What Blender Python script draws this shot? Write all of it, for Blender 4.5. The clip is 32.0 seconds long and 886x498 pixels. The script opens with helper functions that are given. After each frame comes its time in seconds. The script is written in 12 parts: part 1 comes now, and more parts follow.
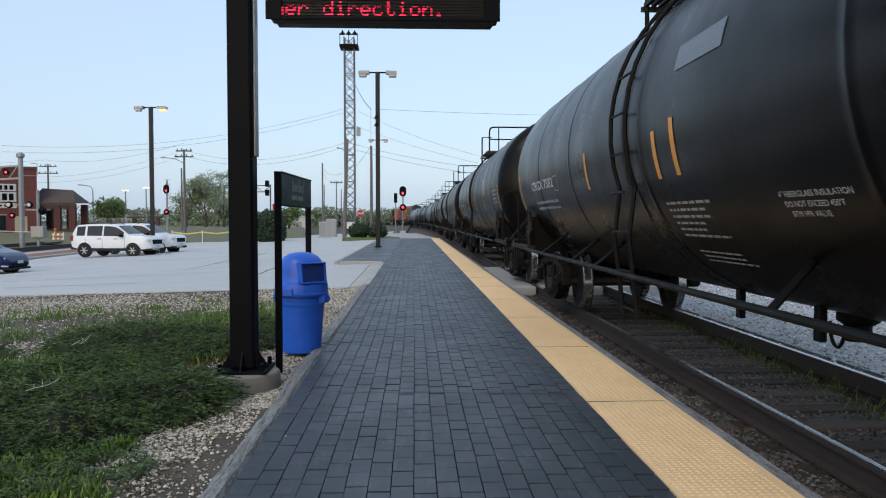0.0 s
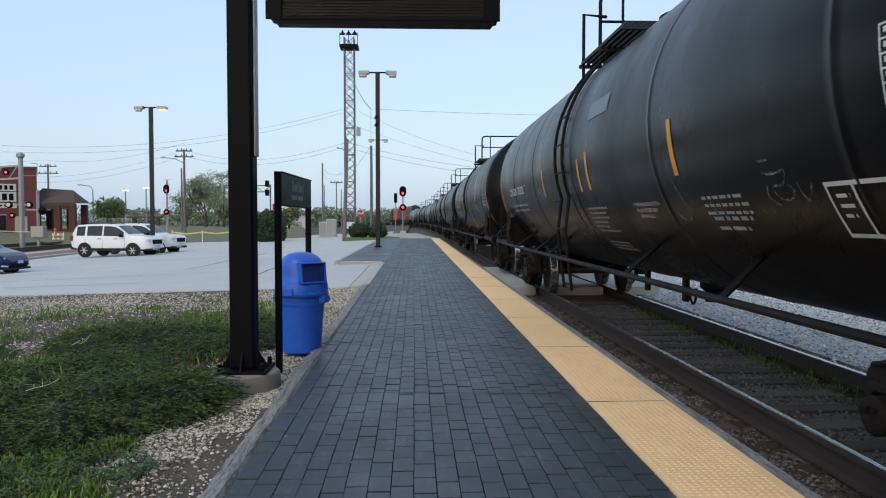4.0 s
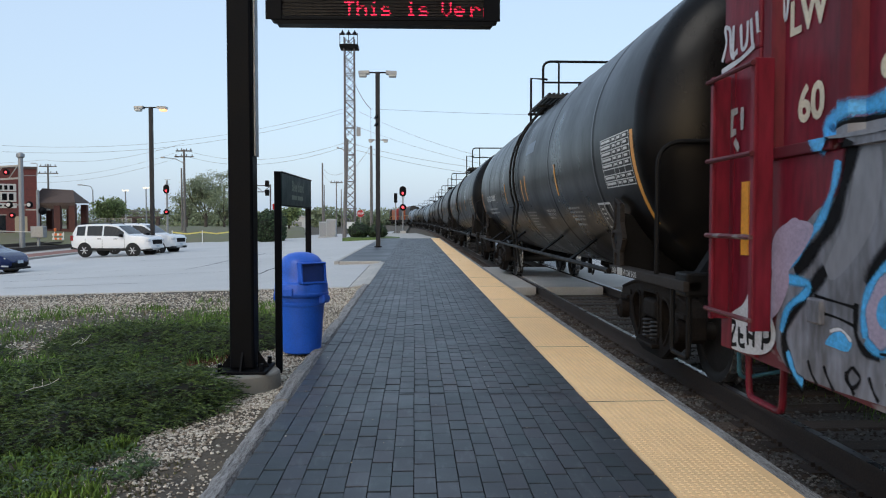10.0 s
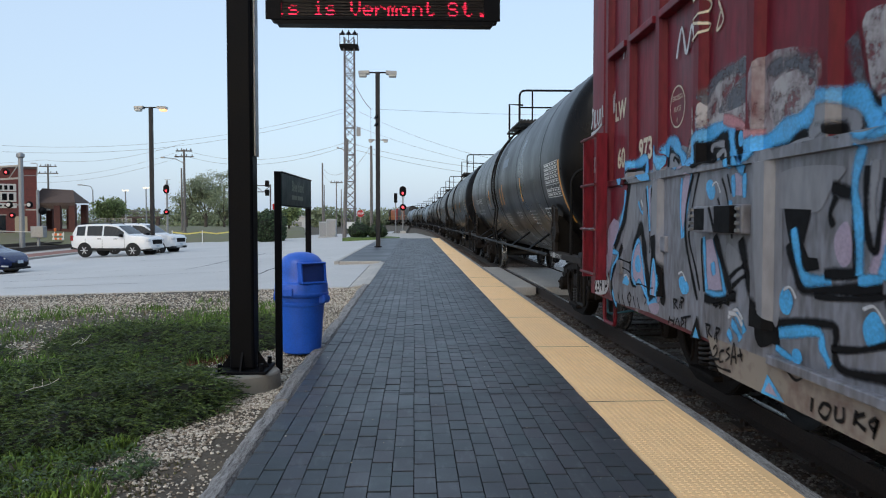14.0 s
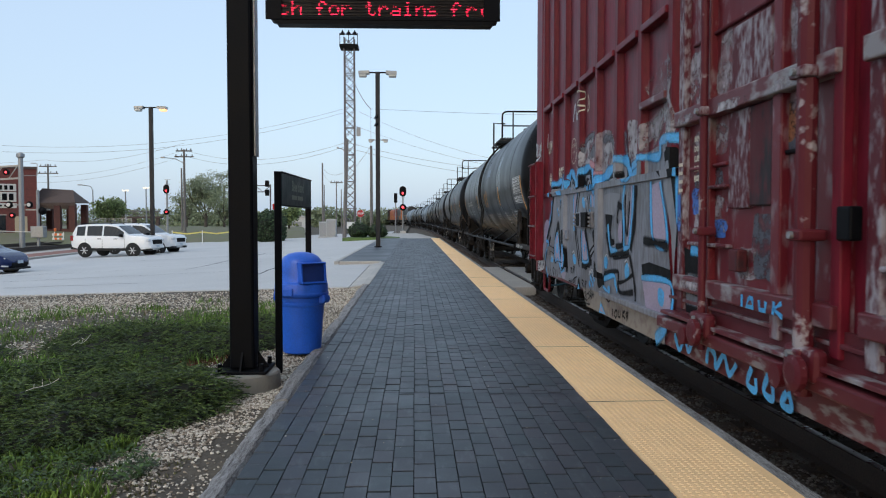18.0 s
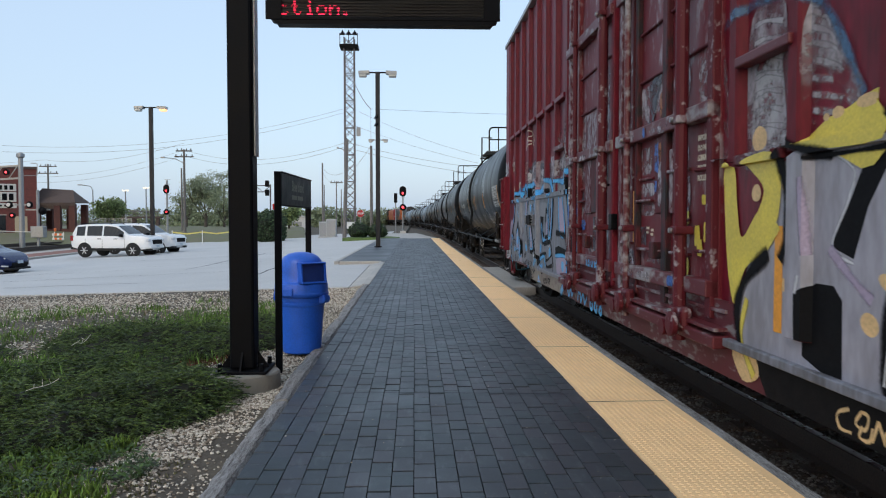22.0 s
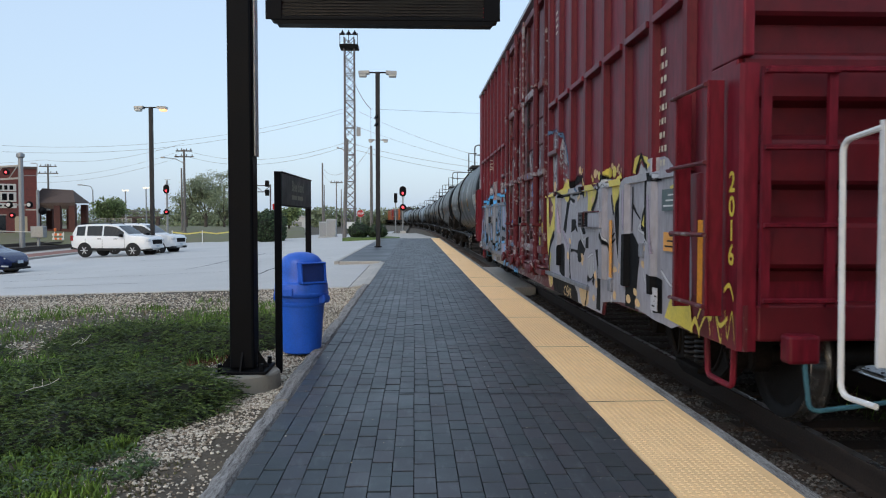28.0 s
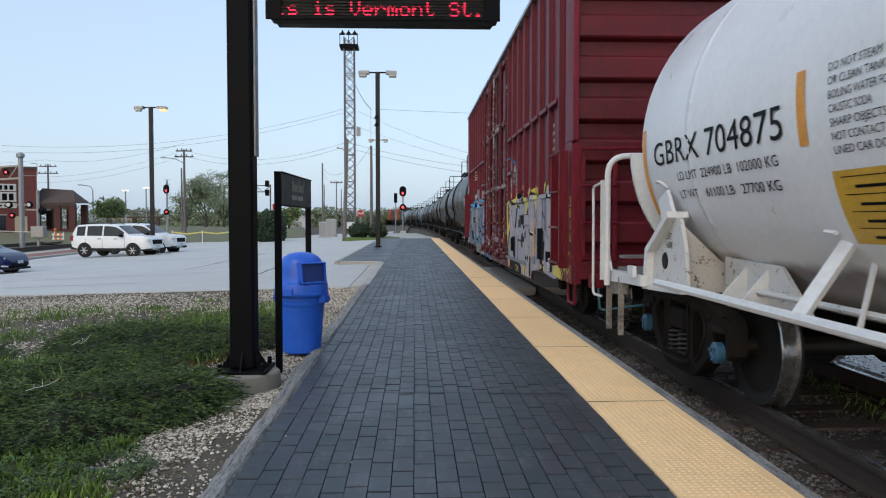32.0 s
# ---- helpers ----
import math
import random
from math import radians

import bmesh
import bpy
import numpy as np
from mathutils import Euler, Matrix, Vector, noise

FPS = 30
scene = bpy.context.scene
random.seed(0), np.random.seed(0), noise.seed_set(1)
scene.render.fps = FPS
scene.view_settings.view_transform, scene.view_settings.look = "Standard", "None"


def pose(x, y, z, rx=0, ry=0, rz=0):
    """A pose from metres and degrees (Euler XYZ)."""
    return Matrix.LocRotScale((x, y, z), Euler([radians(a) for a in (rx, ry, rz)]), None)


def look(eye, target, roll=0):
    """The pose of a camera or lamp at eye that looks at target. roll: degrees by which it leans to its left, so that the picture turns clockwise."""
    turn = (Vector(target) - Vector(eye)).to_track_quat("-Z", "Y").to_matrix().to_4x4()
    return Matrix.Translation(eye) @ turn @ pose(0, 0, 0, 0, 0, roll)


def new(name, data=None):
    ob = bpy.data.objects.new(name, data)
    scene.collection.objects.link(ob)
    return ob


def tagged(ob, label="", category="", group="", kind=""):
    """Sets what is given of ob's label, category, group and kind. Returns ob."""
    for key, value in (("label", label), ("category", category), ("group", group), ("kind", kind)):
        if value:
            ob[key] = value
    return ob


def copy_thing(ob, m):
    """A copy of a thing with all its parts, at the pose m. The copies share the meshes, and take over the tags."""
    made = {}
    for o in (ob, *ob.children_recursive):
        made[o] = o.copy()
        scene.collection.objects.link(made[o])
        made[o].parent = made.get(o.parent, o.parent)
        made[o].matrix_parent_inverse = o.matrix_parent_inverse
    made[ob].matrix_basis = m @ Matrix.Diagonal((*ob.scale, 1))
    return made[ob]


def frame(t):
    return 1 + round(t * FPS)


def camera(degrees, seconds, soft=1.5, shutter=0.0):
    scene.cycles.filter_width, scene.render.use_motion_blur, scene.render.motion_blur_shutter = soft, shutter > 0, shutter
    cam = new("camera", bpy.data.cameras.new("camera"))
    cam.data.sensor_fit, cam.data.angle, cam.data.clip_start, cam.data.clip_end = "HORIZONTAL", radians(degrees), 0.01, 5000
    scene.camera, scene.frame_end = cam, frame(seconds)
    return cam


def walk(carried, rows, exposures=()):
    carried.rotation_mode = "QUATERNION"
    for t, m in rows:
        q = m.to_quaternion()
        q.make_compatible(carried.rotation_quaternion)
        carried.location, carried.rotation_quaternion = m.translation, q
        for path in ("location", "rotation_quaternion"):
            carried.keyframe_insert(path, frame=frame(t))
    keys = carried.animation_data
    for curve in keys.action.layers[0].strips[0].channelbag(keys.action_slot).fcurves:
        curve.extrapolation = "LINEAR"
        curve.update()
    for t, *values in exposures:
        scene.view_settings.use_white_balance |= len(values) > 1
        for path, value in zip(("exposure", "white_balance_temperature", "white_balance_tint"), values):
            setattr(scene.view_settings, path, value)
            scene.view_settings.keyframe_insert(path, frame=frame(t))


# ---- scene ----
# Coordinates: x to the right across the track, y along the platform away from the camera, z up.
# z = 0 is the platform surface, the top of the rails is at RAIL_Z.
RAIL_Z = -0.20
TRACK_X = 3.50
cam = camera(61.03, 32.0, soft=1.1, shutter=0.5)
EYE = pose(0.0, 0.0, 1.25, 87.80, 0.0, -2.24)
walk(cam, [(0.0, EYE), (32.0, EYE)])

# ---- light: even overcast sky at dusk ----
world = bpy.data.worlds.new("overcast_sky")
scene.world = world
world.use_nodes = True
wn = world.node_tree
wn.nodes.clear()
sky = wn.nodes.new("ShaderNodeTexSky")
sky.sky_type = "NISHITA"
sky.sun_disc = False
sky.sun_elevation = radians(14)
sky.sun_rotation = radians(200)
sky.air_density, sky.dust_density, sky.ozone_density = 1.0, 2.5, 1.5
bg_sky = wn.nodes.new("ShaderNodeBackground")
bg_sky.inputs["Strength"].default_value = 0.07
bg_cloud = wn.nodes.new("ShaderNodeBackground")
bg_cloud.inputs["Color"].default_value = (0.60, 0.755, 0.97, 1)
bg_cloud.inputs["Strength"].default_value = 0.74
add = wn.nodes.new("ShaderNodeAddShader")
out = wn.nodes.new("ShaderNodeOutputWorld")
wn.links.new(sky.outputs[0], bg_sky.inputs["Color"])
wn.links.new(bg_sky.outputs[0], add.inputs[0])
wn.links.new(bg_cloud.outputs[0], add.inputs[1])
wn.links.new(add.outputs[0], out.inputs["Surface"])
sun = new("sun", bpy.data.lights.new("sun", "SUN"))
sun.data.energy = 0.8
sun.data.angle = radians(25)
sun.data.color = (1.0, 0.95, 0.88)
sun.matrix_world = look((-20, -30, 40), (0, 0, 0))
scene.view_settings.exposure = 0.0

# ---- materials ----
def mat(name, col, rough=0.6, metal=0.0, var=0.25, scale=8.0, fine=60.0, bump=0.15, col2=None, rand=0.0, island=0.0,
        stretch=(1, 1, 1), emit=0.0, dist=0.004, spec=0.5, lo=0.36, hi=0.66, placed=False):
    """A surface with large stains, fine grain and relief; rand / island vary it from piece to piece."""
    m = bpy.data.materials.new(name)
    m.use_nodes = True
    nt = m.node_tree
    b = nt.nodes["Principled BSDF"]
    L = nt.links.new
    tc = nt.nodes.new("ShaderNodeTexCoord")
    mp = nt.nodes.new("ShaderNodeMapping")
    mp.inputs["Scale"].default_value = stretch
    if placed:
        L(nt.nodes.new("ShaderNodeNewGeometry").outputs["Position"], mp.inputs["Vector"])
    else:
        L(tc.outputs["Object"], mp.inputs["Vector"])
    big = nt.nodes.new("ShaderNodeTexNoise")
    big.inputs["Scale"].default_value = scale
    big.inputs["Detail"].default_value = 6
    big.inputs["Roughness"].default_value = 0.65
    L(mp.outputs[0], big.inputs["Vector"])
    small = nt.nodes.new("ShaderNodeTexNoise")
    small.inputs["Scale"].default_value = fine
    small.inputs["Detail"].default_value = 3
    L(mp.outputs[0], small.inputs["Vector"])
    mixn = nt.nodes.new("ShaderNodeMath")
    mixn.operation = "MULTIPLY_ADD"
    L(small.outputs["Fac"], mixn.inputs[0])
    mixn.inputs[1].default_value = 0.45
    half = nt.nodes.new("ShaderNodeMath")
    half.operation = "MULTIPLY"
    L(big.outputs["Fac"], half.inputs[0])
    half.inputs[1].default_value = 0.55
    L(half.outputs[0], mixn.inputs[2])
    last = mixn.outputs[0]
    if rand or island:
        src = nt.nodes.new("ShaderNodeObjectInfo") if rand else nt.nodes.new("ShaderNodeNewGeometry")
        r = nt.nodes.new("ShaderNodeMath")
        r.operation = "MULTIPLY_ADD"
        L(src.outputs["Random" if rand else "Random Per Island"], r.inputs[0])
        r.inputs[1].default_value = rand or island
        sub = nt.nodes.new("ShaderNodeMath")
        sub.operation = "SUBTRACT"
        L(last, sub.inputs[0])
        sub.inputs[1].default_value = (rand or island) / 2
        L(sub.outputs[0], r.inputs[2])
        last = r.outputs[0]
    ramp = nt.nodes.new("ShaderNodeValToRGB")
    c = Vector(col)
    dark = Vector(col2) if col2 else c * (1 - var)
    light = c if col2 else c * (1 + var)
    ramp.color_ramp.elements[0].position = lo
    ramp.color_ramp.elements[1].position = hi
    ramp.color_ramp.elements[0].color = (*dark, 1)
    ramp.color_ramp.elements[1].color = (*light, 1)
    L(last, ramp.inputs[0])
    L(ramp.outputs[0], b.inputs["Base Color"])
    b.inputs["Metallic"].default_value = metal
    b.inputs["Specular IOR Level"].default_value = spec
    rr = nt.nodes.new("ShaderNodeMapRange")
    L(big.outputs["Fac"], rr.inputs["Value"])
    rr.inputs["From Min"].default_value, rr.inputs["From Max"].default_value = 0.3, 0.7
    rr.inputs["To Min"].default_value, rr.inputs["To Max"].default_value = max(rough - 0.1, 0.03), min(rough + 0.1, 1)
    L(rr.outputs[0], b.inputs["Roughness"])
    if bump:
        bp = nt.nodes.new("ShaderNodeBump")
        bp.inputs["Strength"].default_value = bump
        bp.inputs["Distance"].default_value = dist
        L(mixn.outputs[0], bp.inputs["Height"])
        L(bp.outputs[0], b.inputs["Normal"])
    if emit:
        b.inputs["Emission Color"].default_value = (*col, 1)
        b.inputs["Emission Strength"].default_value = emit
    return m


def tank_grime(name):
    """White tank paint with brown road grime that lies along the belly."""
    m = mat(name, (0.75, 0.76, 0.78), 0.34, var=0.06, scale=1.2, fine=20, bump=0.03)
    nt = m.node_tree
    b = nt.nodes["Principled BSDF"]
    L = nt.links.new
    tc = nt.nodes.new("ShaderNodeTexCoord")
    sep = nt.nodes.new("ShaderNodeSeparateXYZ")
    L(tc.outputs["Object"], sep.inputs[0])
    noise = nt.nodes.new("ShaderNodeTexNoise")
    noise.inputs["Scale"].default_value = 2.2
    noise.inputs["Detail"].default_value = 7
    L(tc.outputs["Object"], noise.inputs["Vector"])
    add = nt.nodes.new("ShaderNodeMath")
    add.operation = "MULTIPLY_ADD"
    L(noise.outputs["Fac"], add.inputs[0])
    add.inputs[1].default_value = -0.22
    L(sep.outputs["Z"], add.inputs[2])
    mr = nt.nodes.new("ShaderNodeValToRGB")
    mr.color_ramp.elements[0].color = (0.7, 0.7, 0.7, 1)
    mr.color_ramp.elements[1].color = (0.0, 0.0, 0.0, 1)
    for pos, fac in ((0.35, 0.55), (0.5, 0.85), (0.62, 0.12)):
        mr.color_ramp.elements.new(pos).color = (fac, fac, fac, 1)
    rng = nt.nodes.new("ShaderNodeMapRange")
    L(add.outputs[0], rng.inputs["Value"])
    rng.inputs["From Min"].default_value, rng.inputs["From Max"].default_value = 0.72, 1.32
    L(rng.outputs[0], mr.inputs[0])
    mix = nt.nodes.new("ShaderNodeMixRGB")
    L(mr.outputs[0], mix.inputs[0])
    L(b.inputs["Base Color"].links[0].from_socket, mix.inputs[1])
    mix.inputs[2].default_value = (0.20, 0.15, 0.12, 1)
    L(mix.outputs[0], b.inputs["Base Color"])
    return m


def paver(name, **kw):
    """Dark engineering brick: worn sheen, teal and plum casts, chalky scuffs that run over many bricks."""
    m = mat(name, (0.029, 0.035, 0.0425), 0.48, var=0.34, scale=1.6, fine=110, bump=0.35, dist=0.002, placed=True, **kw)
    nt = m.node_tree
    b = nt.nodes["Principled BSDF"]
    L = nt.links.new
    geo = nt.nodes.new("ShaderNodeNewGeometry")
    src = nt.nodes.new("ShaderNodeObjectInfo") if "rand" in kw else geo
    cast = nt.nodes.new("ShaderNodeValToRGB")
    for pos, col in ((0.0, (0.020, 0.037, 0.042, 1)), (1.0, (0.043, 0.034, 0.042, 1))):
        cast.color_ramp.elements[int(pos)].color = col
    cast.color_ramp.elements.new(0.5).color = (0.035, 0.042, 0.050, 1)
    L(src.outputs["Random" if "rand" in kw else "Random Per Island"], cast.inputs[0])
    tint = nt.nodes.new("ShaderNodeMixRGB")
    tint.inputs[0].default_value = 0.45
    L(b.inputs["Base Color"].links[0].from_socket, tint.inputs[1])
    L(cast.outputs[0], tint.inputs[2])
    mp = nt.nodes.new("ShaderNodeMapping")
    mp.inputs["Scale"].default_value = (5.0, 1.4, 1.0)
    L(geo.outputs["Position"], mp.inputs["Vector"])
    n = nt.nodes.new("ShaderNodeTexNoise")
    n.inputs["Scale"].default_value = 2.3
    n.inputs["Detail"].default_value = 9
    n.inputs["Roughness"].default_value = 0.72
    L(mp.outputs[0], n.inputs["Vector"])
    r = nt.nodes.new("ShaderNodeMapRange")
    L(n.outputs["Fac"], r.inputs["Value"])
    r.inputs["From Min"].default_value, r.inputs["From Max"].default_value = 0.54, 0.74
    r.inputs["To Max"].default_value = 0.8
    scuff = nt.nodes.new("ShaderNodeMixRGB")
    L(r.outputs[0], scuff.inputs[0])
    L(tint.outputs[0], scuff.inputs[1])
    scuff.inputs[2].default_value = (0.105, 0.12, 0.13, 1)
    L(scuff.outputs[0], b.inputs["Base Color"])
    return m


def fade_out(m, scale=3.0, lo=0.40, hi=0.58):
    """Thins old spray paint in patches, so that the plate shows through."""
    nt = m.node_tree
    tc = nt.nodes.new("ShaderNodeTexCoord")
    n = nt.nodes.new("ShaderNodeTexNoise")
    n.inputs["Scale"].default_value = scale
    n.inputs["Detail"].default_value = 8
    n.inputs["Roughness"].default_value = 0.7
    nt.links.new(tc.outputs["Object"], n.inputs["Vector"])
    r = nt.nodes.new("ShaderNodeMapRange")
    nt.links.new(n.outputs["Fac"], r.inputs["Value"])
    r.inputs["From Min"].default_value, r.inputs["From Max"].default_value = lo, hi
    nt.links.new(r.outputs[0], nt.nodes["Principled BSDF"].inputs["Alpha"])


def glow(name, col, strength):
    m = mat(name, col, 0.4, var=0.05, bump=0)
    b = m.node_tree.nodes["Principled BSDF"]
    b.inputs["Emission Color"].default_value = (*col, 1)
    b.inputs["Emission Strength"].default_value = strength
    return m


M_PAVER = paver("paver", rand=0.20)
M_PAVER_FAR = paver("paver_far", island=0.20)
M_JOINT = mat("joint_sand", (0.008, 0.008, 0.009), 0.95, var=0.3)
M_ASPHALT = mat("asphalt", (0.05, 0.052, 0.056), 0.85, var=0.2, scale=1.2, fine=120, bump=0.3)
M_BAY = mat("bay_asphalt", (0.048, 0.055, 0.065), 0.5, var=0.22, scale=0.7, fine=60, bump=0.25)
M_TACTILE = mat("tactile_yellow", (0.87, 0.585, 0.305), 0.6, var=0.1, scale=2.5, fine=70, bump=0.1, rand=0.15)
M_TIMBER = mat("weathered_timber", (0.33, 0.325, 0.32), 0.9, scale=5, fine=40, bump=0.8, stretch=(7, 0.7, 7), dist=0.014, col2=(0.075, 0.066, 0.06), lo=0.38, hi=0.58)
M_CONCRETE = mat("concrete", (0.42, 0.40, 0.37), 0.85, var=0.2, scale=0.8, fine=40, bump=0.3)
M_LOT = mat("lot_concrete", (0.49, 0.485, 0.475), 0.85, var=0.12, scale=0.25, fine=20, bump=0.2)
M_BLACK = mat("black_paint", (0.0045, 0.005, 0.0065), 0.45, var=0.25, scale=3, bump=0.02, spec=0.06)
M_STEEL = mat("galvanised_steel", (0.30, 0.31, 0.32), 0.5, metal=0.7, var=0.2)
M_TANK = mat("tank_black", (0.0070, 0.0056, 0.0050), 0.32, scale=0.9, fine=14, bump=0.08, stretch=(1, 1, 0.6), spec=0.16, col2=(0.0032, 0.0027, 0.0026))
M_TRUCK = mat("truck_iron", (0.014, 0.0112, 0.0098), 0.75, var=0.5, scale=7, fine=50, bump=0.4, spec=0.12)
M_WHEEL = mat("wheel_steel", (0.020, 0.018, 0.017), 0.55, metal=0.3, var=0.4)
M_TREAD = mat("wheel_tread", (0.42, 0.41, 0.40), 0.25, metal=0.9, var=0.15)
M_RAILTOP = mat("rail_top", (0.36, 0.36, 0.37), 0.30, metal=0.9, var=0.15)
M_RAIL = mat("rail_rust", (0.045, 0.032, 0.026), 0.8, var=0.4, scale=6, bump=0.4)
M_TIE = mat("tie_wood", (0.085, 0.062, 0.048), 0.95, var=0.5, scale=5, fine=50, bump=0.7, stretch=(0.6, 5, 5), rand=0.3, dist=0.01)
M_BOXRIB = mat("boxcar_red_rib", (0.110, 0.0062, 0.0135), 0.55, var=0.3, scale=1.2, fine=22, bump=0.1, stretch=(1.5, 1.5, 0.4), spec=0.22)
M_BOX = mat("boxcar_red", (0.138, 0.0078, 0.0185), 0.5, var=0.45, scale=1.2, fine=16, bump=0.1, stretch=(1.5, 1.5, 0.35), spec=0.24)
M_WHITE = mat("tank_white", (0.64, 0.65, 0.66), 0.42, var=0.1, scale=1.2, fine=20, bump=0.05)
M_WHITEDIRT = mat("white_rust_spatter", (0.56, 0.56, 0.55), 0.5, scale=10, fine=45, bump=0.05, col2=(0.13, 0.09, 0.07), lo=0.37, hi=0.43)
M_LEGGRIME = mat("step_leg_grime", (0.24, 0.225, 0.205), 0.7, scale=7, fine=40, bump=0.15, col2=(0.07, 0.052, 0.042), lo=0.36, hi=0.56)
M_TANKWHITE = tank_grime("tank_white_grimy")
M_LETTER = mat("stencil_white", (0.62, 0.62, 0.60), 0.6, var=0.15)
M_ORANGE = mat("reflective_orange", (0.72, 0.30, 0.03), 0.45, var=0.2)
M_BLUE = mat("bin_blue", (0.018, 0.118, 0.62), 0.42, var=0.18, scale=3, fine=70, bump=0.06)
M_SIGN = mat("sign_green", (0.018, 0.050, 0.052), 0.4, var=0.15)
M_CARWHITE = mat("car_white", (0.75, 0.76, 0.77), 0.2, var=0.03, bump=0)
M_CARBLUE = mat("car_blue", (0.007, 0.017, 0.075), 0.18, metal=0.3, var=0.08, bump=0)
M_GLASS = mat("car_glass", (0.012, 0.015, 0.017), 0.06, var=0.1, bump=0)
M_TYRE = mat("tyre_rubber", (0.012, 0.012, 0.012), 0.85, var=0.2)
M_BRICK = mat("brick_red", (0.135, 0.040, 0.036), 0.85, var=0.35, scale=3, bump=0.3)
M_ROOF = mat("brown_shingle", (0.085, 0.062, 0.055), 0.9, var=0.25, scale=5, bump=0.4)
M_LEAF = mat("leaves", (0.15, 0.20, 0.075), 0.75, var=0.5, scale=1.5, fine=8, bump=0.1, island=0.5)
M_LEAFDARK = mat("dark_hedge", (0.030, 0.055, 0.022), 0.8, var=0.5, scale=3, fine=12, bump=0.1, island=0.5)
M_JUNIPER = mat("juniper", (0.100, 0.158, 0.032), 0.65, scale=3.2, fine=14, bump=0.1, island=0.30, col2=(0.016, 0.033, 0.009), lo=0.38, hi=0.64)
M_GRASS = mat("grass", (0.105, 0.19, 0.030), 0.7, var=0.5, scale=2, fine=20, bump=0.1, island=0.5)
M_WEED = mat("fresh_weed", (0.105, 0.175, 0.022), 0.7, var=0.45, scale=3, fine=20, bump=0.1, island=0.5)
M_BARK = mat("bark", (0.09, 0.075, 0.06), 0.95, var=0.35, bump=0.6)
M_WOODPOLE = mat("pole_wood", (0.15, 0.14, 0.135), 0.95, var=0.3, stretch=(5, 5, 0.5), bump=0.5)
M_WHITESTONE = mat("limestone_chips", (0.62, 0.565, 0.475), 0.9, scale=8, bump=0.3, island=0.75, col2=(0.24, 0.19, 0.14), lo=0.26, hi=0.66)
M_BALLAST = mat("ballast", (0.20, 0.185, 0.17), 0.9, scale=12, fine=60, bump=0.8, island=0.7, col2=(0.055, 0.036, 0.026))
M_RED = glow("signal_red", (1.0, 0.06, 0.08), 2.5)
M_LED = glow("led_red", (1.0, 0.02, 0.08), 2.6)
M_SODIUM = glow("sodium_lamp", (1.0, 0.47, 0.22), 1.45)
M_SODIUMFAR = glow("distant_lamp", (1.0, 0.80, 0.55), 1.3)
# paler and greyer than M_LEAF: distance haze mixed into the leaf colour
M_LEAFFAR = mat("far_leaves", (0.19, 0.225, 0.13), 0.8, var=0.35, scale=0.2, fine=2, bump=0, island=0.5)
M_FRAMEBLACK = mat("frame_black", (0.0055, 0.005, 0.005), 0.6, var=0.4, scale=5, fine=40, bump=0.25, spec=0.15)

# ---- building helpers ----
def box(bm, x0, x1, y0, y1, z0, z1, bev=0.0, m=None):
    r = bmesh.ops.create_cube(bm, size=1.0)
    v = r["verts"]
    bmesh.ops.transform(bm, verts=v, matrix=Matrix.Translation(((x0 + x1) / 2, (y0 + y1) / 2, (z0 + z1) / 2)) @ Matrix.Diagonal((x1 - x0, y1 - y0, z1 - z0, 1)))
    if bev:
        e = list({e for w in v for e in w.link_edges})
        q = bmesh.ops.bevel(bm, geom=e, offset=bev, segments=2, affect="EDGES", profile=0.5, clamp_overlap=True)
        v = list({w for f in q["faces"] for w in f.verts} | {w for w in v if w.is_valid})
    if m is not None:
        bmesh.ops.transform(bm, verts=v, matrix=m)
    return v


def bar(bm, a, b, w, d):
    """A square bar from a to b."""
    a, b = Vector(a), Vector(b)
    l = (b - a).length
    q = (b - a).to_track_quat("Z", "Y").to_matrix().to_4x4()
    return box(bm, -w / 2, w / 2, -d / 2, d / 2, 0, l, 0, Matrix.Translation(a) @ q)


def rod(bm, a, b, r, seg=8, r2=None):
    a, b = Vector(a), Vector(b)
    l = (b - a).length
    q = (b - a).to_track_quat("Z", "Y").to_matrix().to_4x4()
    bmesh.ops.create_cone(bm, cap_ends=True, segments=seg, radius1=r, radius2=r if r2 is None else r2, depth=l,
                          matrix=Matrix.Translation((a + b) / 2) @ q)


def pipe(bm, pts, r, seg=8):
    """A bent round tube through the points."""
    pts = [Vector(p) for p in pts]
    rings = []
    up = None
    for i, p in enumerate(pts):
        d = (pts[min(i + 1, len(pts) - 1)] - pts[max(i - 1, 0)]).normalized()
        if up is None:
            up = d.orthogonal().normalized()
        up = (up - d * up.dot(d)).normalized()
        s = d.cross(up)
        rings.append([bm.verts.new(p + (up * math.cos(2 * math.pi * k / seg) + s * math.sin(2 * math.pi * k / seg)) * r) for k in range(seg)])
    for a, b in zip(rings, rings[1:]):
        for k in range(seg):
            bm.faces.new((a[k], a[(k + 1) % seg], b[(k + 1) % seg], b[k]))
    bm.faces.new(rings[0][::-1])
    bm.faces.new(rings[-1])


def bend(pts, r=0.1, n=5):
    """Rounds the corners of a polyline."""
    pts = [Vector(p) for p in pts]
    res = [pts[0]]
    for a, b, c in zip(pts, pts[1:], pts[2:]):
        p, q = b + (a - b).normalized() * r, b + (c - b).normalized() * r
        for i in range(n + 1):
            t = i / n
            res.append(p * (1 - t) ** 2 + b * 2 * t * (1 - t) + q * t * t)
    res.append(pts[-1])
    return res


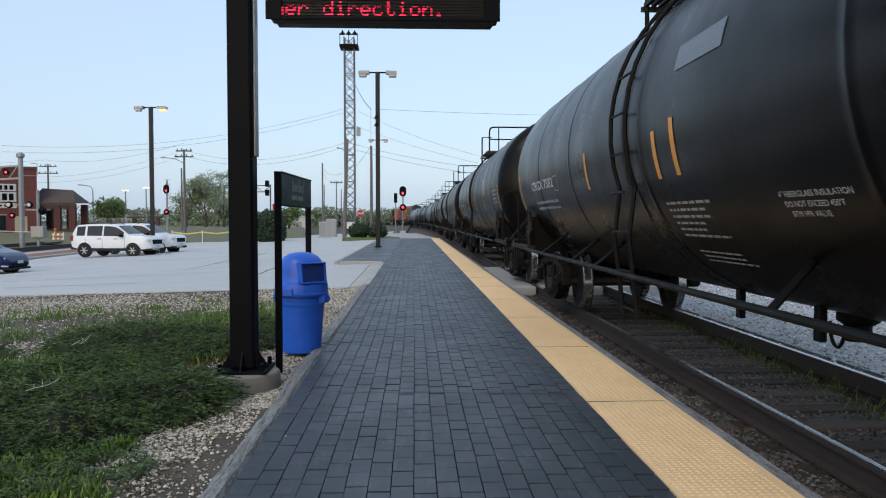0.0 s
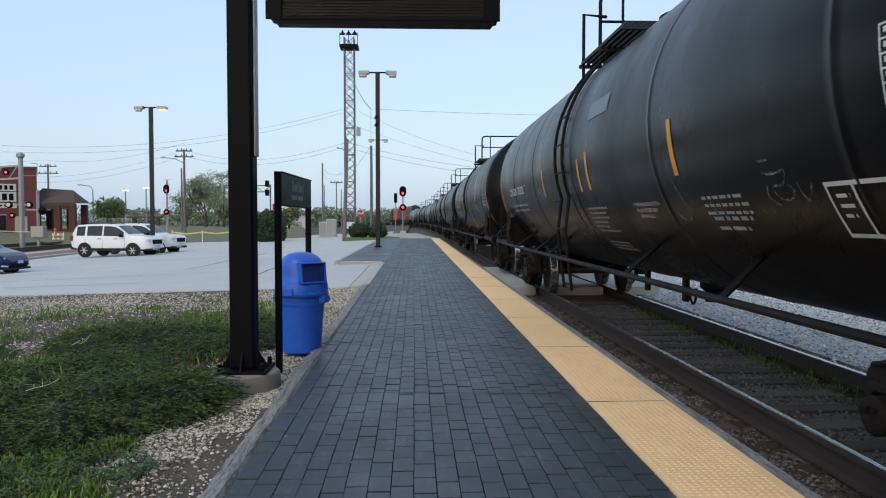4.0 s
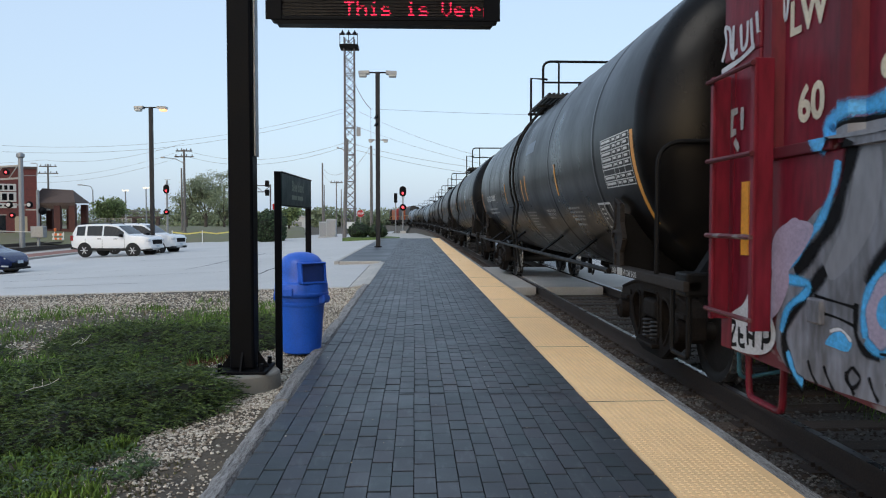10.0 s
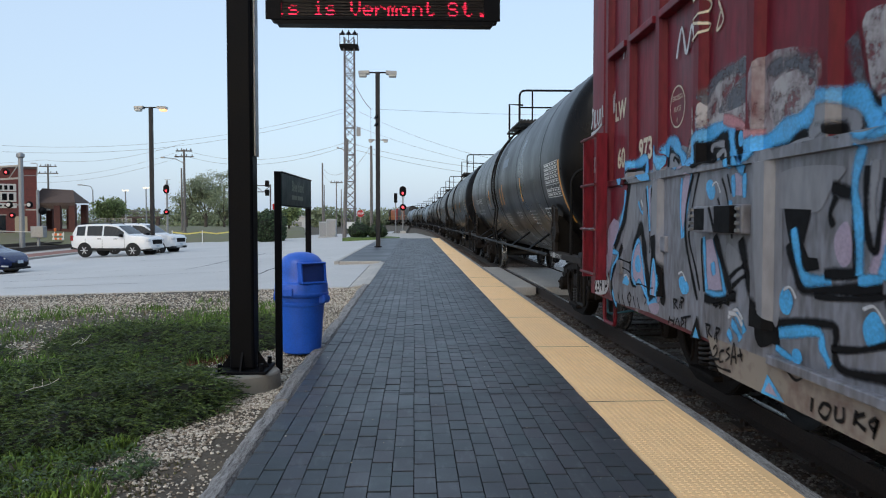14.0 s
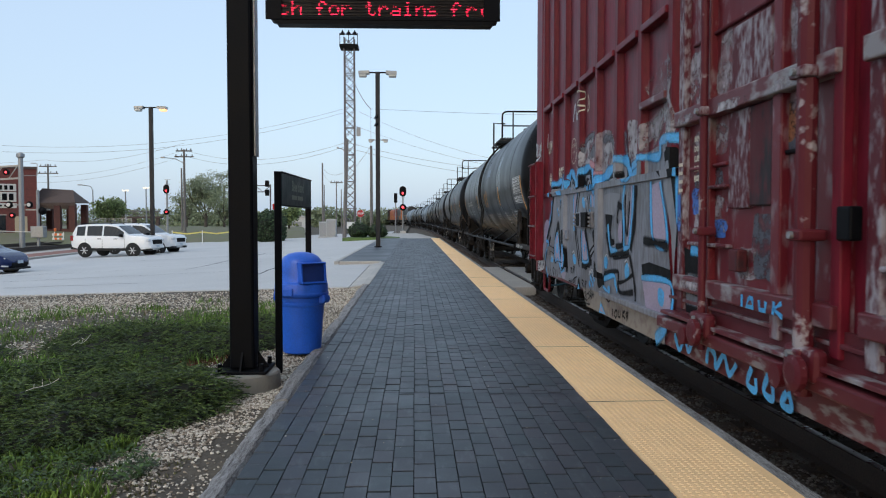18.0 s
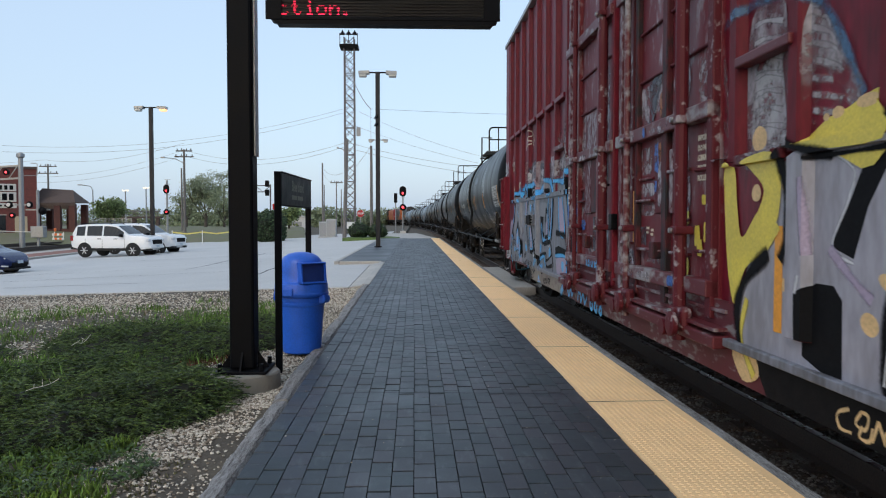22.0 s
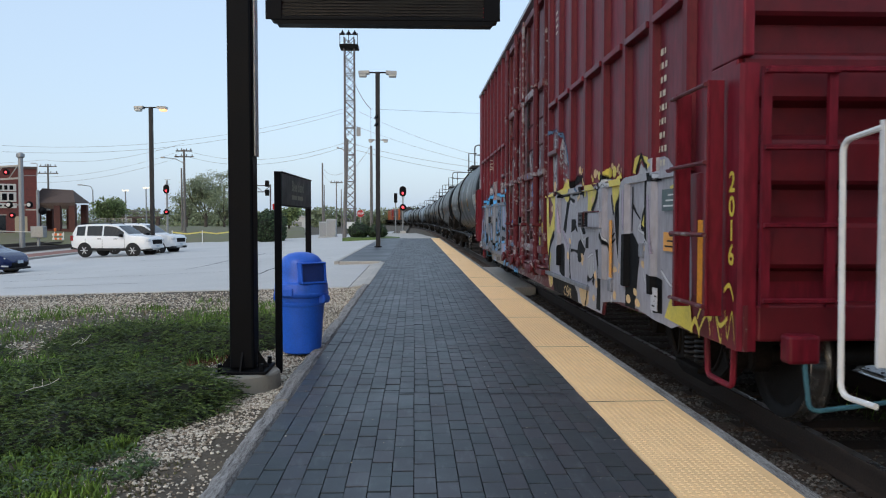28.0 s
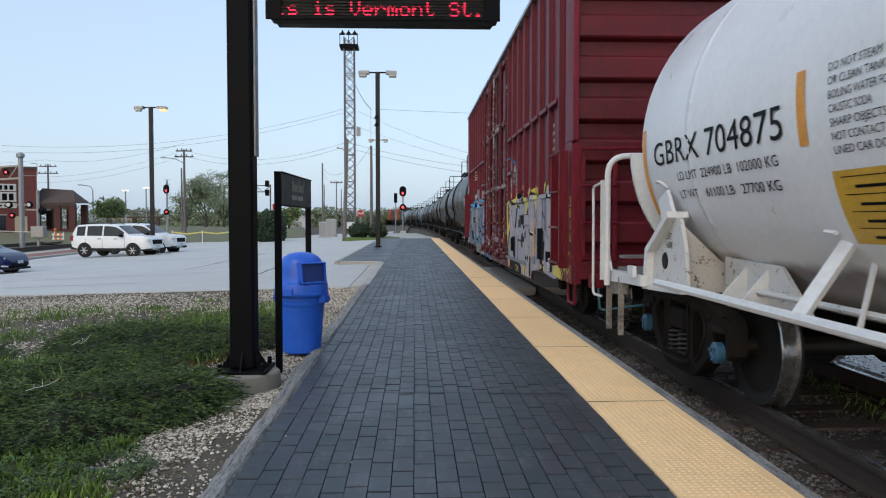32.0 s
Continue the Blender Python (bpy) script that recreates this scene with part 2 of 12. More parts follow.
def lathe(bm, prof, seg=32, m=None, cap=True):
    """Turns (radius, height) pairs about z."""
    m = m or Matrix()
    rings = []
    for r, z in prof:
        rings.append([bm.verts.new(m @ Vector((r * math.cos(2 * math.pi * k / seg), r * math.sin(2 * math.pi * k / seg), z))) for k in range(seg)])
    for a, b in zip(rings, rings[1:]):
        for k in range(seg):
            bm.faces.new((a[k], a[(k + 1) % seg], b[(k + 1) % seg], b[k]))
    if cap:
        bm.faces.new(rings[0][::-1])
        bm.faces.new(rings[-1])


def prism(bm, poly, lo, hi, axis="x"):
    """Extrudes a polygon of two coordinates along an axis."""
    def at(u, v, w):
        return {"x": (w, u, v), "y": (u, w, v), "z": (u, v, w)}[axis]
    a = [bm.verts.new(at(u, v, lo)) for u, v in poly]
    b = [bm.verts.new(at(u, v, hi)) for u, v in poly]
    n = len(poly)
    bm.faces.new(a)
    bm.faces.new(b[::-1])
    for i in range(n):
        bm.faces.new((a[i], b[i], b[(i + 1) % n], a[(i + 1) % n]))


def smooth_line(pts, n=6, closed=False):
    pts = [Vector(p) for p in pts]
    res = []
    m = len(pts)
    for i in range(m if closed else m - 1):
        p0 = pts[(i - 1) % m] if closed or i > 0 else pts[i]
        p1, p2 = pts[i], pts[(i + 1) % m]
        p3 = pts[(i + 2) % m] if closed or i + 2 < m else p2
        for k in range(n):
            t = k / n
            res.append(0.5 * ((2 * p1) + (p2 - p0) * t + (2 * p0 - 5 * p1 + 4 * p2 - p3) * t * t + (3 * p1 - p0 - 3 * p2 + p3) * t * t * t))
    if not closed:
        res.append(pts[-1])
    return res


def mesh_of(name, bm, material, smooth=False):
    bmesh.ops.recalc_face_normals(bm, faces=bm.faces)
    me = bpy.data.meshes.new(name)
    bm.to_mesh(me)
    bm.free()
    me.materials.append(material)
    if smooth:
        for p in me.polygons:
            p.use_smooth = True
        me.set_sharp_from_angle(angle=radians(38))
    return me


def part(name, bm, material, parent, label="", at=None, smooth=False):
    """Links a bmesh (or a ready mesh) as one mesh object under a thing or a part."""
    me = bm if isinstance(bm, bpy.types.Mesh) else mesh_of(name, bm, material, smooth)
    ob = new(name, me)
    ob.parent = parent
    if at is not None:
        ob.matrix_basis = at
    if label:
        ob["label"] = label
    return ob


def thing(name, label, category, m=None, group="", kind=""):
    ob = new(name)
    ob.empty_display_size = 0.2
    if m is not None:
        ob.matrix_basis = m
    return tagged(ob, label, category, group, kind)


def solid(name, bm, material, label="", category="", m=None, group="", kind="", smooth=False):
    ob = new(name, mesh_of(name, bm, material, smooth))
    if m is not None:
        ob.matrix_basis = m
    return tagged(ob, label, category, group, kind)


def text_mesh(body, size, material, depth=0.002, bold=0.0, align="LEFT", space=1.0):
    """Lettering in the built-in font as a mesh, in the xy plane."""
    cu = bpy.data.curves.new("lettering", "FONT")
    cu.body, cu.size, cu.extrude, cu.offset, cu.align_x, cu.space_character = body, size, depth, bold, align, space
    cu.resolution_u = 3
    ob = bpy.data.objects.new("lettering", cu)
    scene.collection.objects.link(ob)
    me = bpy.data.meshes.new_from_object(ob.evaluated_get(bpy.context.evaluated_depsgraph_get()))
    bpy.data.objects.remove(ob)
    bpy.data.curves.remove(cu)
    me.materials.clear()
    me.materials.append(material)
    return me


def ground_z(x, y):
    """Height of the ground: the lot falls away from the platform."""
    if x > -0.8:
        return -0.42
    near = -0.07 - 0.08 * min(max((-x - 0.9) / 2.0, 0), 1)
    return near - 0.043 * min(max(-x - 3.0, 0), 19)


def track_at(s):
    """Centre of the track s metres along it, and its heading: straight, then a wide curve to the left."""
    u = max(s - 77.0, 0.0)
    return TRACK_X - u * u / (2 * 1315.0), s, math.degrees(math.atan(u / 1315.0))


def travel(t):
    return 0.6835 * t + 0.00689 * t * t + 0.026 * max(0.0, t - 29.0) ** 2

# ---- ground, lot, platform, track ----
def build_ground():
    xs = [-1500, -500, -200, -100, -60, -40, -30, -22, -18, -14, -11, -9, -7, -6, -5, -4, -3, -2.5, -2, -1.6, -1.3, -1.0, -0.9, -0.75, 2, 4.6, 5.2, 7, 12, 20, 60, 200, 600, 1500]
    ys = [-400, -60, -10, 0, 2, 3, 4, 5, 6, 7, 8, 9, 10, 11, 12, 13, 14, 15, 16, 18, 20, 25, 30, 40, 55, 80, 120, 200, 400, 1000, 3000]
    bm = bmesh.new()
    g = [[bm.verts.new((x, y, ground_z(x, y) - (0.06 if x < -3 and y > 17 else 0))) for x in xs] for y in ys]
    for a, b in zip(g, g[1:]):
        for i in range(len(xs) - 1):
            bm.faces.new((a[i], a[i + 1], b[i + 1], b[i]))
    m = mat("ground_gravel", (0.12, 0.098, 0.07), 0.95, scale=2.2, fine=45, bump=1.0, dist=0.02, col2=(0.045, 0.036, 0.026))
    return solid("ground", bm, m, "stony dirt ground with sparse weeds beside the tracks", "ground", kind="structure", smooth=True)


def near_edge(x):
    return 14.75 + 0.24 * max(-x - 1.2, 0)


def build_lot():
    """Concrete parking lot: slabs on the sloping ground, with joints."""
    bm = bmesh.new()
    xs = [-20.6, -18, -14, -10, -7, -5, -3.0, -2.26, -1.285]
    ys = [14.8, 18, 22.5, 30, 40, 53, 70, 90]
    g = {}
    for j, y in enumerate(ys):
        for i, x in enumerate(xs):
            yy = near_edge(x) if j == 0 else max(y, near_edge(x) + 0.8 * j)
            xx = x - (0.06 * max(yy - 40, 0) if i == 0 else 0)
            g[i, j] = bm.verts.new((xx, yy, max(ground_z(x, yy) + 0.02, -0.08) if x > -2.9 and j > 0 else ground_z(x, yy) + 0.02))
    for j in range(len(ys) - 1):
        for i in range(len(xs) - 1):
            if xs[i] >= -2.3 and j >= 2:
                continue
            bm.faces.new((g[i, j], g[i + 1, j], g[i + 1, j + 1], g[i, j + 1]))
    r = bmesh.ops.extrude_face_region(bm, geom=bm.faces[:])
    for v in [v for v in r["geom"] if isinstance(v, bmesh.types.BMVert)]:
        v.co.z -= 0.12
    lot = solid("parking_lot", bm, M_LOT, "pale worn concrete parking lot with dark cracks", "parking lot", kind="structure")
    # tarred cracks
    rng = random.Random(3)
    for x0, y0, dx, dy, n in ((-14.5, 21.5, 0.9, 0.04, 12), (-6.8, 18.6, -0.5, 0.05, 8), (-9.5, 27, 0.9, 0.02, 11), (-4.2, 19.0, 0.02, 1.3, 10), (-12, 33, 0.9, 0.1, 10), (-7.2, 24, 0.05, 1.4, 9), (-16, 24.5, 0.8, 0.1, 9)):
        bm = bmesh.new()
        prev = None
        for k in range(n):
            x = x0 + dx * k + rng.uniform(-0.12, 0.12)
            y = y0 + dy * k + rng.uniform(-0.12, 0.12)
            w = rng.uniform(0.015, 0.04)
            z = ground_z(x, y) + 0.024
            pair = [bm.verts.new((x + w * (dy != 0), y + w, z)), bm.verts.new((x - w * (abs(dy) > 0.5), y - w, z))]
            if prev:
                bm.faces.new((prev[0], prev[1], pair[1], pair[0]))
            prev = pair
        part("crack", bm, M_ASPHALT, lot, "dark filled crack")
    return lot


PLAT_L, PLAT_R, STRIP_R, EDGE_R = -0.86, 1.19, 1.76, 1.90
PLAT_END = 52.0
BRICK_W, BRICK_L = 0.1079, 0.207
BRICK_RINGS = ((0.0522, 0.0972, -0.03), (0.0522, 0.0972, -0.0022), (0.0512, 0.0960, 0.0))


def build_platform():
    bm = bmesh.new()
    box(bm, PLAT_L, STRIP_R, -6, PLAT_END, -0.45, -0.02)
    base = solid("platform", bm, M_JOINT, "low station platform paved in dark grey brick", "platform", kind="structure")
    bm = bmesh.new()
    box(bm, -2.26, PLAT_L - 0.002, 22.9, PLAT_END, -0.4, -0.003)
    part("asphalt_bay", bm, M_BAY, base, "dark asphalt bay beside the platform")
    # concrete kerbs towards the lot
    def kerb(x0, x1, y0, y1, z0=-0.3, z1=0.012):
        bm = bmesh.new()
        box(bm, x0, x1, y0, y1, z0, z1, 0.015)
        part("kerb", bm, M_CONCRETE, base, "pale concrete kerb")
    for k in range(8):
        kerb(-2.40, -2.26, 22.76 + 3.7 * k, 22.76 + 3.7 * (k + 1) - 0.01)
    kerb(-2.24, -1.62, 22.74, 22.88)
    kerb(-1.61, -0.98, 22.74, 22.88)
    for k in range(4):
        y0, y1 = 14.8 + 1.98 * k, 14.8 + 1.98 * (k + 1) - 0.01
        kerb(-1.02, -0.864, y0, y1, z1=0.0)
        bm = bmesh.new()
        prism(bm, [(-1.025, -0.3), (-1.025, -0.03), (-1.27, -0.068), (-1.28, -0.3)], y0, y1, "y")
        part("gutter", bm, M_CONCRETE, base, "sloping concrete gutter")
    # weathered timber edges, in lengths
    rng = random.Random(4)
    def timber(x0, x1, y0, y1, z1):
        bm = bmesh.new()
        n = 26
        rings = []
        sag = rng.uniform(-0.035, 0.0) if x0 < 0 else 0.0
        for k in range(n + 1):
            y = y0 + (y1 - y0) * k / n
            d = [rng.uniform(-0.012, 0.006) * (1.0 if x0 < 0 else 0.25) for _ in range(4)]
            d[0] += sag * math.sin(math.pi * k / n)
            rings.append([bm.verts.new(p) for p in ((x0 + d[0], y, -0.35), (x0 + d[0], y, z1 - 0.02 + d[1]), (x0 + 0.03, y, z1 + d[1]), (x1 - 0.03, y, z1 + d[2]), (x1 + d[3], y, z1 - 0.03 + d[2]), (x1 + d[3], y, -0.35))])
        for a, b in zip(rings, rings[1:]):
            for i in range(5):
                bm.faces.new((a[i], a[i + 1], b[i + 1], b[i]))
        for r in (rings[0], rings[-1]):
            bm.faces.new(r)
        part("timber_edge", bm, M_TIMBER, base, "grey weathered timber edging")
    # crack across the pavers where the bed has sunk
    bm = bmesh.new()
    prev = None
    for k in range(26):
        x = PLAT_L + 0.35 + 1.62 * k / 25
        y = 5.40 - 0.07 * x + rng.uniform(-0.012, 0.012)
        w = rng.uniform(0.004, 0.013)
        pair = [bm.verts.new((x, y - w, 0.0025)), bm.verts.new((x, y + w, 0.0025))]
        if prev:
            bm.faces.new((prev[0], pair[0], pair[1], prev[1]))
        prev = pair
    part("crack", bm, M_BLACK, base, "dark crack across the pavers")
    y = -2.0
    while y < 14.6:
        timber(PLAT_L - 0.105 - 0.02 * (int(y * 10) % 3), PLAT_L - 0.006, y, min(y + 2.40, 14.75), -0.004)
        y += 2.42
    y = -2.0
    while y < PLAT_END:
        timber(STRIP_R + 0.014, EDGE_R, y, min(y + 3.65, PLAT_END), -0.02)
        y += 3.66
    return base


def tactile_mesh(length, width):
    """One yellow warning panel with raised domes."""
    vs, fs = [], []
    def quad(p):
        b = len(vs)
        vs.extend(p)
        fs.append(tuple(range(b, b + len(p))))
    z = 0.004
    quad([(0, 0, z), (width, 0, z), (width, length, z), (0, length, z)])
    quad([(0, 0, z), (0, 0, -0.03), (width, 0, -0.03), (width, 0, z)])
    quad([(width, 0, z), (width, 0, -0.03), (width, length, -0.03), (width, length, z)])
    quad([(0, length, -0.03), (0, length, z), (width, length, z), (width, length, -0.03)])
    quad([(0, 0, -0.03), (0, 0, z), (0, length, z), (0, length, -0.03)])
    nx, ny = int((width - 0.045) / 0.036), int((length - 0.04) / 0.036)
    for j in range(ny):
        for i in range(nx):
            cx, cy = 0.036 + 0.036 * i, 0.03 + 0.036 * j
            b = len(vs)
            for r, h in ((0.0125, z), (0.0075, z + 0.0035)):
                for k in range(6):
                    a = math.pi / 3 * k
                    vs.append((cx + r * math.cos(a), cy + r * math.sin(a), h))
            for k in range(6):
                fs.append((b + k, b + (k + 1) % 6, b + 6 + (k + 1) % 6, b + 6 + k))
            fs.append(tuple(range(b + 6, b + 12)))
    me = bpy.data.meshes.new("tactile_panel")
    me.from_pydata(vs, [], fs)
    me.materials.append(M_TACTILE)
    return me


def brick_mesh():
    """A paver with worn arrises, its top at z = 0."""
    bm = bmesh.new()
    rings = [[bm.verts.new((sx * a, sy * b, z)) for sx, sy in ((-1, -1), (1, -1), (1, 1), (-1, 1))] for a, b, z in BRICK_RINGS]
    for a, b in zip(rings, rings[1:]):
        for i in range(4):
            bm.faces.new((a[i], a[(i + 1) % 4], b[(i + 1) % 4], b[i]))
    bm.faces.new(rings[-1])
    return mesh_of("brick", bm, M_PAVER)


def brick_cells(y0, y1):
    rng = random.Random(11)
    for c in range(19):
        x = PLAT_L + BRICK_W * (c + 0.5)
        off = BRICK_L * (0.5 if c % 2 else 0.0) + 0.022 * math.sin(c * 2.3) + 0.012 * math.sin(c * 0.7)
        y = math.floor(y0 / BRICK_L) * BRICK_L + off
        while y < y1:
            if y >= y0:
                dip = -0.003 if abs(y - 5.45 + 0.07 * x) < 0.2 else 0.0
                wave = 0.003 * math.sin(y * 0.9 + 0.15 * c) + 0.0012 * math.sin(y * 4.1 + 0.4 * c)
                yield x + wave + rng.uniform(-0.0007, 0.0007), y + rng.uniform(-0.003, 0.003), dip + rng.uniform(-0.0022, 0.0012), rng.uniform(-0.5, 0.5), rng.uniform(-0.7, 0.7)
            y += BRICK_L


def build_pavers():
    me = brick_mesh()
    for x, y, dz, rx, ry in brick_cells(3.1, 6.45):
        part("brick", me, None, platform, at=pose(x, y, dz, rx, ry, rx * 0.6))
    vs, fs = [], []
    for a, b in ((-2.0, 3.1), (6.45, PLAT_END)):
        for x, y, dz, rx, ry in brick_cells(a, b):
            n = len(vs)
            for ww, ll, z in BRICK_RINGS:
                for sx, sy in ((-1, -1), (1, -1), (1, 1), (-1, 1)):
                    px, py = sx * ww, sy * ll
                    vs.append((x + px, y + py, z + dz + py * radians(rx) - px * radians(ry)))
            for k in (0, 4):
                for i in range(4):
                    fs.append((n + k + i, n + k + (i + 1) % 4, n + k + 4 + (i + 1) % 4, n + k + 4 + i))
            fs.append((n + 8, n + 9, n + 10, n + 11))
    me = bpy.data.meshes.new("pavers")
    me.from_pydata(vs, [], fs)
    me.materials.append(M_PAVER_FAR)
    ob = new("pavers", me)
    ob.parent = platform
    tagged(ob, "dark grey brick pavers", kind="stuff")


def build_tactile():
    full = tactile_mesh(2.218, STRIP_R - PLAT_R - 0.004)
    y = 5.09 - 2.235 * 3
    while y < PLAT_END - 0.5:
        part("tactile_panel", full, None, platform, "yellow domed warning panel", pose(PLAT_R + 0.002, y, 0))
        bm = bmesh.new()
        box(bm, PLAT_R + 0.004, STRIP_R - 0.03, y - 0.012, y - 0.003, -0.01, 0.0045)
        part("joint_seal", bm, M_JOINT, platform, "dark joint between panels")
        y += 2.235


def build_track():
    rails = thing("railway_track", "rusty railway track with worn bright rail tops on ballast", "railway track", kind="structure")
    prof = [(-0.07, -0.185), (0.07, -0.185), (0.07, -0.172), (0.012, -0.155), (0.012, -0.045), (0.036, -0.035), (0.036, -0.004), (0.030, 0.0), (-0.030, 0.0), (-0.036, -0.004), (-0.036, -0.035), (-0.012, -0.045), (-0.012, -0.155), (-0.07, -0.172)]
    ss = [-30, 0, 20, 40, 60, 77] + [77 + 10 * k for k in range(1, 30)]
    for side in (-0.753, 0.753):
        bm = bmesh.new()
        top = bmesh.new()
        prev = pt = None
        for s in ss:
            x, y, h = track_at(s)
            ring = [bm.verts.new((x + side + u, y, RAIL_Z - 0.004 + v)) for u, v in prof]
            rt = [top.verts.new((x + side + u, y, RAIL_Z + v)) for u, v in ((-0.029, -0.003), (-0.02, 0.0), (0.02, 0.0), (0.029, -0.003))]
            if prev:
                for i in range(len(prof)):
                    bm.faces.new((prev[i], prev[(i + 1) % len(prof)], ring[(i + 1) % len(prof)], ring[i]))
                for i in range(3):
                    top.faces.new((pt[i], pt[i + 1], rt[i + 1], rt[i]))
            prev, pt = ring, rt
        r = part("rail", bm, M_RAIL, rails, "rusty steel rail")
        part("running_surface", top, M_RAILTOP, r, "polished rail head")
    # ballast bed
    bm = bmesh.new()
    prev = None
    for s in [-30] + [2 * k for k in range(0, 40)] + [80 + 10 * k for k in range(30)]:
        x, y, h = track_at(s)
        row = [bm.verts.new((x + u, y, RAIL_Z + v)) for u, v in ((-1.62, -0.25), (-1.2, -0.202), (-0.4, -0.212), (0.4, -0.212), (1.3, -0.215), (2.3, -0.30))]
        if prev:
            for i in range(5):
                bm.faces.new((prev[i], prev[i + 1], row[i + 1], row[i]))
        prev = row
    part("ballast_bed", bm, mat("ballast_bed", (0.15, 0.14, 0.13), 0.95, scale=2.5, fine=45, bump=1.0, dist=0.03, col2=(0.06, 0.05, 0.042)), rails, "dark dirty ballast")
    # sleepers
    rng = random.Random(6)
    bm = bmesh.new()
    box(bm, -1.28, 1.28, -0.115, 0.115, -0.17, 0.0, 0.012)
    tie = mesh_of("sleeper", bm, M_TIE)
    y = 1.0
    while y < 110:
        x, yy, h = track_at(y)
        part("sleeper", tie, None, rails, at=pose(x + rng.uniform(-0.04, 0.04), yy, RAIL_Z - 0.190 + rng.uniform(-0.008, 0.004), 0, 0, h + rng.uniform(-1.2, 1.2)))
        y += 0.54 + rng.uniform(-0.03, 0.03)
    # tie plates and spikes under the near rail
    bm = bmesh.new()
    box(bm, -0.19, 0.19, -0.09, 0.09, -0.012, 0.0)
    for sx in (-0.11, 0.11):
        box(bm, sx - 0.014, sx + 0.014, -0.05, -0.02, 0, 0.03)
        box(bm, sx - 0.014, sx + 0.014, 0.03, 0.06, 0, 0.03)
    plate = mesh_of("tie_plate", bm, M_RAIL)
    for o in [o for o in rails.children if o.name.startswith("sleeper")][:60]:
        for side in (-0.753, 0.753):
            part("tie_plate", plate, None, rails, at=pose(TRACK_X + side, o.location.y, RAIL_Z - 0.181))
    # footway crossing
    for x0, x1 in ((EDGE_R + 0.02, TRACK_X - 0.82), (TRACK_X - 0.66, TRACK_X + 0.66), (TRACK_X + 0.82, TRACK_X + 1.9)):
        for k in range(3):
            bm = bmesh.new()
            box(bm, x0, x1, 16.3 + 2.35 * k, 16.3 + 2.35 * (k + 1) - 0.015, RAIL_Z - 0.2, RAIL_Z - 0.012, 0.015)
            part("crossing_panel", bm, M_CONCRETE, rails, "grey concrete crossing panel")
    return rails


ground = build_ground()
lot = build_lot()
platform = build_platform()
track = build_track()

# ---- the freight train ----
TANK_R, TANK_Z = 1.56, 2.29
M_CHALK = mat("chalk_grey", (0.24, 0.24, 0.235), 0.8, var=0.4, scale=14)
fade_out(M_CHALK, 14.0, 0.36, 0.72)
M_GREYBAR = mat("stencil_grey", (0.36, 0.36, 0.35), 0.7, var=0.3, scale=20)
M_GRATE = mat("walkway_grating", (0.012, 0.012, 0.012), 0.7, var=0.3)
M_CAP = mat("bearing_cap_blue", (0.035, 0.11, 0.19), 0.5, var=0.3)
M_PATCH = mat("faded_patch", (0.16, 0.19, 0.23), 0.5, var=0.25, scale=4)
M_HOSE = mat("air_hose", (0.032, 0.115, 0.15), 0.7, var=0.3)


def cyl_point(u, ang, r=TANK_R, z=TANK_Z, out=0.004, side=-1):
    """A point on the tank's side: u along the car, ang in degrees up from the middle."""
    a = radians(ang)
    return Vector((side * (r + out) * math.cos(a), u, z + (r + out) * math.sin(a)))


def cyl_patch(bm, u0, u1, a0, a1, r=TANK_R, z=TANK_Z, out=0.004, skew=0.0):
    n = max(1, int(abs(a1 - a0) / 3))
    rows = []
    for k in range(n + 1):
        a = a0 + (a1 - a0) * k / n
        d = skew * k / n
        rows.append([bm.verts.new(cyl_point(u0 + d, a, r, z, out)), bm.verts.new(cyl_point(u1 + d, a, r, z, out))])
    for p, q in zip(rows, rows[1:]):
        bm.faces.new((p[0], p[1], q[1], q[0]))


def cyl_text(body, size, u, ang, material, parent, name="lettering", r=TANK_R, z=TANK_Z, bold=0.0, space=1.0, label="", length=0.0):
    """Lettering wrapped on the tank; u falls from left to right as seen from the platform."""
    me = text_mesh(body, size, material, 0.0, bold, space=space)
    k = length / max(v.co.x for v in me.vertices) if length else 1.0
    for v in me.vertices:
        v.co = cyl_point(u - v.co.x * k, ang + math.degrees(v.co.y / r), r, z, 0.005)
    return part(name, me, None, parent, label)


def bar_block(bm, u, ang, widths, size, r=TANK_R, z=TANK_Z, gap=1.9):
    """Lines of words too small to read."""
    rng = random.Random(int(u * 100) + int(ang * 10))
    step = math.degrees(size / r)
    for k, w in enumerate(widths):
        a = ang - step * gap * k
        x = u
        while x > u - w:
            l = rng.uniform(1.2, 4.5) * size
            cyl_patch(bm, x, max(x - l, u - w), a, a - step * 0.7, r, z)
            x -= l + size * 0.8


def shell_mesh(name, material, half, r=TANK_R, z=TANK_Z, head=0.50, seams=()):
    bm = bmesh.new()
    prof = []
    for k in range(11):
        a = math.pi / 2 * k / 10
        prof.append((r * math.sin(a) + 0.001, -half - head * math.cos(a)))
    ys = []
    for s in seams:
        ys += [(s - 0.09, 0), (s - 0.03, 0), (s - 0.012, 0.006), (s + 0.012, 0.006), (s + 0.03, 0), (s + 0.09, 0)]
    ys += [(-half / 2 + 0.2, 0), (half / 2 + 0.3, 0)]
    for y, d in sorted(ys):
        prof.append((r + d, y))
    for k in range(11):
        a = math.pi / 2 * (10 - k) / 10
        prof.append((r * math.sin(a) + 0.001, half + head * math.cos(a)))
    lathe(bm, prof, 64, Matrix.Translation((0, 0, z)) @ Matrix.Rotation(-math.pi / 2, 4, "X"))
    return mesh_of(name, bm, material, True)


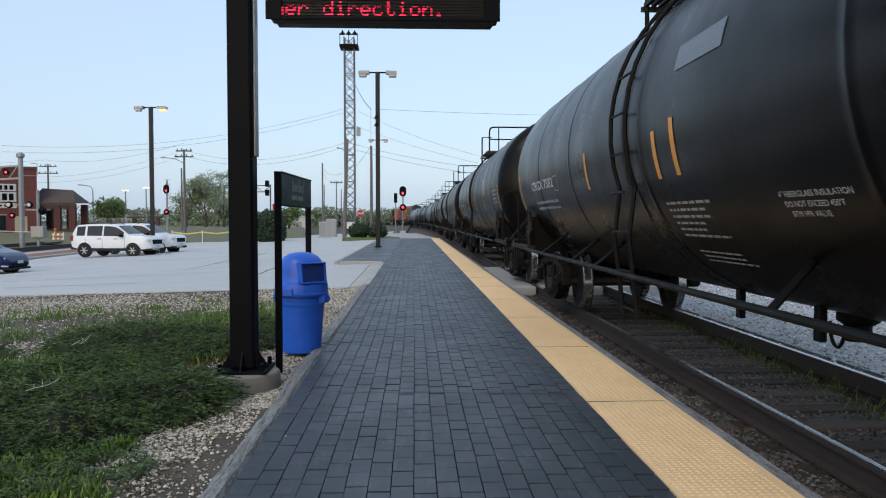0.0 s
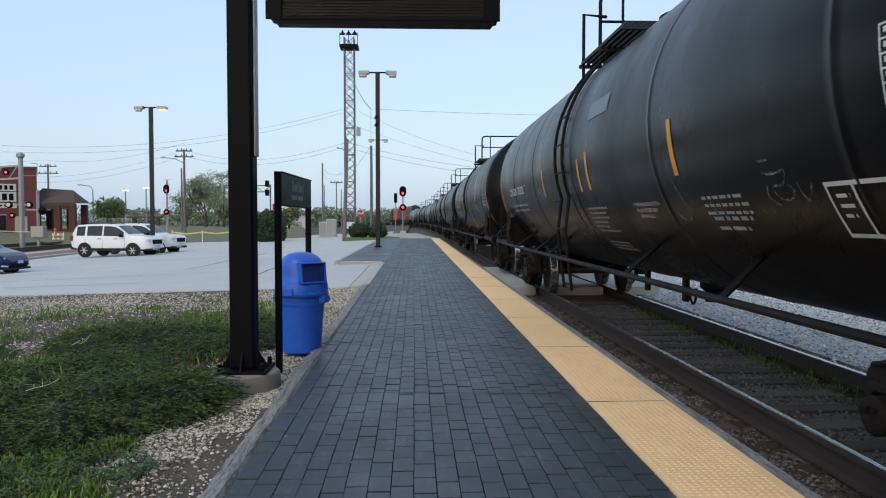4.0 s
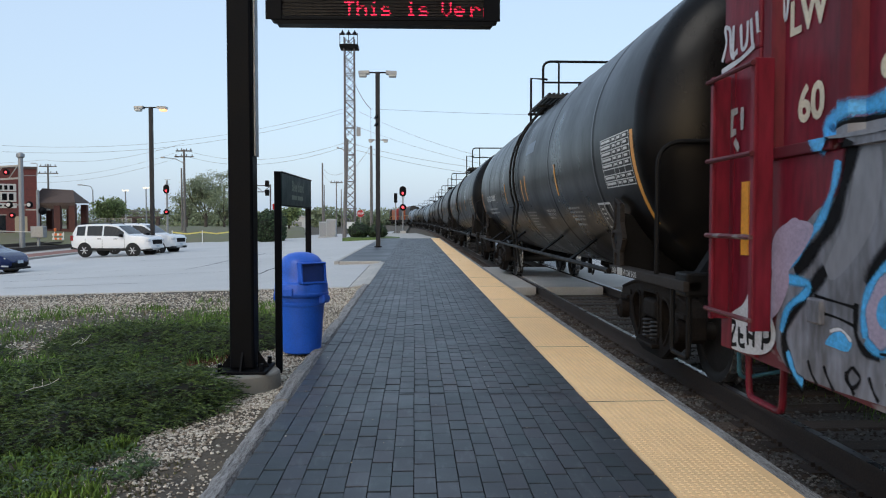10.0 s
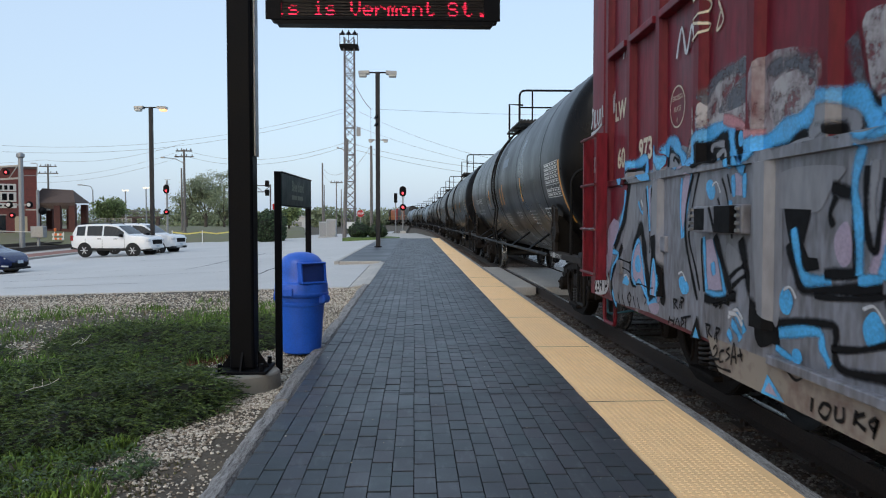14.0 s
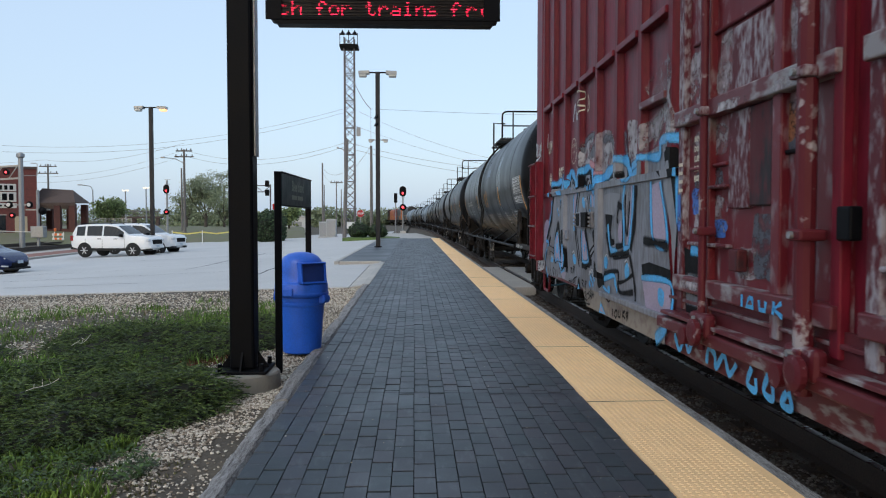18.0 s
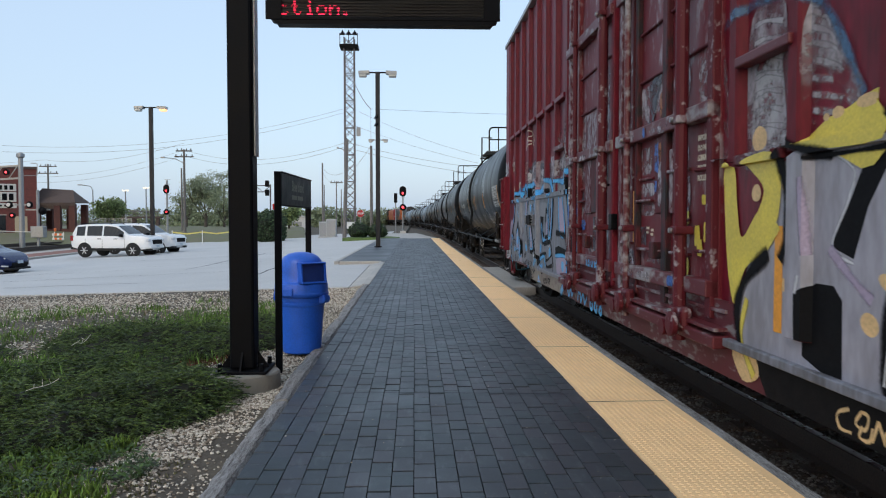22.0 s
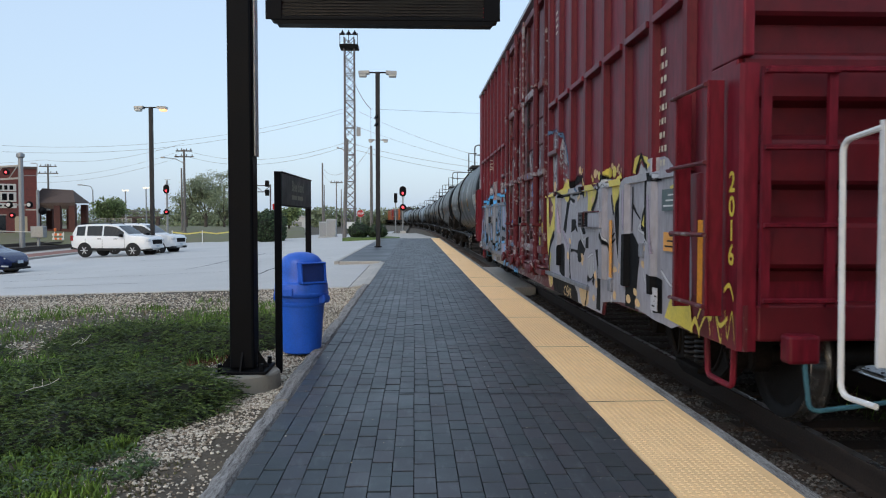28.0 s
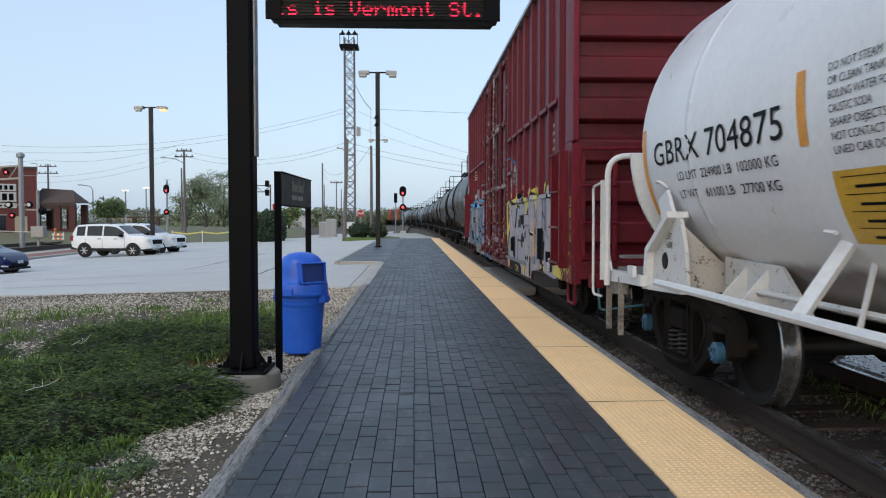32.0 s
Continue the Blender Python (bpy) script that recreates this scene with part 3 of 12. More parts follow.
def wheelset_mesh():
    bm = bmesh.new()
    turn = Matrix.Rotation(math.pi / 2, 4, "Y")
    for sx in (-1, 1):
        prof = [(0.10, -0.07), (0.13, -0.075), (0.36, -0.04), (0.385, -0.062), (0.45, -0.066), (0.457, -0.058), (0.455, 0.055), (0.485, 0.062), (0.485, 0.085), (0.40, 0.09), (0.36, 0.03), (0.12, 0.08)]
        prof = [(r, z * -sx) for r, z in prof]
        lathe(bm, prof, 40, Matrix.Translation((0.753 * sx, 0, 0)) @ turn)
    rod(bm, (-1.0, 0, 0), (1.0, 0, 0), 0.08, 12)
    bm.faces.ensure_lookup_table()
    bright = []
    for f in bm.faces:
        c = f.calc_center_median()
        rr = math.hypot(c.y, c.z)
        if 0.445 < rr < 0.47:
            bright.append(f)
    for f in bright:
        f.material_index = 1
    me = mesh_of("wheelset", bm, M_WHEEL, True)
    me.materials.append(M_TREAD)
    return me


def frame_mesh():
    """Cast side frame of a truck: arched top, sprung opening, two windows and jaws over the bearings, at x = 0."""
    half = [(0.30, 0.86), (0.52, 0.83), (0.72, 0.76), (0.95, 0.73), (1.05, 0.69), (1.10, 0.60), (1.10, 0.41), (1.06, 0.37), (1.01, 0.37), (1.00, 0.54), (0.95, 0.585),
            (0.83, 0.585), (0.78, 0.54), (0.77, 0.38), (0.70, 0.33), (0.58, 0.24), (0.42, 0.14), (0.30, 0.10)]
    outer = half + [(-y, z) for y, z in reversed(half)]
    win = smooth_line([(0.345, 0.66), (0.43, 0.70), (0.55, 0.66), (0.625, 0.56), (0.59, 0.45), (0.48, 0.30), (0.39, 0.25), (0.345, 0.34), (0.335, 0.5)], 2, True)
    win = [(v.x, v.y) for v in win]
    mid = [(0.19, 0.73), (0.235, 0.68), (0.245, 0.30), (0.21, 0.25), (-0.21, 0.25), (-0.245, 0.30), (-0.235, 0.68), (-0.19, 0.73)]
    loops = [outer, win, [(-y, z) for y, z in win], mid]
    bm = bmesh.new()
    t = 0.07
    sides = []
    for x in (-t, t):
        edges, rings = [], []
        for lp in loops:
            ring = [bm.verts.new((x, y, z)) for y, z in lp]
            edges += [bm.edges.new((ring[i], ring[(i + 1) % len(ring)])) for i in range(len(ring))]
            rings.append(ring)
        bmesh.ops.triangle_fill(bm, use_beauty=True, edges=edges)
        sides.append(rings)
    for a, b in zip(*sides):
        for i in range(len(a)):
            j = (i + 1) % len(a)
            bm.faces.new((a[i], a[j], b[j], b[i]))
    bmesh.ops.recalc_face_normals(bm, faces=bm.faces)
    rim = [e for e in bm.edges if len(e.link_faces) == 2 and abs(e.verts[0].co.x - e.verts[1].co.x) < 1e-5 and e.calc_face_angle(0) > 1.0]
    bmesh.ops.bevel(bm, geom=rim, offset=0.012, segments=2, affect="EDGES", clamp_overlap=True)
    # raised cast lips and the spring seat
    for lp, r in ((win, 0.017), ([(-y, z) for y, z in win], 0.017), (mid, 0.015)):
        pipe(bm, [(-t - 0.004, y, z) for y, z in lp] + [(-t - 0.004, *lp[0])], r, 6)
    pipe(bm, bend([(-t - 0.004, -1.0, 0.70), (-t - 0.004, -0.5, 0.81), (-t - 0.004, 0.5, 0.81), (-t - 0.004, 1.0, 0.70)], 0.2), 0.016, 6)
    box(bm, -0.15, 0.1, -0.26, 0.26, 0.19, 0.235, 0.012)
    for s in (-1, 1):
        box(bm, -0.10, 0.06, s * 0.89 - 0.12, s * 0.89 + 0.12, 0.565, 0.62, 0.015)
        rod(bm, (-t - 0.02, s * 0.70, 0.66), (-t, s * 0.70, 0.66), 0.03, 10)
    return mesh_of("side_frame", bm, M_TRUCK)


def spring_mesh():
    """Two coil springs side by side with the bolster's end resting on them."""
    bm = bmesh.new()
    for dy in (-0.112, 0.112):
        pts = []
        for k in range(0, 73):
            a = 2 * math.pi * k / 14
            pts.append((0.082 * math.cos(a), dy + 0.082 * math.sin(a), 0.25 + 0.21 * k / 72))
        pipe(bm, pts, 0.017, 6)
    return mesh_of("spring", bm, M_SPRING, True)


def small_rod(name, length, r, material, seg=16):
    """A bearing's end cap with its three bolts."""
    bm = bmesh.new()
    prof = [(r * 0.30, length * 0.82), (r * 0.42, length * 0.82), (r * 0.46, length), (r * 0.78, length * 0.98), (r, length * 0.8), (r, 0)]
    lathe(bm, prof[::-1], seg, Matrix.Rotation(-math.pi / 2, 4, "Y"))
    for k in range(3):
        a = 2 * math.pi * k / 3 + 0.4
        y, z = 0.62 * r * math.cos(a), 0.62 * r * math.sin(a)
        rod(bm, (-length - 0.014, y, z), (-length * 0.9, y, z), r * 0.15, 6)
    return mesh_of(name, bm, material, True)


M_SPRING = mat("spring_steel", (0.024, 0.020, 0.018), 0.5, metal=0.3, var=0.4, scale=9)
WHEELSET, FRAME, SPRING = wheelset_mesh(), frame_mesh(), spring_mesh()
CAP_DARK = small_rod("bearing_cap", 0.11, 0.105, M_TRUCK)
CAP_BLUE = small_rod("bearing_cap", 0.07, 0.085, M_CAP)
SPIN = []


def make_truck(car, y, cap=None, low=0.0):
    bm = bmesh.new()
    box(bm, -1.13, 1.13, -0.20, 0.20, 0.47, 0.66, 0.035)
    for s in (-1, 1):
        box(bm, s * 1.06 - 0.05, s * 1.06 + 0.05, -0.25, -0.19, 0.44, 0.62, 0.015)
        box(bm, s * 1.06 - 0.05, s * 1.06 + 0.05, 0.19, 0.25, 0.44, 0.62, 0.015)
        rod(bm, (s * 0.62, -0.12, 0.84), (s * 0.62, 0.12, 0.84), 0.06, 10)
    box(bm, -0.35, 0.35, -0.3, 0.3, 0.66, 0.86, 0.03)
    for s in (-1, 1):
        box(bm, -0.8, 0.8, s * 0.36 - 0.05, s * 0.36 + 0.05, 0.34, 0.46, 0.02)
    truck = part("truck", bm, M_TRUCK, car, "grimy cast iron two-axle truck", pose(0, y, 0))
    for sx in (-1, 1):
        part("side_frame", FRAME, None, truck, at=pose(1.03 * sx, 0, 0, 0, 0, 0 if sx < 0 else 180))
        part("spring", SPRING, None, truck, "stacked coil springs", pose(1.05 * sx, 0, 0))
        for dy in (-0.889, 0.889):
            part("bearing_cap", cap or CAP_DARK, None, truck, at=pose(1.08 * sx, dy, 0.457 + low, 0, 0, 0 if sx < 0 else 180))
    for dy in (-0.889, 0.889):
        w = part("wheelset", WHEELSET, None, truck, "steel wheels with bright treads on an axle", pose(0, dy, 0.457))
        SPIN.append((w, dy))
    return truck


def coupler(car, y, s):
    bm = bmesh.new()
    box(bm, -0.11, 0.11, min(y, y + s * 0.75), max(y, y + s * 0.75), 0.74, 0.94, 0.03)
    box(bm, -0.17, 0.17, min(y + s * 0.6, y + s * 0.88), max(y + s * 0.6, y + s * 0.88), 0.68, 1.0, 0.05)
    part("coupler", bm, M_TRUCK, car)
    bm = bmesh.new()
    pipe(bm, bend([(-0.45, y + s * 0.1, 0.72), (-0.45, y + s * 0.25, 0.5), (-0.40, y + s * 0.45, 0.30), (-0.2, y + s * 0.75, 0.34)], 0.12), 0.03, 8)
    part("air_hose", bm, M_HOSE, car)


M_SADDLE = mat("saddle_dusty", (0.026, 0.022, 0.020), 0.8, var=0.4, scale=6, fine=50, bump=0.3, spec=0.2)


def tank_car(label, stencils):
    half, m = 7.42, M_FRAMEBLACK
    car = thing("tank_car", label, "railway car", group="cars of the freight train")
    tank = part("tank", shell_mesh("tank", M_TANK, half, seams=(-5.9, -3.17, -0.05, 0.3, 2.9, 5.2)), None, car, "black painted steel tank with welded seams")
    for y in (-6.55, 6.55):
        make_truck(car, y)
    bm = bmesh.new()
    box(bm, -0.25, 0.25, -8.35, 8.35, 0.86, 1.06, 0.02)
    part("centre_sill", bm, m, car)
    for s in (-1, 1):
        coupler(car, s * 8.3, s)
        # saddle over the truck, with its jacking plates
        bm = bmesh.new()
        prof = [(-1.42, 0.90), (1.42, 0.90), (1.44, 1.05), (1.42, 1.52), (1.30, 1.48), (1.0, 1.14), (0.5, 0.9), (-0.5, 0.9), (-1.0, 1.14), (-1.30, 1.48), (-1.42, 1.52), (-1.44, 1.05)]
        prism(bm, prof, s * 6.66 - 0.05, s * 6.66 + 0.05, "y")
        sad = part("saddle", bm, m, car)
        for sx in (-1, 1):
            bm = bmesh.new()
            c = s * 6.66
            rim = [(c - 0.10, 0.93), (c - 0.10, 1.14), (c - 0.20, 1.27), (c - 0.10, 1.43), (c - 0.10, 1.60), (c + 0.10, 1.66), (c + 0.10, 1.43), (c + 0.20, 1.27), (c + 0.10, 1.14), (c + 0.10, 0.93)]
            prism(bm, rim, *sorted((sx * 1.44, sx * 1.47)))
            plate = part("jacking_plate", bm, M_SADDLE, car, "ribbed steel plate grey with dust")
            ribs = [((sx * 1.475, *a), (sx * 1.475, *b)) for a, b in zip(rim, rim[1:])]
            ribs += [((sx * 1.475, c - w, z), (sx * 1.475, c + w, z)) for z, w in ((1.14, 0.11), (1.34, 0.15))]
            for a, b in ribs:
                bm = bmesh.new()
                bar(bm, a, b, 0.03, 0.03)
                part("rib", bm, M_SADDLE, plate)
            bm = bmesh.new()
            rod(bm, (sx * 1.47, c - s * 0.10, 1.25), (sx * 1.474, c - s * 0.10, 1.25), 0.04, 12)
            part("lifting_hole", bm, M_BLACK, plate)
            bm = bmesh.new()
            box(bm, min(sx * 1.38, sx * 1.52), max(sx * 1.38, sx * 1.52), min(s * 6.5, s * 8.6), max(s * 6.5, s * 8.6), 0.92, 1.0, 0.008)
            sill = part("side_sill", bm, M_SADDLE, car)
            if stencils and sx < 0 and s < 0:
                for body, u, w in (("2 INCH", -6.62, 0.16), ("HF COMP SHOES", -7.02, 0.42)):
                    me = text_mesh(body, 0.072, M_GREYBAR, 0.0, 0.002)
                    k = w / max(v.co.x for v in me.vertices)
                    for v in me.vertices:
                        v.co = (-1.5235, u - v.co.x * k, 0.935 + v.co.y)
                    part("lettering", me, None, sill)
                bm = bmesh.new()
                box(bm, -1.5245, -1.52, -6.98, -6.82, 0.925, 0.995)
                part("card", bm, M_GREYBAR, sill, "pale blank card")
            # end grab rail: up from the sill, then across the end
            bm = bmesh.new()
            pipe(bm, bend([(sx * 1.48, s * 7.86, 0.98), (sx * 1.48, s * 7.86, 2.10), (sx * 0.02, s * 7.97, 2.10)], 0.22, 6), 0.021)
            part("grab_rail", bm, m, car)
            bm = bmesh.new()
            bar(bm, (sx * 1.4, s * 8.5, 1.0), (sx * 0.5, s * 7.9, 2.0), 0.05, 0.05)
            part("brace", bm, m, car)
            bm = bmesh.new()
            pipe(bm, bend([(sx * 1.46, s * 8.55, 0.92), (sx * 1.46, s * 8.55, 0.42), (sx * 1.46, s * 8.2, 0.42), (sx * 1.46, s * 8.2, 0.92)], 0.05), 0.02, 6)
            part("step", bm, m, car)
        bm = bmesh.new()
        box(bm, -1.5, 1.5, min(s * 8.35, s * 8.6), max(s * 8.35, s * 8.6), 0.88, 1.06, 0.02)
        part("end_sill", bm, m, car)
    for sx in (-1, 1):
        bm = bmesh.new()
        pipe(bm, [(sx * 1.55, -6.6, 0.945), (sx * 1.55, 6.6, 0.945)], 0.027)
        part("side_pipe", bm, m, car)
        for u in (-4.65, -2.46, 1.57, 2.75, 4.9):
            bm = bmesh.new()
            bar(bm, (sx * 1.54, u, 0.95), (sx * 1.10, u + 0.33, 1.22), 0.05, 0.02)
            part("pipe_brace", bm, m, car)
        # ladder that follows the tank
        lad = None
        for du in (0.64, 0.16):
            bm = bmesh.new()
            pts = [(sx * 1.48, du, 0.55), (sx * 1.57, du, 1.3)]
            for a in range(-20, 62, 8):
                p = cyl_point(du, a, out=0.06, side=sx)
                pts.append(tuple(p))
            pipe(bm, pts, 0.021, 6)
            o = part("ladder_rail", bm, m, car)
            lad = lad or o
        for k in range(10):
            z = 0.62 + 0.36 * k
            a = math.degrees(math.asin(max(-1, min(1, (z - TANK_Z) / (TANK_R + 0.06)))))
            p = cyl_point(0, a, out=0.06, side=sx) if z > 1.75 else Vector((sx * (1.48 + 0.12 * (z - 0.55)), 0, z))
            bm = bmesh.new()
            rod(bm, (p.x, 0.16, z), (p.x, 0.64, z), 0.012, 6)
            part("rung", bm, m, lad)
        # walkway and its hoops
        bm = bmesh.new()
        box(bm, min(sx * 0.5, sx * 1.2), max(sx * 0.5, sx * 1.2), -0.02, 0.02, 3.55, 3.598)
        grating = part("walkway", bm, M_GRATE, car, "dark steel grating walkway")
        for u in (-1.08, 1.08):
            bm = bmesh.new()
            box(bm, min(sx * 0.5, sx * 1.2), max(sx * 0.5, sx * 1.2), u - 0.02, u + 0.02, 3.55, 3.598)
            part("bearer", bm, M_GRATE, grating)
        bm = bmesh.new()
        box(bm, -0.02, 0.02, -1.1, 1.1, 3.60, 3.64)
        slat = mesh_of("slat", bm, M_GRATE)
        for k in range(9):
            part("slat", slat, None, grating, at=pose(sx * (0.55 + 0.075 * k), 0, 0))
        bm = bmesh.new()
        pipe(bm, [(sx * 1.14, 1.08, 3.35), (sx * 1.14, 1.08, 4.29), (sx * 0.8, 1.18, 4.29)], 0.024)
        part("railing_post", bm, m, car)
    bm = bmesh.new()
    pipe(bm, bend([(-0.87, 1.24, 3.55), (-0.87, 1.24, 4.66), (0.87, 1.24, 4.66), (0.87, 1.24, 3.55)], 0.16), 0.026)
    part("railing", bm, m, car)
    bm = bmesh.new()
    pipe(bm, [(-0.87, 1.24, 4.24), (0.87, 1.24, 4.24)], 0.02)
    part("railing", bm, m, car)
    bm = bmesh.new()
    pipe(bm, [(-0.55, 1.24, 3.6), (-0.55, 1.24, 4.66)], 0.02)
    part("railing_post", bm, m, car)
    bm = bmesh.new()
    lathe(bm, [(0.36, 3.6), (0.36, 3.92), (0.42, 3.95), (0.42, 4.0), (0.3, 4.04), (0.05, 4.06)], 24)
    part("manway", bm, m, car, "black manway dome", smooth=True)
    bm = bmesh.new()
    lathe(bm, [(0.16, 3.6), (0.16, 3.96), (0.2, 3.96), (0.2, 4.02), (0.03, 4.05)], 14, pose(0, -0.75, 0))
    part("valve_housing", bm, m, car, smooth=True)
    # outlet, hangers and chain under the belly
    bm = bmesh.new()
    lathe(bm, [(0.10, 0.50), (0.10, 0.62), (0.16, 0.66), (0.16, 0.86)], 16, pose(0, -0.75, 0))
    part("bottom_outlet", bm, m, car, smooth=True)
    for u in (0.5, -0.9):
        bm = bmesh.new()
        box(bm, -0.42, -0.36, u - 0.05, u + 0.05, 0.52, 0.86, 0.01)
        part("hanger", bm, m, car)
    bm = bmesh.new()
    pipe(bm, [(-0.4, -1.15 + 0.10 * math.cos(a), 0.70 - 0.18 * math.sin(a)) for a in [math.pi * k / 10 for k in range(11)]], 0.014, 6)
    part("safety_chain", bm, m, car)
    # markings
    for u, a0, a1 in ((-0.42, -4.3, -18.8), (-0.86, -2.3, -18.6), (-3.65, -2.5, -18.6), (2.03, -2.9, -18.3), (7.2, -2, -33), (-7.36, -1, -34)):
        bm = bmesh.new()
        cyl_patch(bm, u + 0.045, u - 0.045, a0, a1)
        part("reflective_strip", bm, M_ORANGE, car, "orange reflective strip")
    if stencils:
        bm = bmesh.new()
        cyl_patch(bm, -0.87, -1.73, 17.4, 10.3)
        part("faded_patch", bm, M_PATCH, car, "pale repainted patch")
        cyl_text("CRGX 7582", 0.19, 5.95, -13.4, M_LETTER, car, bold=0.003, length=1.85)
        for u, ang, widths, size in ((5.85, -20.3, (1.85, 1.8), 0.055), (-0.33, -26.3, (0.9, 0.75, 0.8, 0.6, 0.55, 0.9), 0.034), (-0.36, -44, (0.8, 0.8, 0.9), 0.03), (-3.95, -25.4, (0.66, 0.72, 0.72), 0.034), (-4.0, -31.4, (0.62, 0.5), 0.045)):
            bm = bmesh.new()
            bar_block(bm, u, ang, widths, size, gap=1.8)
            part("stencilled_notes", bm, M_GREYBAR, car, "small white stencilled lines")
        for k, (line, w) in enumerate((("4\" FIBERGLASS INSULATION", 0.74), ("DO NOT EXCEED 450\u00b0F", 0.60), ("BTM VPR VALVE", 0.40))):
            cyl_text(line, 0.052, -2.25 - 0.03 * k, -27.0 - 2.3 * k, M_LETTER, car, length=w)
        bm = bmesh.new()
        for ua, ub, aa, ab in ((4.06, 4.04, -8, -16), (3.8, 3.78, -8, -16), (4.06, 3.78, -8, -8.6), (4.06, 3.78, -15.5, -16)):
            cyl_patch(bm, ua, ub, aa, ab)
        part("placard_frame", bm, M_GREYBAR, car, "white outlined placard")
        # chalk marks
        for pts in ([(-3.52, -18.4), (-3.50, -20), (-3.54, -23), (-3.6, -27), (-3.72, -30)], [(-5.0, -21), (-5.1, -21.6), (-5.26, -21.2), (-5.2, -24), (-5.08, -24.5), (-5.1, -27), (-5.22, -27.6), (-5.3, -25.5), (-5.24, -24.2)], [(-5.02, -24), (-4.98, -26.5), (-5.08, -29)], [(-3.3, -28), (-3.35, -31), (-3.5, -33), (-3.6, -30), (-3.48, -28.5)], [(-5.35, -24), (-5.4, -28), (-5.5, -24.5)], [(-5.0, -18.6), (-5.12, -18.4)]):
            line = smooth_line(pts)
            bm = bmesh.new()
            prev = None
            for i, q in enumerate(line):
                e = line[min(i + 1, len(line) - 1)] - line[max(i - 1, 0)]
                e = Vector((-e.y * 0.027, e.x)).normalized() * 0.008
                pair = [bm.verts.new(cyl_point(q.x + e.x * sg, q.y + e.y * sg / 0.027)) for sg in (-1, 1)]
                if prev:
                    bm.faces.new((prev[0], prev[1], pair[1], pair[0]))
                prev = pair
            part("chalk_mark", bm, M_CHALK, car, "grey chalk scrawl")
        # inspection table and placard
        bm = bmesh.new()
        u0, u1, a0, a1, g = -6.26, -7.28, -0.8, -18.7, 0.35
        for k in range(9):
            a = a0 + (a1 - a0) * k / 8
            cyl_patch(bm, u0, u1, a, a - g)
        for u in (u0, u0 - 0.42, u0 - 0.58, u0 - 0.78, u1 + 0.012):
            cyl_patch(bm, u, u - 0.012, a0, a1)
        for k in range(8):
            a = a0 + (a1 - a0) * (k + 0.3) / 8
            if k != 5:
                for ua, w in ((u0 - 0.03, 0.34), (u0 - 0.45, 0.1), (u0 - 0.62, 0.11), (u0 - 0.82, 0.12)):
                    cyl_patch(bm, ua, ua - w, a, a - 0.9, out=0.003)
        part("inspection_table", bm, M_LETTER, car, "white ruled inspection table")
        bm = bmesh.new()
        u0, u1, a0, a1 = -5.6, -6.12, -24.5, -35.5
        for a in (a0, a1):
            cyl_patch(bm, u0, u1, a, a - 0.9)
        for u in (u0, u0 - 0.23, u1 + 0.02):
            cyl_patch(bm, u, u - 0.02, a0, a1)
        bar_block(bm, -5.67, -27, (0.12, 0.12, 0.1), 0.03)
        part("placard_frame", bm, M_LETTER, car, "white outlined placard")
    else:
        bm = bmesh.new()
        bar_block(bm, 6.0, -8, (1.6,), 0.15)
        bar_block(bm, 5.9, -19, (1.5, 1.4), 0.07)
        bar_block(bm, -0.3, -26, (0.9, 0.8, 0.8, 0.6), 0.05)
        bar_block(bm, -6.2, -4, (0.9, 0.9, 0.8, 0.9), 0.05)
        part("stencilled_notes", bm, M_GREYBAR, car, "small white stencilled lines")
    return car


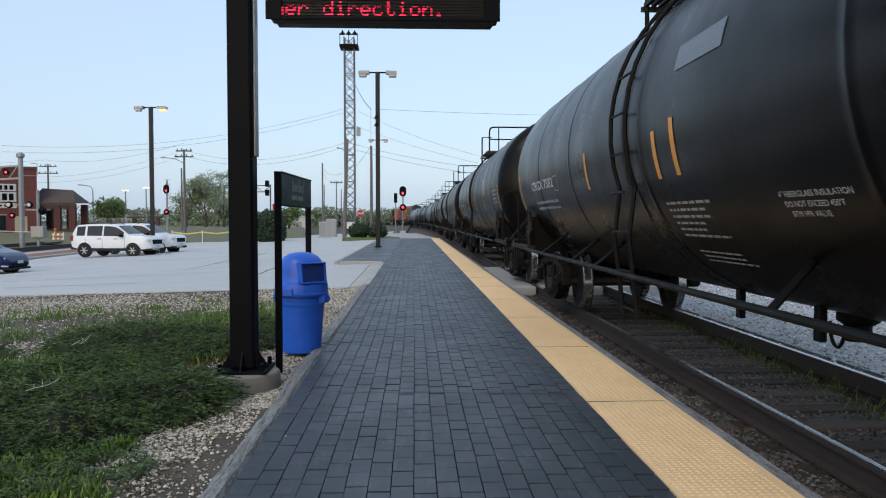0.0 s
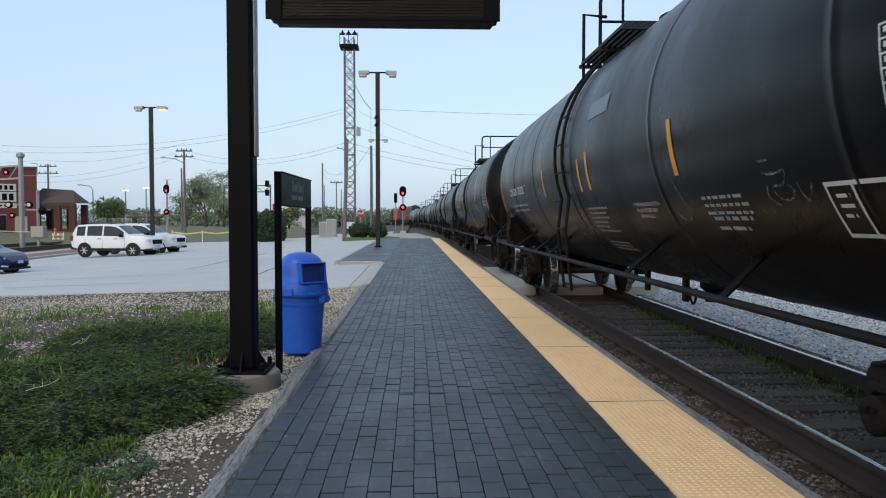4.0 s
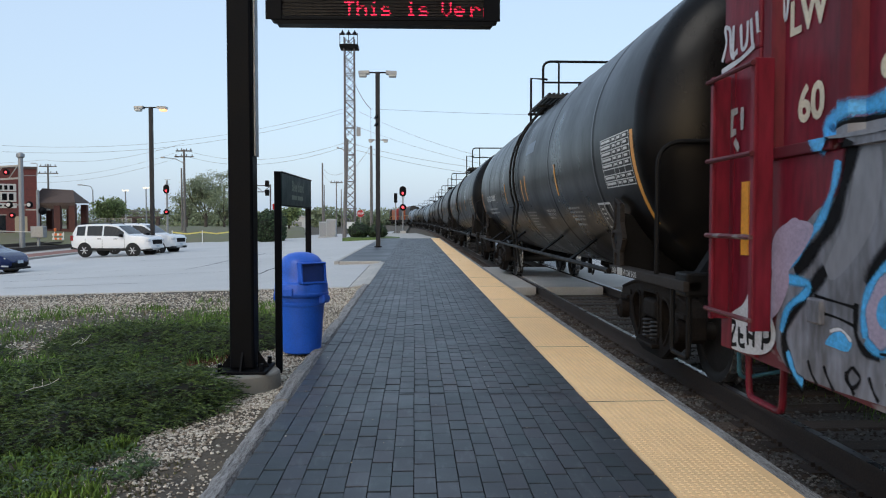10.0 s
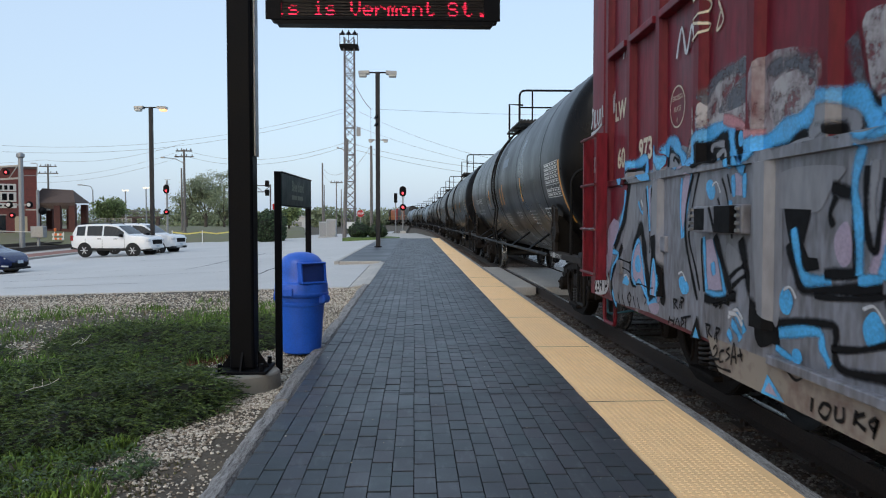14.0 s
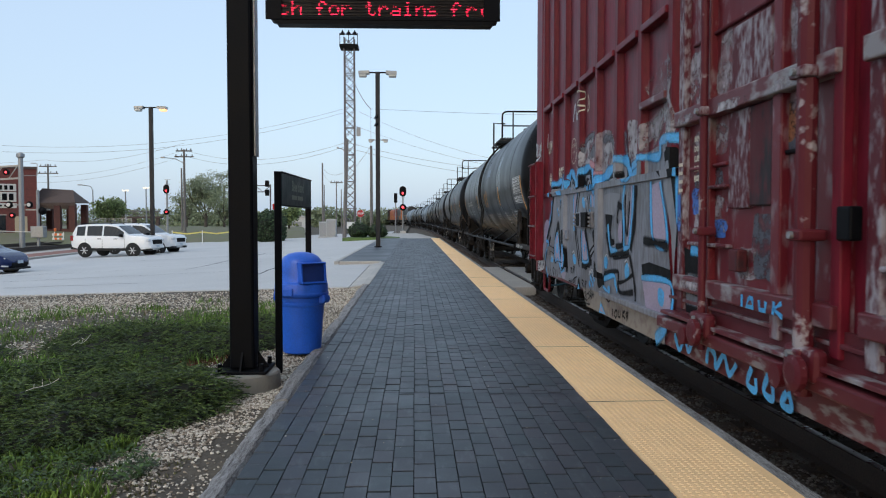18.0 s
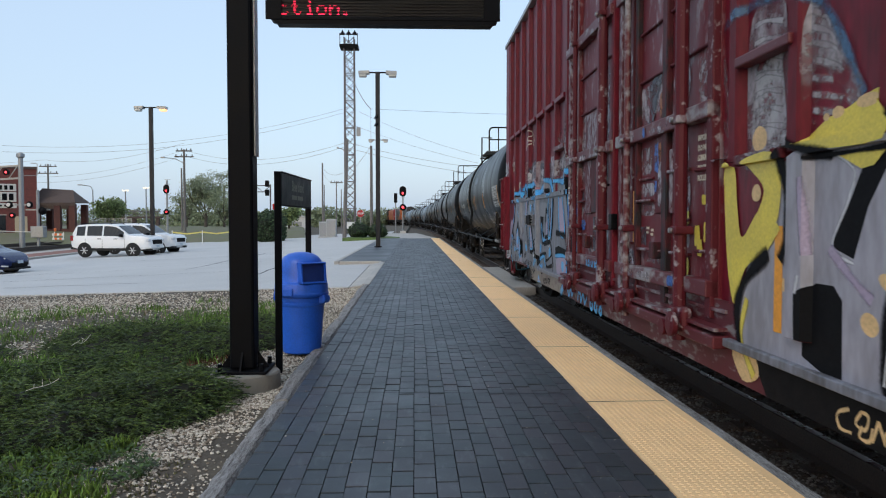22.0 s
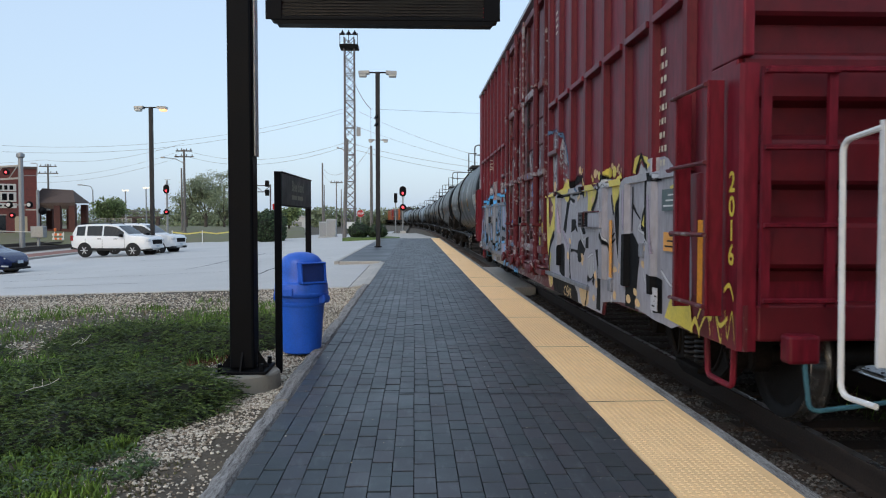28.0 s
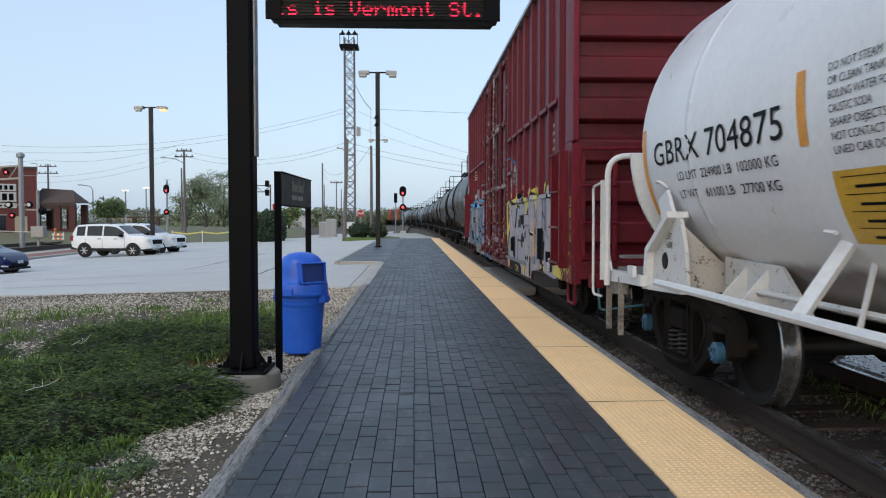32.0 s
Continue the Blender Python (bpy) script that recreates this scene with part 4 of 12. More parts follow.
def white_tank_car():
    half, r, zc, m = 6.0, 1.42, 2.14, M_WHITE
    kw = dict(r=r, z=zc)
    car = thing("tank_car", "white tank car with black lettering and orange marks", "railway car", group="cars of the freight train")
    part("tank", shell_mesh("tank", M_TANKWHITE, half, r, zc, 0.55, seams=(-5.2, -2.0, 1.6, 4.9)), None, car, "white painted tank with brown grime underneath")
    for y in (-5.92, 5.92):
        make_truck(car, y, CAP_BLUE, -0.05)
    bm = bmesh.new()
    box(bm, -0.3, 0.3, -7.7, 7.7, 0.74, 0.98, 0.02)
    part("centre_sill", bm, M_WHITEDIRT, car)
    for s in (-1, 1):
        coupler(car, s * 7.6, s)
        # half shield in front of the head
        bm = bmesh.new()
        n = 28
        rows = []
        for d in (0.0, 0.05):
            ring = []
            for k in range(n + 1):
                a = math.pi + math.pi * k / n
                ring.append((1.15 * r * math.cos(a) * 0.86, s * (half + 0.42 + d), zc - 0.05 + 1.0 * r * math.sin(a) * 0.93))
            rows.append([bm.verts.new(q) for q in ring])
        for k in range(n):
            bm.faces.new((rows[0][k], rows[0][k + 1], rows[1][k + 1], rows[1][k]))
        bm.faces.new(rows[0])
        bm.faces.new(rows[1])
        part("head_shield", bm, m, car, "white half-round plate before the tank's head")
        bm = bmesh.new()
        prism(bm, [(-1.3, 0.86), (1.3, 0.86), (1.3, 1.40), (1.0, 1.12), (0.6, 0.9), (-0.6, 0.9), (-1.0, 1.12), (-1.3, 1.40)], s * 5.3 - 0.04, s * 5.3 + 0.04, "y")
        part("saddle", bm, M_WHITEDIRT, car)
        for sx in (-1, 1):
            # jacking plate with a lifting hole
            def slab(bm, pts, h0, h1):
                prism(bm, [(s * u, z) for u, z in pts], *sorted((sx * h0, sx * h1)))
            bm = bmesh.new()
            slab(bm, [(5.80, 0.86), (5.75, 1.18), (5.25, 1.47), (5.12, 1.46), (5.0, 1.2), (4.95, 0.9)], 1.36, 1.39)
            plate = part("jacking_plate", bm, M_WHITEDIRT, car, "white plate spattered with rust")
            bm = bmesh.new()
            rod(bm, (sx * 1.385, s * 5.46, 1.11), (sx * 1.395, s * 5.46, 1.11), 0.07, 20)
            part("lifting_hole", bm, M_BLACK, plate, "round dark hole")
            if sx < 0:
                for k, word in enumerate(("LIFT", "HERE")):
                    me = text_mesh(word, 0.075, M_BLACK, 0.0, 0.0, "CENTER")
                    for v in me.vertices:
                        v.co = (-1.394, s * 5.36 - v.co.x, 1.29 - 0.07 * k + v.co.y)
                    part("lettering", me, None, plate)
            bm = bmesh.new()
            slab(bm, [(5.86, 0.86), (5.80, 1.20), (5.24, 1.52), (5.22, 1.47), (5.74, 1.17), (5.80, 0.86)], 1.28, 1.46)
            part("flange", bm, m, plate)
            bm = bmesh.new()
            slab(bm, [(5.86, 0.84), (4.9, 0.88), (4.9, 0.905), (5.86, 0.87)], 1.32, 1.46)
            part("flange", bm, m, plate)
            # tab lying up the tank
            bm = bmesh.new()
            quad = [(sx * 1.37, s * 5.50, 1.36), (sx * 1.37, s * 5.24, 1.48), (sx * 1.37, s * 5.42, 1.70), (sx * 1.37, s * 5.62, 1.62)]
            lo = [bm.verts.new(q) for q in quad]
            hi = [bm.verts.new((q[0] + sx * 0.03, q[1], q[2])) for q in quad]
            bm.faces.new(lo)
            bm.faces.new(hi)
            for k in range(4):
                bm.faces.new((lo[k], lo[(k + 1) % 4], hi[(k + 1) % 4], hi[k]))
            part("tab", bm, m, plate)
            bm = bmesh.new()
            pipe(bm, bend([(sx * 1.36, s * 5.68, 1.77), (sx * 1.43, s * 5.64, 1.78), (sx * 1.43, s * 5.52, 1.78), (sx * 1.37, s * 5.48, 1.72)], 0.05), 0.012, 6)
            part("handle", bm, m, car)
            # web under the tank, with ribs
            bm = bmesh.new()
            slab(bm, [(5.1, 0.84), (5.1, 1.16), (4.2, 1.14), (3.8, 0.84)], 1.00, 1.03)
            web = part("web", bm, M_WHITEDIRT, car, "white web plate spattered with rust")
            for u in (4.72, 4.38):
                bm = bmesh.new()
                prism(bm, [(sx * 1.03, 0.86), (sx * 1.03, 1.10), (sx * 1.24, 0.86)], s * u - 0.015, s * u + 0.015, "y")
                part("gusset", bm, m, web)
            # side sill, platform edge and step legs
            bm = bmesh.new()
            slab(bm, [(6.86, 0.83), (6.86, 0.95), (6.2, 0.96), (5.72, 0.96), (5.72, 0.87), (6.2, 0.86)], 1.46, 1.52)
            sill = part("side_sill", bm, m, car)
            bm = bmesh.new()
            slab(bm, [(6.00, 0.94), (6.00, 1.04), (5.84, 1.04), (5.84, 0.94)], 1.52, 1.555)
            part("card_holder", bm, m, sill)
            for u in (6.40, 6.84):
                bm = bmesh.new()
                bar(bm, (sx * 1.50, s * u, 0.34), (sx * 1.50, s * u, 0.90), 0.055, 0.02)
                part("step_leg", bm, M_LEGGRIME, sill, "grimy brown-grey step leg")
            bm = bmesh.new()
            slab(bm, [(6.86, 0.70), (6.86, 0.83), (6.36, 0.85), (6.36, 0.74)], 1.44, 1.49)
            part("step_plate", bm, M_LEGGRIME, sill)
            # end railing, post and grab iron
            bm = bmesh.new()
            pipe(bm, bend([(sx * 1.56, s * 6.70, 0.80), (sx * 1.56, s * 6.70, 2.09), (sx * 1.05, s * 6.66, 2.09), (sx * 0.8, s * 6.64, 2.07)], 0.2, 6), 0.030)
            part("end_railing", bm, m, car)
            bm = bmesh.new()
            bar(bm, (sx * 1.56, s * 6.88, 0.84), (sx * 1.56, s * 6.88, 1.86), 0.05, 0.022)
            slab(bm, [(6.88, 1.28), (6.88, 0.95), (6.62, 0.95)], 1.52, 1.54)
            part("post", bm, m, car)
            bm = bmesh.new()
            pipe(bm, bend([(sx * 1.58, s * 6.88, 1.83), (sx * 1.60, s * 7.13, 1.80), (sx * 1.60, s * 7.11, 0.67), (sx * 1.57, s * 6.90, 0.67)], 0.06, 5), 0.014)
            part("grab_iron", bm, m, car)
        bm = bmesh.new()
        box(bm, -1.44, 1.44, min(s * 6.14, s * 6.78), max(s * 6.14, s * 6.78), 0.92, 0.96)
        deck = part("end_platform", bm, M_STEEL, car, "galvanised steel grating end platform")
        for k in range(8):
            u = 6.16 + 0.075 * k
            bm = bmesh.new()
            box(bm, -1.44, 1.44, min(s * u, s * (u + 0.05)), max(s * u, s * (u + 0.05)), 0.955 + 0.003 * (k % 2), 0.985)
            part("slat", bm, M_STEEL, deck)
        bm = bmesh.new()
        box(bm, -1.3, 1.3, min(s * 7.0, s * 7.2), max(s * 7.0, s * 7.2), 1.05, 1.08)
        part("crossover_step", bm, M_STEEL, car)
    for sx in (-1, 1):
        bm = bmesh.new()
        pipe(bm, [(sx * 1.53, -5.25, 0.945), (sx * 1.53, 5.25, 0.945)], 0.031)
        part("side_pipe", bm, m, car)
        bm = bmesh.new()
        pipe(bm, [(sx * 1.3, -4.4, 0.86), (sx * 1.3, 4.4, 0.86)], 0.012)
        part("train_line", bm, m, car)
        bm = bmesh.new()
        pipe(bm, [(sx * 1.1, -4.4, 0.95), (sx * 1.1, 4.4, 0.95)], 0.022)
        part("train_line", bm, M_WHITEDIRT, car)
        for u in (3.25, 0.0, -3.25):
            bm = bmesh.new()
            bar(bm, (sx * 1.53, u - 0.25, 0.95), (sx * 1.15, u - 0.05, 1.33), 0.085, 0.035)
            part("pipe_brace", bm, m, car)
            bm = bmesh.new()
            pipe(bm, bend([(sx * 1.20, u - 0.02, 1.38), (sx * 1.28, u - 0.02, 1.39), (sx * 1.28, u - 0.14, 1.38)], 0.03), 0.012, 6)
            part("handle", bm, m, car)
            for e in (0.16, 0.42):
                bm = bmesh.new()
                bar(bm, (sx * 1.16, u - e, 0.84), (sx * 1.06, u - e, 1.30), 0.025, 0.02)
                part("hanger", bm, m, car)
    cyl_text("GBRX 704875", 0.28, 5.72, -9.2, M_BLACK, car, bold=0.0, length=2.28, **kw)
    for body, u, a, w in (("LD LMT  224900 LB  102000 KG", 5.22, -15.2, 1.67), ("LT WT    61100 LB   27700 KG", 5.26, -21.2, 1.67)):
        cyl_text(body, 0.098, u, a, M_BLACK, car, length=w, **kw)
    for k, (line, w) in enumerate((("DO NOT STEAM TANK", 0.62), ("OR CLEAN TANK WITH", 0.64), ("BOILING WATER FOR", 0.52), ("CAUSTIC SODA", 0.36), ("SHARP OBJECTS MUST", 0.64), ("NOT CONTACT LINING", 0.64), ("LINED CAR DO NOT", 0.60))):
        cyl_text(line, 0.060, 2.96, 2.2 - 2.8 * k, M_BLACK, car, length=w, **kw)
    for u, a0, a1 in ((5.96, 4.4, -26.8), (3.23, 4.4, -11.8)):
        bm = bmesh.new()
        cyl_patch(bm, u + 0.045, u - 0.045, a0, a1, **kw)
        part("reflective_strip", bm, M_ORANGE, car, "orange reflective strip")
    bm = bmesh.new()
    cyl_patch(bm, 3.03, 2.0, -18, -34.8, skew=0.06, **kw)
    pl = part("warning_placard", bm, mat("placard_yellow", (0.62, 0.36, 0.03), 0.5, var=0.15), car, "yellow warning placard with small lines")
    for k in range(8):
        bm = bmesh.new()
        cyl_patch(bm, 2.96 + 0.005 * k - 0.1 * (k % 2), 2.2, -19.3 - 1.9 * k, -19.5 - 1.9 * k - 0.45 * (k % 2), r=r, z=zc, out=0.008)
        part("small_line", bm, M_BLACK, pl)
    return car


# ---- boxcar ----
SKIRT, PANEL = 1.585, 1.53
RIB_U = [8.10, 7.36, 6.56, 5.74, 4.92, 4.15, 3.40, 2.64, -2.30, -3.02, -3.78, -4.55, -5.35, -6.12, -6.90, -7.66]
M_CHROME = mat("spray_chrome_pale", (0.345, 0.335, 0.385), 0.45, scale=2.2, fine=14, bump=0.06, col2=(0.22, 0.21, 0.23), stretch=(1.5, 1.5, 0.5), lo=0.38, hi=0.62)
M_STEELGREY = mat("spray_steel_grey", (0.23, 0.235, 0.26), 0.45, scale=2.2, fine=14, bump=0.06, col2=(0.14, 0.14, 0.16), stretch=(1.5, 1.5, 0.5))
M_SILVER = mat("spray_silver", (0.200, 0.208, 0.245), 0.5, scale=2.2, fine=14, bump=0.08, col2=(0.085, 0.083, 0.092), stretch=(1.5, 1.5, 0.5), lo=0.40, hi=0.60)
LOW_U = [6.47, 4.70, -3.14, -5.47, -6.25, -7.0]
# darker than the side red: grime, plus the next car's shade in the colour
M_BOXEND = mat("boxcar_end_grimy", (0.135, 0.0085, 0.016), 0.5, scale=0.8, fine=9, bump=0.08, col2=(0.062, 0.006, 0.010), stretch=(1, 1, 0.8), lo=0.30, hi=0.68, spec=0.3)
M_CREAM = mat("stencil_cream", (0.58, 0.52, 0.40), 0.6, var=0.2)
M_SPRAYBLACK = mat("spray_black", (0.0045, 0.0042, 0.005), 0.7, var=0.4, bump=0.03, spec=0.12)
M_SPRAYBLUE = mat("spray_blue", (0.055, 0.34, 0.66), 0.5, var=0.35, scale=3, bump=0.03)
M_SPRAYPINK = mat("spray_pale", (0.33, 0.27, 0.36), 0.55, var=0.25, scale=3, bump=0.03)
M_SPRAYYELLOW = mat("spray_yellow", (0.62, 0.50, 0.07), 0.5, var=0.2, scale=4, bump=0.03)
M_SPRAYWHITE = mat("spray_white", (0.50, 0.50, 0.52), 0.5, var=0.3, scale=3, bump=0.03)
M_DOOR = mat("door_paint_smeared", (0.125, 0.0095, 0.017), 0.5, scale=1.5, fine=7, bump=0.15, col2=(0.26, 0.225, 0.24), stretch=(1.9, 1.9, 0.8), lo=0.36, hi=0.47, spec=0.35)
M_DOORPALE = mat("door_paint_chalky", (0.30, 0.28, 0.305), 0.6, scale=3.0, fine=16, bump=0.3, col2=(0.085, 0.010, 0.017), stretch=(1.8, 1.8, 0.8), lo=0.47, hi=0.60, spec=0.3)
M_DOORDARK = mat("door_paint_grimy", (0.075, 0.010, 0.014), 0.6, scale=2.4, fine=10, bump=0.2, col2=(0.014, 0.010, 0.012), stretch=(1.6, 1.6, 0.6), lo=0.44, hi=0.54, spec=0.3)
M_SILLWORN = mat("sill_paint_flaking", (0.088, 0.009, 0.014), 0.6, scale=2.2, fine=14, bump=0.3, col2=(0.19, 0.165, 0.165), stretch=(1, 0.5, 1.4), lo=0.40, hi=0.46, spec=0.4)
M_SILL = mat("sill_paint", (0.088, 0.008, 0.014), 0.6, scale=3.0, fine=18, bump=0.25, col2=(0.30, 0.265, 0.275), lo=0.36, hi=0.43, spec=0.3)


def wall_x(z, layer):
    return -((SKIRT if z < 1.81 else PANEL + 0.004) + 0.002 + 0.0022 * layer)


def spray(bm, u0, pts, width, sharp=False):
    """A painted stroke on the boxcar's near side; points are (metres back from u0, height). Its cover thins at the edges."""
    cover = bm.verts.layers.float.get("cover") or bm.verts.layers.float.new("cover")
    line = [Vector(p) for p in pts] if sharp else smooth_line(pts)
    rim = min(0.036, width * 0.42)
    prev = None
    for i, p in enumerate(line):
        d = (line[min(i + 1, len(line) - 1)] - line[max(i - 1, 0)])
        d = d.normalized() if d.length > 1e-6 else Vector((1, 0))
        nrm = Vector((-d.y, d.x))
        h = width / 2 * (0.85 + 0.2 * math.sin(i * 0.7))
        row = []
        for off, c in ((h + rim * 0.6, 0.0), (h - rim * 0.6, 1.0), (rim * 0.6 - h, 1.0), (-h - rim * 0.6, 0.0)):
            q = p + nrm * off
            v = bm.verts.new((0, u0 - q.x, q.y))
            v[cover] = c
            row.append(v)
        if prev:
            for k in range(3):
                bm.faces.new((prev[k], prev[k + 1], row[k + 1], row[k]))
        prev = row


def fill(bm, u0, pts, rounded=True, soft=0.024):
    cover = bm.verts.layers.float.get("cover") or bm.verts.layers.float.new("cover")
    line = smooth_line(pts, 4, True) if rounded else [q for a, b in zip(pts, pts[1:] + pts[:1]) for q in (Vector(a), Vector(a).lerp(Vector(b), 0.5))]
    ring = [bm.verts.new((0, u0 - q.x, q.y)) for q in line]
    f = bm.faces.new(ring)
    size = min(max(q.x for q in line) - min(q.x for q in line), max(q.y for q in line) - min(q.y for q in line))
    bmesh.ops.inset_individual(bm, faces=[f], thickness=min(soft, size * (0.16 if soft < 0.03 else 0.24)), use_even_offset=True)
    inner = set(f.verts)
    for v in bm.verts:
        v[cover] = 1.0 if v in inner else 0.0
    bmesh.ops.triangulate(bm, faces=[f])


def lay_on_side(bm, layer):
    """Presses flat paint on the plates below the belt rail and on the panels above it."""
    for z in (0.945, 1.785, 1.825):
        bmesh.ops.bisect_plane(bm, geom=bm.verts[:] + bm.edges[:] + bm.faces[:], plane_co=(0, 0, z), plane_no=(0, 0, 1))
    for v in bm.verts:
        v.co.x = wall_x(v.co.z, layer)


def paint(car, name, material, strokes=(), fills=(), u0=0.0, layer=1, label=""):
    for k, (pts, w) in enumerate(list(strokes) + [(f, 0) for f in fills]):
        bm = bmesh.new()
        if w:
            spray(bm, u0, pts, w)
        else:
            fill(bm, u0, pts)
        lay_on_side(bm, layer + 0.06 * (k % 12))
        part(name, bm, material, car, label)


M_FADE = mat("spray_faded", (0.30, 0.275, 0.29), 0.6, scale=1.8, fine=9, bump=0.05, col2=(0.12, 0.045, 0.055), stretch=(1.5, 1.5, 0.7), lo=0.38, hi=0.55)
M_LIGHTFADE = mat("spray_pale_grey", (0.36, 0.345, 0.36), 0.6, scale=2.2, fine=10, bump=0.05, col2=(0.19, 0.15, 0.16), stretch=(1.2, 1.2, 0.8), lo=0.40, hi=0.54)
fade_out(M_LIGHTFADE, 6.0, 0.37, 0.53)
M_SLATE = mat("spray_slate", (0.075, 0.080, 0.10), 0.6, var=0.5, scale=4)
fade_out(M_SLATE, 7.0, 0.36, 0.56)
fade_out(M_FADE)
M_BLOCK = mat("spray_chrome", (0.40, 0.40, 0.42), 0.42, scale=2.6, fine=16, bump=0.06, col2=(0.24, 0.22, 0.23), stretch=(1.3, 1.3, 0.45))


M_DULLBLUE = mat("spray_dull_blue", (0.05, 0.12, 0.22), 0.55, var=0.3)
fade_out(M_DULLBLUE, 6.0, 0.28, 0.62)
M_SPRAYCREAM = mat("spray_cream", (0.62, 0.42, 0.20), 0.55, var=0.25, scale=4)
M_WORN = mat("worn_grey_paint", (0.25, 0.235, 0.245), 0.55, scale=1.8, fine=12, bump=0.3, col2=(0.10, 0.012, 0.018), stretch=(1, 0.5, 1), lo=0.49, hi=0.58)
M_SILLSPRAY = mat("sill_spray", (0.22, 0.19, 0.16), 0.6, scale=2.0, fine=12, bump=0.1, col2=(0.12, 0.075, 0.065), lo=0.36, hi=0.52)
M_SPRAYROSE = mat("spray_rose", (0.40, 0.17, 0.19), 0.55, var=0.3)
paint_layer = [0]


def side_height(u, z):
    """How far the boxcar's near side stands out: plates, belt rail, panels and their ribs."""
    if z < 1.769:
        if z < 0.86:
            return SKIRT
        return SKIRT + 0.045 * min(1.0, max(0.0, (0.112 - min(abs(u - r) for r in LOW_U)) / 0.035))
    d = min(abs(u - r) for r in RIB_U)
    if z < 1.832:
        return 1.612
    return PANEL + 0.060 * min(1.0, max(0.0, (0.08 - d) / 0.035))


def press_on_side(bm):
    """Folds flat paint over plates, belt rail and ribs."""
    us = [v.co.y for v in bm.verts]
    zs = [v.co.z for v in bm.verts]
    cuts = [((0, 0, z), (0, 0, 1)) for z in (0.858, 0.862, 1.767, 1.771, 1.830, 1.834) if min(zs) < z < max(zs)]
    if max(zs) > 0.86:
        cuts += [((0, r + e, 0), (0, 1, 0)) for r in LOW_U for e in (-0.112, -0.077, 0.077, 0.112) if min(us) < r + e < max(us)]
    if max(zs) > 1.77:
        cuts += [((0, r + e, 0), (0, 1, 0)) for r in RIB_U for e in (-0.08, -0.045, 0.045, 0.08) if min(us) < r + e < max(us)]
    for co, no in cuts:
        bmesh.ops.bisect_plane(bm, geom=bm.verts[:] + bm.edges[:] + bm.faces[:], plane_co=co, plane_no=no)
    paint_layer[0] += 1
    for v in bm.verts:
        v.co.x = -(side_height(v.co.y, v.co.z) + 0.003 + 0.00004 * paint_layer[0])


MIST = {}


def misted(m):
    """The same paint as it leaves the can: its edges thin out in a fine mist."""
    if m.name in MIST:
        return MIST[m.name]
    c = m.copy()
    c.name = m.name + "_mist"
    nt = c.node_tree
    b = nt.nodes["Principled BSDF"]
    L = nt.links.new
    at = nt.nodes.new("ShaderNodeAttribute")
    at.attribute_name = "cover"
    tc = nt.nodes.new("ShaderNodeTexCoord")
    n = nt.nodes.new("ShaderNodeTexNoise")
    n.inputs["Scale"].default_value = 70.0
    n.inputs["Detail"].default_value = 3
    L(tc.outputs["Object"], n.inputs["Vector"])
    add = nt.nodes.new("ShaderNodeMath")
    add.operation = "MULTIPLY_ADD"
    L(n.outputs["Fac"], add.inputs[0])
    add.inputs[1].default_value = 0.7
    L(at.outputs["Fac"], add.inputs[2])
    r = nt.nodes.new("ShaderNodeMapRange")
    L(add.outputs[0], r.inputs["Value"])
    r.inputs["From Min"].default_value, r.inputs["From Max"].default_value = 0.40, 1.20
    last = r.outputs[0]
    if b.inputs["Alpha"].links:
        mul = nt.nodes.new("ShaderNodeMath")
        mul.operation = "MULTIPLY"
        L(last, mul.inputs[0])
        L(b.inputs["Alpha"].links[0].from_socket, mul.inputs[1])
        last = mul.outputs[0]
    L(last, b.inputs["Alpha"])
    MIST[m.name] = c
    return c


def daub(car, material, pts, rounded=False, soft=0.024):
    """A sprayed patch on the boxcar's near side; points are (along the car, height)."""
    bm = bmesh.new()
    fill(bm, 0.0, [(-u, z) for u, z in pts], rounded, soft)
    press_on_side(bm)
    part("graffiti_fill", bm, misted(material), car)


def blot(car, material, u, z, a, b):
    """An oval spot of paint."""
    daub(car, material, [(u + a * math.cos(k * math.pi / 4 + u), z + b * math.sin(k * math.pi / 4 + u) * (1 + 0.08 * math.sin(k * 2.3 + 9 * u))) for k in range(8)], True)


def stroke(car, material, pts, width):
    bm = bmesh.new()
    spray(bm, 0.0, [(-u, z) for u, z in pts], width * (1.2 if material is M_SPRAYBLUE else 1.0))
    press_on_side(bm)
    part("graffiti_line", bm, misted(material), car)


def flat_text(body, size, u, z, material, car, half=PANEL + 0.006, bold=0.0, align="LEFT", name="lettering"):
    me = text_mesh(body, size, material, 0.0, bold, align)
    for v in me.vertices:
        v.co = (-half, u - v.co.x, z + v.co.y)
    return part(name, me, None, car)


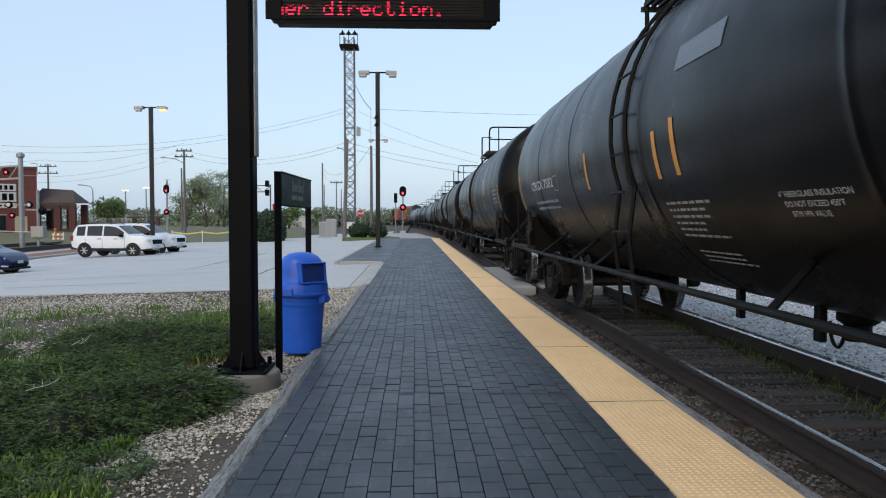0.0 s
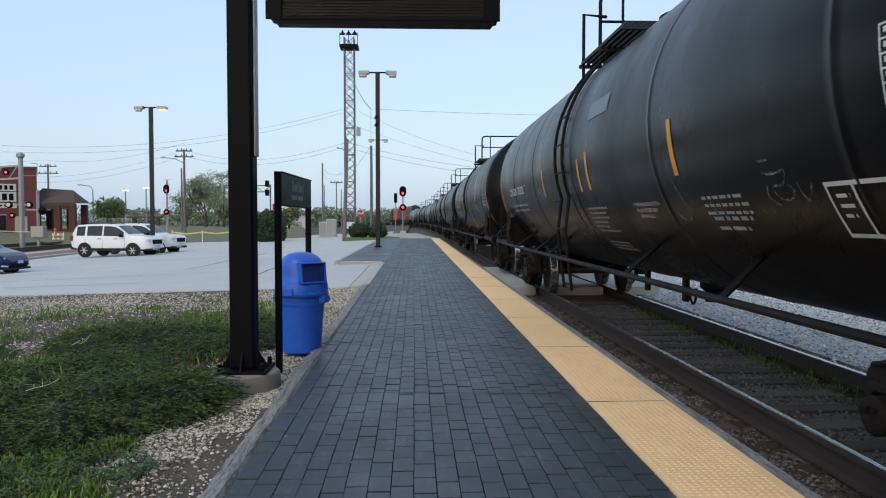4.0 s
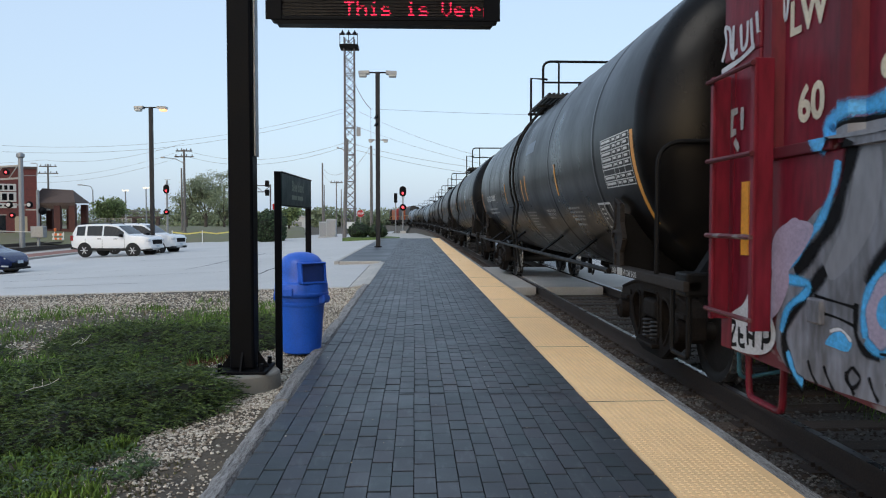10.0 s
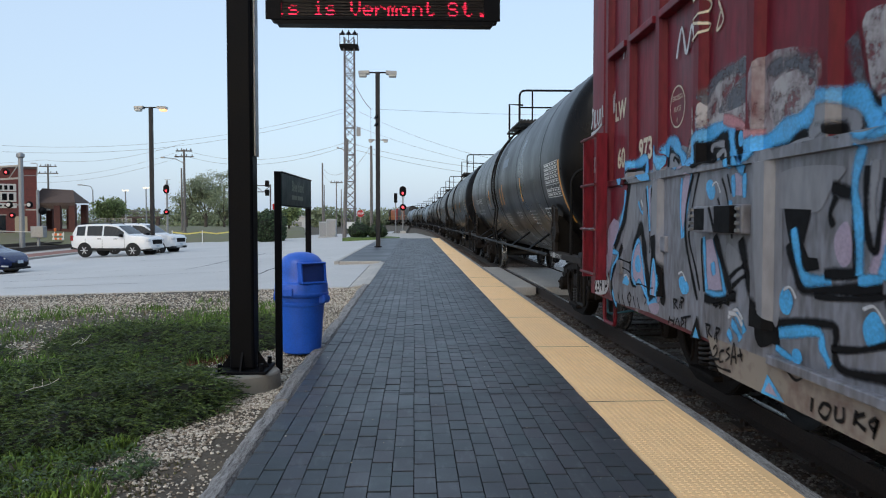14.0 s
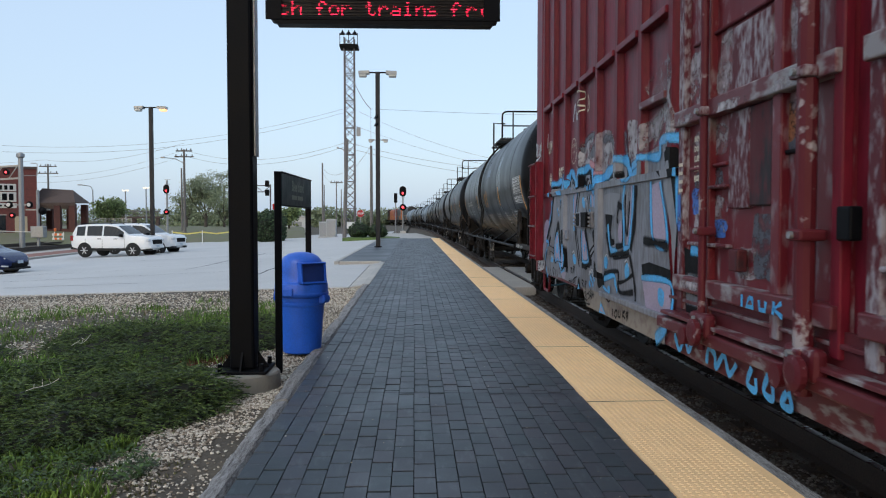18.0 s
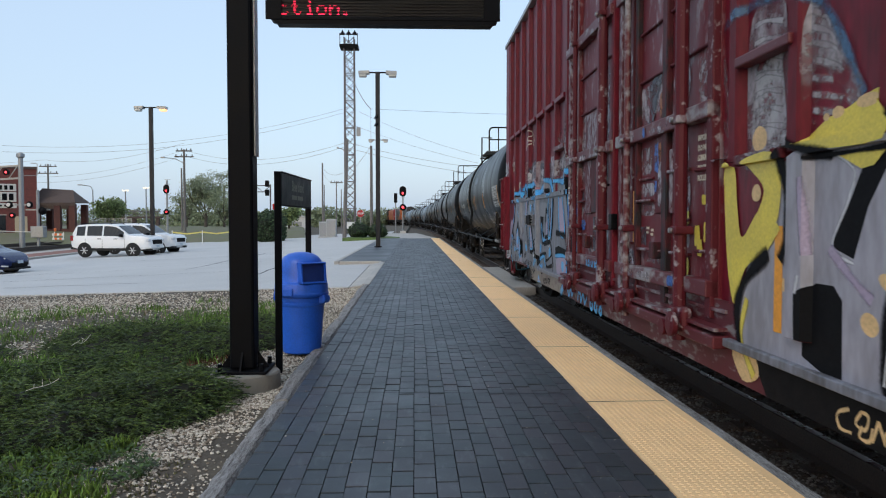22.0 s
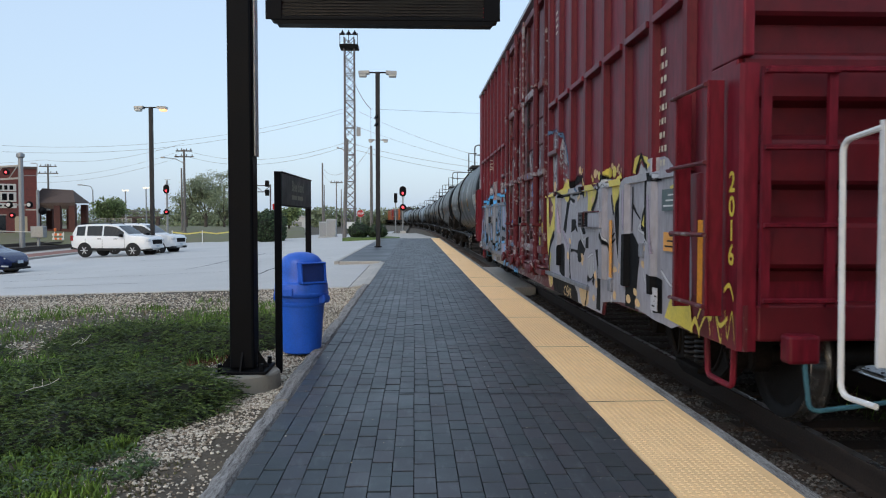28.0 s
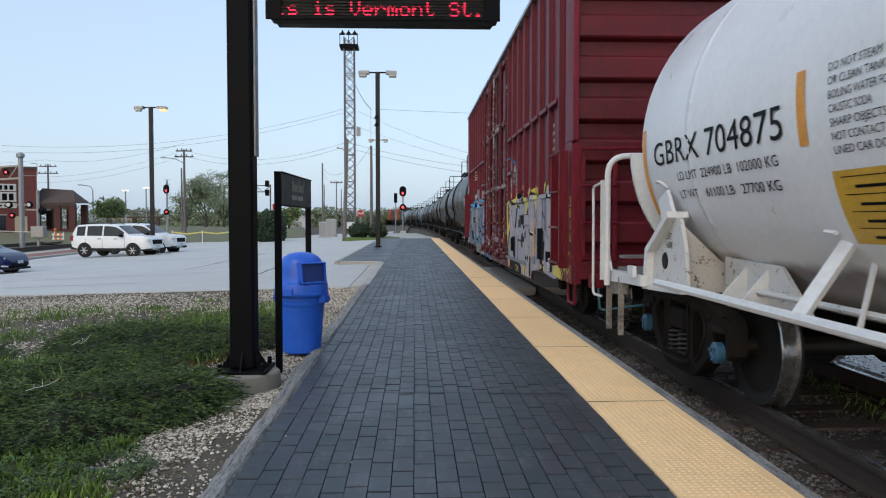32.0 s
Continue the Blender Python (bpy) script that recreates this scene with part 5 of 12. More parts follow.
def box_car():
    car = thing("box_car", "dark red steel boxcar with ribbed sides covered in graffiti", "railway car", group="cars of the freight train")
    bm = bmesh.new()
    box(bm, -PANEL, PANEL, -8.46, 8.46, 0.92, 4.96)
    part("body", bm, M_BOX, car, "dark red painted steel body")
    # roof with cross ridges
    bm = bmesh.new()
    prism(bm, [(-1.62, 4.94), (-1.62, 5.0), (0, 5.16), (1.62, 5.0), (1.62, 4.94)], -8.72, 8.72, "y")
    for k in range(14):
        y = -8.2 + 16.4 * k / 13
        prism(bm, [(-1.60, 5.0), (0, 5.16), (1.60, 5.0), (1.60, 5.04), (0, 5.20), (-1.60, 5.04)], y - 0.05, y + 0.05, "y")
    part("roof", bm, M_STEEL, car, "grey ridged steel roof")
    hat = bmesh.new()
    prism(hat, [(-0.08, PANEL - 0.004), (-0.058, 1.575), (-0.045, 1.590), (0.045, 1.590), (0.058, 1.575), (0.08, PANEL - 0.004)], 1.80, 4.94, "z")
    bmesh.ops.rotate(hat, verts=hat.verts, cent=(0, 0, 0), matrix=Matrix.Rotation(math.pi / 2, 3, "Z"))
    RIB = mesh_of("rib", hat, M_BOXRIB)
    low = bmesh.new()
    prism(low, [(-0.112, SKIRT - 0.01), (-0.112, SKIRT), (-0.077, SKIRT + 0.045), (0.077, SKIRT + 0.045), (0.112, SKIRT), (0.112, SKIRT - 0.01)], 0.86, 1.768, "z")
    bmesh.ops.rotate(low, verts=low.verts, cent=(0, 0, 0), matrix=Matrix.Rotation(math.pi / 2, 3, "Z"))
    LOWPOST = mesh_of("lower_post", low, M_BOXRIB)
    for sx in (-1, 1):
        for u in RIB_U:
            part("rib", RIB, None, car, at=pose(0, u, 0, 0, 0, 0 if sx < 0 else 180))
        for u in LOW_U:
            part("lower_post", LOWPOST, None, car, at=pose(0, u, 0, 0, 0, 0 if sx < 0 else 180))
        for a, b in zip(RIB_U, RIB_U[1:]):
            if a - b > 1.5:
                continue
            for z in (1.80, 3.04):
                bm = bmesh.new()
                x = sorted((sx * (PANEL - 0.01), sx * 1.61))
                box(bm, x[0], x[1], b + 0.07, a - 0.07, z - 0.03, z + 0.03, 0.008)
                part("belt_rail", bm, M_BOX if z > 2 else M_SILL, car)
        # lower plates
        for ua, ub in ((8.15, 2.62), (-2.28, -8.15)):
            n = 7
            for k in range(n):
                a, b = ua + (ub - ua) * k / n, ua + (ub - ua) * (k + 1) / n
                bm = bmesh.new()
                x = sorted((sx * (PANEL - 0.02), sx * SKIRT))
                box(bm, x[0], x[1], b + 0.006, a - 0.006, 0.94, 1.77, 0.006)
                part("side_plate", bm, M_BOX, car)
        # side sill, deeper in the middle
        bm = bmesh.new()
        prof = [(8.65, 0.95), (-8.65, 0.95), (-8.65, 0.68), (-5.56, 0.66), (-5.48, 0.62), (-5.43, 0.55), (-5.40, 0.489), (2.0, 0.489), (2.7, 0.505), (5.26, 0.505), (5.35, 0.54), (5.40, 0.60), (5.48, 0.655), (8.65, 0.67)]
        x = sorted((sx * 1.555, sx * (SKIRT - 0.006)))
        prism(bm, prof, x[0], x[1])
        part("side_sill", bm, M_SILLWORN, car, "red side sill with flaking paint")
        bm = bmesh.new()
        x = sorted((sx * 1.57, sx * 1.68))
        box(bm, x[0], x[1], -2.28, 2.62, 0.66, 0.74, 0.012)
        part("door_track", bm, M_SILLWORN, car)
        for z, h in ((0.775, 1.665), (0.885, 1.60)):
            bm = bmesh.new()
            box(bm, *sorted((sx * 1.54, sx * h)), -2.26, 2.58, z - 0.012, z + 0.012, 0.005)
            part("track_flange", bm, M_WORN, car, "worn steel flange under the doors")
        for ua, ub in ((2.63, 4.60), (-4.85, -2.29)):
            bm = bmesh.new()
            box(bm, *sorted((sx * 1.57, sx * 1.625)), ua, ub, 0.683, 0.735, 0.008)
            part("door_track", bm, M_SILVER, car, "silver sprayed length of the door track")
        # corner posts
        for u in (8.45, -8.45):
            bm = bmesh.new()
            far = 1 if u > 0 else -1
            box(bm, *sorted((sx * 1.53, sx * 1.60)), *sorted((u - far * 0.28, u + far * 0.19)), 2.40, 4.96, 0.012)
            part("corner_post", bm, M_BOX, car)
            bm = bmesh.new()
            box(bm, *sorted((sx * 1.53, sx * 1.598)), *sorted((u - far * 0.28, u + far * 0.10)), 0.68, 2.402, 0.012)
            part("corner_panel", bm, M_BOX, car)
            bm = bmesh.new()
            prism(bm, [(sx * 1.606, u + far * 0.02), (sx * 1.606, u + far * 0.165), (sx * 1.585, u + far * 0.185), (sx * 1.50, u + far * 0.185), (sx * 1.50, u + far * 0.02)], 0.68, 2.36, "z")
            part("corner_angle", bm, M_BOX, car)
        # doors
        for ua, ub in ((2.40, 0.34), (0.14, -2.05)):
            bm = bmesh.new()
            x = sorted((sx * 1.5, sx * 1.56))
            box(bm, x[0], x[1], ub, ua, 0.80, 4.80, 0.01)
            door = part("door", bm, M_DOOR, car, "sliding plug door with smeared grey and red paint")
            def member(name, u0, u1, z0, z1, h0, h1, mt=M_SILL):
                bm = bmesh.new()
                x = sorted((sx * h0, sx * h1))
                box(bm, x[0], x[1], min(u0, u1), max(u0, u1), z0, z1, 0.01)
                return part(name, bm, mt, door)
            for z in (1.01, 2.16, 3.45, 4.70):
                member("beam", ua, ub, z - 0.055, z + 0.055, 1.55, 1.64, M_WORN if z < 4 else M_SILL)
            first = ua > 1
            for u, w, zt, mt in (((2.345, 0.05, 4.78, M_DOORPALE), (1.86, 0.03, 4.78, M_DOOR), (0.94, 0.05, 4.78, M_DOOR), (0.37, 0.04, 4.78, M_BOX)) if first else
                                 ((0.09, 0.05, 4.78, M_DOORPALE), (-0.40, 0.035, 4.78, M_DOORDARK), (-1.125, 0.055, 4.78, M_DOORDARK), (-2.0, 0.05, 4.78, M_SILL))):
                member("stile", u - w, u + w, 0.82, zt, 1.55, 1.607, mt)
            # raised cover plates between the beams
            for u0, u1, z0, z1, mt in (((1.58, 1.30, 1.52, 2.10, M_DOORPALE), (1.295, 1.02, 1.53, 2.10, M_DOORDARK), (1.55, 1.05, 2.20, 2.60, M_DOORPALE)) if first else
                                       ((-0.01, -0.25, 1.43, 2.10, M_SILL), (-0.01, -0.25, 2.20, 3.38, M_SILL), (-0.86, -1.06, 1.50, 2.10, M_SILL), (-1.19, -1.26, 1.50, 1.98, M_DOORPALE),
                                        (-1.265, -1.37, 1.50, 2.10, M_SILL), (-0.34, -0.39, 0.82, 1.95, M_DOORDARK))):
                member("cover_plate", u0, u1, z0, z1, 1.55, 1.588, mt)
            # ledges and short rails
            for u0, u1, z, mt in (((2.25, 1.62, 1.80, M_DOOR), (1.95, 1.56, 1.66, M_DOORPALE), (2.2, 1.56, 1.29, M_DOORPALE), (2.2, 1.0, 2.64, M_SILL), (2.2, 0.42, 3.05, M_SILL), (1.0, 0.62, 1.80, M_BLACK)) if first else
                                  ((-0.42, -0.78, 1.79, M_SILL), (-0.42, -0.80, 1.61, M_DOORPALE), (-0.45, -1.02, 1.21, M_DOORPALE), (-1.19, -1.58, 1.81, M_DOORPALE), (-1.40, -1.58, 1.45, M_DOORPALE),
                                   (-1.26, -1.60, 1.21, M_DOORPALE), (0.05, -0.29, 1.25, M_DOORPALE), (-0.42, -2.0, 2.60, M_SILL), (-0.42, -2.0, 3.0, M_SILL), (-1.68, -1.98, 1.79, M_SILL), (-1.68, -1.98, 1.24, M_SILL))):
                member("panel_ledge", u0, u1, z - 0.012, z + 0.012, 1.555, 1.612 if mt is M_DOORPALE else 1.585, mt)
            for u, r, mt in (((1.80, 0.026, M_SILL), (0.54, 0.048, M_SILL)) if first else ((-0.31, 0.028, M_WORN), (-1.63, 0.046, M_SILL))):
                bm = bmesh.new()
                rod(bm, (sx * 1.655, u, 0.62), (sx * 1.655, u, 4.75), r, 10)
                lock = part("locking_bar", bm, mt, door)
                for z in (0.82, 1.38, 2.14, 3.45):
                    bm = bmesh.new()
                    x = sorted((sx * 1.58, sx * (1.67 + r)))
                    box(bm, x[0], x[1], u - 0.02 - r, u + 0.02 + r, z - 0.028, z + 0.028, 0.014)
                    part("bracket", bm, M_DOORPALE if 2 < z < 3 else M_SILL, lock)
                    bm = bmesh.new()
                    rod(bm, (sx * (1.67 + r), u, z), (sx * (1.69 + r), u, z), 0.018, 8)
                    part("bolt", bm, M_STEEL, lock)
                # roller carriage on the track
                bm = bmesh.new()
                lathe(bm, [(0.0, 0), (0.03, 0), (0.035, 0.02), (0.075, 0.02), (0.085, 0.03), (0.085, 0.06), (0.05, 0.07), (0, 0.07)], 16, pose(sx * 1.70, u - 0.10, 0.745, 0, sx * 90, 0))
                lathe(bm, [(0.0, 0), (0.02, 0), (0.055, 0.02), (0.06, 0.06), (0, 0.06)], 14, pose(sx * 1.70, u + 0.07, 0.70, 0, sx * 90, 0))
                part("roller", bm, M_SILL, door)
                bm = bmesh.new()
                box(bm, *sorted((sx * 1.62, sx * 1.70)), u - 0.17, u + 0.12, 0.70, 0.86, 0.03)
                part("roller_carriage", bm, M_SILL, door)
            member("lock_box", (ua + ub) / 2 - 0.06, (ua + ub) / 2 + 0.06, 1.15, 1.28, 1.58, 1.645, M_DOORDARK)
            if first:
                member("latch", 0.17, 0.28, 1.36, 1.51, 1.60, 1.66, M_BLACK)
                for u in (2.02, 1.86):
                    member("slot", u - 0.025, u + 0.025, 2.22, 2.27, 1.56, 1.575, M_BLACK)
                for z in (1.84, 1.78, 1.72, 1.66):
                    member("stencil_bar", 2.37, 2.30, z - 0.012, z + 0.012, 1.607, 1.6095, M_CREAM)
        # short rails beside the doorway
        for u0, u1, z in ((2.70, 3.34, 2.40), (-3.02, -2.38, 2.37)):
            bm = bmesh.new()
            box(bm, *sorted((sx * 1.52, sx * 1.615)), u0, u1, z - 0.03, z + 0.03, 0.01)
            part("short_rail", bm, M_WORN, car, "worn grey steel rail")
        # ladders at the corners
        for u in (8.25, -8.13):
            lad = None
            for du in (-0.27, 0.27):
                bm = bmesh.new()
                x = sorted((sx * 1.61, sx * 1.72))
                box(bm, x[0], x[1], u + du - 0.012, u + du + 0.012, 0.86, 2.30, 0.005)
                box(bm, *sorted((sx * 1.70, sx * 1.722)), u + du - 0.022, u + du + 0.022, 0.86, 2.30, 0.005)
                o = part("ladder_rail", bm, M_BOX, car)
                lad = lad or o
            for z in (0.92, 1.36, 1.80, 2.27):
                bm = bmesh.new()
                rod(bm, (sx * 1.735, u - 0.30, z), (sx * 1.735, u + 0.30, z), 0.014, 8)
                part("rung", bm, M_SILLWORN, lad)
            bm = bmesh.new()
            pipe(bm, bend([(sx * 1.5, u + 0.22, 0.7), (sx * 1.5, u + 0.2, 0.40), (sx * 1.5, u - 0.2, 0.40), (sx * 1.5, u - 0.22, 0.7)], 0.06), 0.02, 8)
            part("step", bm, M_BOX, car)
    # ends with pressed ridges, ladder and cross rails
    for s in (-1, 1):
        prof = [(0.95, 0.0), (4.93, 0.0)]
        line = []
        for k in range(8):
            z = 1.18 + 0.4925 * k
            line += [(z - 0.04, 0.0), (z - 0.012, 0.105), (z + 0.01, 0.125), (z + 0.225, 0.125), (z + 0.25, 0.11), (z + 0.29, 0.0)]
        bm = bmesh.new()
        poly = [(s * 8.44, 0.95)] + [(s * (8.47 + d), z) for z, d in line] + [(s * 8.50, 4.94), (s * 8.44, 4.94)]
        prism(bm, poly, -1.565, 1.565, "x")
        end = part("end_wall", bm, M_BOXEND, car, "dark red end with pressed horizontal ridges")
        bm = bmesh.new()
        box(bm, -1.5, 1.5, min(s * 8.45, s * 8.66), max(s * 8.45, s * 8.66), 0.74, 0.955, 0.015)
        part("end_sill", bm, M_BOXEND, car)
        for side in (-1, 1):
            for x in (side * 1.50, side * 1.12):
                bm = bmesh.new()
                bar(bm, (x, s * 8.73, 0.95), (x, s * 8.73, 2.32), 0.05, 0.03)
                part("ladder_rail", bm, M_BOX, end)
            for z in (0.99, 1.42, 1.86, 2.29):
                bm = bmesh.new()
                rod(bm, (side * 1.52, s * 8.76, z), (side * 1.10, s * 8.76, z), 0.016, 6)
                part("rung", bm, M_BOX, end)
        bm = bmesh.new()
        rod(bm, (-1.50, s * 8.76, 2.30), (1.50, s * 8.76, 2.30), 0.018, 6)
        part("cross_rail", bm, M_BOX, end)
        coupler(car, s * 8.6, s)
        # hand brake wheel, its chain, and the lever bracket on the end sill
        if s < 0:
            bm = bmesh.new()
            rim = [(-0.54 + 0.26 * math.cos(2 * math.pi * k / 24), -8.94, 1.96 + 0.26 * math.sin(2 * math.pi * k / 24)) for k in range(25)]
            pipe(bm, rim, 0.016, 6)
            for k in range(5):
                a = 2 * math.pi * k / 5
                rod(bm, (-0.54, -8.92, 1.96), (-0.54 + 0.26 * math.cos(a), -8.94, 1.96 + 0.26 * math.sin(a)), 0.014, 6)
            wheel = part("brake_wheel", bm, M_DOORDARK, end, "dark red hand brake wheel")
            bm = bmesh.new()
            box(bm, -0.70, -0.38, -8.88, -8.60, 1.78, 2.14, 0.05)
            part("gear_housing", bm, M_DOORDARK, end)
            bm = bmesh.new()
            rod(bm, (-0.56, -8.84, 1.0), (-0.56, -8.84, 1.8), 0.018, 6)
            part("brake_chain", bm, M_TRUCK, end)
            bm = bmesh.new()
            lathe(bm, [(0.0, 0.05), (0.06, 0.05), (0.15, 0.02), (0.16, 0.0), (0.0, 0.0)], 14, pose(-0.54, -8.90, 1.96, 90))
            part("hub", bm, M_DOORDARK, wheel)
            me = text_mesh("NO. 24", 0.085, M_CREAM, 0.0, 0.003, "LEFT")
            for v in me.vertices:
                v.co = (-0.35 + v.co.x, -8.603, 2.78 + v.co.y)
            part("lettering", me, None, end)
            rng = random.Random(4)
            for x0, z0, n, h in ((-0.46, 1.33, 11, 0.028), (-0.28, 1.79, 5, 0.05), (-0.28, 1.87, 4, 0.05)):
                x = x0
                for k in range(n):
                    bm = bmesh.new()
                    w = rng.uniform(0.03, 0.055)
                    box(bm, x, x + w, -8.6035, -8.6005, z0, z0 + h)
                    part("stencil_bar", bm, M_CREAM, end)
                    x += w + 0.012
        for side in (-1, 1):
            bm = bmesh.new()
            box(bm, min(side * 1.46, side * 1.28), max(side * 1.46, side * 1.28), min(s * 8.84, s * 8.95), max(s * 8.84, s * 8.95), 0.66, 0.82, 0.02)
            part("lever_bracket", bm, M_BOX, end)
            bm = bmesh.new()
            pipe(bm, bend([(side * 1.36, s * 8.92, 0.70), (side * 1.34, s * 8.95, 0.40), (side * 0.9, s * 8.98, 0.46), (side * 0.2, s * 8.98, 0.5)], 0.06), 0.014, 6)
            part("uncoupling_lever", bm, M_HOSE, end, "faded blue lever rod")
    for y in (-6.65, 6.65):
        make_truck(car, y)
    # first painting, on the leading half
    U = 8.2
    paint_layer[0] = 0
    daub(car, M_SILVER, [(7.85, 0.70), (7.9, 1.1), (7.65, 1.45), (7.35, 1.6), (7.25, 1.88), (6.8, 1.86), (6.5, 1.86), (6.2, 2.0), (5.8, 1.92), (5.2, 1.90), (4.6, 1.95), (3.9, 1.92), (3.3, 2.02), (2.72, 2.0), (2.66, 1.4), (2.70, 0.72), (4.2, 0.62), (4.6, 0.52), (5.2, 0.66), (6.7, 0.70)], True)
    daub(car, M_SILLSPRAY, [(2.66, 0.70), (2.70, 0.50), (5.29, 0.50), (5.40, 0.59), (5.48, 0.70)])
    daub(car, M_STEELGREY, [(7.24, 1.74), (7.1, 1.75), (7.09, 1.54), (7.19, 1.35), (7.41, 1.18), (7.49, 1.24), (7.34, 1.45)], True)
    daub(car, M_STEELGREY, [(6.51, 1.72), (6.35, 1.74), (6.35, 1.6), (6.38, 1.35), (6.47, 1.37), (6.53, 1.56)], True)
    stroke(car, M_SPRAYBLACK, [(7.28, 1.8), (7.35, 1.62), (7.44, 1.45), (7.6, 1.31), (7.77, 1.19)], 0.09)
    stroke(car, M_SPRAYBLACK, [(7.49, 1.22), (7.67, 1.07), (7.81, 0.97), (7.87, 0.83), (7.77, 0.68), (7.66, 0.63)], 0.07)
    stroke(car, M_SPRAYBLACK, [(7.14, 1.16), (7.05, 1.3), (6.93, 1.38), (6.86, 1.27), (6.8, 1.11), (6.74, 0.96), (6.7, 0.82)], 0.11)
    stroke(car, M_SPRAYBLACK, [(7.24, 1.09), (7.24, 0.96), (7.17, 0.89), (7.07, 0.88)], 0.035)
    stroke(car, M_SPRAYBLACK, [(6.49, 1.33), (6.46, 1.18), (6.4, 1.03), (6.36, 0.9), (6.38, 0.8)], 0.11)
    stroke(car, M_SPRAYBLACK, [(6.54, 1.71), (6.58, 1.56), (6.67, 1.35), (6.68, 1.18)], 0.06)
    stroke(car, M_SPRAYBLACK, [(6.81, 1.71), (6.76, 1.54), (6.69, 1.35)], 0.035)
    daub(car, M_SPRAYBLACK, [(6.71, 0.88), (6.55, 0.9), (6.53, 0.81), (6.7, 0.79)])
    stroke(car, M_SPRAYBLACK, [(6.49, 1.23), (6.53, 1.04), (6.54, 0.88)], 0.03)
    daub(car, M_SPRAYPINK, [(7.17, 1.15), (7.06, 1.25), (6.97, 1.26), (6.91, 1.15), (6.85, 0.99), (6.77, 0.87), (6.74, 0.81), (6.85, 0.87), (6.98, 0.93), (7.07, 0.91), (7.17, 0.94), (7.19, 1.05)], True)
    stroke(car, M_SPRAYBLUE, [(7.17, 0.95), (7.19, 1.06), (7.15, 1.16), (7.06, 1.25), (6.97, 1.27), (6.91, 1.15), (6.83, 0.98), (6.76, 0.84), (6.72, 0.8)], 0.035)
    stroke(car, M_SPRAYBLUE, [(7.17, 0.94), (7.07, 0.9), (6.97, 0.93), (6.84, 0.87), (6.74, 0.81)], 0.035)
    daub(car, M_SPRAYBLUE, [(7.1, 1.06), (7.07, 1.13), (6.99, 1.15), (6.93, 1.06), (6.96, 1.01), (7.06, 1.01)], True)
    daub(car, M_SPRAYPINK, [(6.76, 1.7), (6.56, 1.74), (6.62, 1.59), (6.68, 1.39)])
    stroke(car, M_SPRAYBLUE, [(6.78, 1.73), (6.74, 1.56), (6.7, 1.36)], 0.035)
    stroke(car, M_SPRAYBLUE, [(6.55, 1.73), (6.6, 1.57), (6.68, 1.37)], 0.035)
    daub(car, M_SPRAYPINK, [(6.46, 1.14), (6.4, 1.0), (6.43, 0.84), (6.5, 0.81), (6.52, 0.91), (6.49, 1.05)], True)
    stroke(car, M_SPRAYBLUE, [(6.46, 1.15), (6.51, 0.99), (6.52, 0.82)], 0.03)
    stroke(car, M_SPRAYBLUE, [(6.46, 1.15), (6.4, 1.0), (6.42, 0.85)], 0.03)
    stroke(car, M_SPRAYBLUE, [(6.74, 0.81), (6.7, 0.77), (6.56, 0.81), (6.5, 0.79)], 0.04)
    daub(car, M_SPRAYPINK, [(6.71, 0.76), (6.51, 0.8), (6.44, 0.78), (6.5, 0.71), (6.63, 0.71)], True)
    stroke(car, M_SPRAYBLUE, [(7.4, 1.72), (7.44, 1.59), (7.54, 1.45), (7.7, 1.32), (7.84, 1.21)], 0.045)
    stroke(car, M_SPRAYBLUE, [(7.86, 1.15), (7.64, 1.14), (7.67, 1.09), (7.83, 1.0), (7.9, 0.87)], 0.04)
    stroke(car, M_SPRAYBLUE, [(7.83, 0.78), (7.75, 0.68), (7.67, 0.65)], 0.035)
    daub(car, M_SPRAYPINK, [(8.02, 1.3), (7.95, 1.4), (7.77, 1.45), (7.6, 1.42), (7.68, 1.31), (7.84, 1.18), (7.9, 1.04), (8.03, 0.9), (8.07, 1.02), (8.01, 1.14)], True)
    stroke(car, M_SPRAYBLACK, [(7.58, 1.09), (7.4, 1.08), (7.24, 1.07)], 0.014)
    stroke(car, M_SPRAYBLACK, [(7.63, 1.02), (7.4, 1.01), (7.25, 0.99)], 0.014)
    stroke(car, M_SPRAYBLACK, [(7.07, 0.9), (6.9, 0.91), (6.72, 0.9), (6.46, 0.92)], 0.012)
    stroke(car, M_SPRAYBLACK, [(7.63, 0.77), (7.59, 0.71), (7.54, 0.67)], 0.02)
    stroke(car, M_SPRAYBLACK, [(7.49, 0.77), (7.45, 0.72), (7.4, 0.67)], 0.02)
    stroke(car, M_SPRAYBLACK, [(7.31, 0.78), (7.28, 0.73), (7.24, 0.69)], 0.02)
    stroke(car, M_SPRAYBLACK, [(7.14, 0.79), (7.11, 0.74), (7.07, 0.7)], 0.02)
    stroke(car, M_SPRAYBLACK, [(7.02, 0.79), (6.99, 0.74), (6.95, 0.7)], 0.02)
    stroke(car, M_SPRAYBLACK, [(7.26, 0.81), (7.2, 0.77), (7.25, 0.72), (7.31, 0.75), (7.26, 0.81)], 0.018)
    stroke(car, M_SPRAYBLACK, [(6.84, 0.83), (6.78, 0.8), (6.81, 0.75)], 0.016)
    daub(car, M_SPRAYBLUE, [(7.48, 0.88), (7.38, 0.95), (7.27, 0.92), (7.3, 0.87), (7.4, 0.87)], True)
    stroke(car, M_SPRAYWHITE, [(7.44, 0.94), (7.35, 0.96), (7.27, 0.92)], 0.018)
    stroke(car, M_SPRAYBLUE, [(7.01, 1.61), (6.94, 1.53), (6.88, 1.51)], 0.03)
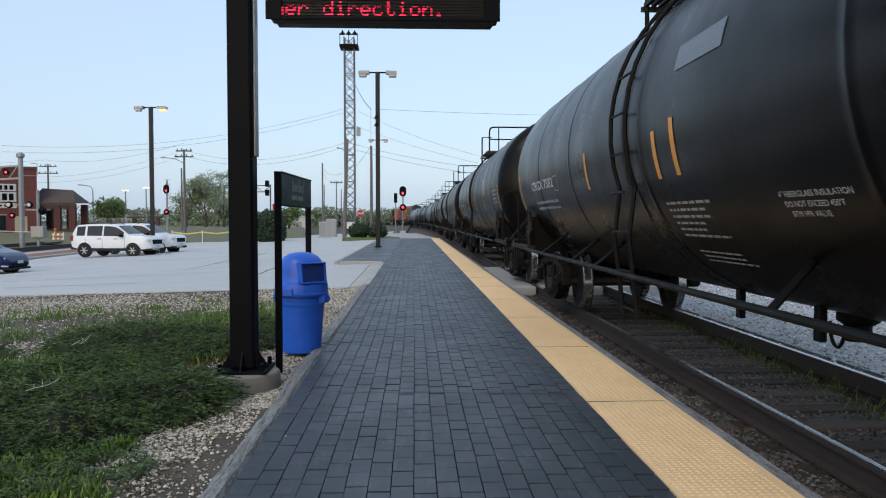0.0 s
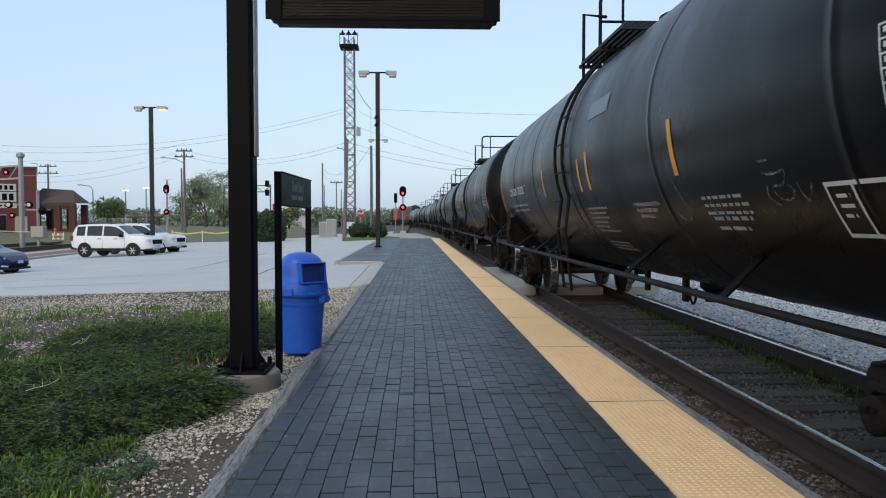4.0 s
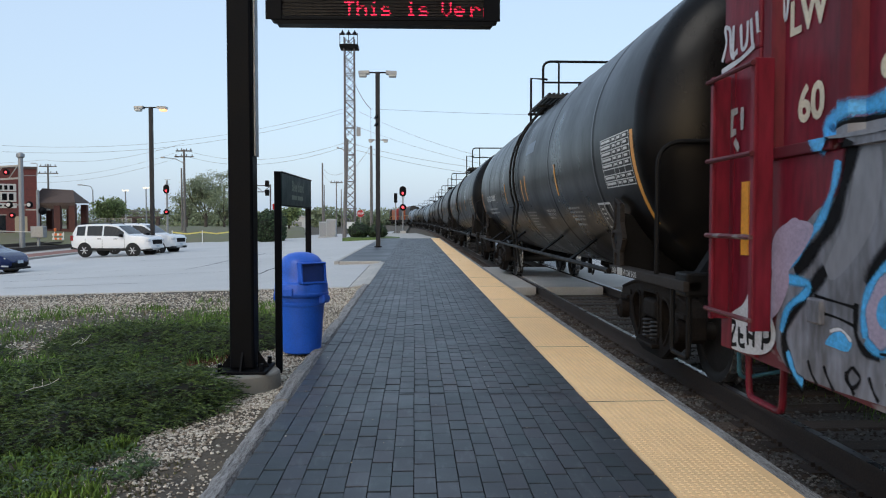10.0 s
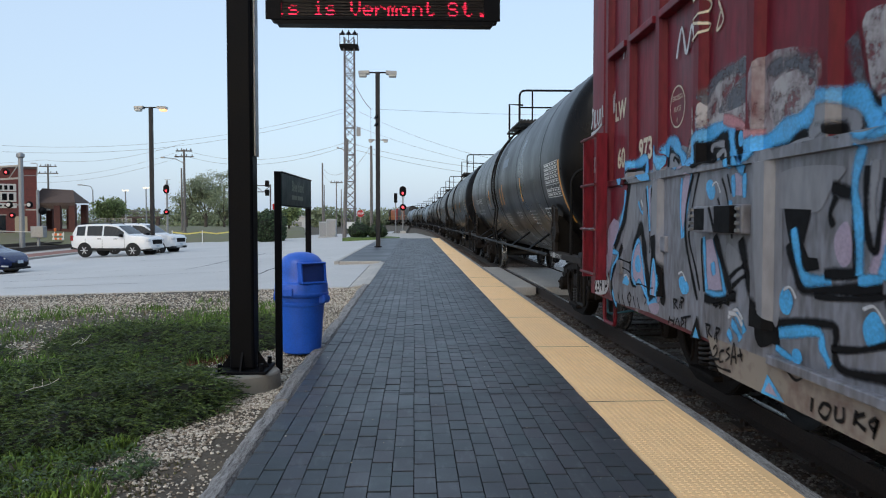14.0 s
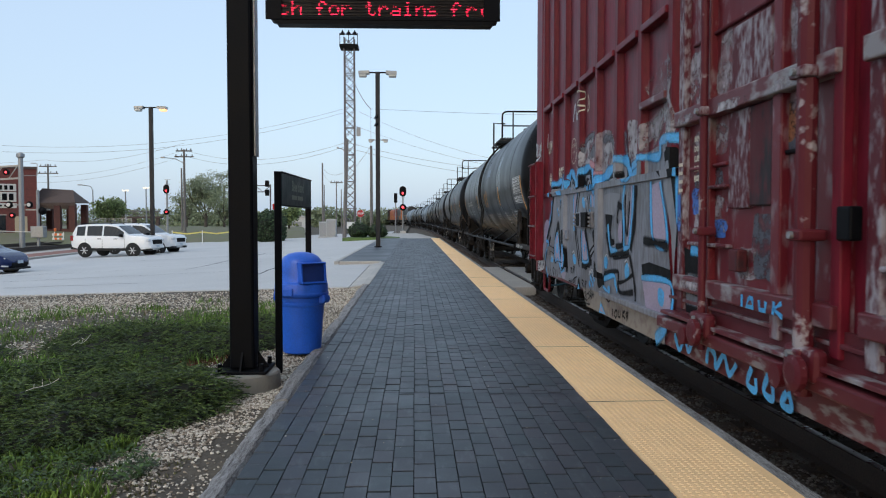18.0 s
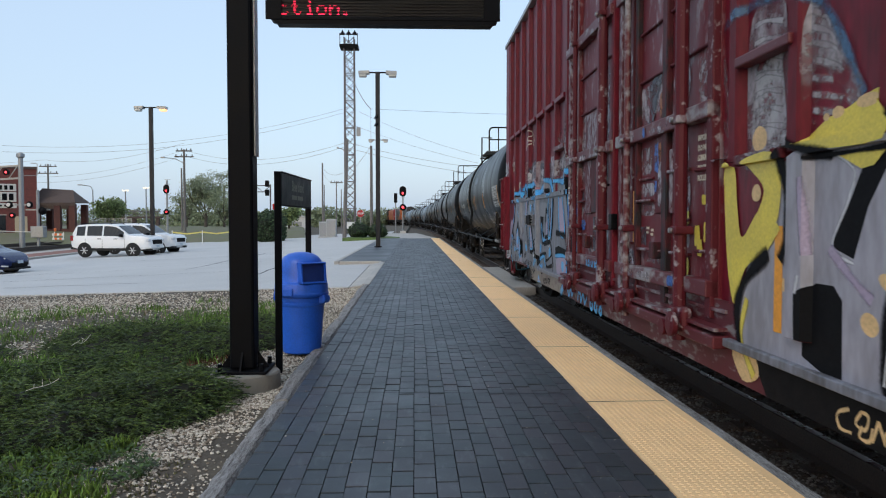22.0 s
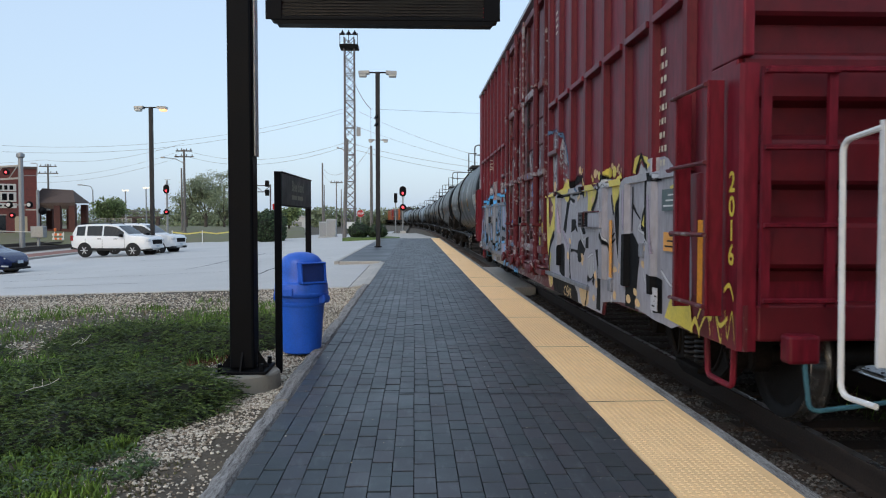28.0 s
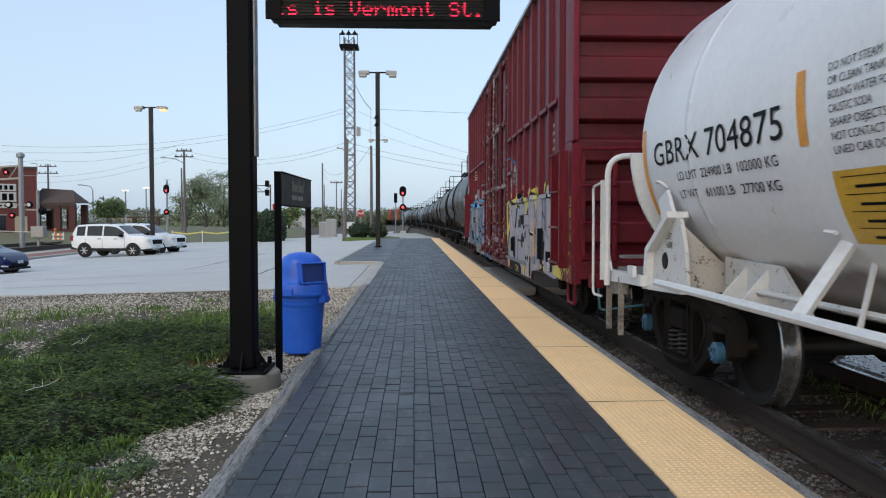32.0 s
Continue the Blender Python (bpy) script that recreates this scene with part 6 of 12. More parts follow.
    stroke(car, M_SPRAYWHITE, [(6.94, 1.62), (6.88, 1.56)], 0.03)
    daub(car, M_STEELGREY, [(5.65, 1.76), (5.52, 1.75), (5.59, 1.42), (5.59, 1.11), (5.62, 0.92), (5.68, 1.2), (5.73, 1.42)], True)
    daub(car, M_STEELGREY, [(5.18, 1.31), (5.0, 1.24), (4.92, 1.16), (5.07, 1.07), (5.2, 1.2)], True)
    daub(car, M_SPRAYPINK, [(5.94, 1.74), (5.81, 1.77), (5.84, 1.6), (5.92, 1.42), (5.96, 1.34), (6.0, 1.52)], True)
    stroke(car, M_SPRAYBLUE, [(5.98, 1.75), (6.0, 1.53), (5.96, 1.32)], 0.03)
    stroke(car, M_SPRAYBLUE, [(5.79, 1.77), (5.85, 1.58), (5.94, 1.33)], 0.03)
    stroke(car, M_SPRAYBLACK, [(5.76, 1.76), (5.88, 1.55), (5.89, 1.32), (5.77, 1.09), (5.66, 0.91)], 0.04)
    stroke(car, M_SPRAYBLACK, [(5.65, 1.77), (5.74, 1.61), (5.83, 1.35), (5.7, 1.13), (5.62, 0.98)], 0.03)
    daub(car, M_SPRAYPINK, [(5.52, 1.32), (5.41, 1.33), (5.33, 1.19), (5.26, 1.02), (5.49, 0.99)])
    stroke(car, M_SPRAYBLUE, [(5.56, 1.34), (5.53, 1.14), (5.5, 0.98)], 0.04)
    stroke(car, M_SPRAYBLUE, [(5.5, 0.97), (5.35, 0.98), (5.2, 0.99)], 0.04)
    stroke(car, M_SPRAYBLUE, [(5.39, 1.34), (5.3, 1.19), (5.21, 1.0)], 0.035)
    stroke(car, M_SPRAYBLUE, [(5.41, 1.18), (5.38, 1.1)], 0.05)
    stroke(car, M_SPRAYBLACK, [(5.38, 1.35), (5.26, 1.19), (5.14, 1.03), (5.06, 0.99)], 0.075)
    stroke(car, M_SPRAYBLACK, [(5.54, 0.94), (5.34, 0.94), (5.06, 1.0)], 0.055)
    stroke(car, M_SPRAYBLACK, [(5.59, 1.33), (5.59, 1.2), (5.54, 0.98)], 0.03)
    stroke(car, M_SPRAYBLACK, [(5.15, 1.1), (5.03, 1.16), (4.92, 1.19)], 0.03)
    stroke(car, M_SPRAYBLACK, [(5.11, 1.05), (4.99, 1.11), (4.9, 1.14)], 0.03)
    stroke(car, M_SPRAYBLACK, [(5.28, 1.71), (5.2, 1.59), (5.12, 1.34)], 0.022)
    stroke(car, M_SPRAYBLACK, [(5.34, 1.59), (5.24, 1.42)], 0.022)
    stroke(car, M_SPRAYBLACK, [(5.2, 1.73), (5.14, 1.61)], 0.02)
    daub(car, M_SPRAYPINK, [(5.09, 1.73), (4.98, 1.72), (4.98, 1.59), (5.09, 1.6)])
    stroke(car, M_SPRAYBLUE, [(5.12, 1.72), (5.1, 1.59)], 0.045)
    stroke(car, M_SPRAYBLUE, [(4.96, 1.72), (4.96, 1.58)], 0.045)
    stroke(car, M_SPRAYBLUE, [(5.15, 1.57), (5.14, 1.37)], 0.04)
    stroke(car, M_SPRAYBLACK, [(5.0, 1.34), (4.93, 1.19), (4.87, 1.07), (4.8, 0.99), (4.7, 0.96)], 0.085)
    daub(car, M_SPRAYBLACK, [(4.82, 0.98), (4.7, 0.96), (4.52, 0.96), (4.51, 0.78), (4.63, 0.8), (4.76, 0.82), (4.78, 0.91)])
    daub(car, M_SPRAYBLUE, [(6.02, 1.02), (5.92, 1.05), (5.82, 0.99), (5.84, 0.94), (5.95, 0.93)], True)
    stroke(car, M_SPRAYWHITE, [(6.03, 1.06), (5.95, 1.08), (5.87, 1.02)], 0.018)
    daub(car, M_SPRAYBLUE, [(5.38, 1.63), (5.4, 1.59), (5.45, 1.58), (5.5, 1.61), (5.53, 1.66), (5.51, 1.7), (5.45, 1.71), (5.4, 1.68)], True)
    stroke(car, M_SPRAYWHITE, [(5.43, 1.67), (5.36, 1.69), (5.30, 1.62)], 0.018)
    stroke(car, M_SPRAYBLUE, [(5.06, 0.91), (4.96, 0.84), (4.93, 0.8)], 0.05)
    stroke(car, M_SPRAYBLUE, [(5.11, 0.84), (5.02, 0.79), (4.98, 0.75)], 0.045)
    stroke(car, M_SPRAYBLUE, [(5.16, 0.78), (5.1, 0.73)], 0.045)
    stroke(car, M_SPRAYWHITE, [(5.16, 0.86), (5.04, 0.92), (4.96, 0.87)], 0.03)
    daub(car, M_SPRAYBLUE, [(5.68, 0.73), (5.57, 0.66), (5.73, 0.65)])
    stroke(car, M_SPRAYBLACK, [(5.36, 0.9), (5.25, 0.94), (5.14, 0.94)], 0.02)
    daub(car, M_STEELGREY, [(4.75, 1.75), (4.54, 1.75), (4.51, 0.98), (4.68, 0.94)], True)
    daub(car, M_STEELGREY, [(4.52, 1.7), (3.96, 1.69), (4.06, 1.59), (4.17, 1.49), (4.51, 1.51)], True)
    daub(car, M_SPRAYBLACK, [(4.49, 1.51), (4.22, 1.5), (4.25, 1.43), (4.29, 1.33), (4.24, 1.27), (4.16, 1.27), (4.14, 1.22), (4.3, 1.19), (4.41, 1.29), (4.46, 1.41)])
    stroke(car, M_SPRAYBLACK, [(4.44, 1.33), (4.37, 1.2), (4.28, 1.12), (3.94, 1.14), (3.66, 1.17)], 0.06)
    stroke(car, M_SPRAYBLUE, [(4.39, 1.41), (4.32, 1.22), (4.24, 1.16), (4.04, 1.18)], 0.05)
    stroke(car, M_SPRAYBLACK, [(4.05, 1.6), (3.87, 1.56)], 0.06)
    stroke(car, M_SPRAYBLACK, [(4.03, 1.42), (4.06, 1.48), (4.01, 1.56)], 0.04)
    stroke(car, M_SPRAYBLACK, [(3.87, 1.56), (3.86, 1.23)], 0.035)
    stroke(car, M_SPRAYBLACK, [(4.1, 1.2), (3.8, 1.22)], 0.05)
    daub(car, M_SPRAYPINK, [(4.02, 1.37), (3.95, 1.44), (3.9, 1.42), (3.88, 1.29), (3.94, 1.24), (4.0, 1.28)], True)
    stroke(car, M_SPRAYPINK, [(3.57, 1.75), (3.62, 1.47), (3.72, 1.22)], 0.075)
    stroke(car, M_SPRAYBLUE, [(3.81, 1.77), (3.87, 1.61), (3.83, 1.42), (3.82, 1.21)], 0.055)
    stroke(car, M_SPRAYBLUE, [(3.53, 1.75), (3.58, 1.47), (3.66, 1.21)], 0.055)
    stroke(car, M_SPRAYBLUE, [(3.83, 1.19), (3.66, 1.21)], 0.035)
    stroke(car, M_STEELGREY, [(3.72, 1.7), (3.74, 1.55), (3.74, 1.4)], 0.06)
    stroke(car, M_SPRAYBLACK, [(3.78, 1.68), (3.79, 1.53), (3.76, 1.36), (3.71, 1.32), (3.69, 1.42), (3.65, 1.62)], 0.04)
    stroke(car, M_SPRAYBLACK, [(3.47, 1.75), (3.48, 1.59), (3.52, 1.38), (3.61, 1.18)], 0.085)
    stroke(car, M_SPRAYBLACK, [(4.32, 1.9), (4.14, 1.93), (3.93, 1.9), (3.82, 1.82)], 0.05)
    stroke(car, M_STEELGREY, [(4.28, 1.86), (4.11, 1.88), (3.95, 1.85)], 0.06)
    stroke(car, M_SPRAYBLUE, [(4.06, 1.99), (3.88, 1.94), (3.81, 1.87)], 0.06)
    stroke(car, M_SPRAYBLUE, [(3.77, 1.84), (3.58, 1.84), (3.5, 1.92)], 0.075)
    stroke(car, M_SPRAYBLUE, [(5.03, 1.86), (4.87, 1.92), (4.46, 1.95), (4.23, 2.0), (4.11, 2.0)], 0.05)
    stroke(car, M_SPRAYBLACK, [(4.52, 0.91), (4.06, 0.97), (3.99, 0.93), (4.0, 0.84), (3.91, 0.78), (3.52, 0.82)], 0.05)
    stroke(car, M_SPRAYBLUE, [(4.52, 0.86), (4.15, 0.92), (4.1, 0.85), (4.03, 0.78)], 0.045)
    stroke(car, M_SPRAYBLACK, [(4.18, 1.09), (3.94, 1.1), (3.7, 1.13), (3.63, 1.14)], 0.03)
    daub(car, M_SPRAYBLUE, [(3.79, 1.0), (3.72, 1.07), (3.65, 1.03), (3.64, 0.95), (3.74, 0.91)], True)
    stroke(car, M_SPRAYWHITE, [(3.79, 1.07), (3.71, 1.09), (3.64, 1.03)], 0.018)
    stroke(car, M_SPRAYBLACK, [(4.03, 0.86), (3.78, 0.9), (3.52, 0.98)], 0.035)
    stroke(car, M_SPRAYBLACK, [(3.63, 1.13), (3.52, 0.97), (3.46, 0.84), (3.45, 0.75)], 0.05)
    daub(car, M_SPRAYBLUE, [(4.52, 1.05), (4.46, 1.11), (4.38, 1.05), (4.42, 0.97), (4.5, 0.98)], True)
    stroke(car, M_SPRAYWHITE, [(4.48, 1.09), (4.41, 1.11), (4.35, 1.06)], 0.018)
    daub(car, M_SPRAYBLACK, [(4.78, 0.95), (4.59, 0.91), (4.55, 0.82), (4.72, 0.75), (4.8, 0.81)], True)
    stroke(car, M_SPRAYBLUE, [(4.55, 0.78), (4.38, 0.75)], 0.03)
    daub(car, M_SPRAYBLUE, [(4.28, 0.77), (4.3, 0.74), (4.33, 0.73), (4.37, 0.74), (4.38, 0.77), (4.37, 0.8), (4.33, 0.81), (4.3, 0.8)], True)
    stroke(car, M_SPRAYBLACK, [(4.43, 0.68), (4.35, 0.72), (4.27, 0.69), (4.34, 0.65), (4.43, 0.68)], 0.016)
    daub(car, M_SPRAYBLUE, [(4.64, 0.62), (4.45, 0.51), (4.71, 0.5)])
    daub(car, M_SPRAYPINK, [(4.62, 0.58), (4.52, 0.52), (4.67, 0.52)])
    stroke(car, M_SPRAYBLACK, [(4.18, 0.6), (4.19, 0.53)], 0.022)
    stroke(car, M_SPRAYBLACK, [(4.08, 0.6), (4.12, 0.55), (4.06, 0.53), (4.02, 0.59), (4.08, 0.6)], 0.02)
    stroke(car, M_SPRAYBLACK, [(3.98, 0.61), (3.98, 0.55), (3.92, 0.56), (3.92, 0.62)], 0.02)
    stroke(car, M_SPRAYBLACK, [(3.82, 0.63), (3.84, 0.56)], 0.022)
    stroke(car, M_SPRAYBLACK, [(3.76, 0.63), (3.83, 0.59), (3.75, 0.56)], 0.02)
    stroke(car, M_SPRAYBLACK, [(3.68, 0.63), (3.73, 0.6), (3.69, 0.58), (3.67, 0.63), (3.7, 0.54)], 0.02)
    daub(car, M_FADE, [(3.33, 2.27),(3.02, 2.33),(2.67, 2.35),(2.63, 2.08),(3.01, 2.02),(3.28, 2.11)])
    daub(car, M_LIGHTFADE, [(2.92, 2.4), (2.63, 2.4), (2.59, 2.06), (2.84, 2.08)], True)
    daub(car, M_FADE, [(3.39, 2.24), (3.08, 2.26), (2.91, 2.09), (2.95, 1.96), (3.34, 2.01)], True)
    daub(car, M_FADE, [(3.3, 2.6), (2.67, 2.7), (2.66, 2.38), (3.2, 2.42)], True)
    stroke(car, M_CREAM, [(5.92, 2.91), (5.72, 2.94), (5.61, 2.86), (5.80, 2.80), (5.62, 2.74), (5.81, 2.67)], 0.02)
    stroke(car, M_CREAM, [(5.5, 2.86), (5.42, 2.72), (5.52, 2.68), (5.45, 2.80)], 0.02)
    daub(car, M_LIGHTFADE, [(5.71, 2.07), (5.65, 2.28), (5.38, 2.37), (5.03, 2.40), (5.00, 2.02), (5.30, 2.04)], True, soft=0.08)
    daub(car, M_FADE, [(4.87, 1.94), (4.86, 2.36), (4.20, 2.25), (4.19, 2.01), (4.50, 1.96)], True, soft=0.08)
    daub(car, M_LIGHTFADE, [(4.74, 1.99), (4.73, 2.20), (4.35, 2.20), (4.31, 2.03)], True, soft=0.08)
    stroke(car, M_SLATE, [(5.69, 2.25), (5.48, 2.37), (5.05, 2.37)], 0.09)
    stroke(car, M_SLATE, [(4.82, 2.25), (4.57, 2.28), (4.23, 2.17)], 0.1)
    daub(car, M_SLATE, [(5.47, 2.14), (5.26, 2.27), (5.05, 2.29), (5.06, 2.15)], True, soft=0.05)
    daub(car, M_LIGHTFADE, [(3.81, 1.97), (3.88, 2.13), (3.90, 2.35), (3.51, 2.27), (3.50, 1.99), (3.60, 1.94)], True, soft=0.06)
    stroke(car, M_SLATE, [(4.01, 2.27), (3.94, 2.09), (3.87, 1.95)], 0.1)
    stroke(car, M_SPRAYBLACK, [(3.86, 1.99), (3.77, 1.93), (3.60, 1.92)], 0.05)
    daub(car, M_LIGHTFADE, [(6.06, 1.86), (5.93, 2.05), (5.78, 2.23), (5.77, 1.94), (5.91, 1.85)], True, soft=0.03)
    stroke(car, M_SLATE, [(6.07, 1.87), (5.94, 2.05), (5.81, 2.19)], 0.03)
    daub(car, M_SPRAYBLACK, [(7.52, 1.82), (7.48, 1.89), (7.26, 1.90), (6.99, 1.91), (6.96, 1.81), (7.25, 1.82)], True)
    daub(car, M_STEELGREY, [(7.43, 1.82), (7.36, 1.87), (7.05, 1.87), (7.01, 1.81)], True)
    stroke(car, M_SPRAYBLUE, [(7.48, 1.78), (7.59, 1.89), (7.45, 1.93), (7.16, 1.95), (6.95, 1.96), (6.96, 1.81)], 0.075)
    stroke(car, M_SPRAYBLUE, [(6.68, 1.91), (6.77, 1.85), (6.71, 1.79)], 0.06)
    daub(car, M_SPRAYBLUE, [(6.88, 1.78), (6.99, 1.84), (6.72, 1.84), (6.63, 1.77)], True)
    daub(car, M_STEELGREY, [(6.65, 1.83), (6.65, 1.93), (6.53, 1.87), (6.47, 1.83)], True)
    daub(car, M_STEELGREY, [(6.43, 1.86), (6.38, 1.96), (6.24, 1.96), (6.07, 1.85)], True)
    stroke(car, M_SPRAYBLACK, [(6.42, 1.86), (6.39, 1.95), (6.31, 1.98), (6.14, 1.90), (6.08, 1.84)], 0.045)
    stroke(car, M_SPRAYBLACK, [(6.30, 1.89), (6.27, 1.92), (6.17, 1.87)], 0.03)
    stroke(car, M_SPRAYBLUE, [(6.65, 2.01), (6.58, 1.94), (6.48, 1.89)], 0.085)
    stroke(car, M_SPRAYBLUE, [(6.46, 1.95), (6.39, 2.05), (6.22, 2.00), (6.11, 1.91), (6.05, 1.84)], 0.085)
    daub(car, M_SPRAYPINK, [(6.06, 1.82), (6.03, 1.87), (5.89, 1.88), (5.91, 1.82)], True)
    stroke(car, M_SPRAYBLUE, [(6.06, 1.83), (5.99, 1.87), (5.90, 1.88), (5.88, 1.92)], 0.05)
    daub(car, M_SPRAYBLACK, [(5.75, 1.81), (5.73, 1.99), (5.54, 2.00), (5.30, 2.00), (5.29, 1.82), (5.53, 1.82)], True)
    stroke(car, M_STEELGREY, [(5.58, 1.90), (5.53, 1.94), (5.37, 1.93)], 0.045)
    stroke(car, M_STEELGREY, [(5.49, 1.86), (5.37, 1.89), (5.35, 1.83)], 0.04)
    daub(car, M_SPRAYBLACK, [(5.25, 1.83), (5.24, 1.98), (5.08, 1.98), (4.98, 1.93), (4.97, 1.84), (5.02, 1.77)], True)
    stroke(car, M_SPRAYBLUE, [(5.78, 1.82), (5.76, 1.99), (5.54, 2.03), (5.29, 2.04), (5.26, 1.94), (5.23, 1.83)], 0.075)
    blot(car, M_SPRAYBLUE, 5.13, 1.94, 0.041, 0.049)
    stroke(car, M_SPRAYBLUE, [(5.17, 1.82), (5.16, 1.76)], 0.05)
    daub(car, M_SPRAYBLACK, [(5.08, 1.82), (4.97, 1.82), (4.98, 1.75), (5.08, 1.76)])
    stroke(car, M_SPRAYROSE, [(5.39, 2.09), (5.12, 2.02), (5.04, 1.96), (4.81, 1.93)], 0.07)
    daub(car, M_SPRAYBLACK, [(4.88, 1.79), (4.74, 1.87), (4.53, 1.90), (4.28, 1.94), (4.21, 1.88), (4.45, 1.85), (4.73, 1.84)], True)
    daub(car, M_STEELGREY, [(4.63, 1.83), (4.46, 1.86), (4.29, 1.86), (4.30, 1.84), (4.52, 1.83)], True)
    stroke(car, M_SPRAYBLUE, [(4.95, 1.76), (5.04, 1.82), (4.87, 1.86), (4.66, 1.91), (4.46, 1.95), (4.30, 1.98), (4.23, 2.01)], 0.1)
    stroke(car, M_SPRAYBLUE, [(4.25, 1.99), (4.06, 2.01), (3.91, 1.97), (3.83, 1.89), (3.76, 1.84), (3.60, 1.91), (3.50, 1.96)], 0.1)
    daub(car, M_SPRAYBLACK, [(4.13, 1.86), (4.10, 1.94), (3.97, 1.93), (3.89, 1.86), (3.95, 1.83)], True)
    stroke(car, M_STEELGREY, [(4.31, 1.85), (4.28, 1.93), (4.12, 1.95), (3.98, 1.91), (3.94, 1.84)], 0.09)
    daub(car, M_STEELGREY, [(3.87, 1.83), (3.76, 1.83), (3.60, 1.86), (3.58, 1.84), (3.76, 1.82)], True)
    stroke(car, M_SPRAYBLACK, [(5.46, 0.69), (5.50, 0.78)], 0.016)
    stroke(car, M_SPRAYBLACK, [(5.50, 0.77), (5.42, 0.77), (5.45, 0.73), (5.39, 0.70)], 0.016)
    stroke(car, M_SPRAYBLACK, [(5.35, 0.69), (5.34, 0.74)], 0.016)
    stroke(car, M_SPRAYBLACK, [(5.31, 0.68), (5.33, 0.77)], 0.016)
    stroke(car, M_SPRAYBLACK, [(5.33, 0.77), (5.27, 0.77), (5.32, 0.73)], 0.016)
    stroke(car, M_SPRAYBLACK, [(5.37, 0.63), (5.32, 0.66), (5.31, 0.62), (5.37, 0.57), (5.28, 0.58)], 0.016)
    stroke(car, M_SPRAYBLACK, [(5.20, 0.65), (5.26, 0.63), (5.27, 0.57), (5.21, 0.58)], 0.016)
    stroke(car, M_SPRAYBLACK, [(5.12, 0.68), (5.17, 0.65), (5.12, 0.63), (5.18, 0.59)], 0.016)
    stroke(car, M_SPRAYBLACK, [(5.10, 0.58), (5.06, 0.72), (5.03, 0.60)], 0.016)
    stroke(car, M_SPRAYBLACK, [(5.09, 0.63), (5.03, 0.64)], 0.016)
    stroke(car, M_SPRAYBLACK, [(5.01, 0.65), (4.94, 0.67)], 0.016)
    stroke(car, M_SPRAYBLACK, [(4.98, 0.70), (4.95, 0.63)], 0.016)
    stroke(car, M_SPRAYBLACK, [(5.35, 0.54), (5.26, 0.53), (5.10, 0.54)], 0.016)
    stroke(car, M_SPRAYBLACK, [(6.09, 0.80), (6.11, 0.88)], 0.016)
    stroke(car, M_SPRAYBLACK, [(6.11, 0.87), (6.03, 0.87), (6.08, 0.84), (6.01, 0.81)], 0.016)
    stroke(car, M_SPRAYBLACK, [(5.98, 0.82), (5.97, 0.87)], 0.016)
    stroke(car, M_SPRAYBLACK, [(5.94, 0.82), (5.96, 0.90)], 0.016)
    stroke(car, M_SPRAYBLACK, [(5.96, 0.90), (5.89, 0.89), (5.95, 0.86)], 0.016)
    stroke(car, M_SPRAYBLACK, [(6.21, 0.68), (6.18, 0.74)], 0.016)
    stroke(car, M_SPRAYBLACK, [(6.11, 0.68), (6.08, 0.74)], 0.016)
    stroke(car, M_SPRAYBLACK, [(6.19, 0.71), (6.09, 0.71)], 0.016)
    stroke(car, M_SPRAYBLACK, [(6.06, 0.69), (6.02, 0.74), (5.97, 0.69)], 0.016)
    stroke(car, M_SPRAYBLACK, [(5.94, 0.69), (5.94, 0.74), (5.89, 0.73), (5.94, 0.70)], 0.016)
    stroke(car, M_SPRAYBLACK, [(5.95, 0.75), (5.76, 0.79)], 0.016)
    stroke(car, M_SPRAYBLACK, [(5.85, 0.77), (5.86, 0.69)], 0.016)
    stroke(car, M_SPRAYBLACK, [(5.38, 0.91), (5.28, 0.93), (5.13, 0.97)], 0.016)
    stroke(car, M_SPRAYBLACK, [(5.28, 0.90), (5.24, 0.93)], 0.016)
    daub(car, M_SPRAYBLACK, [(5.77, 0.64), (5.65, 0.81), (5.56, 0.66)])
    daub(car, M_SPRAYBLUE, [(5.72, 0.65), (5.67, 0.73), (5.61, 0.66)])
    stroke(car, M_SPRAYWHITE, [(5.14, 0.89), (5.03, 0.89), (4.95, 0.84)], 0.03)
    daub(car, M_SPRAYBLACK, [(2.28, 1.26),(2.0, 1.22),(1.91, 1.04),(1.89, 0.81),(2.23, 0.81)])
    daub(car, M_SPRAYBLACK, [(2.9, 1.98),(2.81, 2.02),(2.57, 1.99),(2.4, 1.57),(2.33, 1.3),(2.47, 1.24),(2.57, 1.68),(2.86, 1.84)])
    daub(car, M_STEELGREY, [(2.79, 1.88),(2.63, 1.9),(2.44, 1.4),(2.5, 1.01),(2.56, 1.34)])
    daub(car, M_SPRAYPINK, [(3.04, 1.73),(2.83, 1.75),(2.65, 1.3),(2.96, 1.31)])
    daub(car, M_SPRAYPINK, [(3.25, 0.95),(2.56, 0.97),(2.54, 0.75),(3.13, 0.71)])
    stroke(car, M_SILVER, [(2.23, 1.03),(1.92, 1.02)], 0.09)
    stroke(car, M_SILVER, [(2.23, 0.91),(1.92, 0.9)], 0.07)
    daub(car, M_SPRAYBLACK, [(3.27, 1.08),(3.06, 1.11),(2.56, 1.08),(2.55, 0.99),(3.25, 0.98)])
    daub(car, M_SPRAYBLUE, [(2.83, 0.92),(2.7, 0.9),(2.72, 0.79),(2.83, 0.81)], True)
    stroke(car, M_SPRAYBLUE, [(2.89, 0.51),(2.64, 0.64)], 0.08)
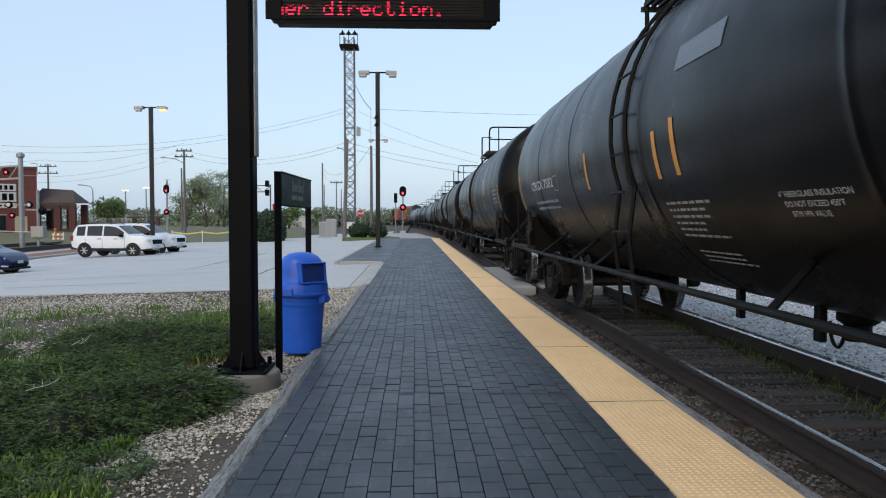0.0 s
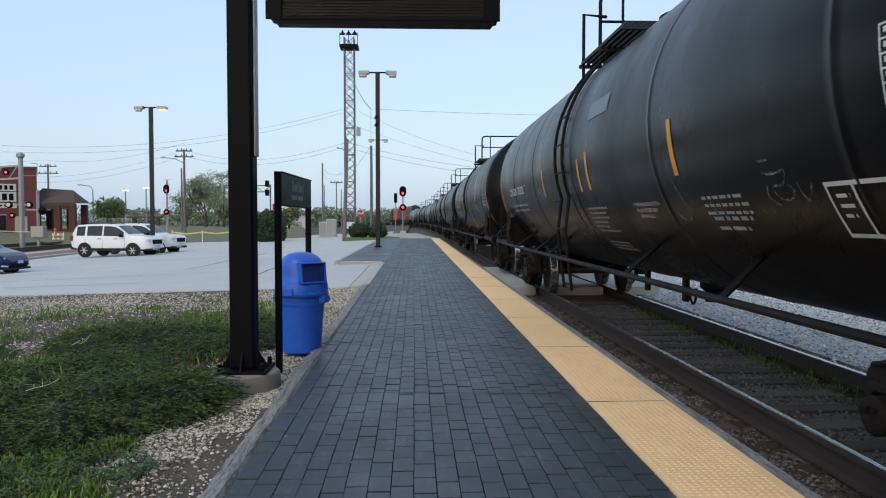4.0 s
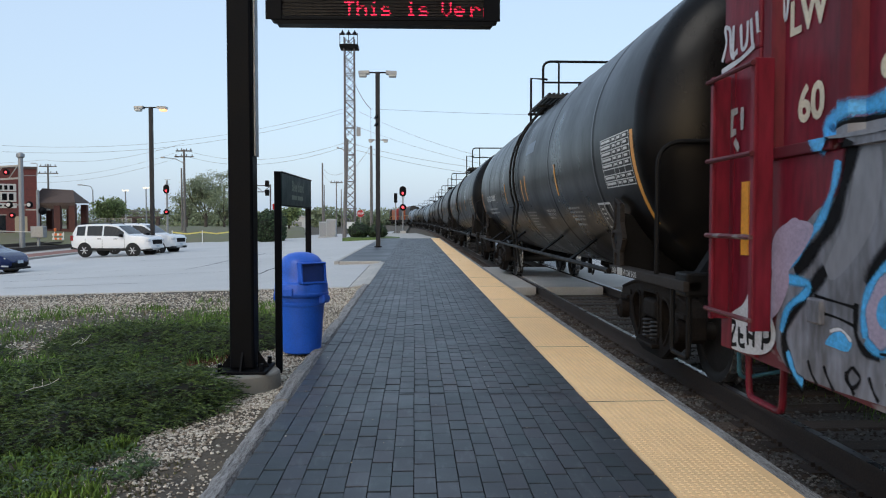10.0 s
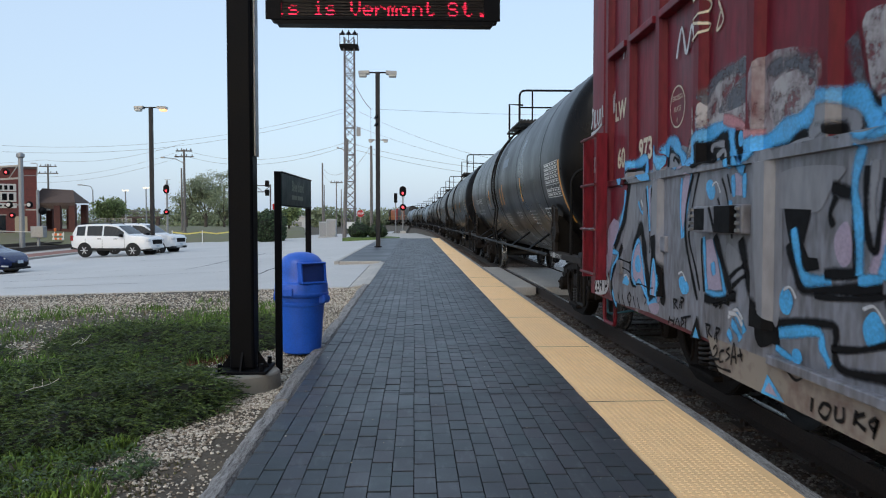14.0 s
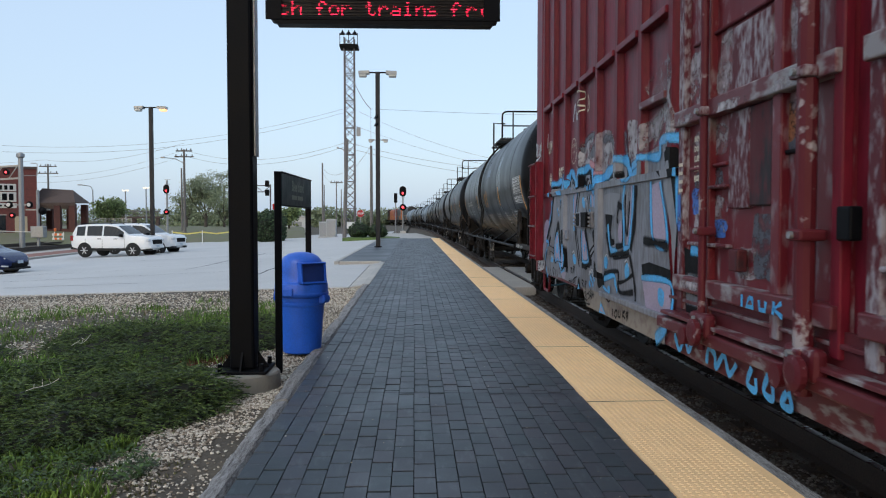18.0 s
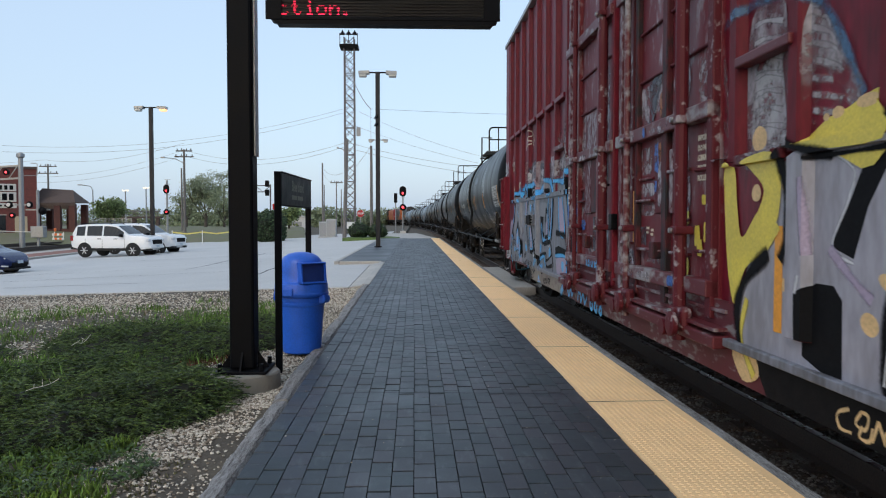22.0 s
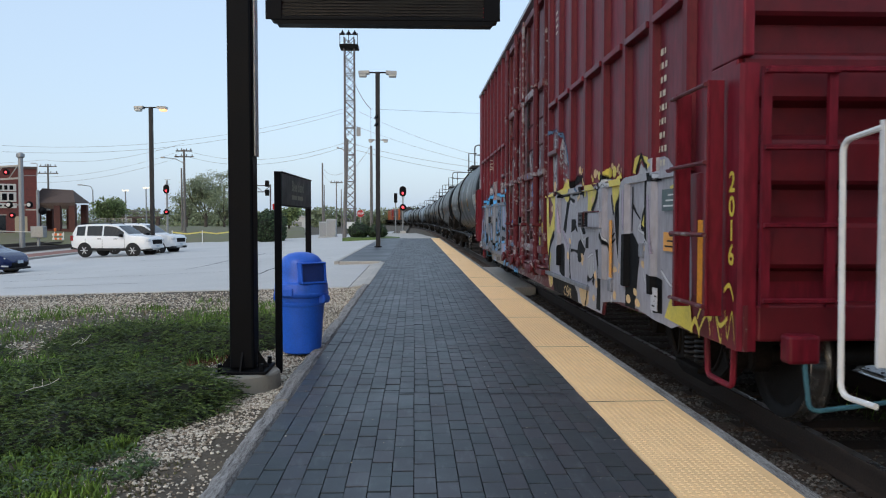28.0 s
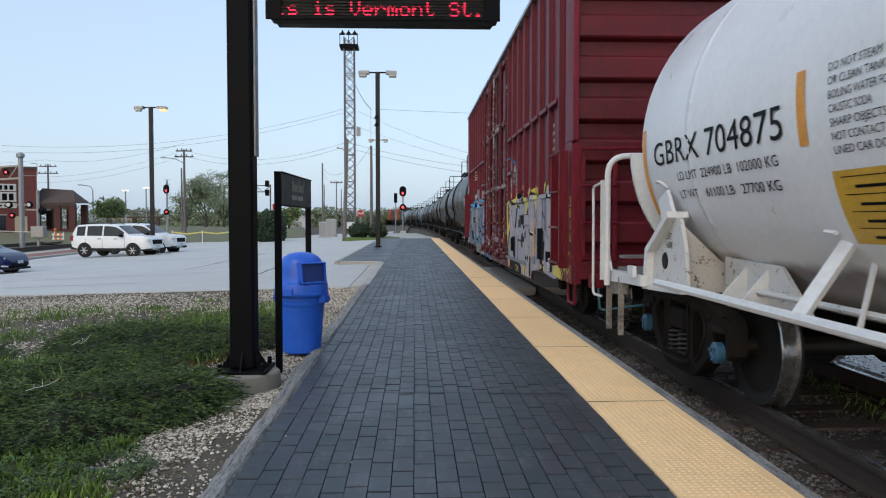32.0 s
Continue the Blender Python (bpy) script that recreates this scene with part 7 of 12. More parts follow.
    stroke(car, M_SPRAYBLUE, [(3.77, 1.93),(3.4, 1.98),(3.02, 1.96),(2.98, 2.07),(2.76, 2.08),(2.49, 2.03),(2.44, 1.84),(2.45, 1.63),(2.41, 1.43)], 0.06)
    stroke(car, M_SPRAYBLUE, [(3.05, 1.76),(2.98, 1.3),(2.64, 1.29),(2.82, 1.75)], 0.045)
    stroke(car, M_SPRAYBLUE, [(3.27, 0.97),(2.56, 0.98),(2.54, 0.74)], 0.04)
    stroke(car, M_SPRAYBLUE, [(2.16, 1.25),(2.01, 1.23),(1.9, 1.09)], 0.06)
    stroke(car, M_SPRAYBLACK, [(3.23, 1.28),(2.91, 1.27),(2.63, 1.25)], 0.07)
    # old paint across the doors
    deep = mat("spray_deep_blue", (0.04, 0.13, 0.42), 0.6, var=0.5, scale=6)
    slate = mat("spray_slate", (0.075, 0.080, 0.10), 0.6, var=0.5, scale=4)
    rust = mat("spray_orange_brown", (0.28, 0.10, 0.04), 0.6, var=0.5, scale=5)
    amber = mat("reflective_amber", (0.55, 0.24, 0.012), 0.45, var=0.15, scale=9)
    for m in (slate, rust):
        fade_out(m, 9.0, 0.38, 0.56)
    fade_out(deep, 9.0, 0.34, 0.50)
    PALE = mat("spray_chalk", (0.42, 0.40, 0.43), 0.6, scale=3.0, fine=14, bump=0.2, col2=(0.24, 0.19, 0.205), stretch=(1.6, 1.6, 0.9), lo=0.40, hi=0.56)
    fade_out(PALE, 6.0, 0.42, 0.62)
    count = [0]

    def door_patch(m, pts, h=1.563, rounded=True):
        count[0] += 1
        bm = bmesh.new()
        fill(bm, 0.0, [(-u, z) for u, z in pts], rounded)
        for v in bm.verts:
            v.co.x = -h - 0.00012 * count[0]
        part("paint_smear", bm, m, car, "faded sprayed smear on the door")

    def block(m, u0, u1, z0, z1, h=1.563, seed=1):
        r = random.Random(seed)
        pts = []
        for k in range(14):
            a = 2 * math.pi * k / 14
            c, s = math.cos(a), math.sin(a)
            k2 = 1.0 / max(abs(c), abs(s)) ** 0.8 * r.uniform(0.84, 1.04)
            pts.append(((u0 + u1) / 2 + (u1 - u0) / 2 * c * k2, (z0 + z1) / 2 + (z1 - z0) / 2 * s * k2))
        door_patch(m, pts, h)

    rows = ((PALE, 2.25, 1.62, 1.86, 2.07), (PALE, 2.3, 1.9, 2.22, 2.62), (PALE, 1.84, 1.0, 2.2, 2.6), (PALE, 0.9, 0.62, 2.22, 3.0), (slate, 1.5, 1.2, 2.3, 2.6), (PALE, 2.2, 1.62, 1.33, 1.62), (deep, 2.24, 1.9, 1.48, 1.68), (deep, 2.1, 1.62, 1.34, 1.46), (slate, 2.2, 1.7, 1.66, 1.78),
            (PALE, 1.5, 1.2, 1.1, 1.3), (slate, 0.95, 0.65, 1.8, 2.08), (rust, 1.0, 0.8, 1.85, 2.05), (PALE, 0.8, 0.62, 1.1, 1.4), (slate, 1.3, 1.0, 1.1, 1.5),
            (PALE, -0.42, -0.74, 1.82, 2.05), (PALE, -0.41, -0.80, 1.64, 1.76), (PALE, -0.41, -0.82, 1.48, 1.59), (PALE, -0.50, -1.03, 1.10, 1.19), (PALE, -0.42, -0.66, 2.22, 2.56), (PALE, -0.7, -1.04, 2.3, 2.58),
            (PALE, -1.2, -1.55, 2.22, 2.56), (PALE, -1.3, -1.54, 1.84, 2.0), (PALE, -1.27, -1.58, 1.06, 1.18), (PALE, -1.4, -1.58, 1.26, 1.42), (PALE, -1.4, -1.58, 1.5, 1.76), (PALE, -1.7, -1.95, 2.2, 2.56), (slate, -0.42, -0.6, 1.24, 1.4),
            (slate, 0.0, -0.28, 1.0, 1.2), (PALE, 0.02, -0.26, 1.05, 1.2), (slate, -1.28, -1.42, 1.06, 1.2), (rust, -0.9, -1.05, 2.24, 2.44))
    for k, (m, u0, u1, z0, z1) in enumerate(rows):
        block(m, u0, u1, z0, z1, seed=k + 3)
    # dark and blue strips down the middle of the rear door
    door_patch(slate, [(-0.66, 2.56), (-1.0, 2.58), (-0.86, 2.42), (-0.74, 2.22), (-0.64, 2.22), (-0.68, 2.36)], 1.566)
    block(deep, -0.87, -0.98, 1.82, 2.06, 1.592, 61)
    block(deep, -0.88, -0.94, 1.66, 1.76, 1.592, 62)
    block(PALE, -0.96, -1.05, 1.55, 1.9, 1.592, 63)
    block(rust, -0.96, -1.04, 1.9, 2.05, 1.593, 64)
    block(deep, 2.38, 2.31, 1.36, 1.64, 1.610, 65)
    for k, (u0, u1, z0, z1) in enumerate(((2.3, 2.0, 2.11, 2.17), (1.7, 1.2, 2.1, 2.16), (0.9, 0.6, 2.11, 2.17), (-0.1, -0.5, 2.11, 2.17), (-0.9, -1.5, 2.10, 2.16), (-0.1, -0.5, 0.97, 1.04), (-0.6, -0.95, 0.98, 1.04), (2.2, 1.8, 0.98, 1.04))):
        block(PALE, u0, u1, z0, z1, 1.642, 70 + k)
    block(deep, -1.34, -1.50, 0.97, 1.05, 1.6425, 81)
    block(deep, -0.72, -0.78, 2.11, 2.19, 1.6425, 82)
    # yellow spatters at the rear edge
    for k, (u0, u1, z0, z1) in enumerate(((-1.43, -1.55, 1.33, 1.46), (-1.50, -1.58, 1.42, 1.52), (-1.44, -1.58, 1.06, 1.19), (-1.38, -1.42, 1.28, 1.34), (-1.68, -1.78, 1.27, 1.42), (-1.72, -1.82, 1.20, 1.32), (-1.8, -1.9, 1.55, 1.62), (-1.84, -1.94, 1.30, 1.44))):
        block(M_SPRAYYELLOW, u0, u1, z0, z1, 1.566, 90 + k)
    block(M_SPRAYYELLOW, -1.58, -1.68, 0.97, 1.03, 1.643, 99)
    # amber reflector strips
    for u in (-0.33,):
        bm = bmesh.new()
        box(bm, -1.593, -1.588, u - 0.035, u + 0.035, 1.26, 1.70)
        part("reflector_strip", bm, amber, car, "amber reflective strip")
    # small blue tag on the lower beam
    for k, pts in enumerate(([(1.24, 1.03), (1.24, 0.96)], [(1.15, 1.02), (1.18, 0.97), (1.10, 0.97), (1.11, 1.02), (1.15, 1.02)], [(1.03, 1.02), (1.02, 0.97), (0.96, 0.97), (0.95, 1.02)], [(0.86, 1.03), (0.87, 0.96)], [(0.78, 1.03), (0.86, 0.99), (0.77, 0.96)])):
        bm = bmesh.new()
        spray(bm, 0.0, [(-u, z) for u, z in pts], 0.02, True)
        for v in bm.verts:
            v.co.x = -1.6432
        part("scrawl", bm, M_SPRAYBLUE, car, "small blue sprayed scrawl")
    # stencilled lines on the rear door
    for u, z, w in ((-0.60, 1.385, 0.07), (-0.72, 1.37, 0.06), (-0.60, 1.35, 0.05), (-0.71, 1.335, 0.06)):
        bm = bmesh.new()
        box(bm, -1.568, -1.5655, u - w, u, z - 0.010, z + 0.010)
        part("stencil_bar", bm, M_CREAM, car)
    paint(car, "scrawl", M_SPRAYBLUE, strokes=[([(5.75, 0.62), (5.85, 0.52), (5.95, 0.62), (6.02, 0.54), (6.1, 0.62)], 0.03), ([(6.35, 0.52), (6.38, 0.62), (6.48, 0.6), (6.5, 0.52), (6.62, 0.62), (6.7, 0.52), (6.8, 0.6)], 0.03), ([(7.0, 0.62), (6.95, 0.52), (7.05, 0.5), (7.05, 0.57)], 0.03), ([(7.2, 0.62), (7.15, 0.52), (7.25, 0.5), (7.25, 0.57)], 0.03), ([(7.4, 0.57), (7.35, 0.5), (7.45, 0.5), (7.42, 0.58)], 0.03)], u0=U, layer=5, label="small blue sprayed scrawl")
    # second painting, on the trailing half
    V = -2.2
    paint_layer[0] = 0
    daub(car, M_CHROME, [(-2.45, 0.66), (-2.6, 1.3), (-2.95, 1.75), (-3.7, 1.80), (-4.4, 1.78), (-5.2, 1.80), (-6.0, 1.78), (-6.6, 1.9), (-7.1, 1.95), (-7.4, 1.80), (-7.72, 1.72), (-7.74, 0.72), (-6.2, 0.70), (-4.8, 0.56), (-3.4, 0.56)], True)
    daub(car, M_CHROME, [(-3.8, 0.74), (-5.48, 0.74), (-5.43, 0.60), (-5.38, 0.495), (-4.2, 0.495)])
    daub(car, M_SPRAYBLACK, [(-2.6, 0.70), (-2.9, 0.72), (-4.0, 0.72), (-4.25, 0.60), (-4.3, 0.493), (-2.8, 0.493)])
    daub(car, M_SPRAYCREAM, [(-2.35, 0.68), (-2.62, 0.70), (-2.7, 0.58), (-2.5, 0.52)], True)
    daub(car, M_SPRAYCREAM, [(-4.35, 0.70), (-4.75, 0.70), (-4.8, 0.54), (-4.5, 0.49)], True)
    stroke(car, M_SPRAYCREAM, [(-3.57, 0.62), (-3.48, 0.58), (-3.5, 0.52), (-3.59, 0.52)], 0.018)
    stroke(car, M_SPRAYCREAM, [(-3.66, 0.63), (-3.62, 0.57), (-3.69, 0.56), (-3.71, 0.62), (-3.66, 0.63)], 0.018)
    stroke(car, M_SPRAYCREAM, [(-3.67, 0.57), (-3.65, 0.52), (-3.72, 0.52), (-3.74, 0.58)], 0.018)
    stroke(car, M_SPRAYCREAM, [(-3.78, 0.62), (-3.74, 0.52)], 0.018)
    stroke(car, M_SPRAYCREAM, [(-3.78, 0.62), (-3.83, 0.53)], 0.018)
    stroke(car, M_SPRAYCREAM, [(-3.86, 0.61), (-3.82, 0.56), (-3.88, 0.55), (-3.89, 0.6), (-3.86, 0.61)], 0.018)
    stroke(car, M_SPRAYCREAM, [(-3.86, 0.56), (-3.85, 0.51), (-3.91, 0.52)], 0.018)
    daub(car, M_SPRAYBLACK, [(-3.79, 1.77), (-3.84, 1.72), (-3.68, 1.51), (-3.58, 1.28), (-3.4, 1.33), (-3.53, 1.51), (-3.66, 1.72)])
    stroke(car, M_SPRAYBLACK, [(-3.83, 1.7), (-4.08, 1.67)], 0.045)
    daub(car, M_SPRAYBLACK, [(-3.89, 1.46), (-4.14, 1.46), (-4.16, 1.42), (-4.13, 1.34), (-3.88, 1.3)])
    daub(car, M_SPRAYBLACK, [(-4.13, 1.42), (-4.26, 1.31), (-4.16, 1.32)])
    daub(car, M_SPRAYBLACK, [(-3.15, 1.09), (-3.28, 1.15), (-3.43, 1.15), (-3.5, 1.09), (-3.51, 0.72), (-3.39, 0.72), (-3.16, 0.78)])
    stroke(car, M_SPRAYBLACK, [(-3.85, 1.15), (-3.81, 0.93), (-3.84, 0.75), (-3.98, 0.68)], 0.07)
    stroke(car, M_SPRAYBLACK, [(-3.85, 1.08), (-4.06, 1.09), (-4.24, 1.08)], 0.035)
    daub(car, M_SPRAYBLACK, [(-4.24, 1.1), (-4.29, 1.19), (-4.41, 1.23), (-4.53, 1.2), (-4.65, 1.13), (-4.57, 1.07), (-4.49, 1.02), (-4.42, 0.97), (-4.3, 0.97), (-4.25, 1.02)], True)
    daub(car, M_SPRAYBLACK, [(-4.34, 1.46), (-4.42, 1.48), (-4.52, 1.4), (-4.65, 1.31), (-4.54, 1.29), (-4.43, 1.35)], True)
    daub(car, M_SPRAYBLACK, [(-4.67, 1.25), (-4.79, 1.27), (-4.79, 1.14), (-4.64, 1.14)])
    stroke(car, M_SPRAYWHITE, [(-3.3, 1.8), (-3.56, 1.68), (-3.54, 1.55), (-3.41, 1.33), (-3.58, 1.26)], 0.018)
    stroke(car, M_SPRAYWHITE, [(-3.89, 1.45), (-3.87, 1.27), (-3.85, 1.06), (-3.81, 0.77)], 0.02)
    stroke(car, M_SPRAYWHITE, [(-4.41, 1.48), (-4.34, 1.42), (-4.41, 1.32), (-4.56, 1.23), (-4.65, 1.26)], 0.026)
    stroke(car, M_SPRAYWHITE, [(-4.44, 1.23), (-4.64, 1.14)], 0.024)
    stroke(car, M_SPRAYWHITE, [(-4.09, 1.66), (-4.16, 1.57), (-4.14, 1.46)], 0.028)
    stroke(car, M_SPRAYWHITE, [(-3.19, 1.18), (-3.16, 1.09)], 0.03)
    stroke(car, M_SPRAYWHITE, [(-3.84, 1.68), (-3.97, 1.64)], 0.03)
    stroke(car, M_SPRAYWHITE, [(-3.92, 1.28), (-3.91, 1.2)], 0.03)
    daub(car, M_SPRAYCREAM, [(-3.77, 1.0), (-3.75, 0.97), (-3.71, 0.96), (-3.66, 0.98), (-3.64, 1.02), (-3.66, 1.05), (-3.7, 1.06), (-3.75, 1.04)], True)
    daub(car, M_SPRAYCREAM, [(-3.88, 1.18), (-3.86, 1.16), (-3.82, 1.16), (-3.78, 1.18), (-3.76, 1.21), (-3.78, 1.23), (-3.82, 1.23), (-3.86, 1.21)], True)
    daub(car, M_SPRAYCREAM, [(-4.57, 1.02), (-4.56, 0.99), (-4.51, 0.99), (-4.46, 1.01), (-4.43, 1.05), (-4.45, 1.07), (-4.5, 1.07), (-4.55, 1.05)], True)
    daub(car, M_SPRAYCREAM, [(-4.53, 0.96), (-4.52, 0.94), (-4.49, 0.94), (-4.46, 0.95), (-4.44, 0.98), (-4.46, 1.0), (-4.49, 1.0), (-4.52, 0.99)], True)
    daub(car, M_SPRAYCREAM, [(-3.03, 1.1), (-3.01, 1.08), (-2.97, 1.08), (-2.93, 1.1), (-2.91, 1.12), (-2.93, 1.14), (-2.97, 1.15), (-3.01, 1.13)], True)
    stroke(car, M_SPRAYPINK, [(-3.39, 1.32), (-3.58, 1.19), (-3.72, 1.11)], 0.05)
    stroke(car, M_SPRAYPINK, [(-3.19, 1.66), (-3.23, 1.28)], 0.05)
    daub(car, M_SPRAYYELLOW, [(-5.55, 1.91), (-5.52, 1.88), (-5.47, 1.87), (-5.42, 1.88), (-5.39, 1.92), (-5.41, 1.95), (-5.47, 1.97), (-5.52, 1.95)], True)
    daub(car, M_SPRAYCREAM, [(-5.68, 1.9), (-5.67, 1.87), (-5.63, 1.86), (-5.59, 1.87), (-5.57, 1.9), (-5.59, 1.92), (-5.63, 1.93), (-5.66, 1.92)], True)
    daub(car, M_SPRAYCREAM, [(-5.78, 1.93), (-5.77, 1.91), (-5.75, 1.91), (-5.72, 1.91), (-5.71, 1.93), (-5.72, 1.95), (-5.75, 1.96), (-5.77, 1.95)], True)
    daub(car, M_SPRAYCREAM, [(-6.01, 1.92), (-5.99, 1.88), (-5.94, 1.87), (-5.89, 1.89), (-5.86, 1.92), (-5.89, 1.96), (-5.94, 1.97), (-5.99, 1.95)], True)
    daub(car, M_SPRAYYELLOW, [(-5.76, 1.78), (-5.79, 1.86), (-5.96, 1.88), (-6.08, 1.85), (-6.16, 1.75), (-6.05, 1.69), (-5.95, 1.6), (-5.87, 1.5), (-5.81, 1.6), (-5.78, 1.7)])
    daub(car, M_SPRAYBLACK, [(-4.85, 1.53), (-5.02, 1.54), (-5.06, 1.43), (-4.92, 1.36), (-4.81, 1.37)])
    daub(car, M_SPRAYBLACK, [(-5.25, 1.3), (-5.38, 1.35), (-5.37, 1.22)])
    daub(car, M_SPRAYBLACK, [(-5.1, 1.14), (-5.29, 1.15), (-5.39, 1.09), (-5.43, 0.99), (-5.33, 0.98), (-5.34, 0.52), (-5.16, 0.52), (-5.21, 0.93)])
    daub(car, M_SPRAYBLACK, [(-5.78, 1.68), (-5.83, 1.58), (-5.92, 1.6), (-5.99, 1.67), (-6.01, 1.43), (-5.98, 1.05), (-5.94, 1.13), (-5.88, 1.32), (-5.83, 1.5)])
    stroke(car, M_SPRAYBLACK, [(-5.43, 1.31), (-5.6, 1.21), (-5.67, 1.17)], 0.06)
    stroke(car, M_SPRAYBLACK, [(-5.32, 1.55), (-5.41, 1.5), (-5.43, 1.44)], 0.04)
    stroke(car, M_SPRAYBLACK, [(-5.71, 1.27), (-5.87, 1.33)], 0.022)
    stroke(car, M_SPRAYBLACK, [(-5.76, 1.23), (-5.91, 1.28)], 0.022)
    stroke(car, M_SPRAYBLACK, [(-4.75, 0.8), (-5.04, 0.86), (-5.01, 0.77)], 0.07)
    stroke(car, M_SPRAYBLACK, [(-4.78, 0.74), (-4.71, 0.59), (-4.65, 0.49)], 0.045)
    daub(car, M_BLOCK, [(-4.77, 1.03), (-5.0, 1.08), (-5.02, 0.87), (-4.82, 0.83)], True)
    stroke(car, M_SPRAYWHITE, [(-4.77, 1.04), (-5.01, 1.08), (-5.03, 0.88)], 0.03)
    stroke(car, M_SPRAYWHITE, [(-5.39, 1.71), (-5.43, 1.54)], 0.045)
    stroke(car, M_SPRAYWHITE, [(-5.28, 1.51), (-5.22, 1.41)], 0.02)
    stroke(car, M_SPRAYWHITE, [(-5.75, 0.96), (-5.8, 0.8), (-5.75, 0.65)], 0.035)
    stroke(car, M_SPRAYWHITE, [(-5.25, 1.29), (-5.38, 1.21)], 0.02)
    stroke(car, M_SPRAYWHITE, [(-5.44, 1.36), (-5.6, 1.23)], 0.02)
    stroke(car, M_SPRAYWHITE, [(-5.83, 1.57), (-5.89, 1.32), (-5.98, 1.05)], 0.016)
    stroke(car, M_SPRAYWHITE, [(-5.42, 1.79), (-5.64, 1.8), (-5.76, 1.79)], 0.04)
    daub(car, M_SPRAYCREAM, [(-5.17, 0.87), (-5.16, 0.84), (-5.12, 0.83), (-5.08, 0.84), (-5.06, 0.87), (-5.08, 0.91), (-5.12, 0.92), (-5.15, 0.9)], True)
    daub(car, M_SPRAYCREAM, [(-5.21, 0.78), (-5.2, 0.75), (-5.16, 0.74), (-5.12, 0.75), (-5.11, 0.78), (-5.12, 0.81), (-5.16, 0.83), (-5.2, 0.81)], True)
    daub(car, M_SPRAYCREAM, [(-5.89, 0.97), (-5.88, 0.95), (-5.84, 0.95), (-5.8, 0.96), (-5.78, 0.98), (-5.8, 0.99), (-5.84, 1.0), (-5.88, 0.99)], True)
    daub(car, M_SPRAYCREAM, [(-6.21, 1.04), (-6.19, 1.01), (-6.13, 1.01), (-6.07, 1.02), (-6.04, 1.05), (-6.07, 1.08), (-6.13, 1.08), (-6.19, 1.06)], True)
    daub(car, M_SPRAYCREAM, [(-5.11, 0.62), (-5.09, 0.6), (-5.05, 0.59), (-5.01, 0.6), (-4.99, 0.62), (-5.01, 0.65), (-5.05, 0.66), (-5.09, 0.65)], True)
    daub(car, M_SPRAYCREAM, [(-5.93, 0.74), (-5.92, 0.7), (-5.88, 0.69), (-5.84, 0.7), (-5.82, 0.73), (-5.84, 0.76), (-5.87, 0.78), (-5.91, 0.77)], True)
    daub(car, M_SPRAYYELLOW, [(-6.25, 1.87), (-6.31, 2.0), (-6.46, 2.02), (-6.72, 1.97), (-6.94, 1.9), (-6.86, 1.87), (-6.77, 1.88), (-6.51, 1.97), (-6.4, 1.92), (-6.35, 1.86)])
    daub(car, M_BLOCK, [(-6.42, 1.85), (-6.5, 1.94), (-6.62, 1.87), (-6.76, 1.84), (-6.81, 1.79), (-6.56, 1.78)])
    stroke(car, M_SPRAYBLACK, [(-6.35, 1.86), (-6.43, 1.95), (-6.5, 2.0), (-6.62, 1.91), (-6.78, 1.85)], 0.05)
    daub(car, M_SPRAYBLACK, [(-6.25, 1.32), (-6.46, 1.34), (-6.68, 1.21), (-6.61, 0.98), (-6.54, 0.68), (-6.24, 0.68), (-6.24, 1.05)])
    daub(car, M_SPRAYBLACK, [(-6.92, 1.78), (-6.9, 1.83), (-6.99, 1.83), (-6.96, 1.67), (-6.96, 1.47), (-6.99, 1.25), (-6.94, 1.27), (-6.68, 1.38), (-6.72, 1.5), (-6.82, 1.61)])
    daub(car, M_SPRAYYELLOW, [(-6.71, 1.41), (-6.81, 1.55), (-6.86, 1.37)])
    stroke(car, M_SPRAYBLACK, [(-6.46, 1.56), (-6.67, 1.46)], 0.022)
    stroke(car, M_SPRAYBLACK, [(-6.45, 1.59), (-6.55, 1.53)], 0.02)
    stroke(car, M_SPRAYBLACK, [(-6.45, 1.74), (-6.43, 1.35)], 0.035)
    daub(car, M_SPRAYBLACK, [(-6.98, 1.02), (-7.24, 0.99), (-7.25, 0.73), (-7.03, 0.71), (-7.0, 0.88)])
    stroke(car, M_SPRAYBLACK, [(-6.92, 1.79), (-7.21, 1.77)], 0.045)
    stroke(car, M_SPRAYWHITE, [(-6.69, 1.42), (-6.62, 1.37), (-6.87, 1.32), (-6.99, 1.26)], 0.028)
    stroke(car, M_SPRAYWHITE, [(-6.9, 1.05), (-6.97, 0.94)], 0.035)
    stroke(car, M_SPRAYWHITE, [(-7.05, 1.8), (-7.21, 1.79)], 0.035)
    stroke(car, M_SPRAYWHITE, [(-6.82, 1.61), (-6.71, 1.5), (-6.68, 1.38)], 0.016)
    stroke(car, M_SPRAYWHITE, [(-6.98, 0.81), (-7.0, 0.7)], 0.03)
    daub(car, M_SPRAYCREAM, [(-6.94, 1.22), (-6.92, 1.2), (-6.88, 1.21), (-6.83, 1.22), (-6.81, 1.25), (-6.83, 1.26), (-6.87, 1.26), (-6.92, 1.24)], True)
    daub(car, M_SPRAYCREAM, [(-6.83, 1.07), (-6.81, 1.05), (-6.77, 1.05), (-6.72, 1.06), (-6.7, 1.09), (-6.72, 1.11), (-6.77, 1.11), (-6.81, 1.09)], True)
    daub(car, M_SPRAYCREAM, [(-6.41, 0.74), (-6.39, 0.72), (-6.34, 0.71), (-6.29, 0.72), (-6.27, 0.75), (-6.29, 0.78), (-6.34, 0.79), (-6.39, 0.77)], True)
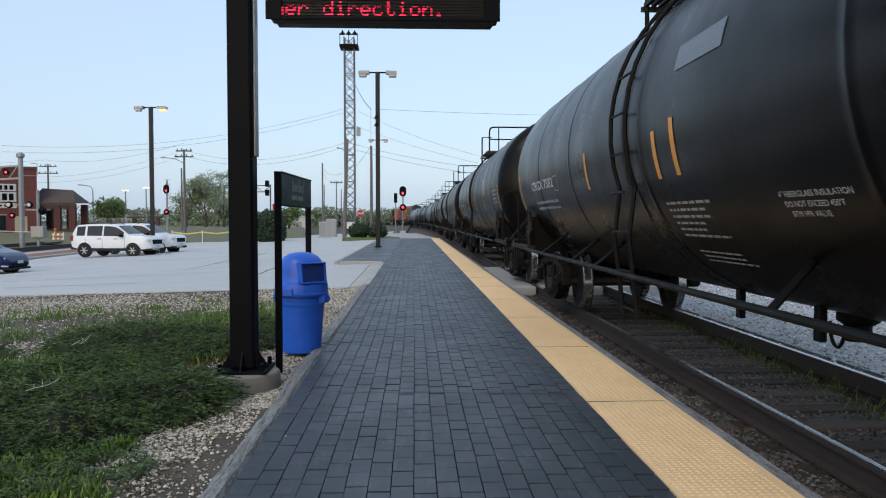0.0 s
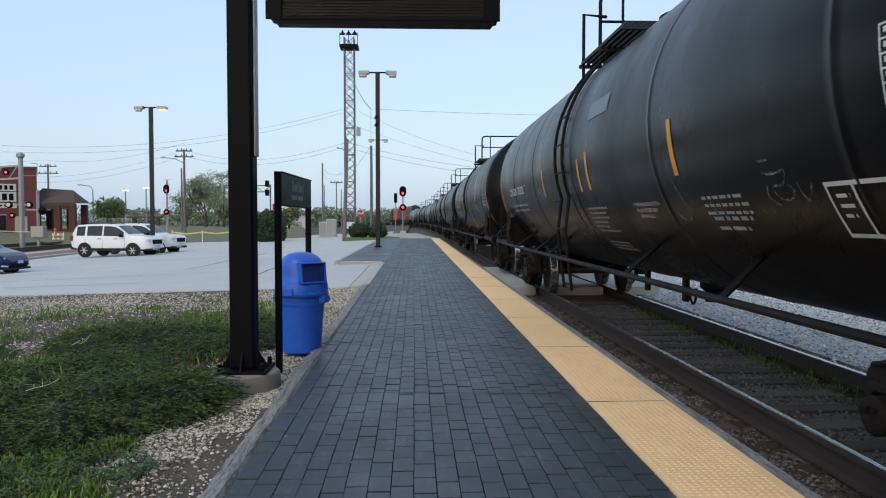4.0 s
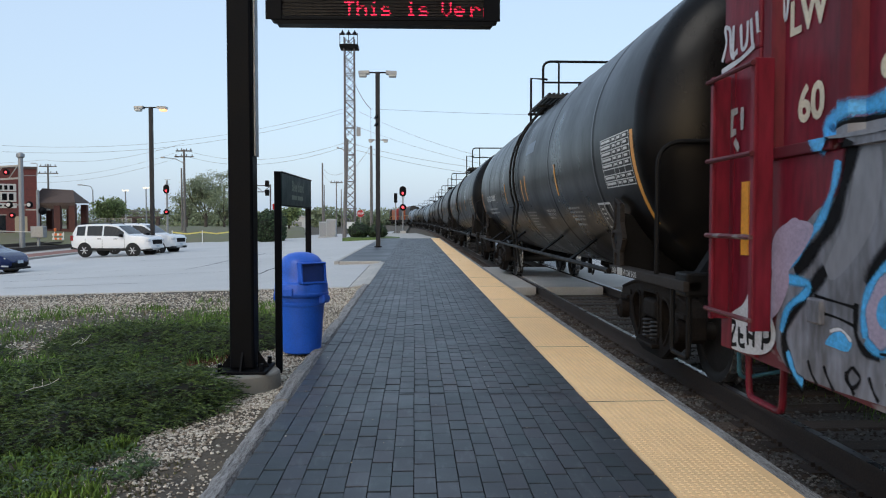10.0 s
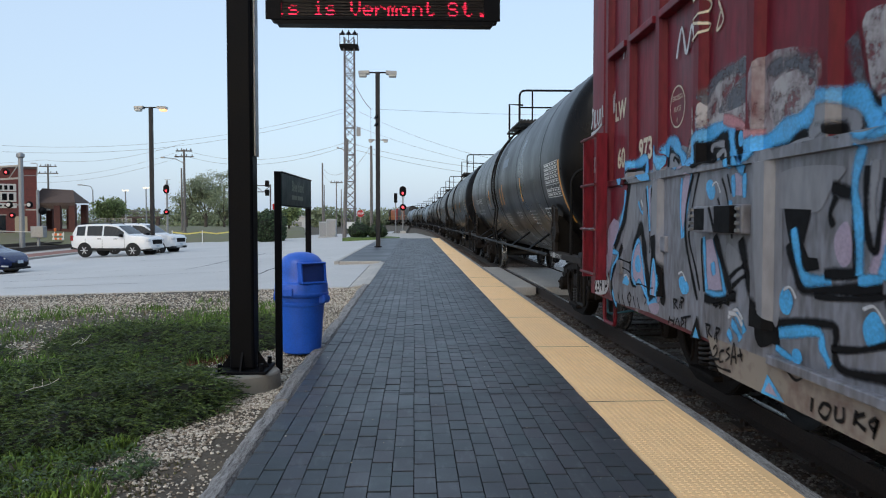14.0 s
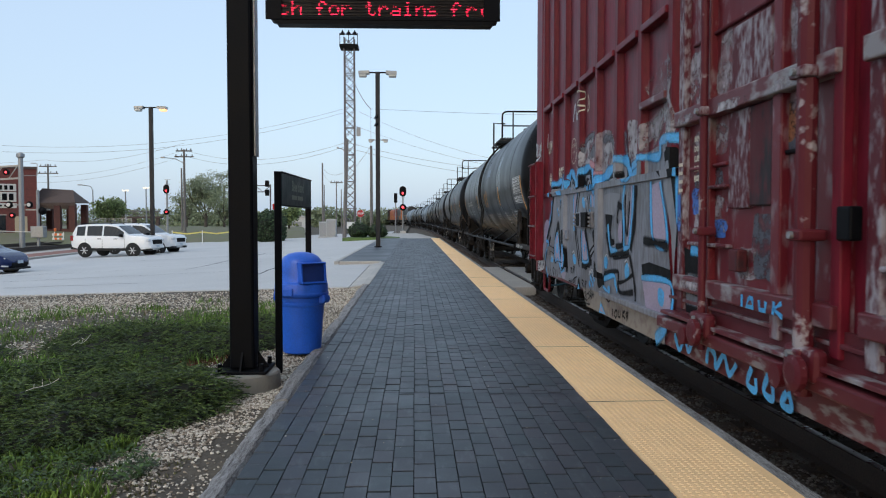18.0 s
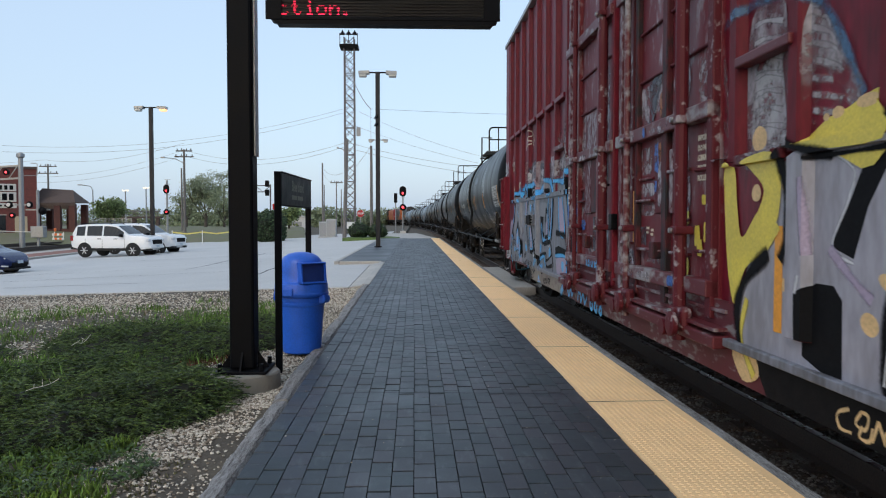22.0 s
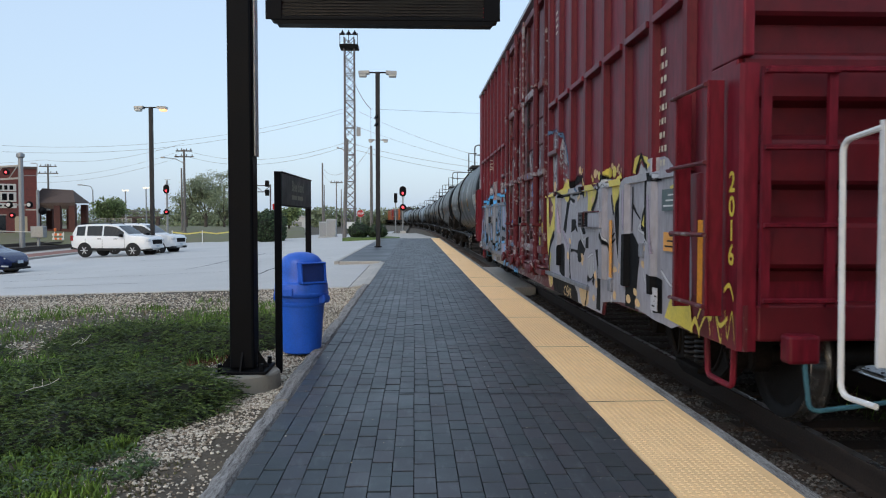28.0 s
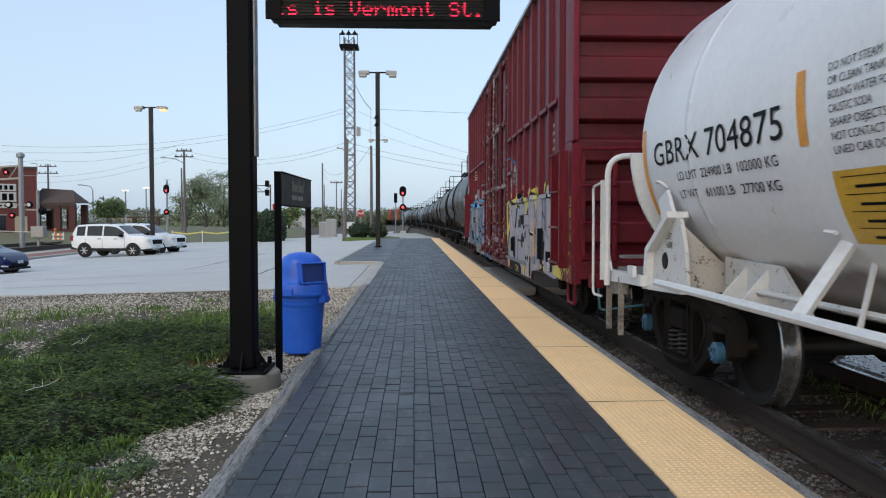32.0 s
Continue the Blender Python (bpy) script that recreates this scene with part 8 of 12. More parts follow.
    daub(car, M_SPRAYCREAM, [(-6.6, 0.82), (-6.58, 0.8), (-6.54, 0.8), (-6.5, 0.81), (-6.49, 0.83), (-6.5, 0.86), (-6.54, 0.86), (-6.58, 0.85)], True)
    daub(car, M_SPRAYCREAM, [(-6.69, 0.74), (-6.66, 0.71), (-6.61, 0.71), (-6.56, 0.72), (-6.54, 0.75), (-6.56, 0.77), (-6.61, 0.78), (-6.66, 0.76)], True)
    daub(car, M_SPRAYCREAM, [(-6.2, 1.0), (-6.18, 0.97), (-6.14, 0.96), (-6.1, 0.98), (-6.08, 1.01), (-6.09, 1.04), (-6.14, 1.05), (-6.18, 1.03)], True)
    daub(car, M_SPRAYCREAM, [(-5.96, 0.98), (-5.94, 0.96), (-5.9, 0.96), (-5.85, 0.97), (-5.83, 0.99), (-5.85, 1.01), (-5.89, 1.01), (-5.94, 1.0)], True)
    stroke(car, M_SPRAYPINK, [(-6.28, 1.72), (-6.3, 1.36)], 0.05)
    stroke(car, M_SPRAYPINK, [(-7.0, 1.65), (-7.07, 1.18)], 0.05)
    daub(car, M_SPRAYYELLOW, [(-7.31, 0.71),(-7.47, 0.91),(-7.64, 1.17),(-7.76, 1.13),(-7.89, 0.68)])
    daub(car, M_SPRAYYELLOW, [(-7.39, 1.7),(-7.64, 1.74),(-7.66, 1.67),(-7.45, 1.64)])
    stroke(car, M_SPRAYWHITE, [(-7.22, 1.06),(-7.47, 0.96),(-7.62, 1.04),(-7.63, 1.13)], 0.03)
    daub(car, M_FADE, [(-2.48, 1.75), (-2.40, 2.04), (-2.44, 2.61), (-2.74, 2.62), (-2.85, 2.53), (-2.85, 1.82)], True, soft=0.10)
    daub(car, M_LIGHTFADE, [(-2.49, 1.86), (-2.51, 2.32), (-2.75, 2.40), (-2.83, 2.19), (-2.84, 1.84)], True, soft=0.08)
    daub(car, M_FADE, [(-3.12, 1.92), (-3.10, 2.55), (-3.27, 2.41), (-3.44, 2.19), (-3.54, 1.99)], True, soft=0.06)
    daub(car, M_FADE, [(-1.87, 2.14), (-1.89, 2.45), (-2.08, 2.44), (-2.14, 1.85), (-1.96, 1.90)], True, soft=0.05)
    stroke(car, M_LIGHTFADE, [(-3.11, 2.48), (-3.23, 2.42), (-3.27, 2.37)], 0.03)
    stroke(car, M_LIGHTFADE, [(-3.11, 2.40), (-3.26, 2.34), (-3.31, 2.28)], 0.03)
    stroke(car, M_LIGHTFADE, [(-3.12, 2.32), (-3.30, 2.26), (-3.35, 2.20)], 0.03)
    stroke(car, M_LIGHTFADE, [(-3.12, 2.24), (-3.33, 2.17), (-3.39, 2.12)], 0.03)
    stroke(car, M_LIGHTFADE, [(-3.12, 2.15), (-3.36, 2.09), (-3.43, 2.03)], 0.03)
    stroke(car, M_LIGHTFADE, [(-3.12, 2.07), (-3.39, 2.01), (-3.47, 1.96)], 0.03)
    stroke(car, M_LIGHTFADE, [(-3.13, 1.99), (-3.42, 1.93), (-3.51, 1.88)], 0.03)
    stroke(car, M_LIGHTFADE, [(-2.48, 2.56), (-2.61, 2.56), (-2.81, 2.51)], 0.03)
    stroke(car, M_LIGHTFADE, [(-2.48, 2.46), (-2.62, 2.46), (-2.81, 2.42)], 0.03)
    stroke(car, M_LIGHTFADE, [(-2.49, 2.36), (-2.62, 2.37), (-2.82, 2.32)], 0.03)
    stroke(car, M_LIGHTFADE, [(-2.49, 2.26), (-2.62, 2.27), (-2.82, 2.23)], 0.03)
    stroke(car, M_LIGHTFADE, [(-2.49, 2.16), (-2.63, 2.17), (-2.82, 2.14)], 0.03)
    stroke(car, M_LIGHTFADE, [(-2.50, 2.06), (-2.63, 2.08), (-2.82, 2.04)], 0.03)
    stroke(car, M_LIGHTFADE, [(-2.50, 1.96), (-2.63, 1.98), (-2.83, 1.95)], 0.03)
    stroke(car, M_LIGHTFADE, [(-2.50, 1.86), (-2.64, 1.88), (-2.83, 1.85)], 0.03)
    stroke(car, M_DULLBLUE, [(-1.91, 2.55), (-2.02, 2.64), (-2.13, 2.68)], 0.05)
    stroke(car, M_DULLBLUE, [(-2.28, 2.66), (-2.45, 2.69), (-2.80, 2.66)], 0.06)
    stroke(car, M_DULLBLUE, [(-3.05, 2.59), (-3.23, 2.47), (-3.40, 2.24), (-3.55, 2.00)], 0.06)
    daub(car, M_SPRAYYELLOW, [(-3.09, 1.81), (-3.23, 1.92), (-3.43, 1.96), (-3.58, 2.00), (-3.69, 1.99), (-3.81, 1.78)], True, soft=0.02)
    daub(car, M_SPRAYYELLOW, [(-3.46, 1.74), (-3.81, 1.75), (-3.72, 1.68), (-3.63, 1.67)])
    blot(car, M_SPRAYCREAM, -3.58, 1.97, 0.089, 0.030)
    blot(car, M_SPRAYCREAM, -3.35, 1.95, 0.050, 0.028)
    blot(car, M_SPRAYCREAM, -3.25, 1.94, 0.026, 0.018)
    blot(car, M_SPRAYCREAM, -2.56, 1.91, 0.090, 0.070)
    daub(car, M_SPRAYYELLOW, [(-2.50, 1.79), (-2.87, 1.81), (-2.93, 1.64), (-2.87, 1.42), (-2.63, 1.42), (-2.74, 1.61), (-2.58, 1.73)], True)
    blot(car, M_SPRAYYELLOW, -2.27, 1.71, 0.064, 0.078)
    blot(car, M_SPRAYCREAM, -2.65, 1.60, 0.056, 0.048)
    blot(car, M_SPRAYCREAM, -2.97, 1.63, 0.030, 0.030)
    daub(car, M_SPRAYYELLOW, [(-2.22, 1.75), (-2.36, 1.76), (-2.41, 1.51), (-2.48, 1.35), (-2.70, 1.51), (-2.91, 1.42), (-2.89, 1.37), (-2.76, 1.27), (-2.52, 1.17), (-2.40, 0.96), (-2.33, 1.02), (-2.26, 1.28)], True)
    stroke(car, M_SPRAYYELLOW, [(-2.55, 1.00), (-2.48, 0.77), (-2.65, 0.57)], 0.05)
    stroke(car, M_SPRAYBLACK, [(-2.89, 1.81), (-2.98, 1.62), (-3.01, 1.39), (-2.93, 1.24)], 0.085)
    stroke(car, M_SPRAYBLACK, [(-2.80, 1.27), (-2.54, 1.12), (-2.42, 0.93), (-2.47, 0.69)], 0.085)
    stroke(car, M_SPRAYBLACK, [(-2.87, 1.89), (-3.03, 1.83), (-3.41, 1.75)], 0.05)
    stroke(car, M_SPRAYBLACK, [(-3.21, 1.75), (-3.54, 1.75), (-3.81, 1.75)], 0.025)
    daub(car, M_CHROME, [(-3.95, 1.76), (-3.87, 1.85), (-4.02, 1.87), (-4.28, 1.86), (-4.44, 1.83), (-4.54, 1.76)], True, soft=0.03)
    daub(car, M_DULLBLUE, [(-4.24, 1.78), (-4.15, 1.82), (-4.22, 1.83), (-4.34, 1.78)], True, soft=0.03)
    stroke(car, M_SPRAYBLACK, [(-3.82, 1.85), (-3.87, 1.90), (-4.03, 1.93), (-4.22, 1.93), (-4.38, 1.88), (-4.47, 1.81), (-4.58, 1.72)], 0.1)
    stroke(car, M_SPRAYBLACK, [(-3.97, 1.75), (-4.21, 1.75), (-4.52, 1.75)], 0.022)
    stroke(car, M_SPRAYCREAM, [(-4.24, 1.69), (-4.31, 1.71), (-4.37, 1.73)], 0.055)
    blot(car, M_SPRAYCREAM, -4.12, 2.04, 0.063, 0.047)
    blot(car, M_SPRAYCREAM, -4.19, 2.00, 0.022, 0.020)
    blot(car, M_SPRAYCREAM, -4.26, 2.02, 0.032, 0.025)
    blot(car, M_SPRAYYELLOW, -4.39, 2.01, 0.079, 0.046)
    blot(car, M_SPRAYCREAM, -4.47, 2.01, 0.038, 0.037)
    blot(car, M_SPRAYCREAM, -4.44, 1.93, 0.029, 0.022)
    blot(car, M_SPRAYCREAM, -4.51, 1.90, 0.028, 0.026)
    blot(car, M_SPRAYCREAM, -4.56, 1.85, 0.032, 0.029)
    blot(car, M_SPRAYYELLOW, -4.48, 1.86, 0.033, 0.024)
    blot(car, M_SPRAYYELLOW, -4.63, 1.74, 0.036, 0.036)
    blot(car, M_SPRAYCREAM, -4.87, 1.95, 0.079, 0.049)
    blot(car, M_SPRAYCREAM, -4.97, 1.96, 0.028, 0.026)
    blot(car, M_SPRAYYELLOW, -5.04, 1.92, 0.053, 0.047)
    blot(car, M_SPRAYCREAM, -5.13, 1.98, 0.032, 0.028)
    blot(car, M_SPRAYYELLOW, -5.19, 1.94, 0.050, 0.039)
    blot(car, M_SPRAYCREAM, -4.71, 1.93, 0.031, 0.020)
    blot(car, M_SPRAYYELLOW, -4.76, 1.89, 0.038, 0.027)
    blot(car, M_SPRAYYELLOW, -5.47, 1.92, 0.069, 0.057)
    blot(car, M_SPRAYCREAM, -5.57, 1.98, 0.041, 0.033)
    blot(car, M_SPRAYYELLOW, -5.65, 1.92, 0.068, 0.057)
    blot(car, M_SPRAYCREAM, -5.75, 1.95, 0.023, 0.018)
    blot(car, M_SPRAYCREAM, -5.80, 1.97, 0.027, 0.021)
    blot(car, M_SPRAYCREAM, -5.82, 1.90, 0.022, 0.018)
    daub(car, M_SPRAYYELLOW, [(-4.77, 1.71), (-4.70, 1.82), (-4.82, 1.85), (-5.02, 1.83), (-5.16, 1.76), (-5.08, 1.64), (-4.92, 1.55), (-4.77, 1.54)], True, soft=0.02)
    daub(car, M_SPRAYYELLOW, [(-5.76, 1.78), (-5.72, 1.85), (-5.83, 1.88), (-5.96, 1.90), (-6.05, 1.90), (-6.16, 1.80), (-6.11, 1.76), (-6.01, 1.64), (-5.88, 1.52), (-5.83, 1.60), (-5.78, 1.71)], True, soft=0.02)
    blot(car, M_SPRAYCREAM, -5.94, 1.93, 0.065, 0.032)
    blot(car, M_SPRAYCREAM, -4.99, 1.66, 0.056, 0.038)
    stroke(car, M_SPRAYBLACK, [(-5.25, 1.77), (-5.12, 1.66), (-4.95, 1.53)], 0.08)
    stroke(car, M_SPRAYBLACK, [(-5.38, 1.75), (-5.30, 1.87), (-5.39, 1.87), (-5.50, 1.83)], 0.07)
    stroke(car, M_SPRAYBLACK, [(-6.12, 1.73), (-6.02, 1.65), (-5.93, 1.57), (-5.90, 1.49)], 0.08)
    stroke(car, M_SPRAYBLACK, [(-5.75, 1.69), (-5.79, 1.58), (-5.83, 1.50)], 0.035)
    stroke(car, M_SPRAYWHITE, [(-5.35, 1.82), (-5.49, 1.83), (-5.62, 1.81)], 0.06)
    stroke(car, M_SPRAYWHITE, [(-5.41, 1.71), (-5.43, 1.62), (-5.41, 1.57)], 0.04)
    # loose scrawls above
    tag = [([(-0.05, 2.45), (0.02, 2.9), (0.1, 2.5), (0.14, 2.75), (0.2, 2.5), (0.24, 2.7)], 0.02), ([(0.52, 2.95), (0.6, 3.1), (0.66, 2.9), (0.7, 3.05), (0.78, 2.9), (0.84, 3.02)], 0.02), ([(1.95, 2.65), (2.05, 2.85), (2.15, 2.65), (2.25, 2.82), (2.32, 2.66)], 0.022)]
    paint(car, "scrawl", M_SPRAYWHITE, strokes=tag, u0=U, layer=3, label="thin white sprayed scrawl")
    bm = bmesh.new()
    box(bm, -1.592, -1.588, -2.95, -2.87, 0.86, 1.42)
    part("reflective_strip", bm, M_ORANGE, car, "orange reflective strip")
    bm = bmesh.new()
    box(bm, -1.606, -1.598, 8.27, 8.36, 1.25, 1.67)
    part("reflective_strip", bm, M_ORANGE, car, "orange reflective strip")
    # scrawls round the leading corner
    step_x = [0]

    def corner(m, pts, width=0.0):
        bm = bmesh.new()
        step_x[0] += 1
        if width:
            spray(bm, 0.0, [(-u, z) for u, z in pts], width)
        else:
            fill(bm, 0.0, [(-u, z) for u, z in pts])
        bmesh.ops.bisect_plane(bm, geom=bm.verts[:] + bm.edges[:] + bm.faces[:], plane_co=(0, 8.168, 0), plane_no=(0, 1, 0))
        for v in bm.verts:
            v.co.x = -(1.6025 if v.co.y > 8.1675 else 1.5895) - 0.0003 * step_x[0]
        part("scrawl", bm, m, car)
    corner(M_SPRAYPINK, [(7.96, 1.24), (7.94, 1.37), (7.8, 1.46), (7.72, 1.43), (7.75, 1.3), (7.83, 1.22), (7.83, 1.11), (7.97, 0.94), (8.15, 0.96), (8.15, 1.09), (8.02, 1.12)])
    corner(M_SPRAYWHITE, [(8.52, 0.70), (8.49, 0.88), (8.33, 0.96), (8.19, 1.06), (7.97, 0.89), (7.99, 0.77), (8.17, 0.70)])
    for pts in ([(8.50, 0.84), (8.42, 0.84), (8.48, 0.72), (8.40, 0.72)], [(8.37, 0.83), (8.36, 0.73), (8.29, 0.73)], [(8.37, 0.78), (8.31, 0.78)], [(8.26, 0.85), (8.25, 0.74)], [(8.18, 0.85), (8.18, 0.74)], [(8.26, 0.80), (8.18, 0.79)], [(8.10, 0.74), (8.10, 0.86), (8.03, 0.88), (8.02, 0.81), (8.09, 0.79)]):
        corner(M_SPRAYBLACK, pts, 0.02)
    for pts in ([(8.66, 2.42), (8.60, 2.52), (8.62, 2.61), (8.55, 2.58), (8.53, 2.44), (8.48, 2.41)], [(8.50, 2.60), (8.50, 2.44), (8.44, 2.44)], [(8.40, 2.58), (8.38, 2.44), (8.32, 2.46), (8.31, 2.58)], [(8.27, 2.58), (8.24, 2.40)], [(8.66, 2.36), (8.40, 2.38), (8.22, 2.42)], [(8.20, 2.60), (8.18, 2.48)]):
        corner(M_SPRAYWHITE, pts, 0.022)
    for pts in ([(8.58, 2.08), (8.42, 2.09)], [(8.50, 2.08), (8.51, 1.96)], [(8.57, 1.96), (8.44, 1.97)], [(8.46, 1.92), (8.40, 1.86)], [(8.36, 2.1), (8.36, 1.97)], [(8.22, 2.1), (8.20, 1.96)]):
        corner(M_GREYBAR, pts, 0.03)
    for u in (-5.78, -8.05):
        bm = bmesh.new()
        box(bm, -1.612, -1.606, u - 0.04, u + 0.04, 0.9, 1.45)
        part("reflective_strip", bm, M_ORANGE, car, "orange reflective strip")
    # brackets on the lower plates
    for ua, ub in ((5.60, 4.86), (-4.64, -5.50)):
        bm = bmesh.new()
        box(bm, -1.65, -1.58, ub, ua, 1.37, 1.54, 0.012)
        bracket = part("bracket", bm, M_SILVER if ua > 0 else M_CHROME, car, "silver sprayed steel bracket")

        def plate(name, u0, u1, z0, z1, h, material, label=""):
            bm = bmesh.new()
            box(bm, -h, -1.645, u1, u0, z0, z1, 0.004)
            return part(name, bm, material, bracket, label)
        if ua > 0:
            plate("end_patch", ua - 0.02, ua - 0.19, 1.385, 1.525, 1.652, M_SPRAYBLACK, "black sprayed end of the bracket")
            plate("block", ub + 0.30, ub + 0.07, 1.375, 1.535, 1.69, M_SPRAYBLACK, "black rubber block")
            for a, b in ((0.27, 0.36), (0.36, 0.43)):
                bm = bmesh.new()
                bar(bm, (-1.652, ua - a, 1.53), (-1.652, ua - b, 1.38), 0.006, 0.022)
                part("painted_stripe", bm, M_SPRAYBLACK, bracket)
            for u in (ua + 0.012, ub + 0.035):
                for k in range(4):
                    bm = bmesh.new()
                    rod(bm, (-1.62, u, 1.39 + 0.043 * k), (-1.672, u, 1.39 + 0.043 * k), 0.012, 6)
                    part("bolt", bm, M_STEEL, bracket)
        else:
            plate("block", ua, ua - 0.20, 1.375, 1.535, 1.675, M_DOORDARK, "dark red end block")
            # recess shade drawn as black strips lying on the block's face
            for k in range(3):
                plate("gap", ua - 0.03, ua - 0.17, 1.395 + 0.046 * k, 1.42 + 0.046 * k, 1.6765, M_SPRAYBLACK)
            plate("end_patch", ua - 0.21, ua - 0.36, 1.38, 1.53, 1.652, M_SPRAYBLACK, "black sprayed patch on the bracket")
            plate("top_lip", ua - 0.2, ub + 0.02, 1.53, 1.545, 1.662, M_SILL)
    for u, z in ((6.32, 1.27), (-5.75, 0.82), (7.55, 1.02), (-6.75, 1.2)):
        bm = bmesh.new()
        box(bm, -1.615, -1.58, u - 0.06, u + 0.06, z - 0.06, z + 0.06, 0.01)
        part("card_holder", bm, M_SILVER, car)
    for ua, ub, za, zb, mt in ((-7.30, -7.62, 1.52, 1.68, M_SIGN), (-7.34, -7.66, 1.22, 1.36, M_ORANGE), (-7.05, -7.2, 0.74, 0.92, M_SPRAYWHITE)):
        bm = bmesh.new()
        box(bm, -1.618, -1.612, ub, ua, za, zb)
        plate = part("data_panel", bm, mt, car)
        for k in range(3):
            bm = bmesh.new()
            box(bm, -1.6205, -1.619, ub + 0.05, ua - 0.04 - 0.05 * k, za + 0.03 + 0.04 * k, za + 0.042 + 0.04 * k)
            part("small_line", bm, M_LETTER if mt is M_SIGN else M_BLACK, plate)
    # lettering
    flat_text("LW", 0.24, 7.97, 2.41, M_CREAM, car, bold=0.008)
    flat_text("60", 0.25, 7.87, 1.95, M_CREAM, car, bold=0.008)
    flat_text("973", 0.25, 7.19, 1.97, M_CREAM, car, bold=0.008)
    for k, line in enumerate(("EXCEEDS", "PLATE", "F")):
        flat_text(line, 0.052, 6.24, 2.345 - 0.085 * k, M_CREAM, car, align="CENTER")
    bm = bmesh.new()
    ring = [[(6.24 + rr * math.cos(2 * math.pi * k / 28), 2.295 + rr * math.sin(2 * math.pi * k / 28)) for k in range(28)] for rr in (0.158, 0.147)]
    va = [[bm.verts.new((-PANEL - 0.006, u, z)) for u, z in q] for q in ring]
    for k in range(28):
        bm.faces.new((va[0][k], va[0][(k + 1) % 28], va[1][(k + 1) % 28], va[1][k]))
    part("plate_mark", bm, M_CREAM, car)
    rng = random.Random(9)
    for u, z, n, w, st in ((-6.78, 2.80, 9, 0.34, 0.109), (-2.55, 4.3, 4, 0.3, 0.09), (0.9, 4.2, 5, 0.3, 0.09)):
        for k in range(n):
            x = u
            bm = bmesh.new()
            while x > u - w:
                l = rng.uniform(0.025, 0.07)
                h = 1.568 if -2.05 < u < 2.5 else PANEL + 0.006
                vs = [bm.verts.new((-h, x - a * l, z - st * k - b * st * 0.45)) for a, b in ((0, 0), (1, 0), (1, 1), (0, 1))]
                bm.faces.new(vs)
                x -= l + 0.03
            part("stencil_line", bm, M_CREAM, car, "small cream stencilled line")
    for u in (2.17, -1.73):
        for k, line in enumerate(("IMPORTANT", "DO NOT", "LUBRICATE", "DOOR OR", "ROLLERS")):
            flat_text(line, 0.05, u, 1.985 - 0.067 * k, M_CREAM, car, half=1.574, bold=0.003)

    for k, ch in enumerate("2016"):
        flat_text(ch, 0.17, -8.49, 1.62 - 0.145 * k, M_SPRAYYELLOW, car, half=1.609, bold=0.004, name="scrawl")
    wild = [([(0.02, 0.80), (0.12, 0.90), (0.24, 0.82), (0.30, 0.92), (0.38, 0.80), (0.5, 0.86)], 0.03), ([(0.05, 0.72), (0.18, 0.84), (0.24, 0.72)], 0.025), ([(0.28, 0.70), (0.30, 0.88), (0.40, 0.70), (0.42, 0.88)], 0.03),
            ([(0.46, 0.90), (0.50, 0.74), (0.56, 0.90), (0.60, 0.72)], 0.025), ([(-0.1, 0.70), (-0.02, 0.78), (0.06, 0.69)], 0.05), ([(0.44, 1.02), (0.52, 1.06), (0.58, 0.98)], 0.03), ([(-0.3, 1.0), (-0.22, 1.1)], 0.05)]
    bm = bmesh.new()
    for pts, w in wild:
        for dx in (0.014,):
            line = smooth_line(pts)
            prev = None
            for i, p in enumerate(line):
                pair = [bm.verts.new((-1.6105, -8.0 - p.x, p.y + e)) for e in (-w / 2, w / 2)]
                if prev:
                    bm.faces.new((prev[0], prev[1], pair[1], pair[0]))
                prev = pair
    part("scrawl", bm, M_SPRAYYELLOW, car)
    return car


